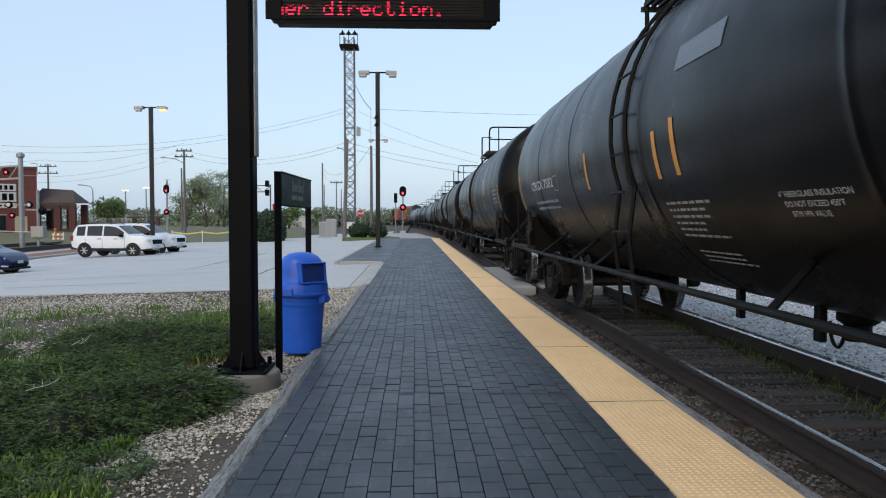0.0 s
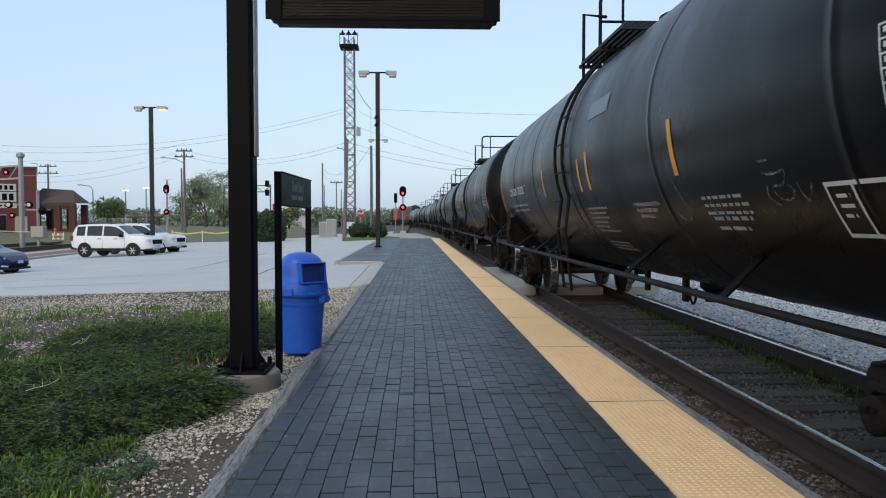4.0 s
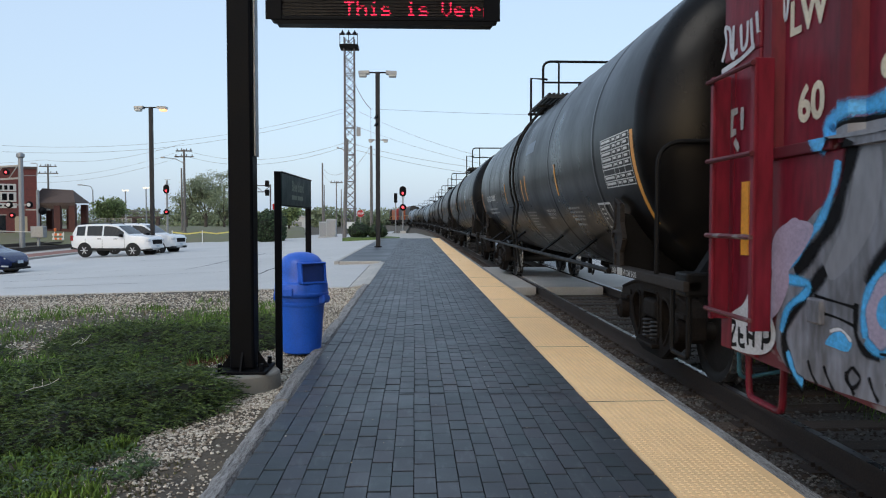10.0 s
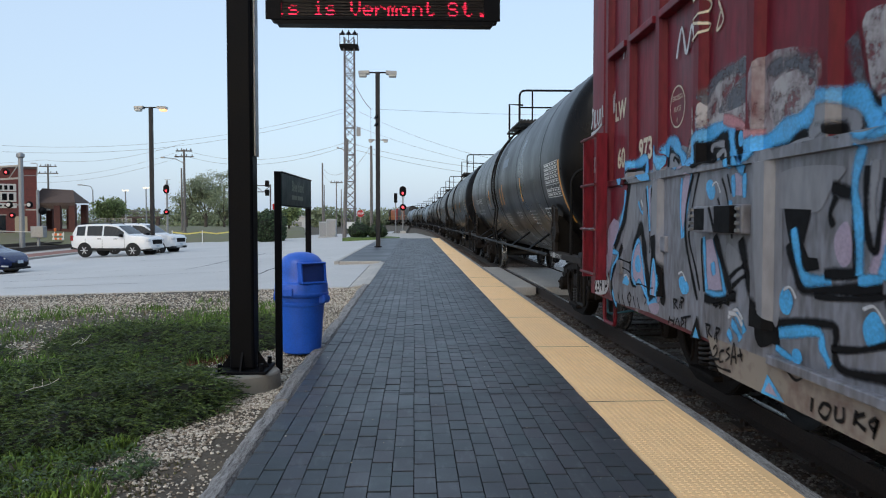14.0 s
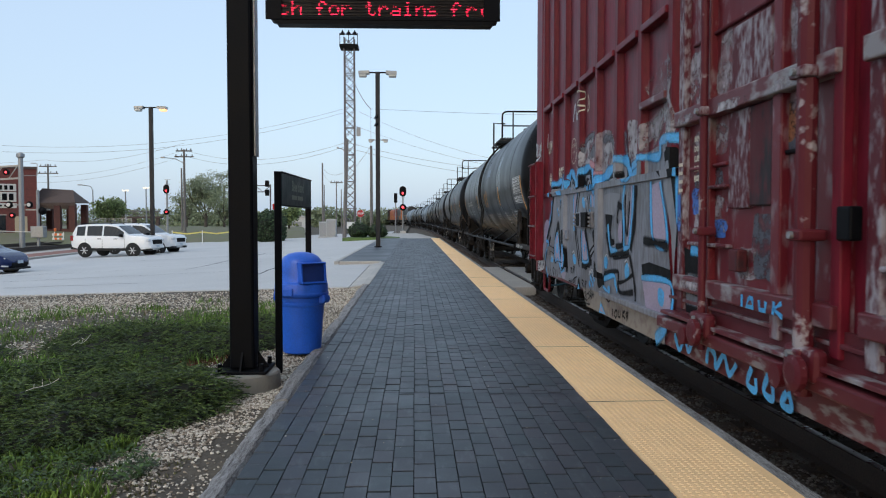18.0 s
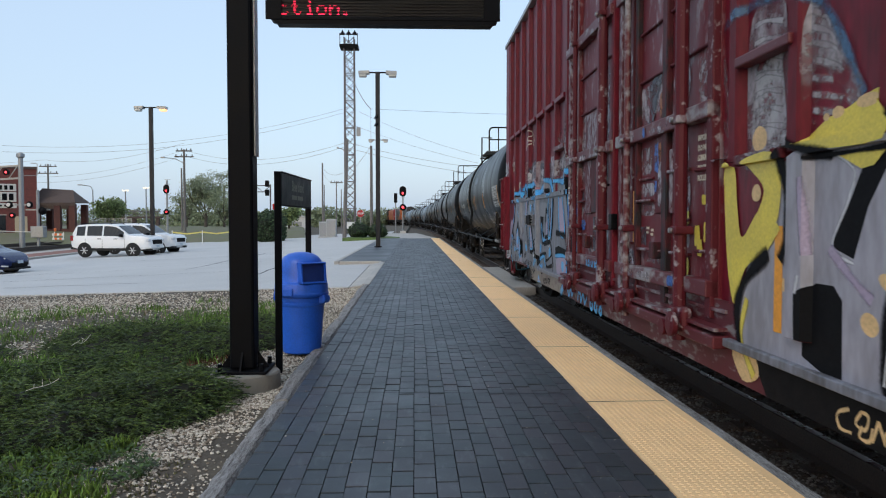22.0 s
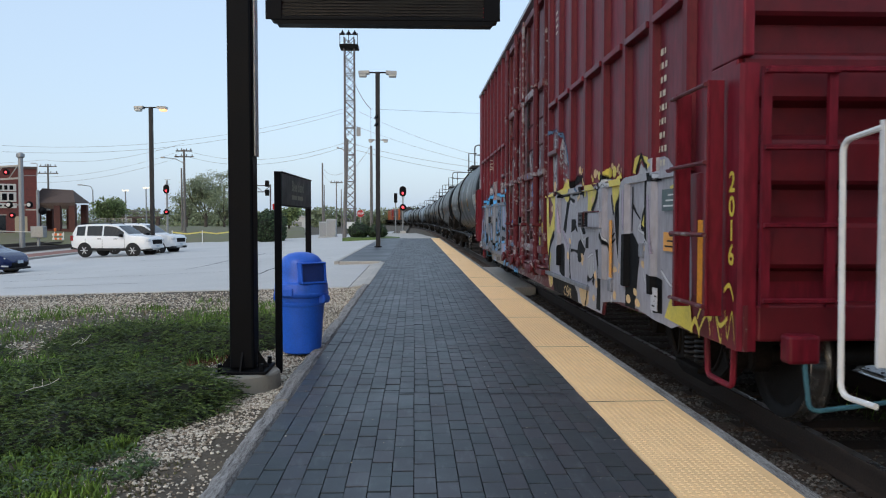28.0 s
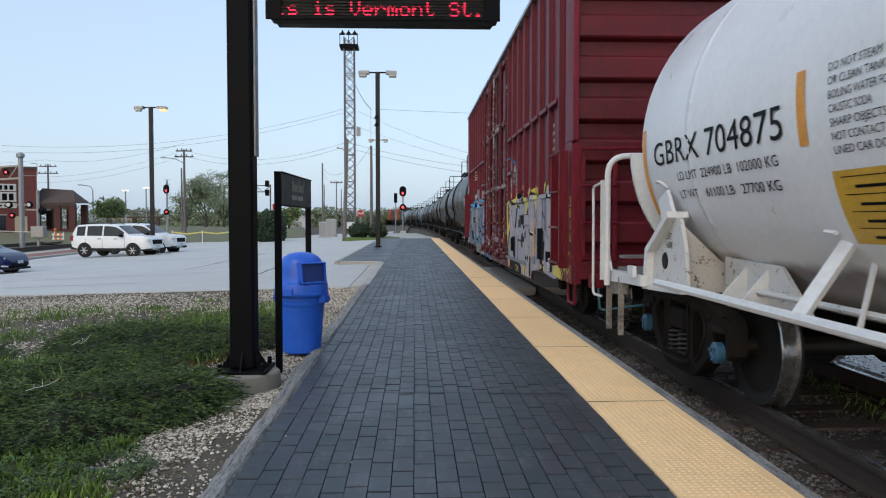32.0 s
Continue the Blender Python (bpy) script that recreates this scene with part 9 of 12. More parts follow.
def locomotive(label, body, cabcol):
    car = thing("locomotive", label, "locomotive", group="cars of the freight train")
    bm = bmesh.new()
    box(bm, -1.5, 1.5, -10.8, 10.8, 1.05, 1.55, 0.03)
    part("frame", bm, M_TRUCK, car)
    bm = bmesh.new()
    prism(bm, [(-0.95, 1.55), (-0.95, 4.3), (-0.7, 4.55), (0.7, 4.55), (0.95, 4.3), (0.95, 1.55)], -10.2, 5.6, "y")
    hood = part("hood", bm, body, car)
    for y in (-8.5, -6.8, -2.0, 0.5, 2.6):
        bm = bmesh.new()
        lathe(bm, [(0.55, 4.5), (0.55, 4.72), (0.3, 4.75)], 14, pose(0, y, 0))
        part("fan", bm, M_TRUCK, hood)
    bm = bmesh.new()
    prism(bm, [(-1.5, 1.55), (-1.5, 4.3), (-1.1, 4.75), (1.1, 4.75), (1.5, 4.3), (1.5, 1.55)], 5.7, 8.2, "y")
    cab = part("cab", bm, cabcol, car)
    for sx in (-1, 1):
        bm = bmesh.new()
        box(bm, min(sx * 1.49, sx * 1.52), max(sx * 1.49, sx * 1.52), 6.2, 7.6, 3.1, 3.9)
        part("window", bm, M_GLASS, cab)
        bm = bmesh.new()
        pipe(bm, bend([(sx * 1.45, -10.6, 1.5), (sx * 1.45, -10.6, 2.5), (sx * 1.45, 5.5, 2.5), (sx * 1.45, 5.5, 1.5)], 0.1), 0.03, 6)
        part("handrail", bm, M_ORANGE, car)
    bm = bmesh.new()
    box(bm, -1.0, 1.0, 8.2, 10.3, 1.55, 3.2, 0.1)
    part("nose", bm, cabcol, car)
    bm = bmesh.new()
    box(bm, -1.35, 1.35, -3.5, 3.5, 0.4, 1.05, 0.2)
    part("fuel_tank", bm, M_TRUCK, car)
    for y in (-7.2, 7.2):
        make_truck(car, y)
    return car


CARS = []

GAP = 18.3
lead = tank_car("black tank car with white stencils and a mid ladder", True)
CARS.append((lead, 6.51))
plain = tank_car("black tank car with faint stencils and walkway railings", False)
CARS.append((plain, 6.51 + GAP))
M_TANKGREY = mat("tank_grey", (0.17, 0.21, 0.25), 0.45, var=0.2, scale=1)
for k in range(2, 9):
    c = copy_thing(plain, Matrix())
    CARS.append((c, 6.51 + GAP * k))
    if k < 5:
        for o in c.children_recursive:
            if o.name.startswith("wheelset"):
                SPIN.append((o, o.location.y))
    if k in (5, 8):
        for ch in c.children:
            if ch.name.startswith("tank"):
                ch.data = ch.data.copy()
                ch.data.materials[0] = M_TANKGREY
        c["label"] = "pale blue-grey tank car far along the train"
CARS.append((box_car(), -11.6))
CARS.append((white_tank_car(), -28.4))
M_LOCO = mat("loco_orange", (0.35, 0.09, 0.03), 0.5)
M_LOCO2 = mat("loco_black", (0.02, 0.02, 0.02), 0.5)
M_LOCO3 = mat("loco_red", (0.26, 0.03, 0.03), 0.5)
CARS.append((locomotive("orange and black diesel locomotive in the distance", M_LOCO2, M_LOCO), 174.0))
CARS.append((locomotive("red and black diesel locomotive in the distance", M_LOCO2, M_LOCO3), 197.0))
CARS.append((locomotive("orange diesel locomotive leading the train", M_LOCO, M_LOCO2), 220.0))

# ---- things beside the platform ----
def on_ground(x, y, turn=0.0):
    return pose(x, y, ground_z(x, y) + (0.02 if -20 < x < -1 and y > 18 else 0.0), 0, 0, turn)


# 5 x 7 dot letters, one number a row
DOTS = {"T": (31, 4, 4, 4, 4, 4, 4), "h": (16, 16, 22, 25, 17, 17, 17), "i": (4, 0, 12, 4, 4, 4, 14), "s": (0, 0, 14, 16, 14, 1, 30), "V": (17, 17, 17, 17, 17, 10, 4),
        "e": (0, 0, 14, 17, 31, 16, 14), "r": (0, 0, 22, 25, 16, 16, 16), "m": (0, 0, 26, 21, 21, 21, 21), "o": (0, 0, 14, 17, 17, 17, 14), "n": (0, 0, 22, 25, 17, 17, 17),
        "t": (8, 8, 28, 8, 8, 9, 6), "S": (14, 17, 16, 14, 1, 17, 14), ".": (0, 0, 0, 0, 0, 12, 12), "B": (30, 17, 17, 30, 17, 17, 30), "a": (0, 0, 14, 1, 15, 17, 15),
        "f": (6, 9, 8, 28, 8, 8, 8), "!": (4, 4, 4, 4, 4, 0, 4), "W": (17, 17, 17, 21, 21, 21, 10), "c": (0, 0, 14, 16, 16, 17, 14), "d": (1, 1, 13, 19, 17, 17, 15)}
MESSAGE = "This is Vermont St. Be Safe! Watch for trains from either direction."
PX = 0.00434        # width of one step of the scrolling text, in metres
GLYPHS = []
SIGN_FACE = -0.100


def dot_mesh(ch):
    bm = bmesh.new()
    p = 0.0158
    for r, bits in enumerate(DOTS[ch]):
        for c in range(5):
            if bits >> (4 - c) & 1:
                x, z = c * p, (6 - r) * p
                vs = [bm.verts.new((x + 0.0064 * math.cos(a), 0, z + 0.0064 * math.sin(a))) for a in [math.pi / 4 * k for k in range(8)]]
                bm.faces.new(vs)
    return mesh_of("led_letter", bm, M_LED)


def build_sign_post():
    t = thing("message_sign", "scrolling red message sign on a tall black steel post", "sign", pose(-1.335, 5.98, 0, 0, 0, 0))
    bm = bmesh.new()
    lathe(bm, [(0.275, -0.22), (0.272, 0.0), (0.270, 0.045), (0.258, 0.058), (0.24, 0.062)], 36)
    part("footing", bm, mat("footing_concrete", (0.21, 0.20, 0.175), 0.9, scale=2.2, fine=40, bump=0.5, col2=(0.12, 0.065, 0.04), lo=0.30, hi=0.48), t, "rust-stained round concrete footing")
    bm = bmesh.new()
    box(bm, -0.20, 0.20, -0.20, 0.20, 0.06, 0.085, 0.006)
    part("base_plate", bm, M_BLACK, t)
    for sx in (-1, 1):
        for sy in (-1, 1):
            bm = bmesh.new()
            rod(bm, (sx * 0.16, sy * 0.16, 0.08), (sx * 0.16, sy * 0.16, 0.14), 0.018, 8)
            part("bolt", bm, M_BLACK, t)
    for dx, dy in ((1, 0), (-1, 0), (0, 1), (0, -1)):
        bm = bmesh.new()
        prism(bm, [(0.1, 0.085), (0.19, 0.085), (0.1, 0.22)], -0.006, 0.006, "y")
        part("gusset", bm, M_BLACK, t, at=pose(0, 0, 0, 0, 0, math.degrees(math.atan2(dy, dx))))
    bm = bmesh.new()
    box(bm, -0.10, 0.09, -0.1, 0.1, 0.085, 4.6, 0.02)
    part("post", bm, M_BLACK, t, "glossy black square steel post")
    # added pale strip that imitates the sky's reflection on the post's upper edge
    bm = bmesh.new()
    box(bm, 0.092, 0.110, -0.05, 0.06, 1.75, 4.6, 0.004)
    part("cable_conduit", bm, M_STEEL, t, "pale strip standing for the sheen on the post's edge")
    # housing: box with a recessed face behind a frame, and a lip below
    x0, x1, z0, z1 = 0.206, 2.006, 2.785, 3.20
    bm = bmesh.new()
    box(bm, x0, x1, -0.03, 0.16, z0 + 0.045, z1, 0.02)
    housing = part("housing", bm, M_BLACK, t, "black metal sign housing")
    bm = bmesh.new()
    prism(bm, [(x0 + 0.085, z0 - 0.032), (x1 - 0.065, z0 - 0.032), (x1 - 0.045, z0 - 0.006), (x1 - 0.02, z0), (x0 + 0.04, z0), (x0 + 0.065, z0 - 0.006)], -0.12, 0.0, "y")
    part("lip", bm, M_BLACK, housing)
    bm = bmesh.new()
    box(bm, x0 + 0.12, x1 - 0.125, -0.095, -0.09, z0 + 0.004, z1 - 0.01)
    face = part("display_face", bm, mat("display_black", (0.006, 0.005, 0.006), 0.5, var=0.3), t, "dark display face")
    for xa, xb in ((x0, x0 + 0.122), (x1 - 0.127, x1)):
        bm = bmesh.new()
        box(bm, xa, xb, -0.125, -0.115, z0, z1, 0.004)
        part("bezel", bm, M_BLACK, housing)
    for za, zb in ((z0, z0 + 0.025), (z1 - 0.03, z1)):
        bm = bmesh.new()
        box(bm, x0 + 0.122, x1 - 0.127, -0.125, -0.115, za, zb, 0.004)
        part("bezel", bm, M_BLACK, housing)
    for k in range(16):
        z = z0 + 0.035 + 0.0232 * k
        bm = bmesh.new()
        box(bm, x0 + 0.122, x1 - 0.127, -0.122, -0.104, z, z + 0.0025)
        part("louvre", bm, M_BLACK, housing)
    for s in (0.25, 1.9):
        bm = bmesh.new()
        box(bm, s - 0.02, s + 0.02, 0.0, 0.1, 3.18, 3.62)
        part("hanger", bm, M_BLACK, t)
    bm = bmesh.new()
    box(bm, 0.08, 2.0, 0.0, 0.1, 3.6, 3.72, 0.01)
    part("arm", bm, M_BLACK, t)
    meshes = {c: dot_mesh(c) for c in DOTS}
    for i, ch in enumerate(MESSAGE):
        if ch != " ":
            g = part("led_letter", meshes[ch], None, face, "glowing red dot letter", pose(0, 0, 0))
            GLYPHS.append((g, i))
    return t


def build_station_sign():
    t = thing("station_sign", "dark green station name sign on two black posts", "sign", pose(-1.17, 6.55, -0.08))
    for x, y, h in ((0, 0, 1.75), (0.055, 1.47, 1.745)):
        bm = bmesh.new()
        box(bm, x - 0.028, x + 0.028, y - 0.028, y + 0.028, 0, h, 0.006)
        part("post", bm, M_BLACK, t)
    bm = bmesh.new()
    box(bm, -0.012, 0.012, 0, 1.45, 0, 0.275, 0.003)
    panel = part("panel", bm, M_SIGN, t, "dark green metal name panel", pose(0.02, 0.015, 1.465, 0, 0, -2.1))
    bm = bmesh.new()
    for z0, z1 in ((-0.012, 0.0), (0.275, 0.287)):
        box(bm, -0.02, 0.02, 0, 1.45, z0, z1, 0.002)
    part("panel_rim", bm, M_BLACK, panel)
    m = mat("sign_letter", (0.34, 0.40, 0.32), 0.5, var=0.1)
    for word, size, u, z in (("Blue Island", 0.135, 0.72, 0.135),):
        me = text_mesh(word, size, m, 0.0, 0.002, "CENTER")
        for v in me.vertices:
            v.co = (0.0155, u + v.co.x, z + v.co.y)
        part("lettering", me, None, panel)
    bm = bmesh.new()
    for a, b in ((0.42, 0.66), (0.70, 0.98)):
        vs = [bm.verts.new((0.0155, y, z)) for y, z in ((a, 0.055), (b, 0.055), (b, 0.095), (a, 0.095))]
        bm.faces.new(vs)
    part("lettering", bm, m, panel, "small pale line of words")
    # the reflector's shine is imitated by weak emission
    bm = bmesh.new()
    box(bm, -0.045, -0.028, -0.012, 0.012, 1.42, 1.47, 0.003)
    part("reflector", bm, glow("reflector_red", (0.5, 0.02, 0.02), 0.2), t, "small red reflector given a faint glow")
    return t


def build_bin():
    t = thing("litter_bin", "blue plastic litter bin with a domed swing lid", "litter bin", pose(-1.103, 7.42, -0.045) @ Matrix.Diagonal((1.03, 1.03, 0.985, 1)))
    bm = bmesh.new()
    lathe(bm, [(0.165, 0.0), (0.178, 0.012), (0.184, 0.06), (0.212, 0.47), (0.221, 0.475), (0.224, 0.50), (0.218, 0.505), (0.221, 0.555), (0.230, 0.56), (0.232, 0.60)], 48)
    body = part("body", bm, M_BLUE, t, "blue ribbed plastic bin body", smooth=True)
    for a in (-22, 158):
        bm = bmesh.new()
        prism(bm, [(0.21, 0.50), (0.265, 0.50), (0.282, 0.52), (0.276, 0.575), (0.22, 0.585)], -0.055, 0.055, "y")
        bmesh.ops.bevel(bm, geom=bm.edges[:], offset=0.008, segments=2, affect="EDGES")
        part("handle", bm, M_BLUE, body, at=pose(0, 0, 0, 0, 0, a))
    bm = bmesh.new()
    lathe(bm, [(0.236, 0.572), (0.252, 0.570), (0.257, 0.578), (0.257, 0.600), (0.252, 0.606), (0.250, 0.680), (0.244, 0.694), (0.222, 0.704), (0.213, 0.716), (0.213, 0.80), (0.207, 0.86), (0.192, 0.91), (0.163, 0.952), (0.118, 0.98), (0.06, 0.995), (0.004, 1.0)], 48)
    lid = part("lid", bm, M_BLUE, t, "brighter blue domed lid with a flanged rim", smooth=True)
    for a in (-110, 75):
        bm = bmesh.new()
        box(bm, 0.245, 0.268, -0.05, 0.05, 0.575, 0.655, 0.01)
        part("lid_clip", bm, M_BLUE, lid, at=pose(0, 0, 0, 0, 0, a))
    # hooded mouth with its swing flap, towards the platform
    turn = pose(0, 0, 0, 0, 0, -52)
    bm = bmesh.new()
    prism(bm, [(0.12, 0.906), (0.224, 0.902), (0.232, 0.894), (0.226, 0.888), (0.12, 0.888)], -0.132, 0.132, "y")
    for y in (-1, 1):
        prism(bm, [(0.12, 0.700), (0.246, 0.700), (0.226, 0.893), (0.12, 0.893)], *sorted((y * 0.118, y * 0.132)), "y")
    prism(bm, [(0.12, 0.700), (0.252, 0.700), (0.250, 0.716), (0.12, 0.720)], -0.132, 0.132, "y")
    part("flap_hood", bm, M_BLUE, lid, at=turn)
    # flap takes a darker bin blue, with the shade under the hood painted in
    bm = bmesh.new()
    prism(bm, [(0.218, 0.716), (0.226, 0.716), (0.207, 0.889), (0.199, 0.889)], -0.118, 0.118, "y")
    part("flap", bm, mat("flap_blue", (0.008, 0.032, 0.17), 0.5, var=0.2), lid, "swing flap in bin blue darkened for the hood's shade", turn)
    return t


def double_lamp(m, h, lit=False, speakers=False, label="tall dark lamp post with two flat luminaires", span=0.87):
    t = thing("street_lamp", label, "street lamp", m, "lamp posts")
    bm = bmesh.new()
    box(bm, -0.1, 0.1, -0.1, 0.1, 0, h, 0.015)
    part("post", bm, mat("lamp_post_dark", (0.012, 0.012, 0.015), 0.5, var=0.2, spec=0.3), t)
    bm = bmesh.new()
    box(bm, -0.17, 0.17, -0.17, 0.17, 0, 0.05, 0.01)
    part("base_plate", bm, M_BLACK, t)
    for k, sx in enumerate((-1, 1)):
        bm = bmesh.new()
        bar(bm, (0, 0, h - 0.03), (0.42 * sx, 0, h - 0.03), 0.06, 0.06)
        part("arm", bm, M_BLACK, t)
        bm = bmesh.new()
        prism(bm, [(0.38 * sx, h - 0.09), (0.38 * sx, h + 0.04), (span * sx, h + 0.02), (span * sx, h - 0.11), (0.6 * sx, h - 0.13)], -0.18, 0.18, "y")
        head = part("luminaire", bm, M_STEEL, t, "grey flat luminaire head")
        bm = bmesh.new()
        box(bm, min(0.50 * sx, 0.86 * sx), max(0.50 * sx, 0.86 * sx), -0.17, 0.17, h - 0.24, h - 0.115, 0.05)
        part("lens", bm, M_SODIUM if lit and k else mat("lamp_lens", (0.45, 0.45, 0.42), 0.2, var=0.05), head, "glowing orange lens" if lit and k else "clear lamp lens")
    if speakers:
        for z in (h - 2.15, h - 2.5):
            bm = bmesh.new()
            lathe(bm, [(0.03, 0), (0.05, 0.1), (0.12, 0.22), (0.15, 0.24)], 14, pose(0.1, 0, z, 60, 0, -70))
            part("loudspeaker", bm, M_BLACK, t, "black horn loudspeaker", smooth=True)
    return t


def light_tower():
    t = thing("light_tower", "tall lattice steel floodlight tower", "tower", pose(-6.62, 79, -0.3))
    w, h, n = 0.50, 20.4, 22
    for sx in (-1, 1):
        for sy in (-1, 1):
            bm = bmesh.new()
            bar(bm, (sx * w, sy * w, 0), (sx * w, sy * w, h), 0.12, 0.12)
            part("leg", bm, M_TOWER, t)
    for k in range(n):
        z0, z1 = h * k / n, h * (k + 1) / n
        for f, sy in ((0, -1), (1, 1)):
            bm = bmesh.new()
            s = 1 if (k + f) % 2 else -1
            bar(bm, (-s * w, sy * w, z0), (s * w, sy * w, z1), 0.06, 0.06)
            bar(bm, (s * w, sy * w, z0), (-s * w, sy * w, z1), 0.045, 0.045)
            if k % 3 == 0:
                bar(bm, (-w, sy * w, z0), (w, sy * w, z0), 0.07, 0.07)
            part("lattice", bm, M_TOWER, t)
        for sx in (-1, 1):
            bm = bmesh.new()
            bar(bm, (sx * w, -w, z0), (sx * w, w, z1), 0.05, 0.05)
            part("lattice", bm, M_TOWER, t)
    bm = bmesh.new()
    box(bm, -0.95, 0.95, -0.95, 0.95, h - 1.1, h - 0.8, 0.02)
    deck = part("deck", bm, M_BLACK, t, "dark steel lamp deck")
    for sx in (-1, 0, 1):
        bm = bmesh.new()
        bar(bm, (sx * 0.9, -0.9, h - 0.8), (sx * 0.9, -0.9, h + 0.3), 0.06, 0.06)
        part("railing", bm, M_BLACK, deck)
        bm = bmesh.new()
        lathe(bm, [(0.30, 0), (0.22, 0.14), (0.08, 0.3), (0.05, 0.45)], 14, pose(sx * 0.62, -0.9, h + 0.15))
        part("floodlight", bm, M_BLACK, deck, "dark floodlight", smooth=True)
    bm = bmesh.new()
    bar(bm, (-0.95, -0.9, h + 0.2), (0.95, -0.9, h + 0.2), 0.07, 0.07)
    part("railing", bm, M_BLACK, deck)
    bm = bmesh.new()
    box(bm, 0.7, 1.1, -0.2, 0.2, 10.3, 11.2, 0.03)
    part("junction_box", bm, M_STEEL, t)
    return t


M_TOWER = mat("tower_steel", (0.11, 0.10, 0.105), 0.7, var=0.3)


def utility_pole(x, y, h, r=0.14, arms=(), lean=0.0, lamp=0, label="weathered wooden utility pole"):
    t = thing("utility_pole", label, "utility pole", pose(x, y, ground_z(x, y), 0, lean, 0), "utility poles")
    bm = bmesh.new()
    rod(bm, (0, 0, 0), (0, 0, h), r, 10, r * 0.72)
    part("pole", bm, M_WOODPOLE, t, smooth=True)
    for z, w in arms:
        bm = bmesh.new()
        box(bm, -w, w, -0.05, 0.05, z - 0.06, z + 0.06)
        arm = part("crossarm", bm, M_BARK, t)
        for k in range(4):
            u = -w + 2 * w * (k + 0.3) / 3.6
            bm = bmesh.new()
            lathe(bm, [(0.03, 0), (0.06, 0.05), (0.04, 0.12), (0.06, 0.15), (0.03, 0.2)], 8, pose(u, 0, z + 0.06))
            part("insulator", bm, M_BLACK, arm)
    if lamp:
        bm = bmesh.new()
        pipe(bm, bend([(0, 0, h * 0.85), (lamp * 0.9, 0, h * 0.90), (lamp * 2.2, 0, h * 0.913)], min(0.5, abs(lamp) * 0.4)), 0.04, 6)
        part("lamp_arm", bm, M_STEEL, t)
        bm = bmesh.new()
        box(bm, min(lamp * 2.0, lamp * 2.4), max(lamp * 2.0, lamp * 2.4), -0.12, 0.12, h * 0.905, h * 0.921, 0.04)
        part("lamp_head", bm, M_STEEL, t)
    return t


def rail_signal(x, y, h, heads, label="railway signal mast with red lights showing", base=None, s=1.0):
    t = thing("railway_signal", label, "railway signal", pose(x, y, ground_z(x, y) if base is None else base), "railway signals")
    bm = bmesh.new()
    rod(bm, (0, 0, 0), (0, 0, h), 0.07, 10)
    part("mast", bm, M_STEEL, t)
    bm = bmesh.new()
    box(bm, -0.3, 0.3, -0.3, 0.3, 0, 0.25, 0.02)
    part("base", bm, M_CONCRETE, t)
    for z, oval in heads:
        bm = bmesh.new()
        R = Matrix.Translation((0, -0.12, z)) @ Matrix.Rotation(math.pi / 2, 4, "X")
        lathe(bm, [(0.34 * s, 0), (0.34 * s, 0.04), (0.02, 0.05)], 24, R)
        if oval:
            box(bm, -0.338 * s, 0.338 * s, -0.165, -0.13, z, z + 0.36 * s)
            lathe(bm, [(0.34 * s, 0), (0.34 * s, 0.04), (0.02, 0.05)], 24, Matrix.Translation((0, -0.118, z + 0.36 * s)) @ Matrix.Rotation(math.pi / 2, 4, "X"))
        head = part("target", bm, M_BLACK, t, "dark signal target")
        bm = bmesh.new()
        lathe(bm, [(0.12 * s, 0.055), (0.11 * s, 0.075), (0.02, 0.09)], 18, R)
        part("lens", bm, M_RED, head, "glowing red lens", smooth=True)
        bm = bmesh.new()
        for k in range(9):
            a = math.pi * k / 8
            p = Vector((0.19 * s * math.cos(a), -0.17, z + 0.19 * s * math.sin(a)))
            bar(bm, p, p + Vector((0, -0.28, -0.02)), 0.08, 0.015)
        part("hood", bm, M_BLACK, head)
    bm = bmesh.new()
    for k in range(int(h / 0.35)):
        z = 0.4 + 0.35 * k
        box(bm, -0.2, 0.2, 0.1, 0.13, z, z + 0.025)
    part("ladder", bm, M_STEEL, t)
    return t


M_PLATE = mat("plate_pale", (0.40, 0.48, 0.55), 0.4, var=0.1)
M_HEADLIGHT = mat("headlight", (0.55, 0.57, 0.6), 0.12, var=0.05)
M_TAIL = mat("tail_light", (0.25, 0.012, 0.015), 0.2, var=0.1)
M_BRAKE = mat("wheel_inside", (0.035, 0.035, 0.036), 0.6, var=0.2)
M_RIM = mat("alloy_rim", (0.56, 0.56, 0.57), 0.4, metal=0.0, var=0.15)


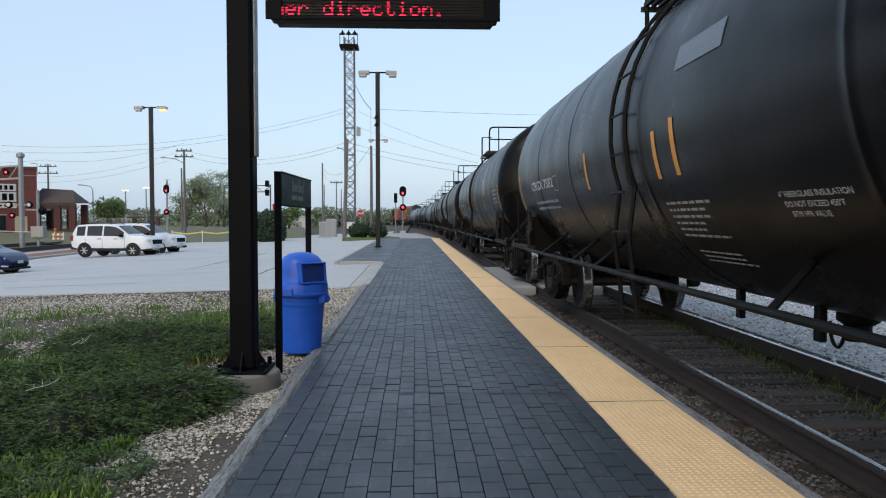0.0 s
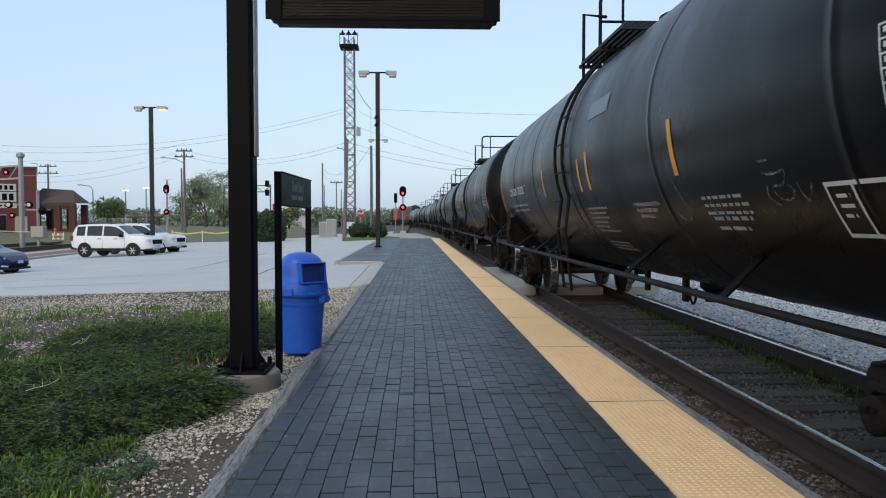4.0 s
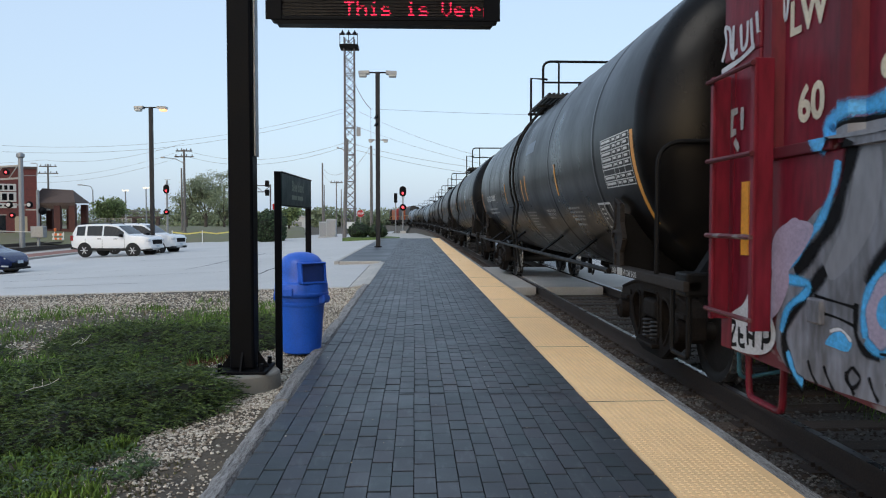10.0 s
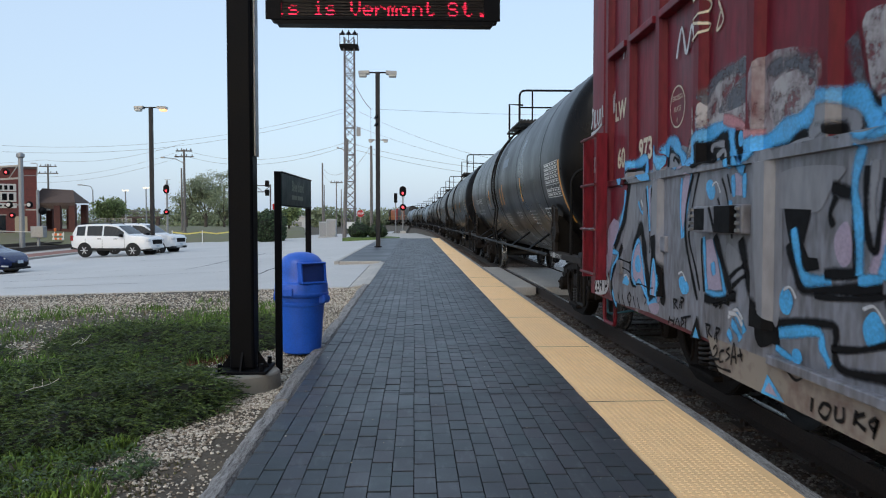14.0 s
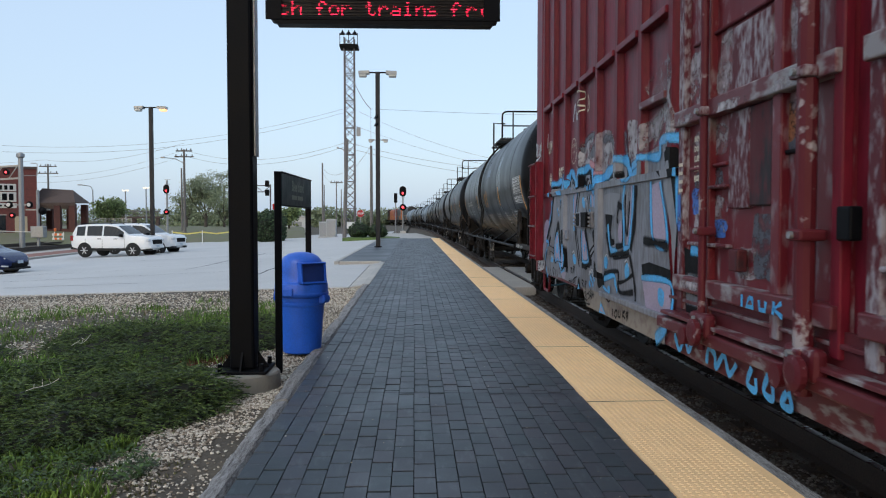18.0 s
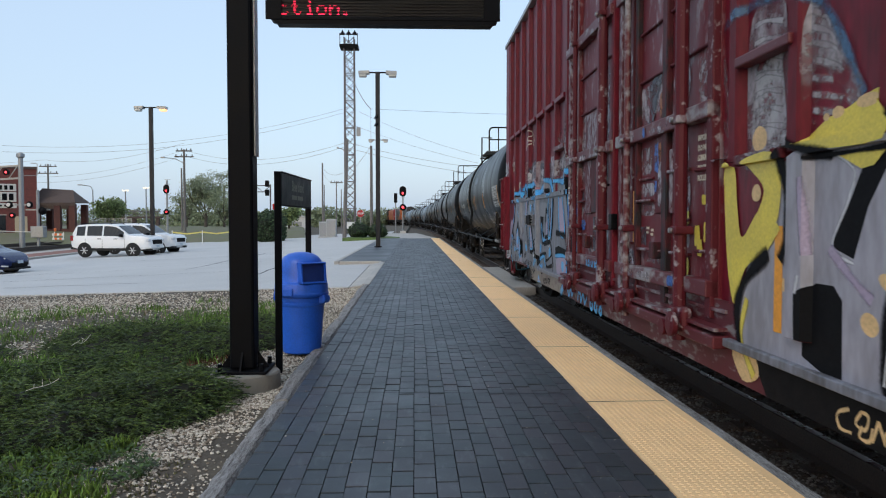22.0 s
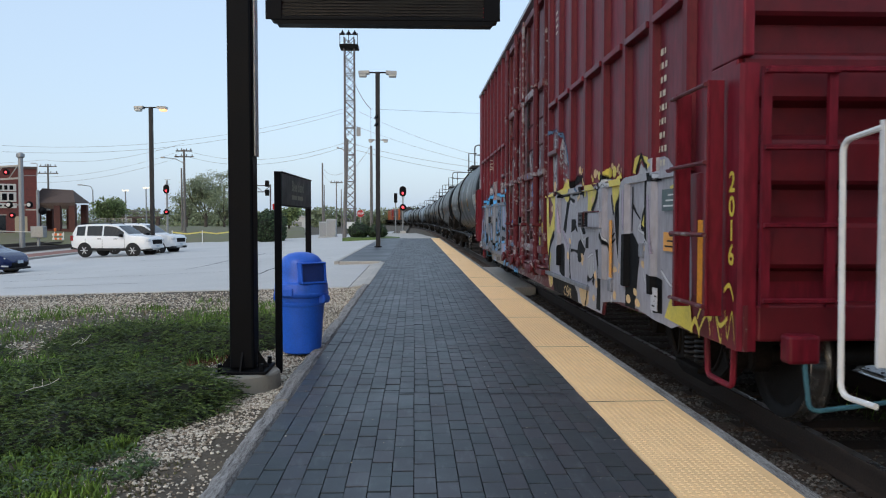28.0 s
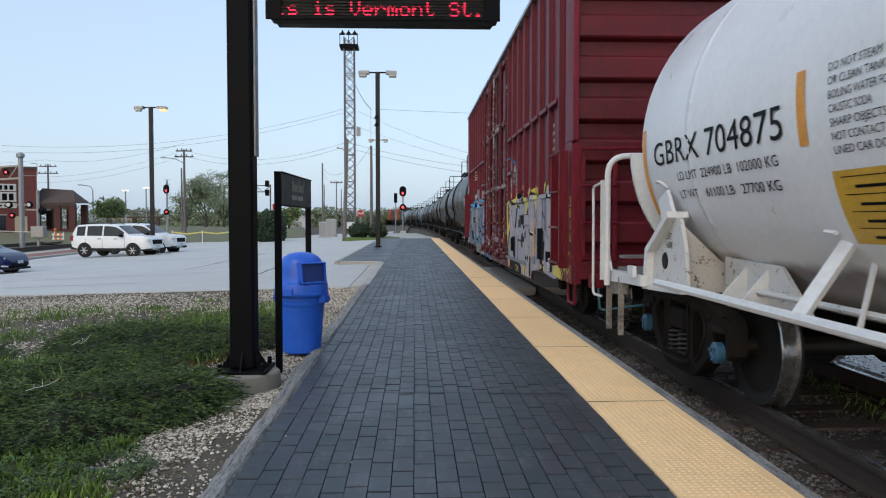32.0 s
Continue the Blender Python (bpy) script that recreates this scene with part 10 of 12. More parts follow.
def car_shape(rack):
    """Side tables of a car: underside, shoulder and roof heights and half width along its length, front at +x."""
    if rack:
        return (((-2.22, 0.52), (-2.1, 0.40), (-1.7, 0.33), (1.7, 0.33), (2.05, 0.34), (2.22, 0.46)),
                ((-2.22, 1.00), (-2.1, 1.05), (-1.0, 1.05), (0.6, 1.02), (1.0, 1.04), (1.25, 1.08), (1.75, 1.07), (2.06, 1.02), (2.18, 0.92), (2.22, 0.76)),
                ((-2.22, 1.03), (-2.17, 1.12), (-1.97, 1.60), (-1.86, 1.68), (-1.2, 1.73), (-0.5, 1.735), (0.05, 1.72), (0.34, 1.66), (0.98, 1.20), (1.12, 1.125), (1.75, 1.10), (2.06, 1.05), (2.18, 0.95), (2.22, 0.78)),
                ((-2.22, 0.74), (-2.12, 0.84), (-1.7, 0.90), (1.5, 0.90), (1.95, 0.86), (2.14, 0.76), (2.22, 0.62)))
    return (((-2.17, 0.45), (-2.0, 0.32), (-1.6, 0.24), (1.7, 0.22), (2.0, 0.22), (2.17, 0.32)),
            ((-2.17, 0.92), (-2.0, 0.98), (-0.6, 0.93), (0.6, 0.90), (1.1, 0.87), (1.7, 0.76), (2.0, 0.64), (2.14, 0.52), (2.17, 0.48)),
            ((-2.17, 0.95), (-1.9, 1.12), (-1.3, 1.33), (-0.6, 1.43), (-0.1, 1.43), (0.25, 1.36), (1.15, 0.95), (1.3, 0.90), (1.75, 0.79), (2.0, 0.67), (2.14, 0.54), (2.17, 0.50)),
            ((-2.17, 0.70), (-2.0, 0.82), (-1.4, 0.88), (1.4, 0.88), (1.85, 0.82), (2.05, 0.70), (2.17, 0.50)))


def table(rows, x):
    for (a, p), (b, q) in zip(rows, rows[1:]):
        if x <= b:
            k = max(0.0, min(1.0, (x - a) / (b - a)))
            return p + (q - p) * k
    return rows[-1][1]


def car_section(shape, x):
    """Half cross-section of a car at x, from the underside to the middle of the roof."""
    low, belt, roof, wide = (table(r, x) for r in shape)
    up = max(0.0, min(1.0, (roof - belt) / 0.6))
    wr = wide * (0.90 - 0.13 * up)
    rise = roof - belt
    return [(0.0, low), (0.80 * wide, low), (0.965 * wide, low + 0.09), (wide, low + 0.6 * (belt - low) * 0.55), (wide, low + 0.62 * (belt - low)), (0.985 * wide, belt - 0.09),
            (0.955 * wide, belt), (wr + 0.02, belt + rise * 0.90), (wr - 0.05, belt + rise * 0.975), (wr * 0.6, roof), (0.0, roof + 0.006)]


def motor_car(m, paint, length=4.44, height=1.70, label="", rack=True):
    t = thing("suv" if rack else "car", label, "car", m, "parked cars")
    shape = car_shape(rack)
    L = 2.22 if rack else 2.17
    xs = sorted({x for r in shape for x, _ in r} | {-L + 0.22 * k for k in range(1, 20)})
    bm = bmesh.new()
    rings = []
    for x in xs:
        h = car_section(shape, x)
        pts = h + [(-y, z) for y, z in reversed(h[1:-1])]
        rings.append([bm.verts.new((x, y, z)) for y, z in pts])
    n = len(rings[0])
    for a, b in zip(rings, rings[1:]):
        for i in range(n):
            bm.faces.new((a[i], a[(i + 1) % n], b[(i + 1) % n], b[i]))
    bm.faces.new(rings[0])
    bm.faces.new(rings[-1])
    body = part("body", bm, paint, t, "glossy painted car body", smooth=True)

    def on_side(x, q, sy, out=0.006):
        a, b = car_section(shape, x)[6:8]
        p, r = Vector((x, sy * a[0], a[1])), Vector((x, sy * b[0], b[1]))
        up = (r - p).normalized()
        nrm = Vector((0, sy * up.z, abs(up.y)))
        return p.lerp(r, q) + nrm * out

    def side_glass(x0, x1, sy, lo=0.10, hi=0.93):
        bm = bmesh.new()
        k = 5
        rows = [[bm.verts.new(on_side(x0 + (x1 - x0) * i / k, q, sy, o)) for i in range(k + 1)] for q, o in ((lo, -0.01), (lo, 0.006), (hi, 0.006), (hi, -0.01))]
        for a, b in zip(rows, rows[1:]):
            for i in range(k):
                bm.faces.new((a[i], a[i + 1], b[i + 1], b[i]))
        part("side_window", bm, M_GLASS, body, "dark tinted car window")

    def top_glass(name, x0, x1, out=0.007):
        bm = bmesh.new()
        rows = []
        for i in range(5):
            x = x0 + (x1 - x0) * i / 4
            h = car_section(shape, x)
            ys = [h[8], h[9], h[10]]
            line = [(-y, z) for y, z in ys] + [(y, z) for y, z in reversed(ys[:-1])]
            d = 1 if x0 > 0 else -1
            rows.append([bm.verts.new((x + d * out, y * 0.95, z + out)) for y, z in line])
        for a, b in zip(rows, rows[1:]):
            for i in range(4):
                bm.faces.new((a[i], a[i + 1], b[i + 1], b[i]))
        part(name, bm, M_GLASS, body, "dark tinted car window")
    spans = ((-1.86, -1.38), (-1.26, -0.42), (-0.33, 0.78)) if rack else ((-1.3, -0.45), (-0.36, 0.85))
    for sy in (-1, 1):
        for x0, x1 in spans:
            side_glass(x0, x1, sy)
    top_glass("windscreen", 0.38, 0.98) if rack else top_glass("windscreen", 0.30, 1.10)
    top_glass("rear_window", -2.15, -1.99) if rack else top_glass("rear_window", -1.9, -1.35)
    for x in (-L + 0.85, L - 0.90):
        for sy in (-1, 1):
            bm = bmesh.new()
            rod(bm, (x, sy * 0.80, 0.36), (x, sy * 0.906, 0.36), 0.395 if rack else 0.36, 32)
            part("wheel_arch", bm, M_TYRE, t)
            bm = bmesh.new()
            lathe(bm, [(0.20, -0.11), (0.31, -0.11), (0.335, -0.08), (0.335, 0.08), (0.31, 0.11), (0.20, 0.11)], 28, pose(x, sy * 0.815, 0.335, 90, 0, 0))
            wheel = part("tyre", bm, M_TYRE, t, "black rubber tyre", smooth=True)
            bm = bmesh.new()
            for j in range(6):
                an = 2 * math.pi * j / 6
                bar(bm, (x, sy * 0.915, 0.335), (x + 0.20 * math.cos(an), sy * 0.915, 0.335 + 0.20 * math.sin(an)), 0.085, 0.03)
            lathe(bm, [(0.185, 0.0), (0.225, 0.0), (0.225, 0.03), (0.185, 0.03)], 24, pose(x, sy * 0.915, 0.335, sy * 90, 0, 0))
            lathe(bm, [(0.02, 0.0), (0.07, 0.0), (0.07, 0.035), (0.02, 0.04)], 16, pose(x, sy * 0.915, 0.335, sy * 90, 0, 0))
            part("rim", bm, M_RIM, wheel, "silver alloy rim")
            bm = bmesh.new()
            rod(bm, (x, sy * 0.86, 0.335), (x, sy * 0.912, 0.335), 0.205, 24)
            part("brake_disc", bm, M_BRAKE, wheel, "dull grey wheel inside")
    for sy in (-1, 1):
        def slab(name, x0, x1, y0, y1, z0, z1, mt, lab="", bev=0.012):
            bm = bmesh.new()
            box(bm, x0, x1, min(sy * y0, sy * y1), max(sy * y0, sy * y1), z0, z1, bev)
            return part(name, bm, mt, t, lab)
        if rack:
            slab("headlight", 1.95, 2.19, 0.50, 0.815, 0.80, 0.94, M_HEADLIGHT, "clear headlight", 0.04)
            slab("tail_light", -2.19, -2.05, 0.66, 0.885, 0.84, 1.12, M_TAIL, "red tail light", 0.02)
            slab("sill_trim", -1.0, 0.96, 0.86, 0.908, 0.32, 0.46, M_TYRE)
            slab("bumper_trim", 1.62, 2.20, 0.45, 0.80, 0.32, 0.44, M_TYRE, "", 0.03)
            slab("rear_bumper_trim", -2.2, -1.78, 0.5, 0.83, 0.38, 0.52, M_TYRE, "", 0.03)
            slab("mirror", 0.62, 0.80, 0.88, 1.04, 1.04, 1.20, M_BLACK, "black door mirror", 0.03)
            for x in (-0.55, 0.35):
                slab("door_handle", x - 0.1, x + 0.1, 0.87, 0.915, 0.93, 0.965, M_BLACK)
            bm = bmesh.new()
            pipe(bm, bend([(-1.72, sy * 0.60, 1.68), (-1.68, sy * 0.60, 1.76), (-0.05, sy * 0.60, 1.765), (0.02, sy * 0.60, 1.70)], 0.04), 0.02, 6)
            part("roof_rail", bm, M_BLACK, t)
        else:
            bm = bmesh.new()
            bar(bm, (1.66, sy * 0.84, 0.70), (2.04, sy * 0.60, 0.60), 0.11, 0.05)
            part("headlight", bm, M_HEADLIGHT, t, "clear headlight")
            bm = bmesh.new()
            bar(bm, (1.98, sy * 0.74, 0.36), (2.12, sy * 0.58, 0.34), 0.06, 0.05)
            part("fog_light", bm, M_HEADLIGHT, t)
            slab("tail_light", -2.12, -1.95, 0.60, 0.82, 0.80, 0.96, M_TAIL, "red tail light", 0.02)
            slab("mirror", 0.66, 0.84, 0.86, 1.02, 0.92, 1.05, paint, "", 0.03)
            slab("door_handle", -0.1, 0.1, 0.86, 0.90, 0.80, 0.83, paint)
        for x in ((-0.375, 0.86, -1.32) if rack else (-0.4, 0.95)):
            zt = table(shape[1], x) - 0.02
            slab("door_gap", x - 0.006, x + 0.006, 0.88, 0.9035 if rack else 0.882, 0.48, zt - 0.09, M_TYRE, "", 0.0)
    bm = bmesh.new()
    if rack:
        box(bm, 2.08, 2.24, -0.50, 0.50, 0.66, 0.90, 0.03)
    else:
        box(bm, 2.02, 2.185, -0.46, 0.46, 0.30, 0.46, 0.03)
    part("grille", bm, M_BLACK, t, "black front grille")
    bm = bmesh.new()
    box(bm, 2.0, 2.25, -0.74, 0.74, 0.44, 0.58, 0.05) if rack else box(bm, 1.95, 2.19, -0.62, 0.62, 0.21, 0.28, 0.03)
    part("bumper", bm, paint if rack else M_TYRE, t)
    bm = bmesh.new()
    z = 0.50 if rack else 0.42
    box(bm, 2.25 if rack else 2.19, 2.262 if rack else 2.2, -0.15, 0.15, z, z + 0.11)
    part("plate", bm, M_PLATE, t, "pale plain plate")
    return t


build_sign_post()
build_station_sign()
build_bin()
double_lamp(pose(-1.64, 34.9, 0.0), 8.05, speakers=True)
double_lamp(pose(-3.2, 68.7, ground_z(-3.2, 68.7)), 8.7)
double_lamp(on_ground(-14.5, 42.4), 8.12, lit=True, label="dark lamp post with one luminaire glowing orange")
light_tower()
motor_car(on_ground(-15.85, 41.0, -9), M_CARWHITE, label="white sport utility vehicle parked on the lot")
motor_car(on_ground(-15.65, 44.4, -9), M_CARWHITE, label="white sport utility vehicle parked behind another one")
motor_car(on_ground(-16.05, 27.3, -6), M_CARBLUE, 4.35, 1.45, "dark blue hatchback parked on the lot", False)

# poles and masts down the line
utility_pole(-5.5, 60, 7.9, 0.17, lean=1.8, lamp=-0.33, label="leaning grey pole with a street lamp arm")
utility_pole(-3.18, 57, 7.0, 0.13)
utility_pole(-9.0, 75, 7.3, 0.10)
utility_pole(-9.9, 84, 5.6, 0.07)
utility_pole(-8.4, 88, 5.2, 0.07)
utility_pole(-11.2, 110, 7.4, 0.10, arms=((7.2, 0.9),))
utility_pole(-24.0, 80, 9.6, 0.15, arms=((9.45, 0.85), (8.85, 1.0)), lamp=-1, label="wooden utility pole with two crossarms and a lamp")
utility_pole(-25.8, 85, 8.0, 0.12)
utility_pole(-47.5, 100, 9.5, 0.15, arms=((9.2, 1.1), (8.3, 1.3)))
rail_signal(-1.06, 75, 4.6, ((4.0, True), (2.6, False)), s=1.0)
rail_signal(-17.75, 55, 4.9, ((4.15, True), (2.62, False)), s=0.62)
t = thing("railway_signal", "dark signal mast seen from behind", "railway signal", pose(-1.9, 80, -0.3), "railway signals")
bm = bmesh.new()
rod(bm, (0, 0, 0), (0, 0, 4.2), 0.06, 8)
part("mast", bm, M_STEEL, t)
bm = bmesh.new()
box(bm, -0.18, 0.18, -0.1, 0.1, 3.4, 4.4, 0.04)
part("head", bm, M_BLACK, t)

# ---- across the lot ----
def stop_sign():
    t = thing("stop_sign", "red octagonal stop sign on a post", "road sign", pose(-4.35, 62, ground_z(-4.35, 62)))
    bm = bmesh.new()
    bar(bm, (0, 0, 0), (0, 0, 2.3), 0.07, 0.05)
    part("post", bm, M_STEEL, t)
    bm = bmesh.new()
    pts = [(0.30 * math.cos(math.pi / 8 + math.pi / 4 * k), 2.0 + 0.30 * math.sin(math.pi / 8 + math.pi / 4 * k)) for k in range(8)]
    prism(bm, pts, -0.05, -0.03, "y")
    plate = part("plate", bm, mat("stop_red", (0.42, 0.012, 0.02), 0.4, var=0.1), t)
    me = text_mesh("STOP", 0.2, M_LETTER, 0.0, 0.01, "CENTER")
    for v in me.vertices:
        v.co = (v.co.x, -0.055, 1.935 + v.co.y)
    part("lettering", me, None, plate)


def crossing_mast():
    t = thing("crossing_signal", "silver level crossing mast with cantilever arm and red lights", "crossing signal", pose(-31.6, 62, ground_z(-31.6, 62)))
    h = 7.2
    bm = bmesh.new()
    rod(bm, (0, 0, 0), (0, 0, h), 0.22, 14, 0.19)
    part("mast", bm, M_STEEL, t, smooth=True)
    bm = bmesh.new()
    lathe(bm, [(0.2, h), (0.32, h + 0.1), (0.3, h + 0.35), (0.05, h + 0.45)], 14)
    part("cap", bm, M_STEEL, t, smooth=True)
    for z in (6.6, 5.6):
        bm = bmesh.new()
        bar(bm, (0, 0, z), (-5, 0, z - 0.3), 0.14, 0.14)
        part("cantilever", bm, M_STEEL, t)
    for k in range(4):
        bm = bmesh.new()
        bar(bm, (-1.2 * k - 0.3, 0, 6.5 - 0.07 * k), (-1.2 * k - 1.0, 0, 5.5), 0.07, 0.07)
        part("lattice", bm, M_STEEL, t)
    bm = bmesh.new()
    pipe(bm, bend([(0.2, 0, 5.8), (1.3, 0, 5.8), (1.3, 0, 6.8), (0.8, 0, 6.8)], 0.1), 0.03, 6)
    part("platform_rail", bm, M_STEEL, t)
    for x, z in ((-1.0, 6.05), (-0.6, 2.6)):
        bm = bmesh.new()
        rod(bm, (x, -0.35, z), (x, -0.15, z), 0.24, 18)
        head = part("flasher", bm, M_BLACK, t, "black round flasher")
        bm = bmesh.new()
        rod(bm, (x, -0.37, z), (x, -0.35, z), 0.085, 16)
        part("lens", bm, M_RED, head, "glowing red lens")
    for x in (-0.85, 0.75):
        bm = bmesh.new()
        lathe(bm, [(0.28, 0), (0.28, 0.05), (0.16, 0.14), (0.02, 0.16)], 18, pose(x, -0.2, 3.45, 90, 0, 0))
        fl = part("flasher", bm, M_BLACK, t, "black round flasher")
        bm = bmesh.new()
        rod(bm, (x, -0.40, 3.45), (x, -0.36, 3.45), 0.15, 16)
        part("lens", bm, M_LETTER, fl, "pale unlit lens")
    bm = bmesh.new()
    box(bm, -0.5, 0.5, -0.06, 0.06, 3.4, 3.5)
    part("flasher_arm", bm, M_STEEL, t)


def gate_mast():
    t = thing("crossing_signal", "small level crossing mast with a grey control box", "crossing signal", pose(-28.35, 58, ground_z(-28.35, 58)))
    bm = bmesh.new()
    rod(bm, (0, 0, 0), (0, 0, 4.5), 0.11, 12)
    part("mast", bm, M_STEEL, t)
    bm = bmesh.new()
    box(bm, -0.45, 0.5, -0.3, 0.3, 0.9, 1.75, 0.04)
    part("control_box", bm, M_STEEL, t, "grey metal control box")
    bm = bmesh.new()
    box(bm, -0.9, 0.9, -0.05, 0.05, 2.95, 3.05)
    part("flasher_arm", bm, M_STEEL, t)
    bm = bmesh.new()
    lathe(bm, [(0.3, 0), (0.3, 0.05), (0.02, 0.16)], 16, pose(0.45, -0.2, 2.9, 90, 0, 0))
    part("flasher", bm, M_BLACK, t)
    bm = bmesh.new()
    bar(bm, (0.2, 0, 1.3), (-9, -0.5, 1.6), 0.10, 0.05)
    part("gate_arm", bm, M_LETTER, t, "pale lowered gate arm")


def brick_building():
    t = thing("brick_building", "red brick building with white sign boards", "building", pose(-39.65, 81, -0.95, 0, 0, 27))
    bm = bmesh.new()
    prism(bm, [(-14, 0), (-14, 7.65), (0, 7.65), (0, 0)], 0, 12, "y")
    wall = part("wall", bm, M_BRICK, t, "red brick wall")
    bm = bmesh.new()
    box(bm, -14.1, 0.1, -0.12, 12.1, 7.55, 7.8, 0.03)
    part("parapet", bm, M_ROOF, t, "dark parapet cap")
    for z0, z1 in ((5.2, 5.95), (4.1, 5.1), (3.45, 3.95)):
        bm = bmesh.new()
        box(bm, -9, -1.9, -0.12, 0, z0, z1, 0.02)
        b = part("sign_board", bm, mat("board_white", (0.55, 0.54, 0.52), 0.6, var=0.15), t, "white sign board")
        bm = bmesh.new()
        x = -8.8
        rng = random.Random(int(z0 * 10))
        while x < -2.2:
            w = rng.uniform(0.25, 0.5)
            box(bm, x, x + w, -0.14, -0.12, z0 + 0.15, z1 - 0.15)
            x += w + 0.18
        part("lettering", bm, M_BLACK, b, "dark letters too small to read")
    bm = bmesh.new()
    box(bm, -2.1, -0.95, -0.06, 0, 0.0, 2.6)
    part("door", bm, mat("door_beige", (0.40, 0.34, 0.24), 0.6, var=0.1), t, "beige door")
    for x in (-4.6, -7.4, -10.0):
        bm = bmesh.new()
        box(bm, x, x + 1.7, -0.05, 0.02, 0.9, 2.7)
        w = part("window", bm, M_GLASS, t, "dark window")
        bm = bmesh.new()
        for za, zb in ((0.82, 0.9), (2.7, 2.78)):
            box(bm, x - 0.08, x + 1.78, -0.08, 0.02, za, zb)
        part("frame", bm, M_CONCRETE, w)


M_DARKBRICK = mat("dark_brick", (0.085, 0.032, 0.028), 0.85, var=0.3, scale=3, bump=0.3)


def shelter():
    t = thing("shelter", "open brick shelter with a brown hipped roof", "shelter", pose(-37.9, 83, -0.95))
    bm = bmesh.new()
    lo = [(-2.9, -1.6, 4.05), (2.0, -1.6, 4.05), (2.0, 2.2, 4.05), (-2.9, 2.2, 4.05)]
    hi = [(-2.3, 0.3, 5.65), (0.95, 0.3, 5.45)]
    a = [bm.verts.new(p) for p in lo]
    b = [bm.verts.new(p) for p in hi]
    bm.faces.new((a[0], a[1], b[1], b[0]))
    bm.faces.new((a[1], a[2], b[1]))
    bm.faces.new((a[2], a[3], b[0], b[1]))
    bm.faces.new((a[3], a[0], b[0]))
    bm.faces.new(a[::-1])
    part("roof", bm, M_ROOF, t, "brown shingle hipped roof")
    bm = bmesh.new()
    box(bm, -2.85, 1.95, -1.55, -1.4, 3.75, 4.06)
    part("fascia", bm, M_ROOF, t)
    for x in (-2.2, 0.0, 1.55):
        for y in (-1.2, 1.7):
            bm = bmesh.new()
            box(bm, x - 0.33, x + 0.33, y - 0.25, y + 0.25, 0, 3.9, 0.02)
            part("pillar", bm, M_DARKBRICK, t, "red brick pillar")
    for y in (-1.2, 1.7):
        bm = bmesh.new()
        box(bm, -2.2, 1.5, y - 0.15, y + 0.15, 0, 1.25, 0.02)
        part("low_wall", bm, M_DARKBRICK, t, "low red brick wall")
    bm = bmesh.new()
    box(bm, -2.2, 1.6, -1.3, -1.1, 3.4, 3.9)
    part("beam", bm, M_ROOF, t)


def barricade():
    t = thing("barricade", "orange and white folding barricade with a lamp", "barricade", pose(-33.3, 72, -0.95))
    for sx in (-1, 1):
        bm = bmesh.new()
        bar(bm, (sx * 0.5, -0.3, 0), (sx * 0.42, 0, 1.1), 0.08, 0.05)
        part("leg", bm, M_LETTER, t)
    M_OR = mat("barricade_orange", (0.75, 0.16, 0.03), 0.5, var=0.1)
    for z in (0.75, 0.35):
        for k in range(5):
            bm = bmesh.new()
            box(bm, -0.55 + 0.22 * k, -0.55 + 0.22 * (k + 1) - 0.002, -0.2, -0.16, z, z + 0.2)
            part("stripe_board", bm, M_OR if k % 2 else M_LETTER, t)
    bm = bmesh.new()
    lathe(bm, [(0.05, 1.1), (0.12, 1.2), (0.12, 1.4), (0.03, 1.45)], 12, pose(-0.35, 0, 0))
    part("lamp", bm, M_OR, t)


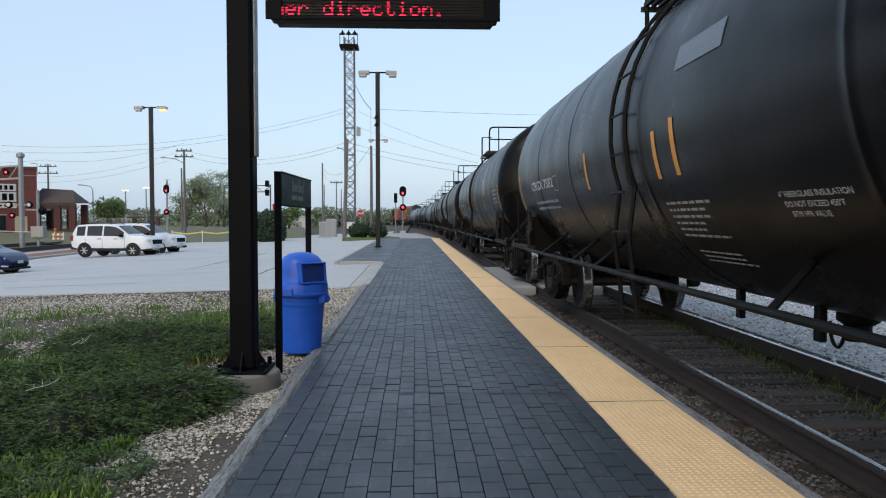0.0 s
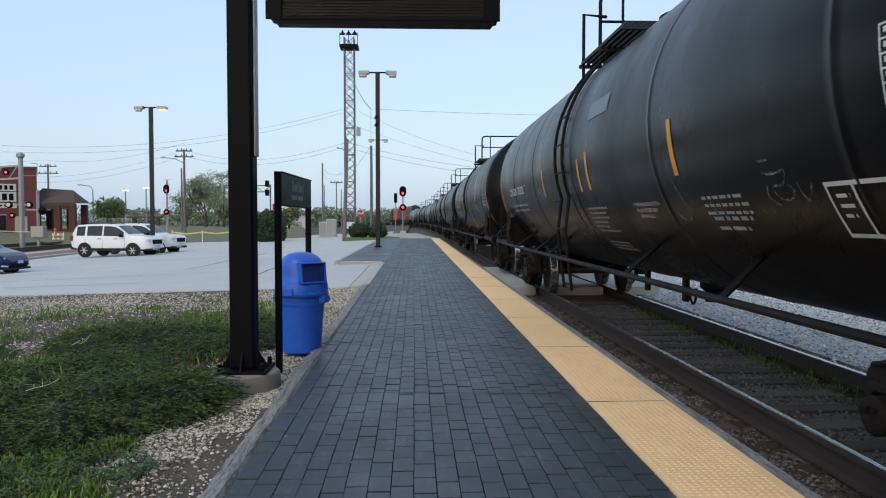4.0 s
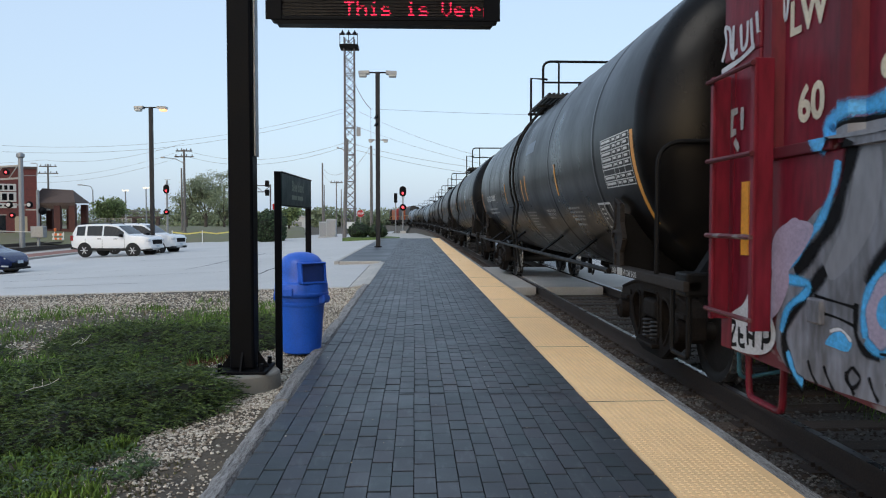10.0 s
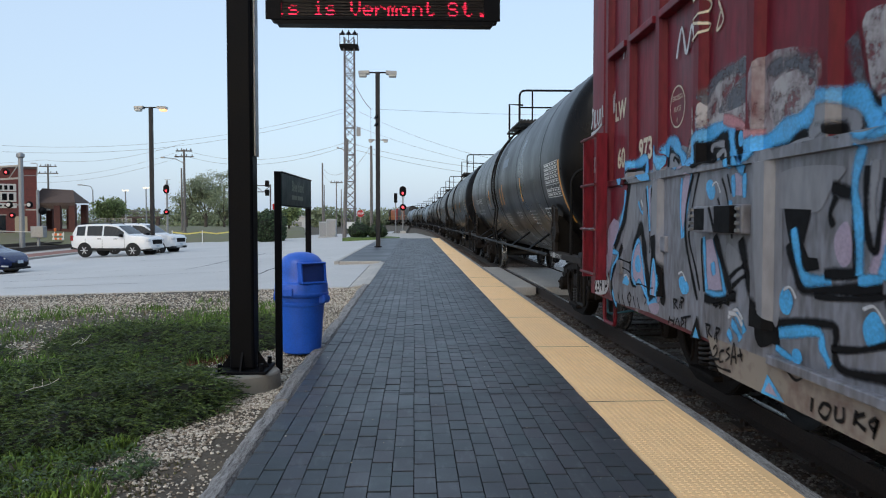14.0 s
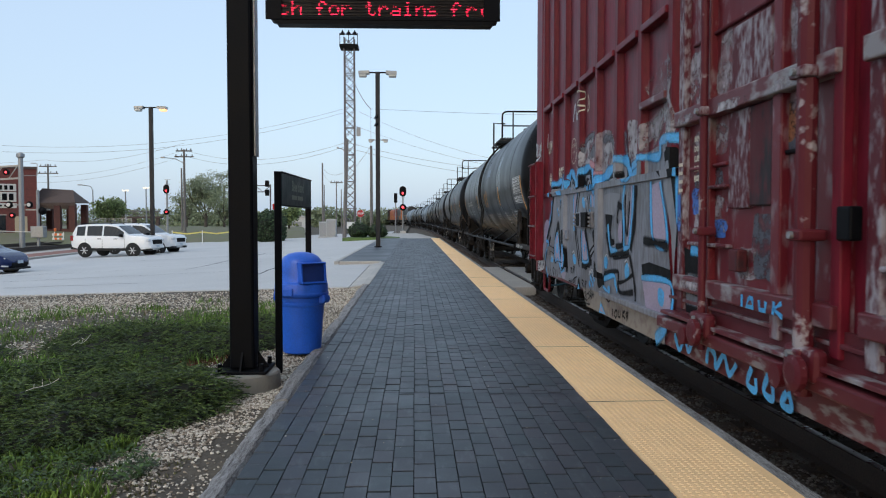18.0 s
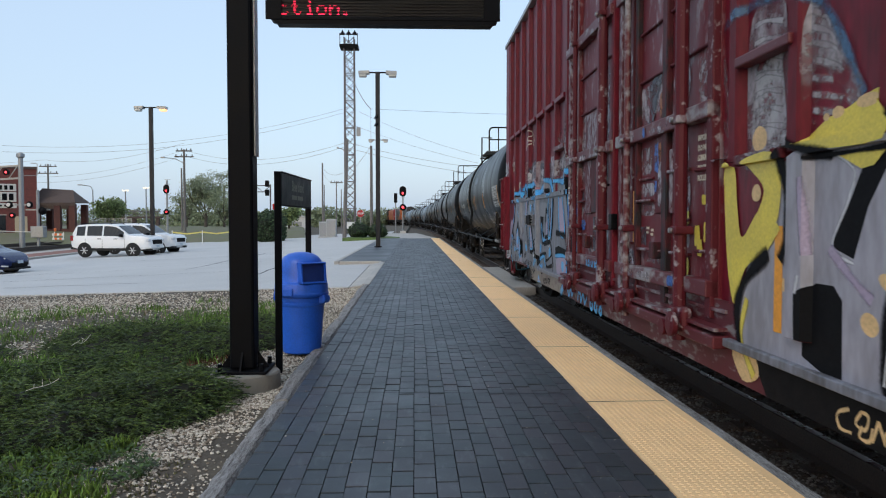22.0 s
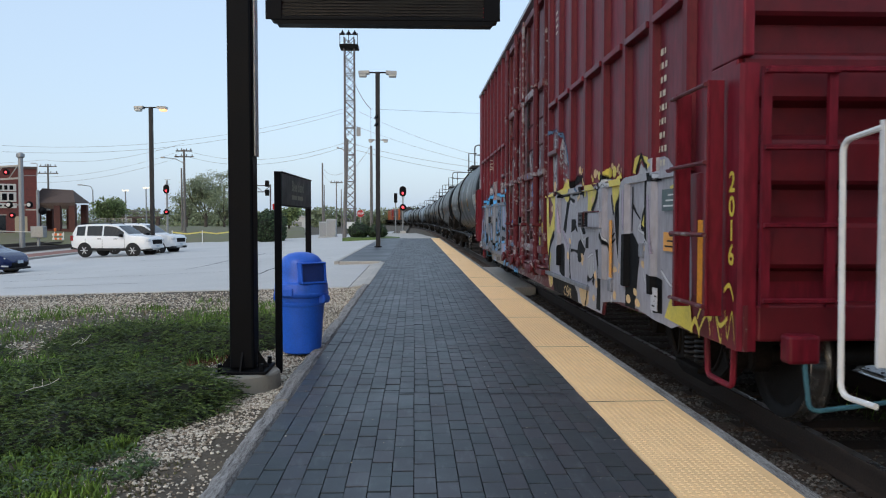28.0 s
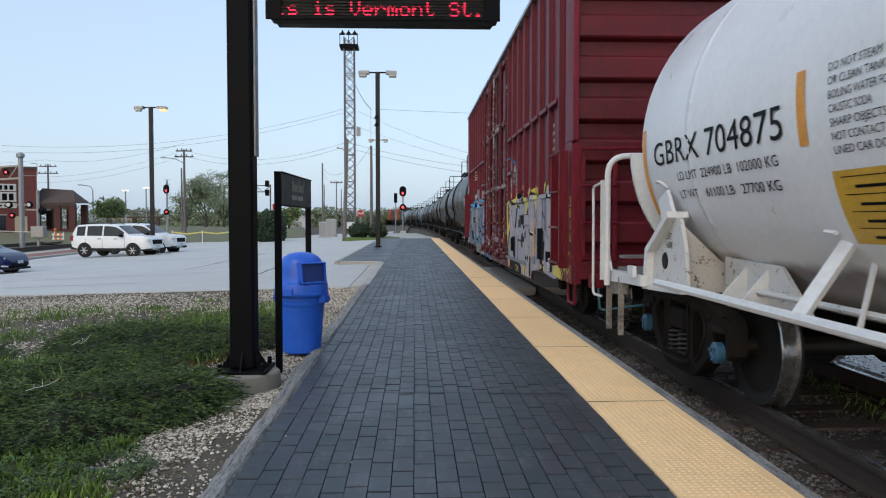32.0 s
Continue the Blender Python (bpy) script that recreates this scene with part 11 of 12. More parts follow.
def other_side():
    # kerb, brick strip and a second track beyond the lot
    t = thing("side_track", "second railway track beyond the lot", "railway track", kind="structure")
    for k in range(14):
        y0, y1 = 34 + 4 * k, 34 + 4 * (k + 1) - 0.02
        def xa(y):
            return -20.7 - 0.06 * max(y - 40, 0)
        z = ground_z(-21, y0)
        for name, u0, u1, zz, m, lab in (("kerb", 0.0, -0.3, 0.14, M_CONCRETE, "concrete kerb"), ("brick_strip", -0.31, -2.2, 0.13, mat("brick_paving", (0.24, 0.11, 0.085), 0.9, var=0.25, scale=4) if k == 0 else bpy.data.materials["brick_paving"], "red brick paving strip"), ("concrete_strip", -2.21, -3.4, 0.12, M_CONCRETE, "pale concrete strip")):
            bm = bmesh.new()
            vs = [(xa(y0) + u0, y0), (xa(y1) + u0, y1), (xa(y1) + u1, y1), (xa(y0) + u1, y0)]
            prism(bm, vs, z - 0.3, z + zz, "z")
            part(name, bm, m, t, lab)
    for u in (-5.0, -6.45, -10.0, -11.45):
        bm = bmesh.new()
        pts = [(-20.7 + u - 0.06 * max(y - 40, 0), y, ground_z(-21, y) + 0.12) for y in (20, 40, 60, 90, 130, 200)]
        for a, b in zip(pts, pts[1:]):
            bar(bm, a, b, 0.07, 0.16)
        part("rail", bm, M_RAIL, t, "rusty rail")
    # grassy bank and its tape
    bm = bmesh.new()
    rows = []
    for y, z in ((70, -0.95), (74, -0.35), (84, 0.15), (105, 0.25), (190, -0.2)):
        rows.append([bm.verts.new((x - (y - 70) * 0.15, y, z + 0.12 * math.sin(x * 0.7 + y))) for x in range(-56, -8, 2)])
    for a, b in zip(rows, rows[1:]):
        for i in range(len(a) - 1):
            bm.faces.new((a[i], a[i + 1], b[i + 1], b[i]))
    solid("grass_bank", bm, mat("bank_grass", (0.125, 0.15, 0.06), 0.9, scale=0.5, fine=6, bump=0.5, col2=(0.15, 0.125, 0.09)), "low grassy bank behind the tracks", "grass", kind="structure", smooth=True)
    t = thing("tape_barrier", "yellow tape strung between thin stakes", "barrier", pose(0, 0, 0))
    pts = [(-20.9, 66), (-18.6, 67), (-16.4, 68)]
    for x, y in pts:
        bm = bmesh.new()
        bar(bm, (x, y, ground_z(x, y)), (x, y, 0.35), 0.06, 0.06)
        part("stake", bm, M_LETTER, t)
    bm = bmesh.new()
    for a, b in zip(pts, pts[1:]):
        bar(bm, (a[0], a[1], 0.2), ((a[0] + b[0]) / 2, (a[1] + b[1]) / 2, 0.05), 0.02, 0.12)
        bar(bm, ((a[0] + b[0]) / 2, (a[1] + b[1]) / 2, 0.05), (b[0], b[1], 0.2), 0.02, 0.12)
    part("tape", bm, mat("tape_yellow", (0.65, 0.55, 0.15), 0.6, var=0.1), t, "yellow plastic tape")


def far_street_lamp(x, y, h, lit, sx=-1):
    t = thing("street_lamp", "distant street lamp that glows" if lit else "distant grey street lamp", "street lamp", pose(x, y, -0.9), "distant lamps")
    bm = bmesh.new()
    rod(bm, (0, 0, 0), (0, 0, h), 0.12, 8, 0.08)
    part("post", bm, M_STEEL, t)
    bm = bmesh.new()
    pipe(bm, bend([(0, 0, h - 0.2), (sx * 0.2, 0, h + 0.5), (sx * 1.6, 0, h + 0.7)], 0.4), 0.05, 6)
    part("arm", bm, M_STEEL, t)
    bm = bmesh.new()
    box(bm, min(sx * 1.5, sx * 2.1), max(sx * 1.5, sx * 2.1), -0.15, 0.15, h + 0.62, h + 0.78, 0.05)
    part("head", bm, M_SODIUMFAR if lit else M_STEEL, t)


def far_tower_lamp(x, y, h):
    t = thing("street_lamp", "distant mast with a glowing lamp cluster", "street lamp", pose(x, y, -0.9), "distant lamps")
    bm = bmesh.new()
    rod(bm, (0, 0, 0), (0, 0, h), 0.2, 8, 0.12)
    part("post", bm, M_STEEL, t)
    for k in (-1, 0, 1):
        bm = bmesh.new()
        box(bm, k * 0.5 - 0.14, k * 0.5 + 0.14, -0.14, 0.14, h, h + 0.26, 0.05)
        part("lamp", bm, M_SODIUMFAR, t, "pale glowing lamp")


def bridge():
    t = thing("footbridge", "distant dark steel bridge across the tracks", "bridge", pose(-72, 200, -0.9))
    bm = bmesh.new()
    box(bm, -9, 6, -1, 1, 2.6, 3.1)
    part("deck", bm, M_ROOF, t)
    for k in range(8):
        bm = bmesh.new()
        x = -8.8 + 1.8 * k
        bar(bm, (x, -1, 3.1), (x + 0.9, -1, 4.4), 0.15, 0.15)
        bar(bm, (x + 0.9, -1, 4.4), (x + 1.8, -1, 3.1), 0.15, 0.15)
        part("lattice", bm, M_TOWER, t)
    bm = bmesh.new()
    box(bm, -9, 6, -1.1, -0.9, 4.35, 4.6)
    part("top_chord", bm, M_TOWER, t)
    for x in (-8, -1, 5):
        bm = bmesh.new()
        box(bm, x - 0.4, x + 0.4, -0.6, 0.6, 0, 2.6)
        part("pier", bm, M_ROOF, t)


def gantry():
    t = thing("signal_gantry", "steel signal gantry beyond the lot", "gantry", pose(-24.0, 120, -0.5))
    for z in (6.2, 7.2):
        bm = bmesh.new()
        bar(bm, (-6, 0, z), (1.5, 0, z), 0.14, 0.14)
        part("beam", bm, M_TOWER, t)
    for k in range(6):
        bm = bmesh.new()
        bar(bm, (-6 + 1.25 * k, 0, 6.2 if k % 2 else 7.2), (-6 + 1.25 * (k + 1), 0, 7.2 if k % 2 else 6.2), 0.08, 0.08)
        part("lattice", bm, M_TOWER, t)
    bm = bmesh.new()
    bar(bm, (-5.8, 0, 0), (-5.8, 0, 7.2), 0.3, 0.3)
    part("leg", bm, M_TOWER, t)
    bm = bmesh.new()
    bar(bm, (1.4, 0, 0), (1.4, 0, 7.4), 0.2, 0.2)
    part("leg", bm, M_TOWER, t)
    for z in (5.6, 7.0):
        bm = bmesh.new()
        box(bm, 0.6, 1.2, -0.3, 0.3, z, z + 1.0, 0.1)
        part("signal_head", bm, M_BLACK, t)


def white_garage():
    t = thing("garage", "small white garage with a grey door", "building", pose(-18.6, 120, -0.8))
    bm = bmesh.new()
    prism(bm, [(-1.6, 0), (-1.6, 2.3), (0, 2.75), (1.6, 2.3), (1.6, 0)], 0, 5, "y")
    part("wall", bm, mat("garage_white", (0.55, 0.55, 0.54), 0.7, var=0.1), t)
    bm = bmesh.new()
    prism(bm, [(-1.8, 2.25), (0, 2.78), (1.8, 2.25), (1.8, 2.37), (0, 2.9), (-1.8, 2.37)], -0.2, 5.2, "y")
    part("roof", bm, M_CONCRETE, t)
    bm = bmesh.new()
    box(bm, -0.9, 0.9, -0.06, 0, 0, 1.8)
    part("door", bm, M_STEEL, t)


def cabinets():
    for x, w, h in ((-8.35, 0.35, 1.5), (-7.6, 0.45, 1.7)):
        t = thing("utility_cabinet", "grey metal utility cabinet by the lot", "cabinet", pose(x, 70, ground_z(x, 70)), "utility cabinets")
        bm = bmesh.new()
        box(bm, -w, w, -0.35, 0.35, 0.06, h, 0.03)
        part("body", bm, mat("cabinet_grey", (0.36, 0.38, 0.40), 0.5, var=0.1), t)
        bm = bmesh.new()
        box(bm, -w + 0.05, w - 0.05, -0.37, -0.35, 0.15, h - 0.12, 0.005)
        part("door", bm, M_STEEL, t)
        bm = bmesh.new()
        box(bm, -w - 0.1, w + 0.1, -0.45, 0.45, 0, 0.08)
        part("plinth", bm, M_CONCRETE, t)
    t = thing("notice_board", "small white notice board on posts", "sign", pose(-5.2, 60, ground_z(-5.2, 60)))
    bm = bmesh.new()
    box(bm, -0.42, 0.55, -0.03, 0.03, 0.8, 1.35, 0.01)
    part("board", bm, M_LETTER, t)
    for x in (-0.35, 0.45):
        bm = bmesh.new()
        bar(bm, (x, 0.05, 0), (x, 0.05, 1.3), 0.06, 0.06)
        part("post", bm, M_STEEL, t)


def fence():
    t = thing("chain_fence", "grey chain-link fence beside the shelter", "fence", pose(-34.8, 84, -0.95))
    for k in range(5):
        bm = bmesh.new()
        bar(bm, (k * 0.95, 0, 0), (k * 0.95, 0, 2.4), 0.07, 0.07)
        part("post", bm, M_STEEL, t)
    for z in (0.1, 2.35):
        bm = bmesh.new()
        bar(bm, (0, 0, z), (3.8, 0, z), 0.05, 0.05)
        part("rail", bm, M_STEEL, t)
    for k in range(24):
        bm = bmesh.new()
        bar(bm, (k * 0.16, 0, 0.1), (k * 0.16, 0, 2.35), 0.02, 0.02)
        part("wire", bm, M_STEEL, t)


def cable(a, b, sag, r=0.013, n=14):
    bm = bmesh.new()
    a, b = Vector(a), Vector(b)
    pts = []
    for k in range(n + 1):
        q = k / n
        p = a.lerp(b, q)
        p.z -= sag * 4 * q * (1 - q)
        pts.append(p)
    pipe(bm, pts, r, 5)
    return solid("overhead_cable", bm, M_CABLE, "thin dark overhead cable", "cable", group="overhead cables")


M_CABLE = mat("cable_grey", (0.22, 0.22, 0.23), 0.7, var=0.1, bump=0)
stop_sign()
crossing_mast()
gate_mast()
brick_building()
shelter()
barricade()
other_side()
far_street_lamp(-46.0, 110, 6.5, False, -1)
far_tower_lamp(-60.2, 160, 8.2)
far_tower_lamp(-57.7, 165, 9.0)
bridge()
gantry()
white_garage()
cabinets()
fence()
# cables from pole to pole
cable((-5.3, 60, 7.4), (-24.0, 80, 8.6), 1.2)
cable((-5.3, 60, 7.1), (-24.0, 80, 8.0), 1.2)
cable((-24.0, 80, 8.6), (-60, 110, 8.0), 1.5)
cable((-24.0, 80, 8.0), (-60, 110, 7.2), 1.5)
cable((-24.0, 80, 9.3), (-47.5, 100, 9.0), 0.8, 0.016)
cable((-47.5, 100, 9.1), (-95, 110, 10.0), 1.0)
cable((-5.3, 60, 7.4), (14, 62, 5.2), 0.7)
cable((-5.3, 60, 7.0), (14, 62, 4.6), 0.7)
cable((-3.2, 57, 6.8), (-5.3, 62, 5.0), 0.1)
cable((-6.4, 79, 12.9), (20, 70, 5.8), 1.8)
cable((-6.4, 79, 11.2), (20, 72, 5.0), 1.2)
cable((-7.3, 79, 19.2), (-3.2, 57.0, 9.6), 0.9, 0.03)
cable((-3.2, 57.0, 9.6), (-3.2, 57.0, 6.9), 0.0, 0.015)
cable((-3.2, 57.0, 9.6), (40, 80, 13.0), 0.5, 0.012)
cable((-6.6, 79, 13.0), (-40, 75, 8.5), 1.5, 0.014)
cable((-6.6, 79, 12.6), (-40, 75, 7.9), 1.5, 0.014)
cable((-9.0, 75, 6.4), (-5.6, 60, 5.0), 0.4, 0.014)
cable((-9.0, 75, 6.0), (-11.2, 110, 6.6), 0.5, 0.014)

# ---- plants and stones ----
def soup(name, vs, fs, material, label, category, kind="", parent=None):
    me = bpy.data.meshes.new(name)
    me.from_pydata([tuple(v) for v in vs], [], fs)
    me.materials.append(material)
    ob = new(name, me)
    if parent is not None:
        ob.parent = parent
        if label:
            ob["label"] = label
        return ob
    return tagged(ob, label, category, kind=kind)


def blade(vs, fs, p, d, length, width, rng):
    """One thin tapered blade: a triangle pair bent at its middle."""
    d = d.normalized()
    s = d.cross(Vector((rng.uniform(-1, 1), rng.uniform(-1, 1), rng.uniform(-0.2, 1)))).normalized() * width
    mid = p + d * length * 0.55
    tip = p + d * length + Vector((0, 0, -0.12 * length))
    n = len(vs)
    vs.extend((p - s * 0.6, p + s * 0.6, mid + s, mid - s, tip))
    fs.extend(((n, n + 1, n + 2, n + 3), (n + 3, n + 2, n + 4)))


def mound_height(x, y, lobes):
    z = 0.0
    for cx, cy, rx, ry, h in lobes:
        q = ((x - cx) / rx) ** 2 + ((y - cy) / ry) ** 2
        if q < 1:
            z = max(z, h * math.sqrt(1 - q) * (0.80 + 0.48 * noise.noise(Vector((x * 2.6, y * 2.6, 0.3))) + 0.38 * noise.noise(Vector((x * 8, y * 8, 1.7))) + 0.16 * noise.noise(Vector((x * 19, y * 19, 3.1)))))
    return z


def juniper(cx, cy, lobes, count, seed, label):
    rng = random.Random(seed)
    t = thing("juniper_shrub", label, "shrub", pose(cx, cy, ground_z(cx, cy)), "juniper shrubs")
    g0 = ground_z(cx, cy)
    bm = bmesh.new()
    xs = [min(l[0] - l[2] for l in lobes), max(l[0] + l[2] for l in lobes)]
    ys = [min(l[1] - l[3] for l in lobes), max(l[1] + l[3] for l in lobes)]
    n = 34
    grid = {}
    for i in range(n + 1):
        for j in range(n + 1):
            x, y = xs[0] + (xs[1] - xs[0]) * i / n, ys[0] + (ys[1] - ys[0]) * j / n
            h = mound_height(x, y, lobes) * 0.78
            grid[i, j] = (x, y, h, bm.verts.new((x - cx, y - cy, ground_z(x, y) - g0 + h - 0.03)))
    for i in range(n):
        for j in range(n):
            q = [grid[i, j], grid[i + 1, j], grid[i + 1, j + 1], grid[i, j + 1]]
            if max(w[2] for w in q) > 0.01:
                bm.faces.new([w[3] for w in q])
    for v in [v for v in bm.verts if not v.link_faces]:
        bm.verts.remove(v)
    # near-black mound: the shade between the sprays is put into its colour
    part("core", bm, mat("juniper_core", (0.016, 0.017, 0.010), 0.95, var=0.4), t, "dark mound under the sprays, inner shade put into its colour")
    vs, fs = [], []
    made = 0
    while made < count:
        x, y = rng.uniform(*xs), rng.uniform(*ys)
        h = mound_height(x, y, lobes)
        if h < 0.012:
            continue
        # an arching branch that leaves the mound outwards, with feathery sprigs to either side
        e = 0.08
        slope = Vector((mound_height(x - e, y, lobes) - mound_height(x + e, y, lobes), mound_height(x, y - e, lobes) - mound_height(x, y + e, lobes), 0.0)) / (2 * e)
        a = rng.uniform(0, 2 * math.pi)
        d = Vector((math.cos(a), math.sin(a), 0.0)) * 0.7 + slope * 0.9
        d = d.normalized() if d.length > 0.01 else Vector((1, 0, 0))
        side = Vector((-d.y, d.x, 0))
        deep = rng.random() ** 1.6
        p = Vector((x - cx, y - cy, ground_z(x, y) - g0 + h * (1.0 - 0.45 * deep) - 0.02))
        L = rng.uniform(0.07, 0.17)
        up = rng.uniform(0.15, 0.75)
        k = 11
        for q in range(k):
            f = q / (k - 1)
            pos = p + d * L * f + Vector((0, 0, L * (up * f - 0.55 * f * f)))
            for sgn in (-1, 1):
                out = d * rng.uniform(0.5, 0.9) + side * sgn * rng.uniform(0.5, 1.0) + Vector((0, 0, rng.uniform(-0.1, 0.35)))
                blade(vs, fs, pos, out, rng.uniform(0.020, 0.036) * (1.15 - 0.6 * f), rng.uniform(0.0020, 0.0036), rng)
        blade(vs, fs, p + d * L * 0.9 + Vector((0, 0, L * (up * 0.9 - 0.45))), d + Vector((0, 0, 0.1)), 0.045, 0.005, rng)
        made += 1
    soup("foliage", vs, fs, M_JUNIPER, "dense dark green needle sprays", "", parent=t)
    return t


def grass_patch(name, spots, count, seed, hmin, hmax, material, label):
    rng = random.Random(seed)
    vs, fs = [], []
    for _ in range(count):
        cx, cy, rx, ry = rng.choice(spots)
        a, q = rng.uniform(0, 2 * math.pi), math.sqrt(rng.random())
        x, y = cx + rx * q * math.cos(a), cy + ry * q * math.sin(a)
        if x > -1.25:
            continue
        blade(vs, fs, Vector((x, y, ground_z(x, y) - 0.01)), Vector((rng.uniform(-0.5, 0.5), rng.uniform(-0.5, 0.5), 1)), rng.uniform(hmin, hmax), rng.uniform(0.003, 0.007), rng)
    return soup(name, vs, fs, material, label, "grass", kind="stuff")


STONE = None


def stones(name, spots, count, seed, smin, smax, material, label, zoff=0.0, category="gravel", level=None):
    """Loose angular stones scattered over rectangles (x0, x1, y0, y1, weight)."""
    rng = random.Random(seed)
    base = [(0, 0, 0.6), (1, 0, 0.1), (0.3, 0.9, 0.05), (-0.8, 0.55, 0.0), (-0.75, -0.6, 0.1), (0.35, -0.95, 0.0), (0, 0, -0.5)]
    faces = [(0, 1, 2), (0, 2, 3), (0, 3, 4), (0, 4, 5), (0, 5, 1), (6, 2, 1), (6, 3, 2), (6, 4, 3), (6, 5, 4), (6, 1, 5)]
    weights = [s[4] for s in spots]
    vs, fs = [], []
    for _ in range(count):
        x0, x1, y0, y1, w = rng.choices(spots, weights)[0]
        x, y = rng.uniform(x0, x1), y0 + (y1 - y0) * rng.random() ** 1.5
        s = rng.uniform(smin, smax) * (1.6 if rng.random() < 0.06 else 1.0)
        q = Euler((rng.uniform(-0.4, 0.4), rng.uniform(-0.4, 0.4), rng.uniform(0, 6.3))).to_matrix()
        z = (ground_z(x, y) if level is None else level(x)) + zoff + s * rng.uniform(-0.05, 0.3)
        n = len(vs)
        for b in base:
            v = q @ Vector((b[0] * s * rng.uniform(0.7, 1.2), b[1] * s * rng.uniform(0.6, 1.0), b[2] * s))
            vs.append((x + v.x, y + v.y, z + v.z))
        fs.extend(tuple(n + k for k in f) for f in faces)
    return soup(name, vs, fs, material, label, category, kind="stuff")


def tree(x, y, h, spread, seed, leaves, size, material, z=-0.9, label="broad tree in fresh spring leaf", bare=0.35):
    rng = random.Random(seed)
    t = thing("tree", label, "tree", pose(x, y, z), "trees")
    bm = bmesh.new()
    rod(bm, (0, 0, 0), (0.1, 0, h * 0.35), h * 0.030, 10, h * 0.022)
    trunk = part("trunk", bm, M_BARK, t, smooth=True)
    tips = []
    for k in range(9):
        a = 2 * math.pi * k / 9 + rng.uniform(-0.3, 0.3)
        l = h * rng.uniform(0.35, 0.6)
        d = Vector((math.cos(a) * spread / h * 0.9, math.sin(a) * spread / h * 0.9, rng.uniform(0.6, 1.1))).normalized()
        p0 = Vector((0.1, 0, h * rng.uniform(0.2, 0.36)))
        p1 = p0 + d * l * 0.5 + Vector((0, 0, l * 0.05))
        p2 = p0 + d * l + Vector((0, 0, l * 0.12))
        bm = bmesh.new()
        pipe(bm, [p0, p1, p2], h * 0.008, 5)
        for j in range(4):
            q = p1.lerp(p2, rng.uniform(0, 1))
            e = q + Vector((rng.uniform(-1, 1), rng.uniform(-1, 1), rng.uniform(0.1, 1))) * h * 0.13
            pipe(bm, [q, e], h * 0.0035, 4)
            tips.append(e)
        tips += [p1, p2, p2]
        part("limb", bm, M_BARK, t)
    vs, fs = [], []
    clumps = []
    for c in tips:
        for _ in range(3):
            clumps.append((c + Vector((rng.gauss(0, 1), rng.gauss(0, 1), rng.gauss(0, 0.7))) * h * 0.07, rng.uniform(0.04, 0.085) * h))
    for _ in range(leaves):
        c, r = rng.choice(clumps)
        p = c + Vector((rng.gauss(0, 0.5), rng.gauss(0, 0.5), rng.gauss(0, 0.4))) * r * 1.3
        if p.z < h * bare * 0.6:
            continue
        u = Vector((rng.uniform(-1, 1), rng.uniform(-1, 1), rng.uniform(-1, 1))).normalized()
        w = u.orthogonal().normalized()
        s = size * rng.uniform(0.5, 1.2)
        n = len(vs)
        vs.extend((p - u * s, p + w * s * 0.7, p + u * s, p - w * s * 0.6))
        fs.append((n, n + 1, n + 2, n + 3))
    soup("crown", vs, fs, material, "light green leaf clumps with gaps", "", parent=t)
    return t


def bush(name, x0, x1, y0, y1, h, z, seed, count, size, material, label, square=False):
    rng = random.Random(seed)
    t = thing(name, label, "hedge" if square else "bush", pose((x0 + x1) / 2, (y0 + y1) / 2, z), "bushes")
    cx, cy = (x0 + x1) / 2, (y0 + y1) / 2
    rx, ry = (x1 - x0) / 2, (y1 - y0) / 2
    bm = bmesh.new()
    n = 18
    r = bmesh.ops.create_icosphere(bm, subdivisions=3, radius=1.0)
    for v in bm.verts:
        k = 1 + 0.15 * noise.noise(v.co * 2.0 + Vector((seed, 0, 0)))
        v.co = Vector((v.co.x * rx * 0.9 * k, v.co.y * ry * 0.9 * k, max(0, (v.co.z * 0.5 + 0.45) * h * k)))
    # near-black solid inside, its colour stands for shade behind the leaves
    part("core", bm, mat("bush_core", (0.012, 0.018, 0.009), 0.95, var=0.3) if "bush_core" not in bpy.data.materials else bpy.data.materials["bush_core"], t)
    vs, fs = [], []
    for _ in range(count):
        u = Vector((rng.gauss(0, 1), rng.gauss(0, 1), rng.gauss(0, 1))).normalized()
        k = rng.uniform(0.8, 1.06) + 0.14 * noise.noise(u * 2.5 + Vector((seed, 0, 0)))
        if square:
            u = Vector((u.x, u.y, u.z * 1.3))
            m = max(abs(u.x), abs(u.y), abs(u.z))
            u = u.lerp(u / m, 0.6)
        p = Vector((u.x * rx * k, u.y * ry * k, (u.z * 0.5 + 0.5) * h * k))
        if p.z < 0:
            continue
        a = Vector((rng.uniform(-1, 1), rng.uniform(-1, 1), rng.uniform(-1, 1))).normalized()
        w = a.orthogonal().normalized()
        s = size * rng.uniform(0.5, 1.2)
        n = len(vs)
        vs.extend((p - a * s, p + w * s * 0.6, p + a * s, p - w * s * 0.6))
        fs.append((n, n + 1, n + 2, n + 3))
    soup("foliage", vs, fs, material, "", "", parent=t)
    return t


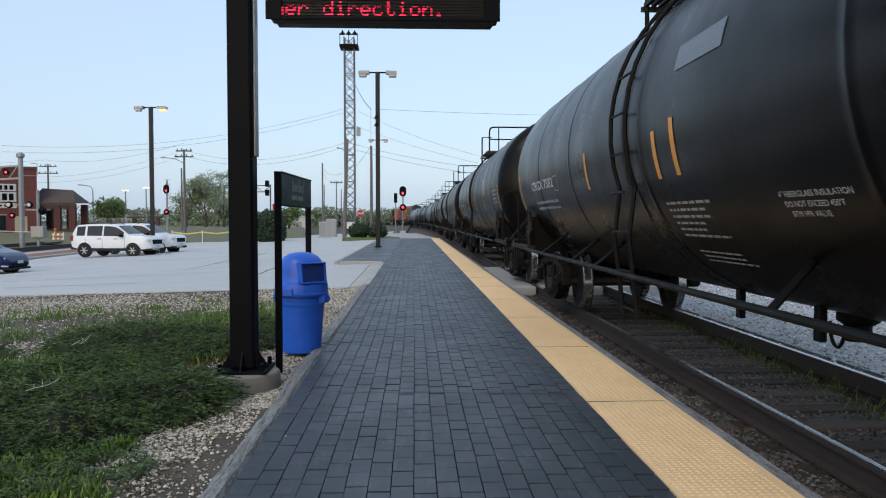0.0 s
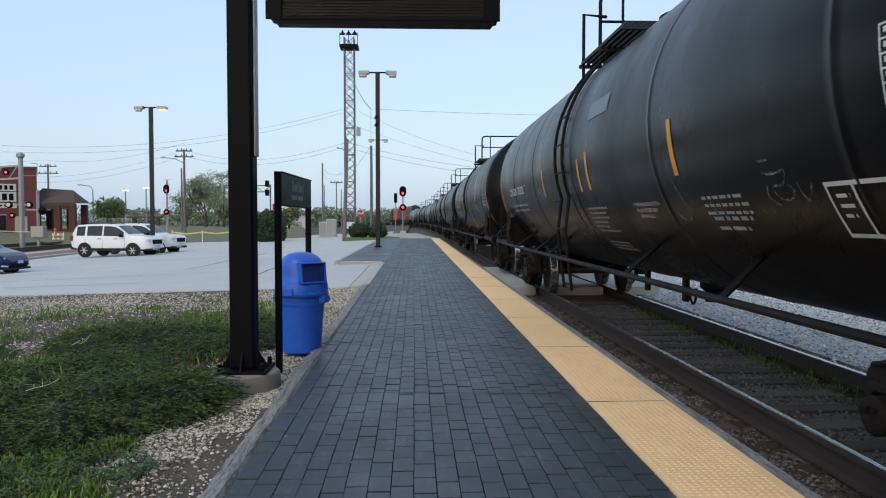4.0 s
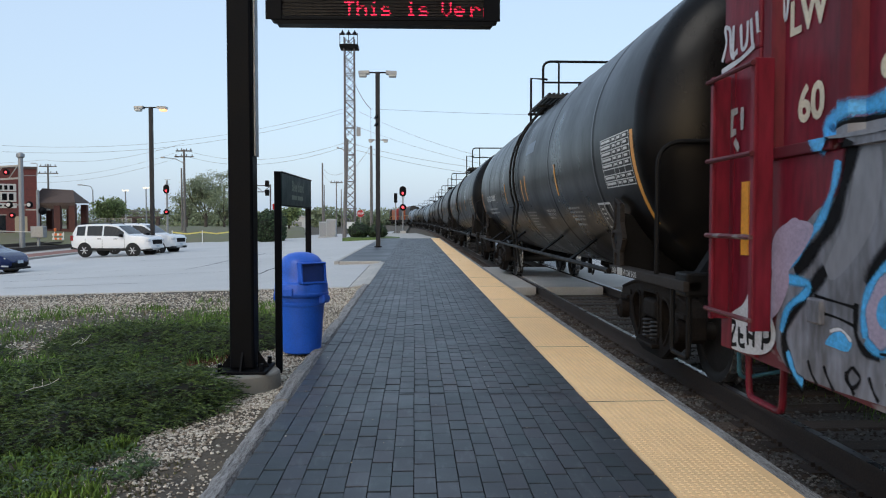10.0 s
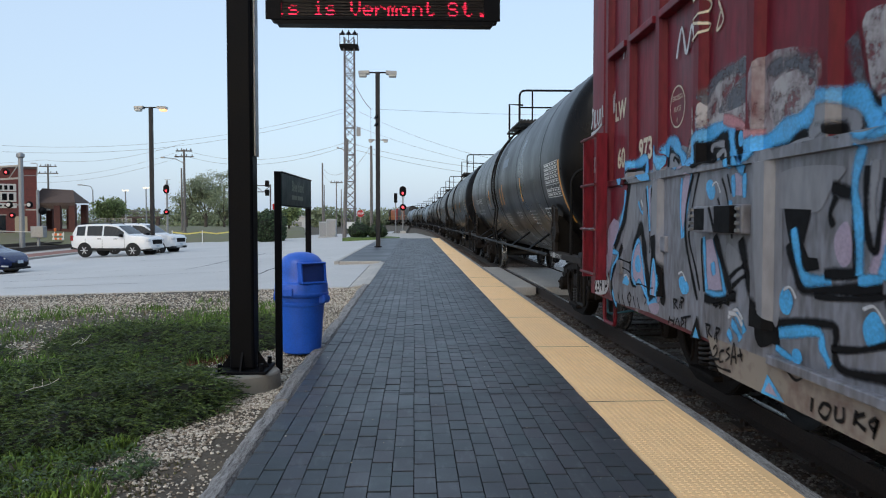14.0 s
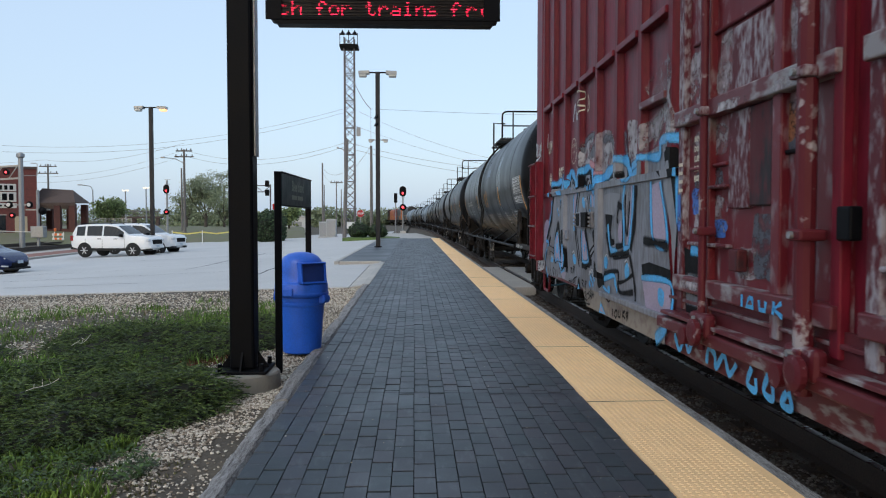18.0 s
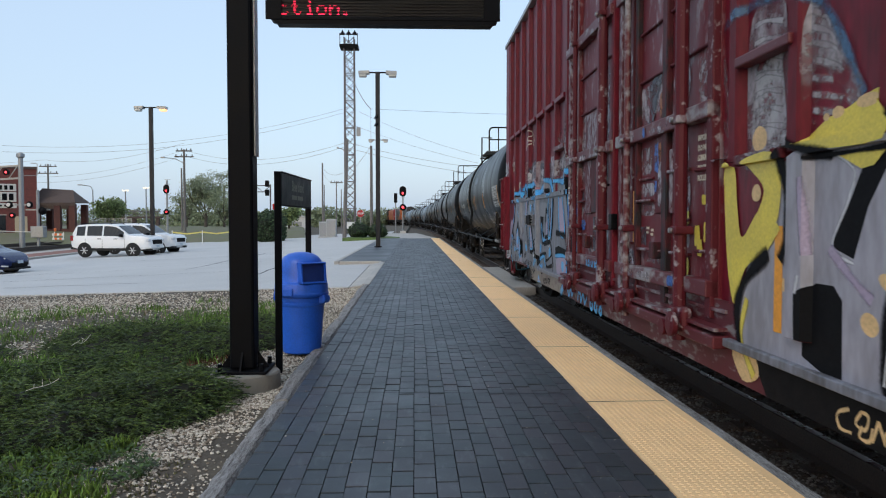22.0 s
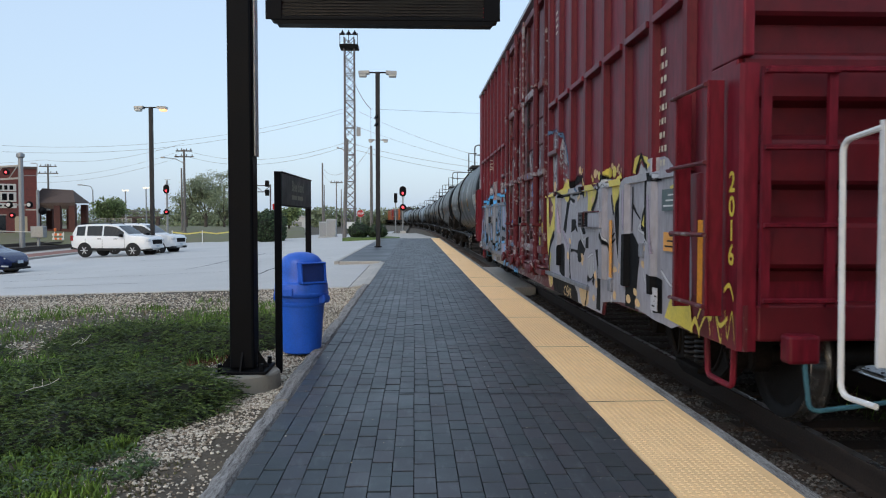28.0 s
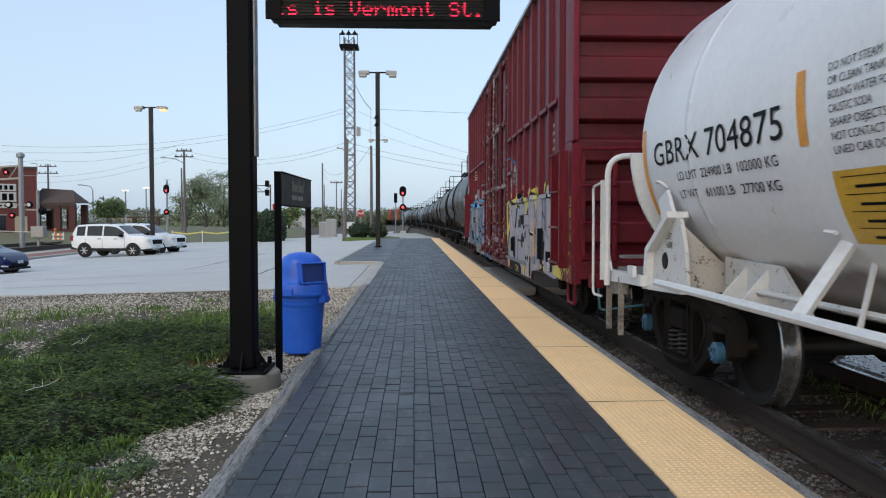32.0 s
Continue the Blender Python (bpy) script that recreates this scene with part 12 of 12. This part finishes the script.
def tree_line(seed=21):
    """Far woods round the horizon, one joined mass."""
    rng = random.Random(seed)
    vs, fs = [], []
    for (xa, ya, xb, yb, h, n) in ((-260, 330, -90, 300, 9, 26), (-95, 260, -40, 240, 7, 14), (-60, 200, -22, 190, 5.5, 16), (-30, 230, 5, 260, 6.5, 22), (-5, 300, 60, 320, 9, 16), (-45, 150, -28, 150, 4, 8)):
        for k in range(n):
            q = (k + rng.uniform(-0.5, 0.5)) / n
            cx, cy = xa + (xb - xa) * q, ya + (yb - ya) * q
            hh, w = h * rng.uniform(0.5, 1.1), h * rng.uniform(0.5, 0.9)
            for _ in range(330):
                u = Vector((rng.gauss(0, 1), rng.gauss(0, 1), rng.gauss(0, 1))).normalized() * rng.uniform(0.6, 1.0)
                p = Vector((cx + u.x * w, cy + u.y * w * 0.5, -0.9 + max(0, (u.z * 0.5 + 0.5) * hh)))
                a = Vector((rng.uniform(-1, 1), rng.uniform(-1, 1), rng.uniform(-1, 1))).normalized()
                b = a.orthogonal().normalized()
                s = rng.uniform(0.2, 0.55)
                m = len(vs)
                vs.extend((p - a * s, p + b * s * 0.7, p + a * s, p - b * s * 0.7))
                fs.append((m, m + 1, m + 2, m + 3))
    soup("far_woods", vs, fs, M_LEAFFAR, "green far woods along the horizon, haze put into the leaf colour", "woods", kind="stuff")


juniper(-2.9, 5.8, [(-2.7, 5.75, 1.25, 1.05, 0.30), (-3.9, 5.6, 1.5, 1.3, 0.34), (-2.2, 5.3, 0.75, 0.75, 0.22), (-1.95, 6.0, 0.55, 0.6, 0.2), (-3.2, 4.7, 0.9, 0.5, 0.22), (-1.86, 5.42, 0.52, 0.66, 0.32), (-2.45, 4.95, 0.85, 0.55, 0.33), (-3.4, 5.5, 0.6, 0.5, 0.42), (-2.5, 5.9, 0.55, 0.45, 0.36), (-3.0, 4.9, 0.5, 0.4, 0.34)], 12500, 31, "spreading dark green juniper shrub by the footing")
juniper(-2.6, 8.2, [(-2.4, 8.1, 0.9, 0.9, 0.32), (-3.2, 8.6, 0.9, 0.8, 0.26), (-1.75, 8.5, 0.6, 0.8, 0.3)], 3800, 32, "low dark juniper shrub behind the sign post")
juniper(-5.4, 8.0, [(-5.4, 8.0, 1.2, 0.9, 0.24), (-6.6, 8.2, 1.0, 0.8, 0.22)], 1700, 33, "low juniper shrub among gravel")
grass_patch("grass_tufts", [(-1.85, 3.85, 0.28, 0.22), (-2.2, 4.15, 0.35, 0.22), (-1.65, 3.62, 0.2, 0.15), (-2.5, 3.9, 0.5, 0.4), (-1.95, 4.35, 0.2, 0.12), (-2.4, 4.5, 0.3, 0.15), (-1.75, 4.45, 0.1, 0.08)], 2300, 41, 0.03, 0.11, M_WEED, "bright green weeds and grass tufts")
grass_patch("tall_grass", [(-3.4, 9.6, 1.3, 0.9), (-2.4, 9.9, 0.9, 0.9), (-4.2, 7.2, 0.9, 0.5), (-5.5, 12.0, 1.4, 0.7), (-8.6, 12.5, 1.0, 0.9), (-4.4, 7.4, 0.8, 0.5), (-3.2, 7.2, 0.6, 0.25), (-2.6, 11.6, 0.9, 0.8), (-1.9, 9.3, 0.4, 1.0), (-3.0, 10.6, 1.8, 1.0), (-2.2, 10.4, 0.9, 0.9), (-2.4, 9.5, 0.7, 0.5), (-1.8, 9.0, 0.4, 0.5)], 5200, 42, 0.05, 0.19, M_GRASS, "patchy green grass among the stones")
grass_patch("dry_weeds", [(-2.8, 10.5, 2.2, 2.2), (-5.6, 10.4, 2.6, 1.8), (-6.2, 9.4, 1.0, 0.8)], 1000, 43, 0.04, 0.12, mat("dry_weed", (0.20, 0.17, 0.09), 0.8, var=0.4, island=0.4), "dry brown weed stalks")
grass_patch("trodden_grass", [(-1.16, 4.25, 0.12, 0.55), (-1.3, 3.9, 0.2, 0.3)], 700, 48, 0.012, 0.035, mat("trodden_grass", (0.085, 0.085, 0.034), 0.85, var=0.5, island=0.5), "short dull grass in the soil by the timber edge")
stones("white_gravel", [(-1.75, -0.98, 5.3, 9.5, 4.4), (-1.9, -1.05, 4.7, 5.3, 0.55), (-1.7, -1.2, 4.2, 4.8, 0.3), (-1.9, -1.35, 3.8, 4.4, 0.25), (-1.9, -0.98, 9.5, 14.7, 2.5), (-1.7, -1.0, 3.3, 4.9, 0.32), (-2.6, -1.3, 3.3, 4.6, 0.15), (-4.4, -1.6, 6.7, 7.6, 1.2)], 24000, 51, 0.005, 0.0135, M_WHITESTONE, "pale limestone chips beside the platform", zoff=0.002)
stones("lot_edge_gravel", [(-9.5, -1.4, 12.0, 15.2, 5), (-3.2, -1.0, 11.6, 14.8, 2.5), (-7, -1.4, 8.8, 12, 1.6), (-5.6, -3.9, 6.6, 8.9, 0.9), (-9.5, -5, 12.4, 16.6, 3)], 17000, 54, 0.011, 0.024, M_WHITESTONE, "pale stones along the edge of the lot", zoff=0.002)
stones("ballast_stones", [(1.92, 2.66, 2.5, 16, 4.5), (2.86, 4.15, 2.5, 16, 4), (1.92, 2.62, 16, 40, 0.8), (2.86, 4.15, 24, 40, 0.8)], 21000, 52, 0.008, 0.019, M_BALLAST, "dark dirty ballast stones", level=lambda x: RAIL_Z - (0.202 if x > 2.7 else 0.196 + 0.08 * max(0, 2.3 - x)))
stones("clean_gravel", [(4.35, 5.0, 3, 22, 1.4), (5.0, 9.5, 3.5, 18, 3), (4.7, 8, 18, 40, 1)], 16000, 53, 0.014, 0.034, mat("clean_gravel", (0.52, 0.52, 0.52), 0.9, var=0.4, scale=9, island=0.5), "light grey crushed stone beyond the track", level=lambda x: -0.40 if x > 5 else -0.44 + 0.1 * (5 - x))
bm = bmesh.new()
box(bm, 5.0, 30, -40, 260, -0.46, -0.405)
solid("gravel_road", bm, mat("gravel_road", (0.42, 0.42, 0.42), 0.95, var=0.55, scale=20, fine=45, bump=1.0, dist=0.02), "light grey crushed stone yard", "gravel", kind="structure")
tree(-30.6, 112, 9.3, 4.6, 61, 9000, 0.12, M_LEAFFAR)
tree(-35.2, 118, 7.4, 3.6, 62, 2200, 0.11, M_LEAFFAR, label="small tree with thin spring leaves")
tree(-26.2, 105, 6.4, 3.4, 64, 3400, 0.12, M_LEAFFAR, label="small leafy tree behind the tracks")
tree(-15.2, 92, 4.6, 2.6, 63, 2200, 0.17, M_LEAF, label="small bright green tree")
tree(-41.9, 105, 5.5, 3.6, 65, 6500, 0.15, M_LEAF, label="rounded green tree by the shelter")
bush("hedge", -12.9, -10.6, 61, 64, 2.3, ground_z(-11.5, 62), 71, 3200, 0.11, M_LEAFDARK, "dark clipped hedge beyond the lot", True)
bush("hedge", -4.7, -3.2, 53.2, 55.4, 1.15, -0.1, 72, 2200, 0.07, M_LEAFDARK, "dark rounded hedge on a grass island")
bush("hedge", -3.3, -1.9, 53.4, 55.2, 1.05, -0.1, 73, 2000, 0.07, M_LEAFDARK, "dark rounded hedge on a grass island")
bm = bmesh.new()
prism(bm, [(-4.9, 51.9), (-1.2, 52.3), (-1.0, 54.5), (-1.8, 57.5), (-4.6, 57.0)], -0.4, 0.02, "z")
isl = solid("grass_island", bm, mat("island_grass", (0.11, 0.17, 0.05), 0.9, var=0.4, scale=3, fine=30, bump=0.6), "small kerbed grass island at the platform end", "grass", kind="structure")
bm = bmesh.new()
prism(bm, [(-0.9, 52.1), (1.9, 52.1), (0.3, 75), (-3.4, 75)], -0.4, -0.06, "z")
solid("walkway", bm, M_CONCRETE, "pale concrete walk beyond the platform end", "walkway", kind="structure")
tree_line()


def leafy_weeds(spots, count, seed):
    """Low broad-leaved weeds: small tilted leaf pairs close to the soil."""
    rng = random.Random(seed)
    vs, fs = [], []
    for _ in range(count):
        cx, cy, rx, ry = rng.choice(spots)
        a, q = rng.uniform(0, 2 * math.pi), math.sqrt(rng.random())
        x, y = cx + rx * q * math.cos(a), cy + ry * q * math.sin(a)
        if x > -1.05:
            continue
        p = Vector((x, y, ground_z(x, y) + rng.uniform(0.005, 0.05)))
        u = Vector((rng.uniform(-1, 1), rng.uniform(-1, 1), rng.uniform(-0.1, 0.5))).normalized()
        w = u.cross(Vector((0, 0, 1))).normalized()
        s = rng.uniform(0.008, 0.022)
        n = len(vs)
        vs.extend((p, p + u * s + w * s * 0.45, p + u * s * 2.1, p + u * s - w * s * 0.45))
        fs.append((n, n + 1, n + 2, n + 3))
    # taller leafy stems
    for _ in range(count // 26):
        cx, cy, rx, ry = rng.choice(spots[:4])
        a, q = rng.uniform(0, 2 * math.pi), math.sqrt(rng.random())
        x, y = cx + rx * q * math.cos(a), cy + ry * q * math.sin(a)
        if x > -1.75:
            continue
        h = rng.uniform(0.05, 0.14)
        lean = Vector((rng.uniform(-0.3, 0.3), rng.uniform(-0.3, 0.3), 1))
        for k in range(12):
            p = Vector((x, y, ground_z(x, y))) + lean * h * (k + 1) / 12
            an = k * 2.4 + rng.uniform(-0.4, 0.4)
            u = Vector((math.cos(an), math.sin(an), rng.uniform(0.1, 0.7))).normalized()
            w = u.cross(Vector((0, 0, 1))).normalized()
            s = rng.uniform(0.012, 0.024)
            n = len(vs)
            vs.extend((p, p + u * s + w * s * 0.42, p + u * s * 2.2 - Vector((0, 0, s * 0.4)), p + u * s - w * s * 0.42))
            fs.append((n, n + 1, n + 2, n + 3))
    soup("weed_leaves", vs, fs, mat("weed_leaf", (0.048, 0.088, 0.015), 0.7, var=0.5, scale=2, fine=15, bump=0.05, island=0.6), "low leafy green weeds on bare soil", "weeds", kind="stuff")


leafy_weeds([(-1.85, 3.85, 0.28, 0.25), (-2.3, 4.1, 0.45, 0.3), (-1.75, 4.3, 0.2, 0.15), (-2.5, 3.7, 0.5, 0.4), (-2.2, 4.4, 0.4, 0.2), (-3.4, 9.8, 1.6, 1.2), (-5.4, 9.9, 2.0, 1.2), (-2.0, 9.6, 0.6, 1.4), (-1.5, 4.0, 0.12, 0.2), (-3.5, 10.8, 2.2, 1.2), (-3.0, 11.0, 1.8, 1.0)], 4600, 44)
grass_patch("dead_juniper_twigs", [(-1.72, 5.15, 0.16, 0.22), (-1.85, 4.95, 0.15, 0.15), (-2.3, 7.15, 0.5, 0.22), (-2.0, 7.3, 0.3, 0.2)], 1300, 45, 0.03, 0.08, mat("dead_needles", (0.13, 0.055, 0.025), 0.85, var=0.4, island=0.4), "rust brown dead twigs at the shrub edge")
# dead twigs on the shrub
for k, (x, y, a) in enumerate(((-2.55, 5.0, 20), (-2.75, 4.85, -30), (-3.1, 6.9, 60), (-3.6, 6.8, -15))):
    rng = random.Random(k)
    bm = bmesh.new()
    pts = [Vector((x + 0.05 * j * math.cos(radians(a)), y + 0.05 * j * math.sin(radians(a)), ground_z(x, y) + 0.25 + 0.02 * j + rng.uniform(-0.02, 0.02))) for j in range(5)]
    pipe(bm, pts, 0.0025, 5)
    for j in (1, 2, 3):
        rod(bm, pts[j], pts[j] + Vector((rng.uniform(-0.06, 0.06), rng.uniform(-0.05, 0.05), rng.uniform(0.01, 0.05))), 0.0018, 4)
    solid("dead_twig", bm, mat("dead_twig", (0.50, 0.47, 0.42), 0.9, var=0.2) if k == 0 else bpy.data.materials["dead_twig"], "bleached dead twig on the juniper shrub", "twig", group="dead twigs")
# scraps of litter
for k, (x, y) in enumerate(((-1.72, 4.05), (-2.0, 3.9), (-2.05, 4.45))):
    bm = bmesh.new()
    rng = random.Random(k + 9)
    vs = [bm.verts.new((0.035 * math.cos(q) * rng.uniform(0.6, 1.2), 0.022 * math.sin(q) * rng.uniform(0.6, 1.2), rng.uniform(0.0, 0.012))) for q in (0, 1.2, 2.5, 3.8, 5.0)]
    bm.faces.new(vs)
    r = bmesh.ops.extrude_face_region(bm, geom=bm.faces[:])
    for v in [v for v in r["geom"] if isinstance(v, bmesh.types.BMVert)]:
        v.co.z += 0.003
    solid("litter_scrap", bm, M_CAP if k == 0 else M_LETTER, "small crumpled scrap of litter on the weeds", "litter", pose(x, y, ground_z(x, y) + 0.012, 0, 0, 40 * k), "litter scraps")
stones("loose_chips", [(-0.8, 1.15, 3.0, 11.0, 1)], 110, 56, 0.003, 0.007, M_WHITESTONE, "tiny pale chips scattered on the pavers", level=lambda x: 0.002)
# weeds between the rails
rng = random.Random(77)
vs, fs = [], []
for cx, cy in ((4.0, 7.2), (4.05, 8.4), (4.1, 9.5), (4.0, 11.2), (3.9, 6.0), (4.05, 13.0)):
    for _ in range(90):
        x, y = cx + rng.gauss(0, 0.10), cy + rng.gauss(0, 0.35)
        blade(vs, fs, Vector((x, y, RAIL_Z - 0.2)), Vector((rng.uniform(-0.5, 0.5), rng.uniform(-0.5, 0.5), 1)), rng.uniform(0.05, 0.18), 0.004, rng)
soup("track_weeds", vs, fs, M_GRASS, "green weeds growing between the rails", "weeds", kind="stuff")


# clumps of grass over the gravel and through the shrubs
rng = random.Random(77)
clumps = [(rng.uniform(-8.5, -1.9), rng.uniform(8.8, 13.0), rng.uniform(0.10, 0.40), rng.uniform(0.08, 0.25)) for _ in range(46)]
clumps += [(rng.uniform(-4.6, -2.0), rng.uniform(6.9, 7.6), rng.uniform(0.10, 0.3), rng.uniform(0.08, 0.2)) for _ in range(12)]
grass_patch("grass_clumps", clumps, 3400, 78, 0.05, 0.19, M_GRASS, "clumps of fresh grass among pale stones")
through_shrub = [(rng.uniform(-4.4, -2.1), rng.uniform(4.6, 6.4), 0.10, 0.08) for _ in range(16)]
grass_patch("long_grass", through_shrub, 420, 79, 0.30, 0.46, M_GRASS, "long grass blades growing through the juniper")

# ---- paving pieces ----
build_tactile()
build_pavers()

# ---- what moves ----
def letter_place(step, depth=0.0):
    """Place of a letter on the display, by its step across the face; depth sinks it into the housing."""
    return pose(0.206 + (step - 470) * PX, SIGN_FACE + depth, 2.832)


def letter_rows(i):
    """Passes of the message: start of each, and when it is cut short. A letter waits in the housing between passes."""
    left, right, speed, pitch = 474.0, 861.0, 164.0, 22.0
    rows = []
    def put(t, m):
        if rows and t <= rows[-1][0] + 0.034:
            t = rows[-1][0] + 0.0341
        rows.append((t, m))
    def step(t, t0):
        return 772 - speed * (t - t0) + pitch * i
    for t0, cut in ((-9.0, 99), (9.0, 11.2), (12.0, 99), (30.0, 99)):
        t_in = t0 + (772 + pitch * i - right) / speed
        t_out = t_in + (right - left) / speed
        if t_out <= 0 or t_in >= 32 or t_in >= cut:
            continue
        if t_in > 0:
            if rows:
                put(rows[-1][0] + 0.07, letter_place(left + 8, 0.06))
                put(max(rows[-1][0] + 0.1, t_in - 0.12), letter_place(right, 0.06))
            else:
                put(0.0, letter_place(right))
            put(t_in, letter_place(right))
        else:
            put(0.0, letter_place(step(0.0, t0)))
        end = min(t_out, cut, 32.0)
        t = max(t_in, 0.0) + 0.3
        while t < end - 0.16:
            put(t, letter_place(step(t, t0)))
            t += 0.3
        for e in (0.12, 0.08, 0.04, 0.0):
            if end - e > rows[-1][0] + 0.034:
                put(end - e, letter_place(step(end - e, t0)))
    if not rows:
        put(0.0, letter_place(right))
    if rows[-1][0] < 31.9:
        put(32.0, rows[-1][1])
    return rows


def motions():
    for car, s0 in CARS:
        rows = []
        for k in range(33):
            x, y, h = track_at(s0 + travel(1.0 * k))
            rows.append((1.0 * k, pose(x, y, RAIL_Z, 0, 0, h)))
        walk(car, rows)
    # wheels roll without slipping, about 75 degrees from row to row
    times = [0.0]
    while times[-1] < 32.0:
        t = times[-1]
        v = 0.6835 + 0.01378 * t + 0.052 * max(0.0, t - 28.5)
        times.append(min(32.0, t + 0.60 / v))
    for w, dy in SPIN:
        walk(w, [(t, pose(0, dy, 0.457, -math.degrees(travel(t) / 0.457), 0, 0)) for t in times])
    for g, i in GLYPHS:
        walk(g, letter_rows(i))


motions()
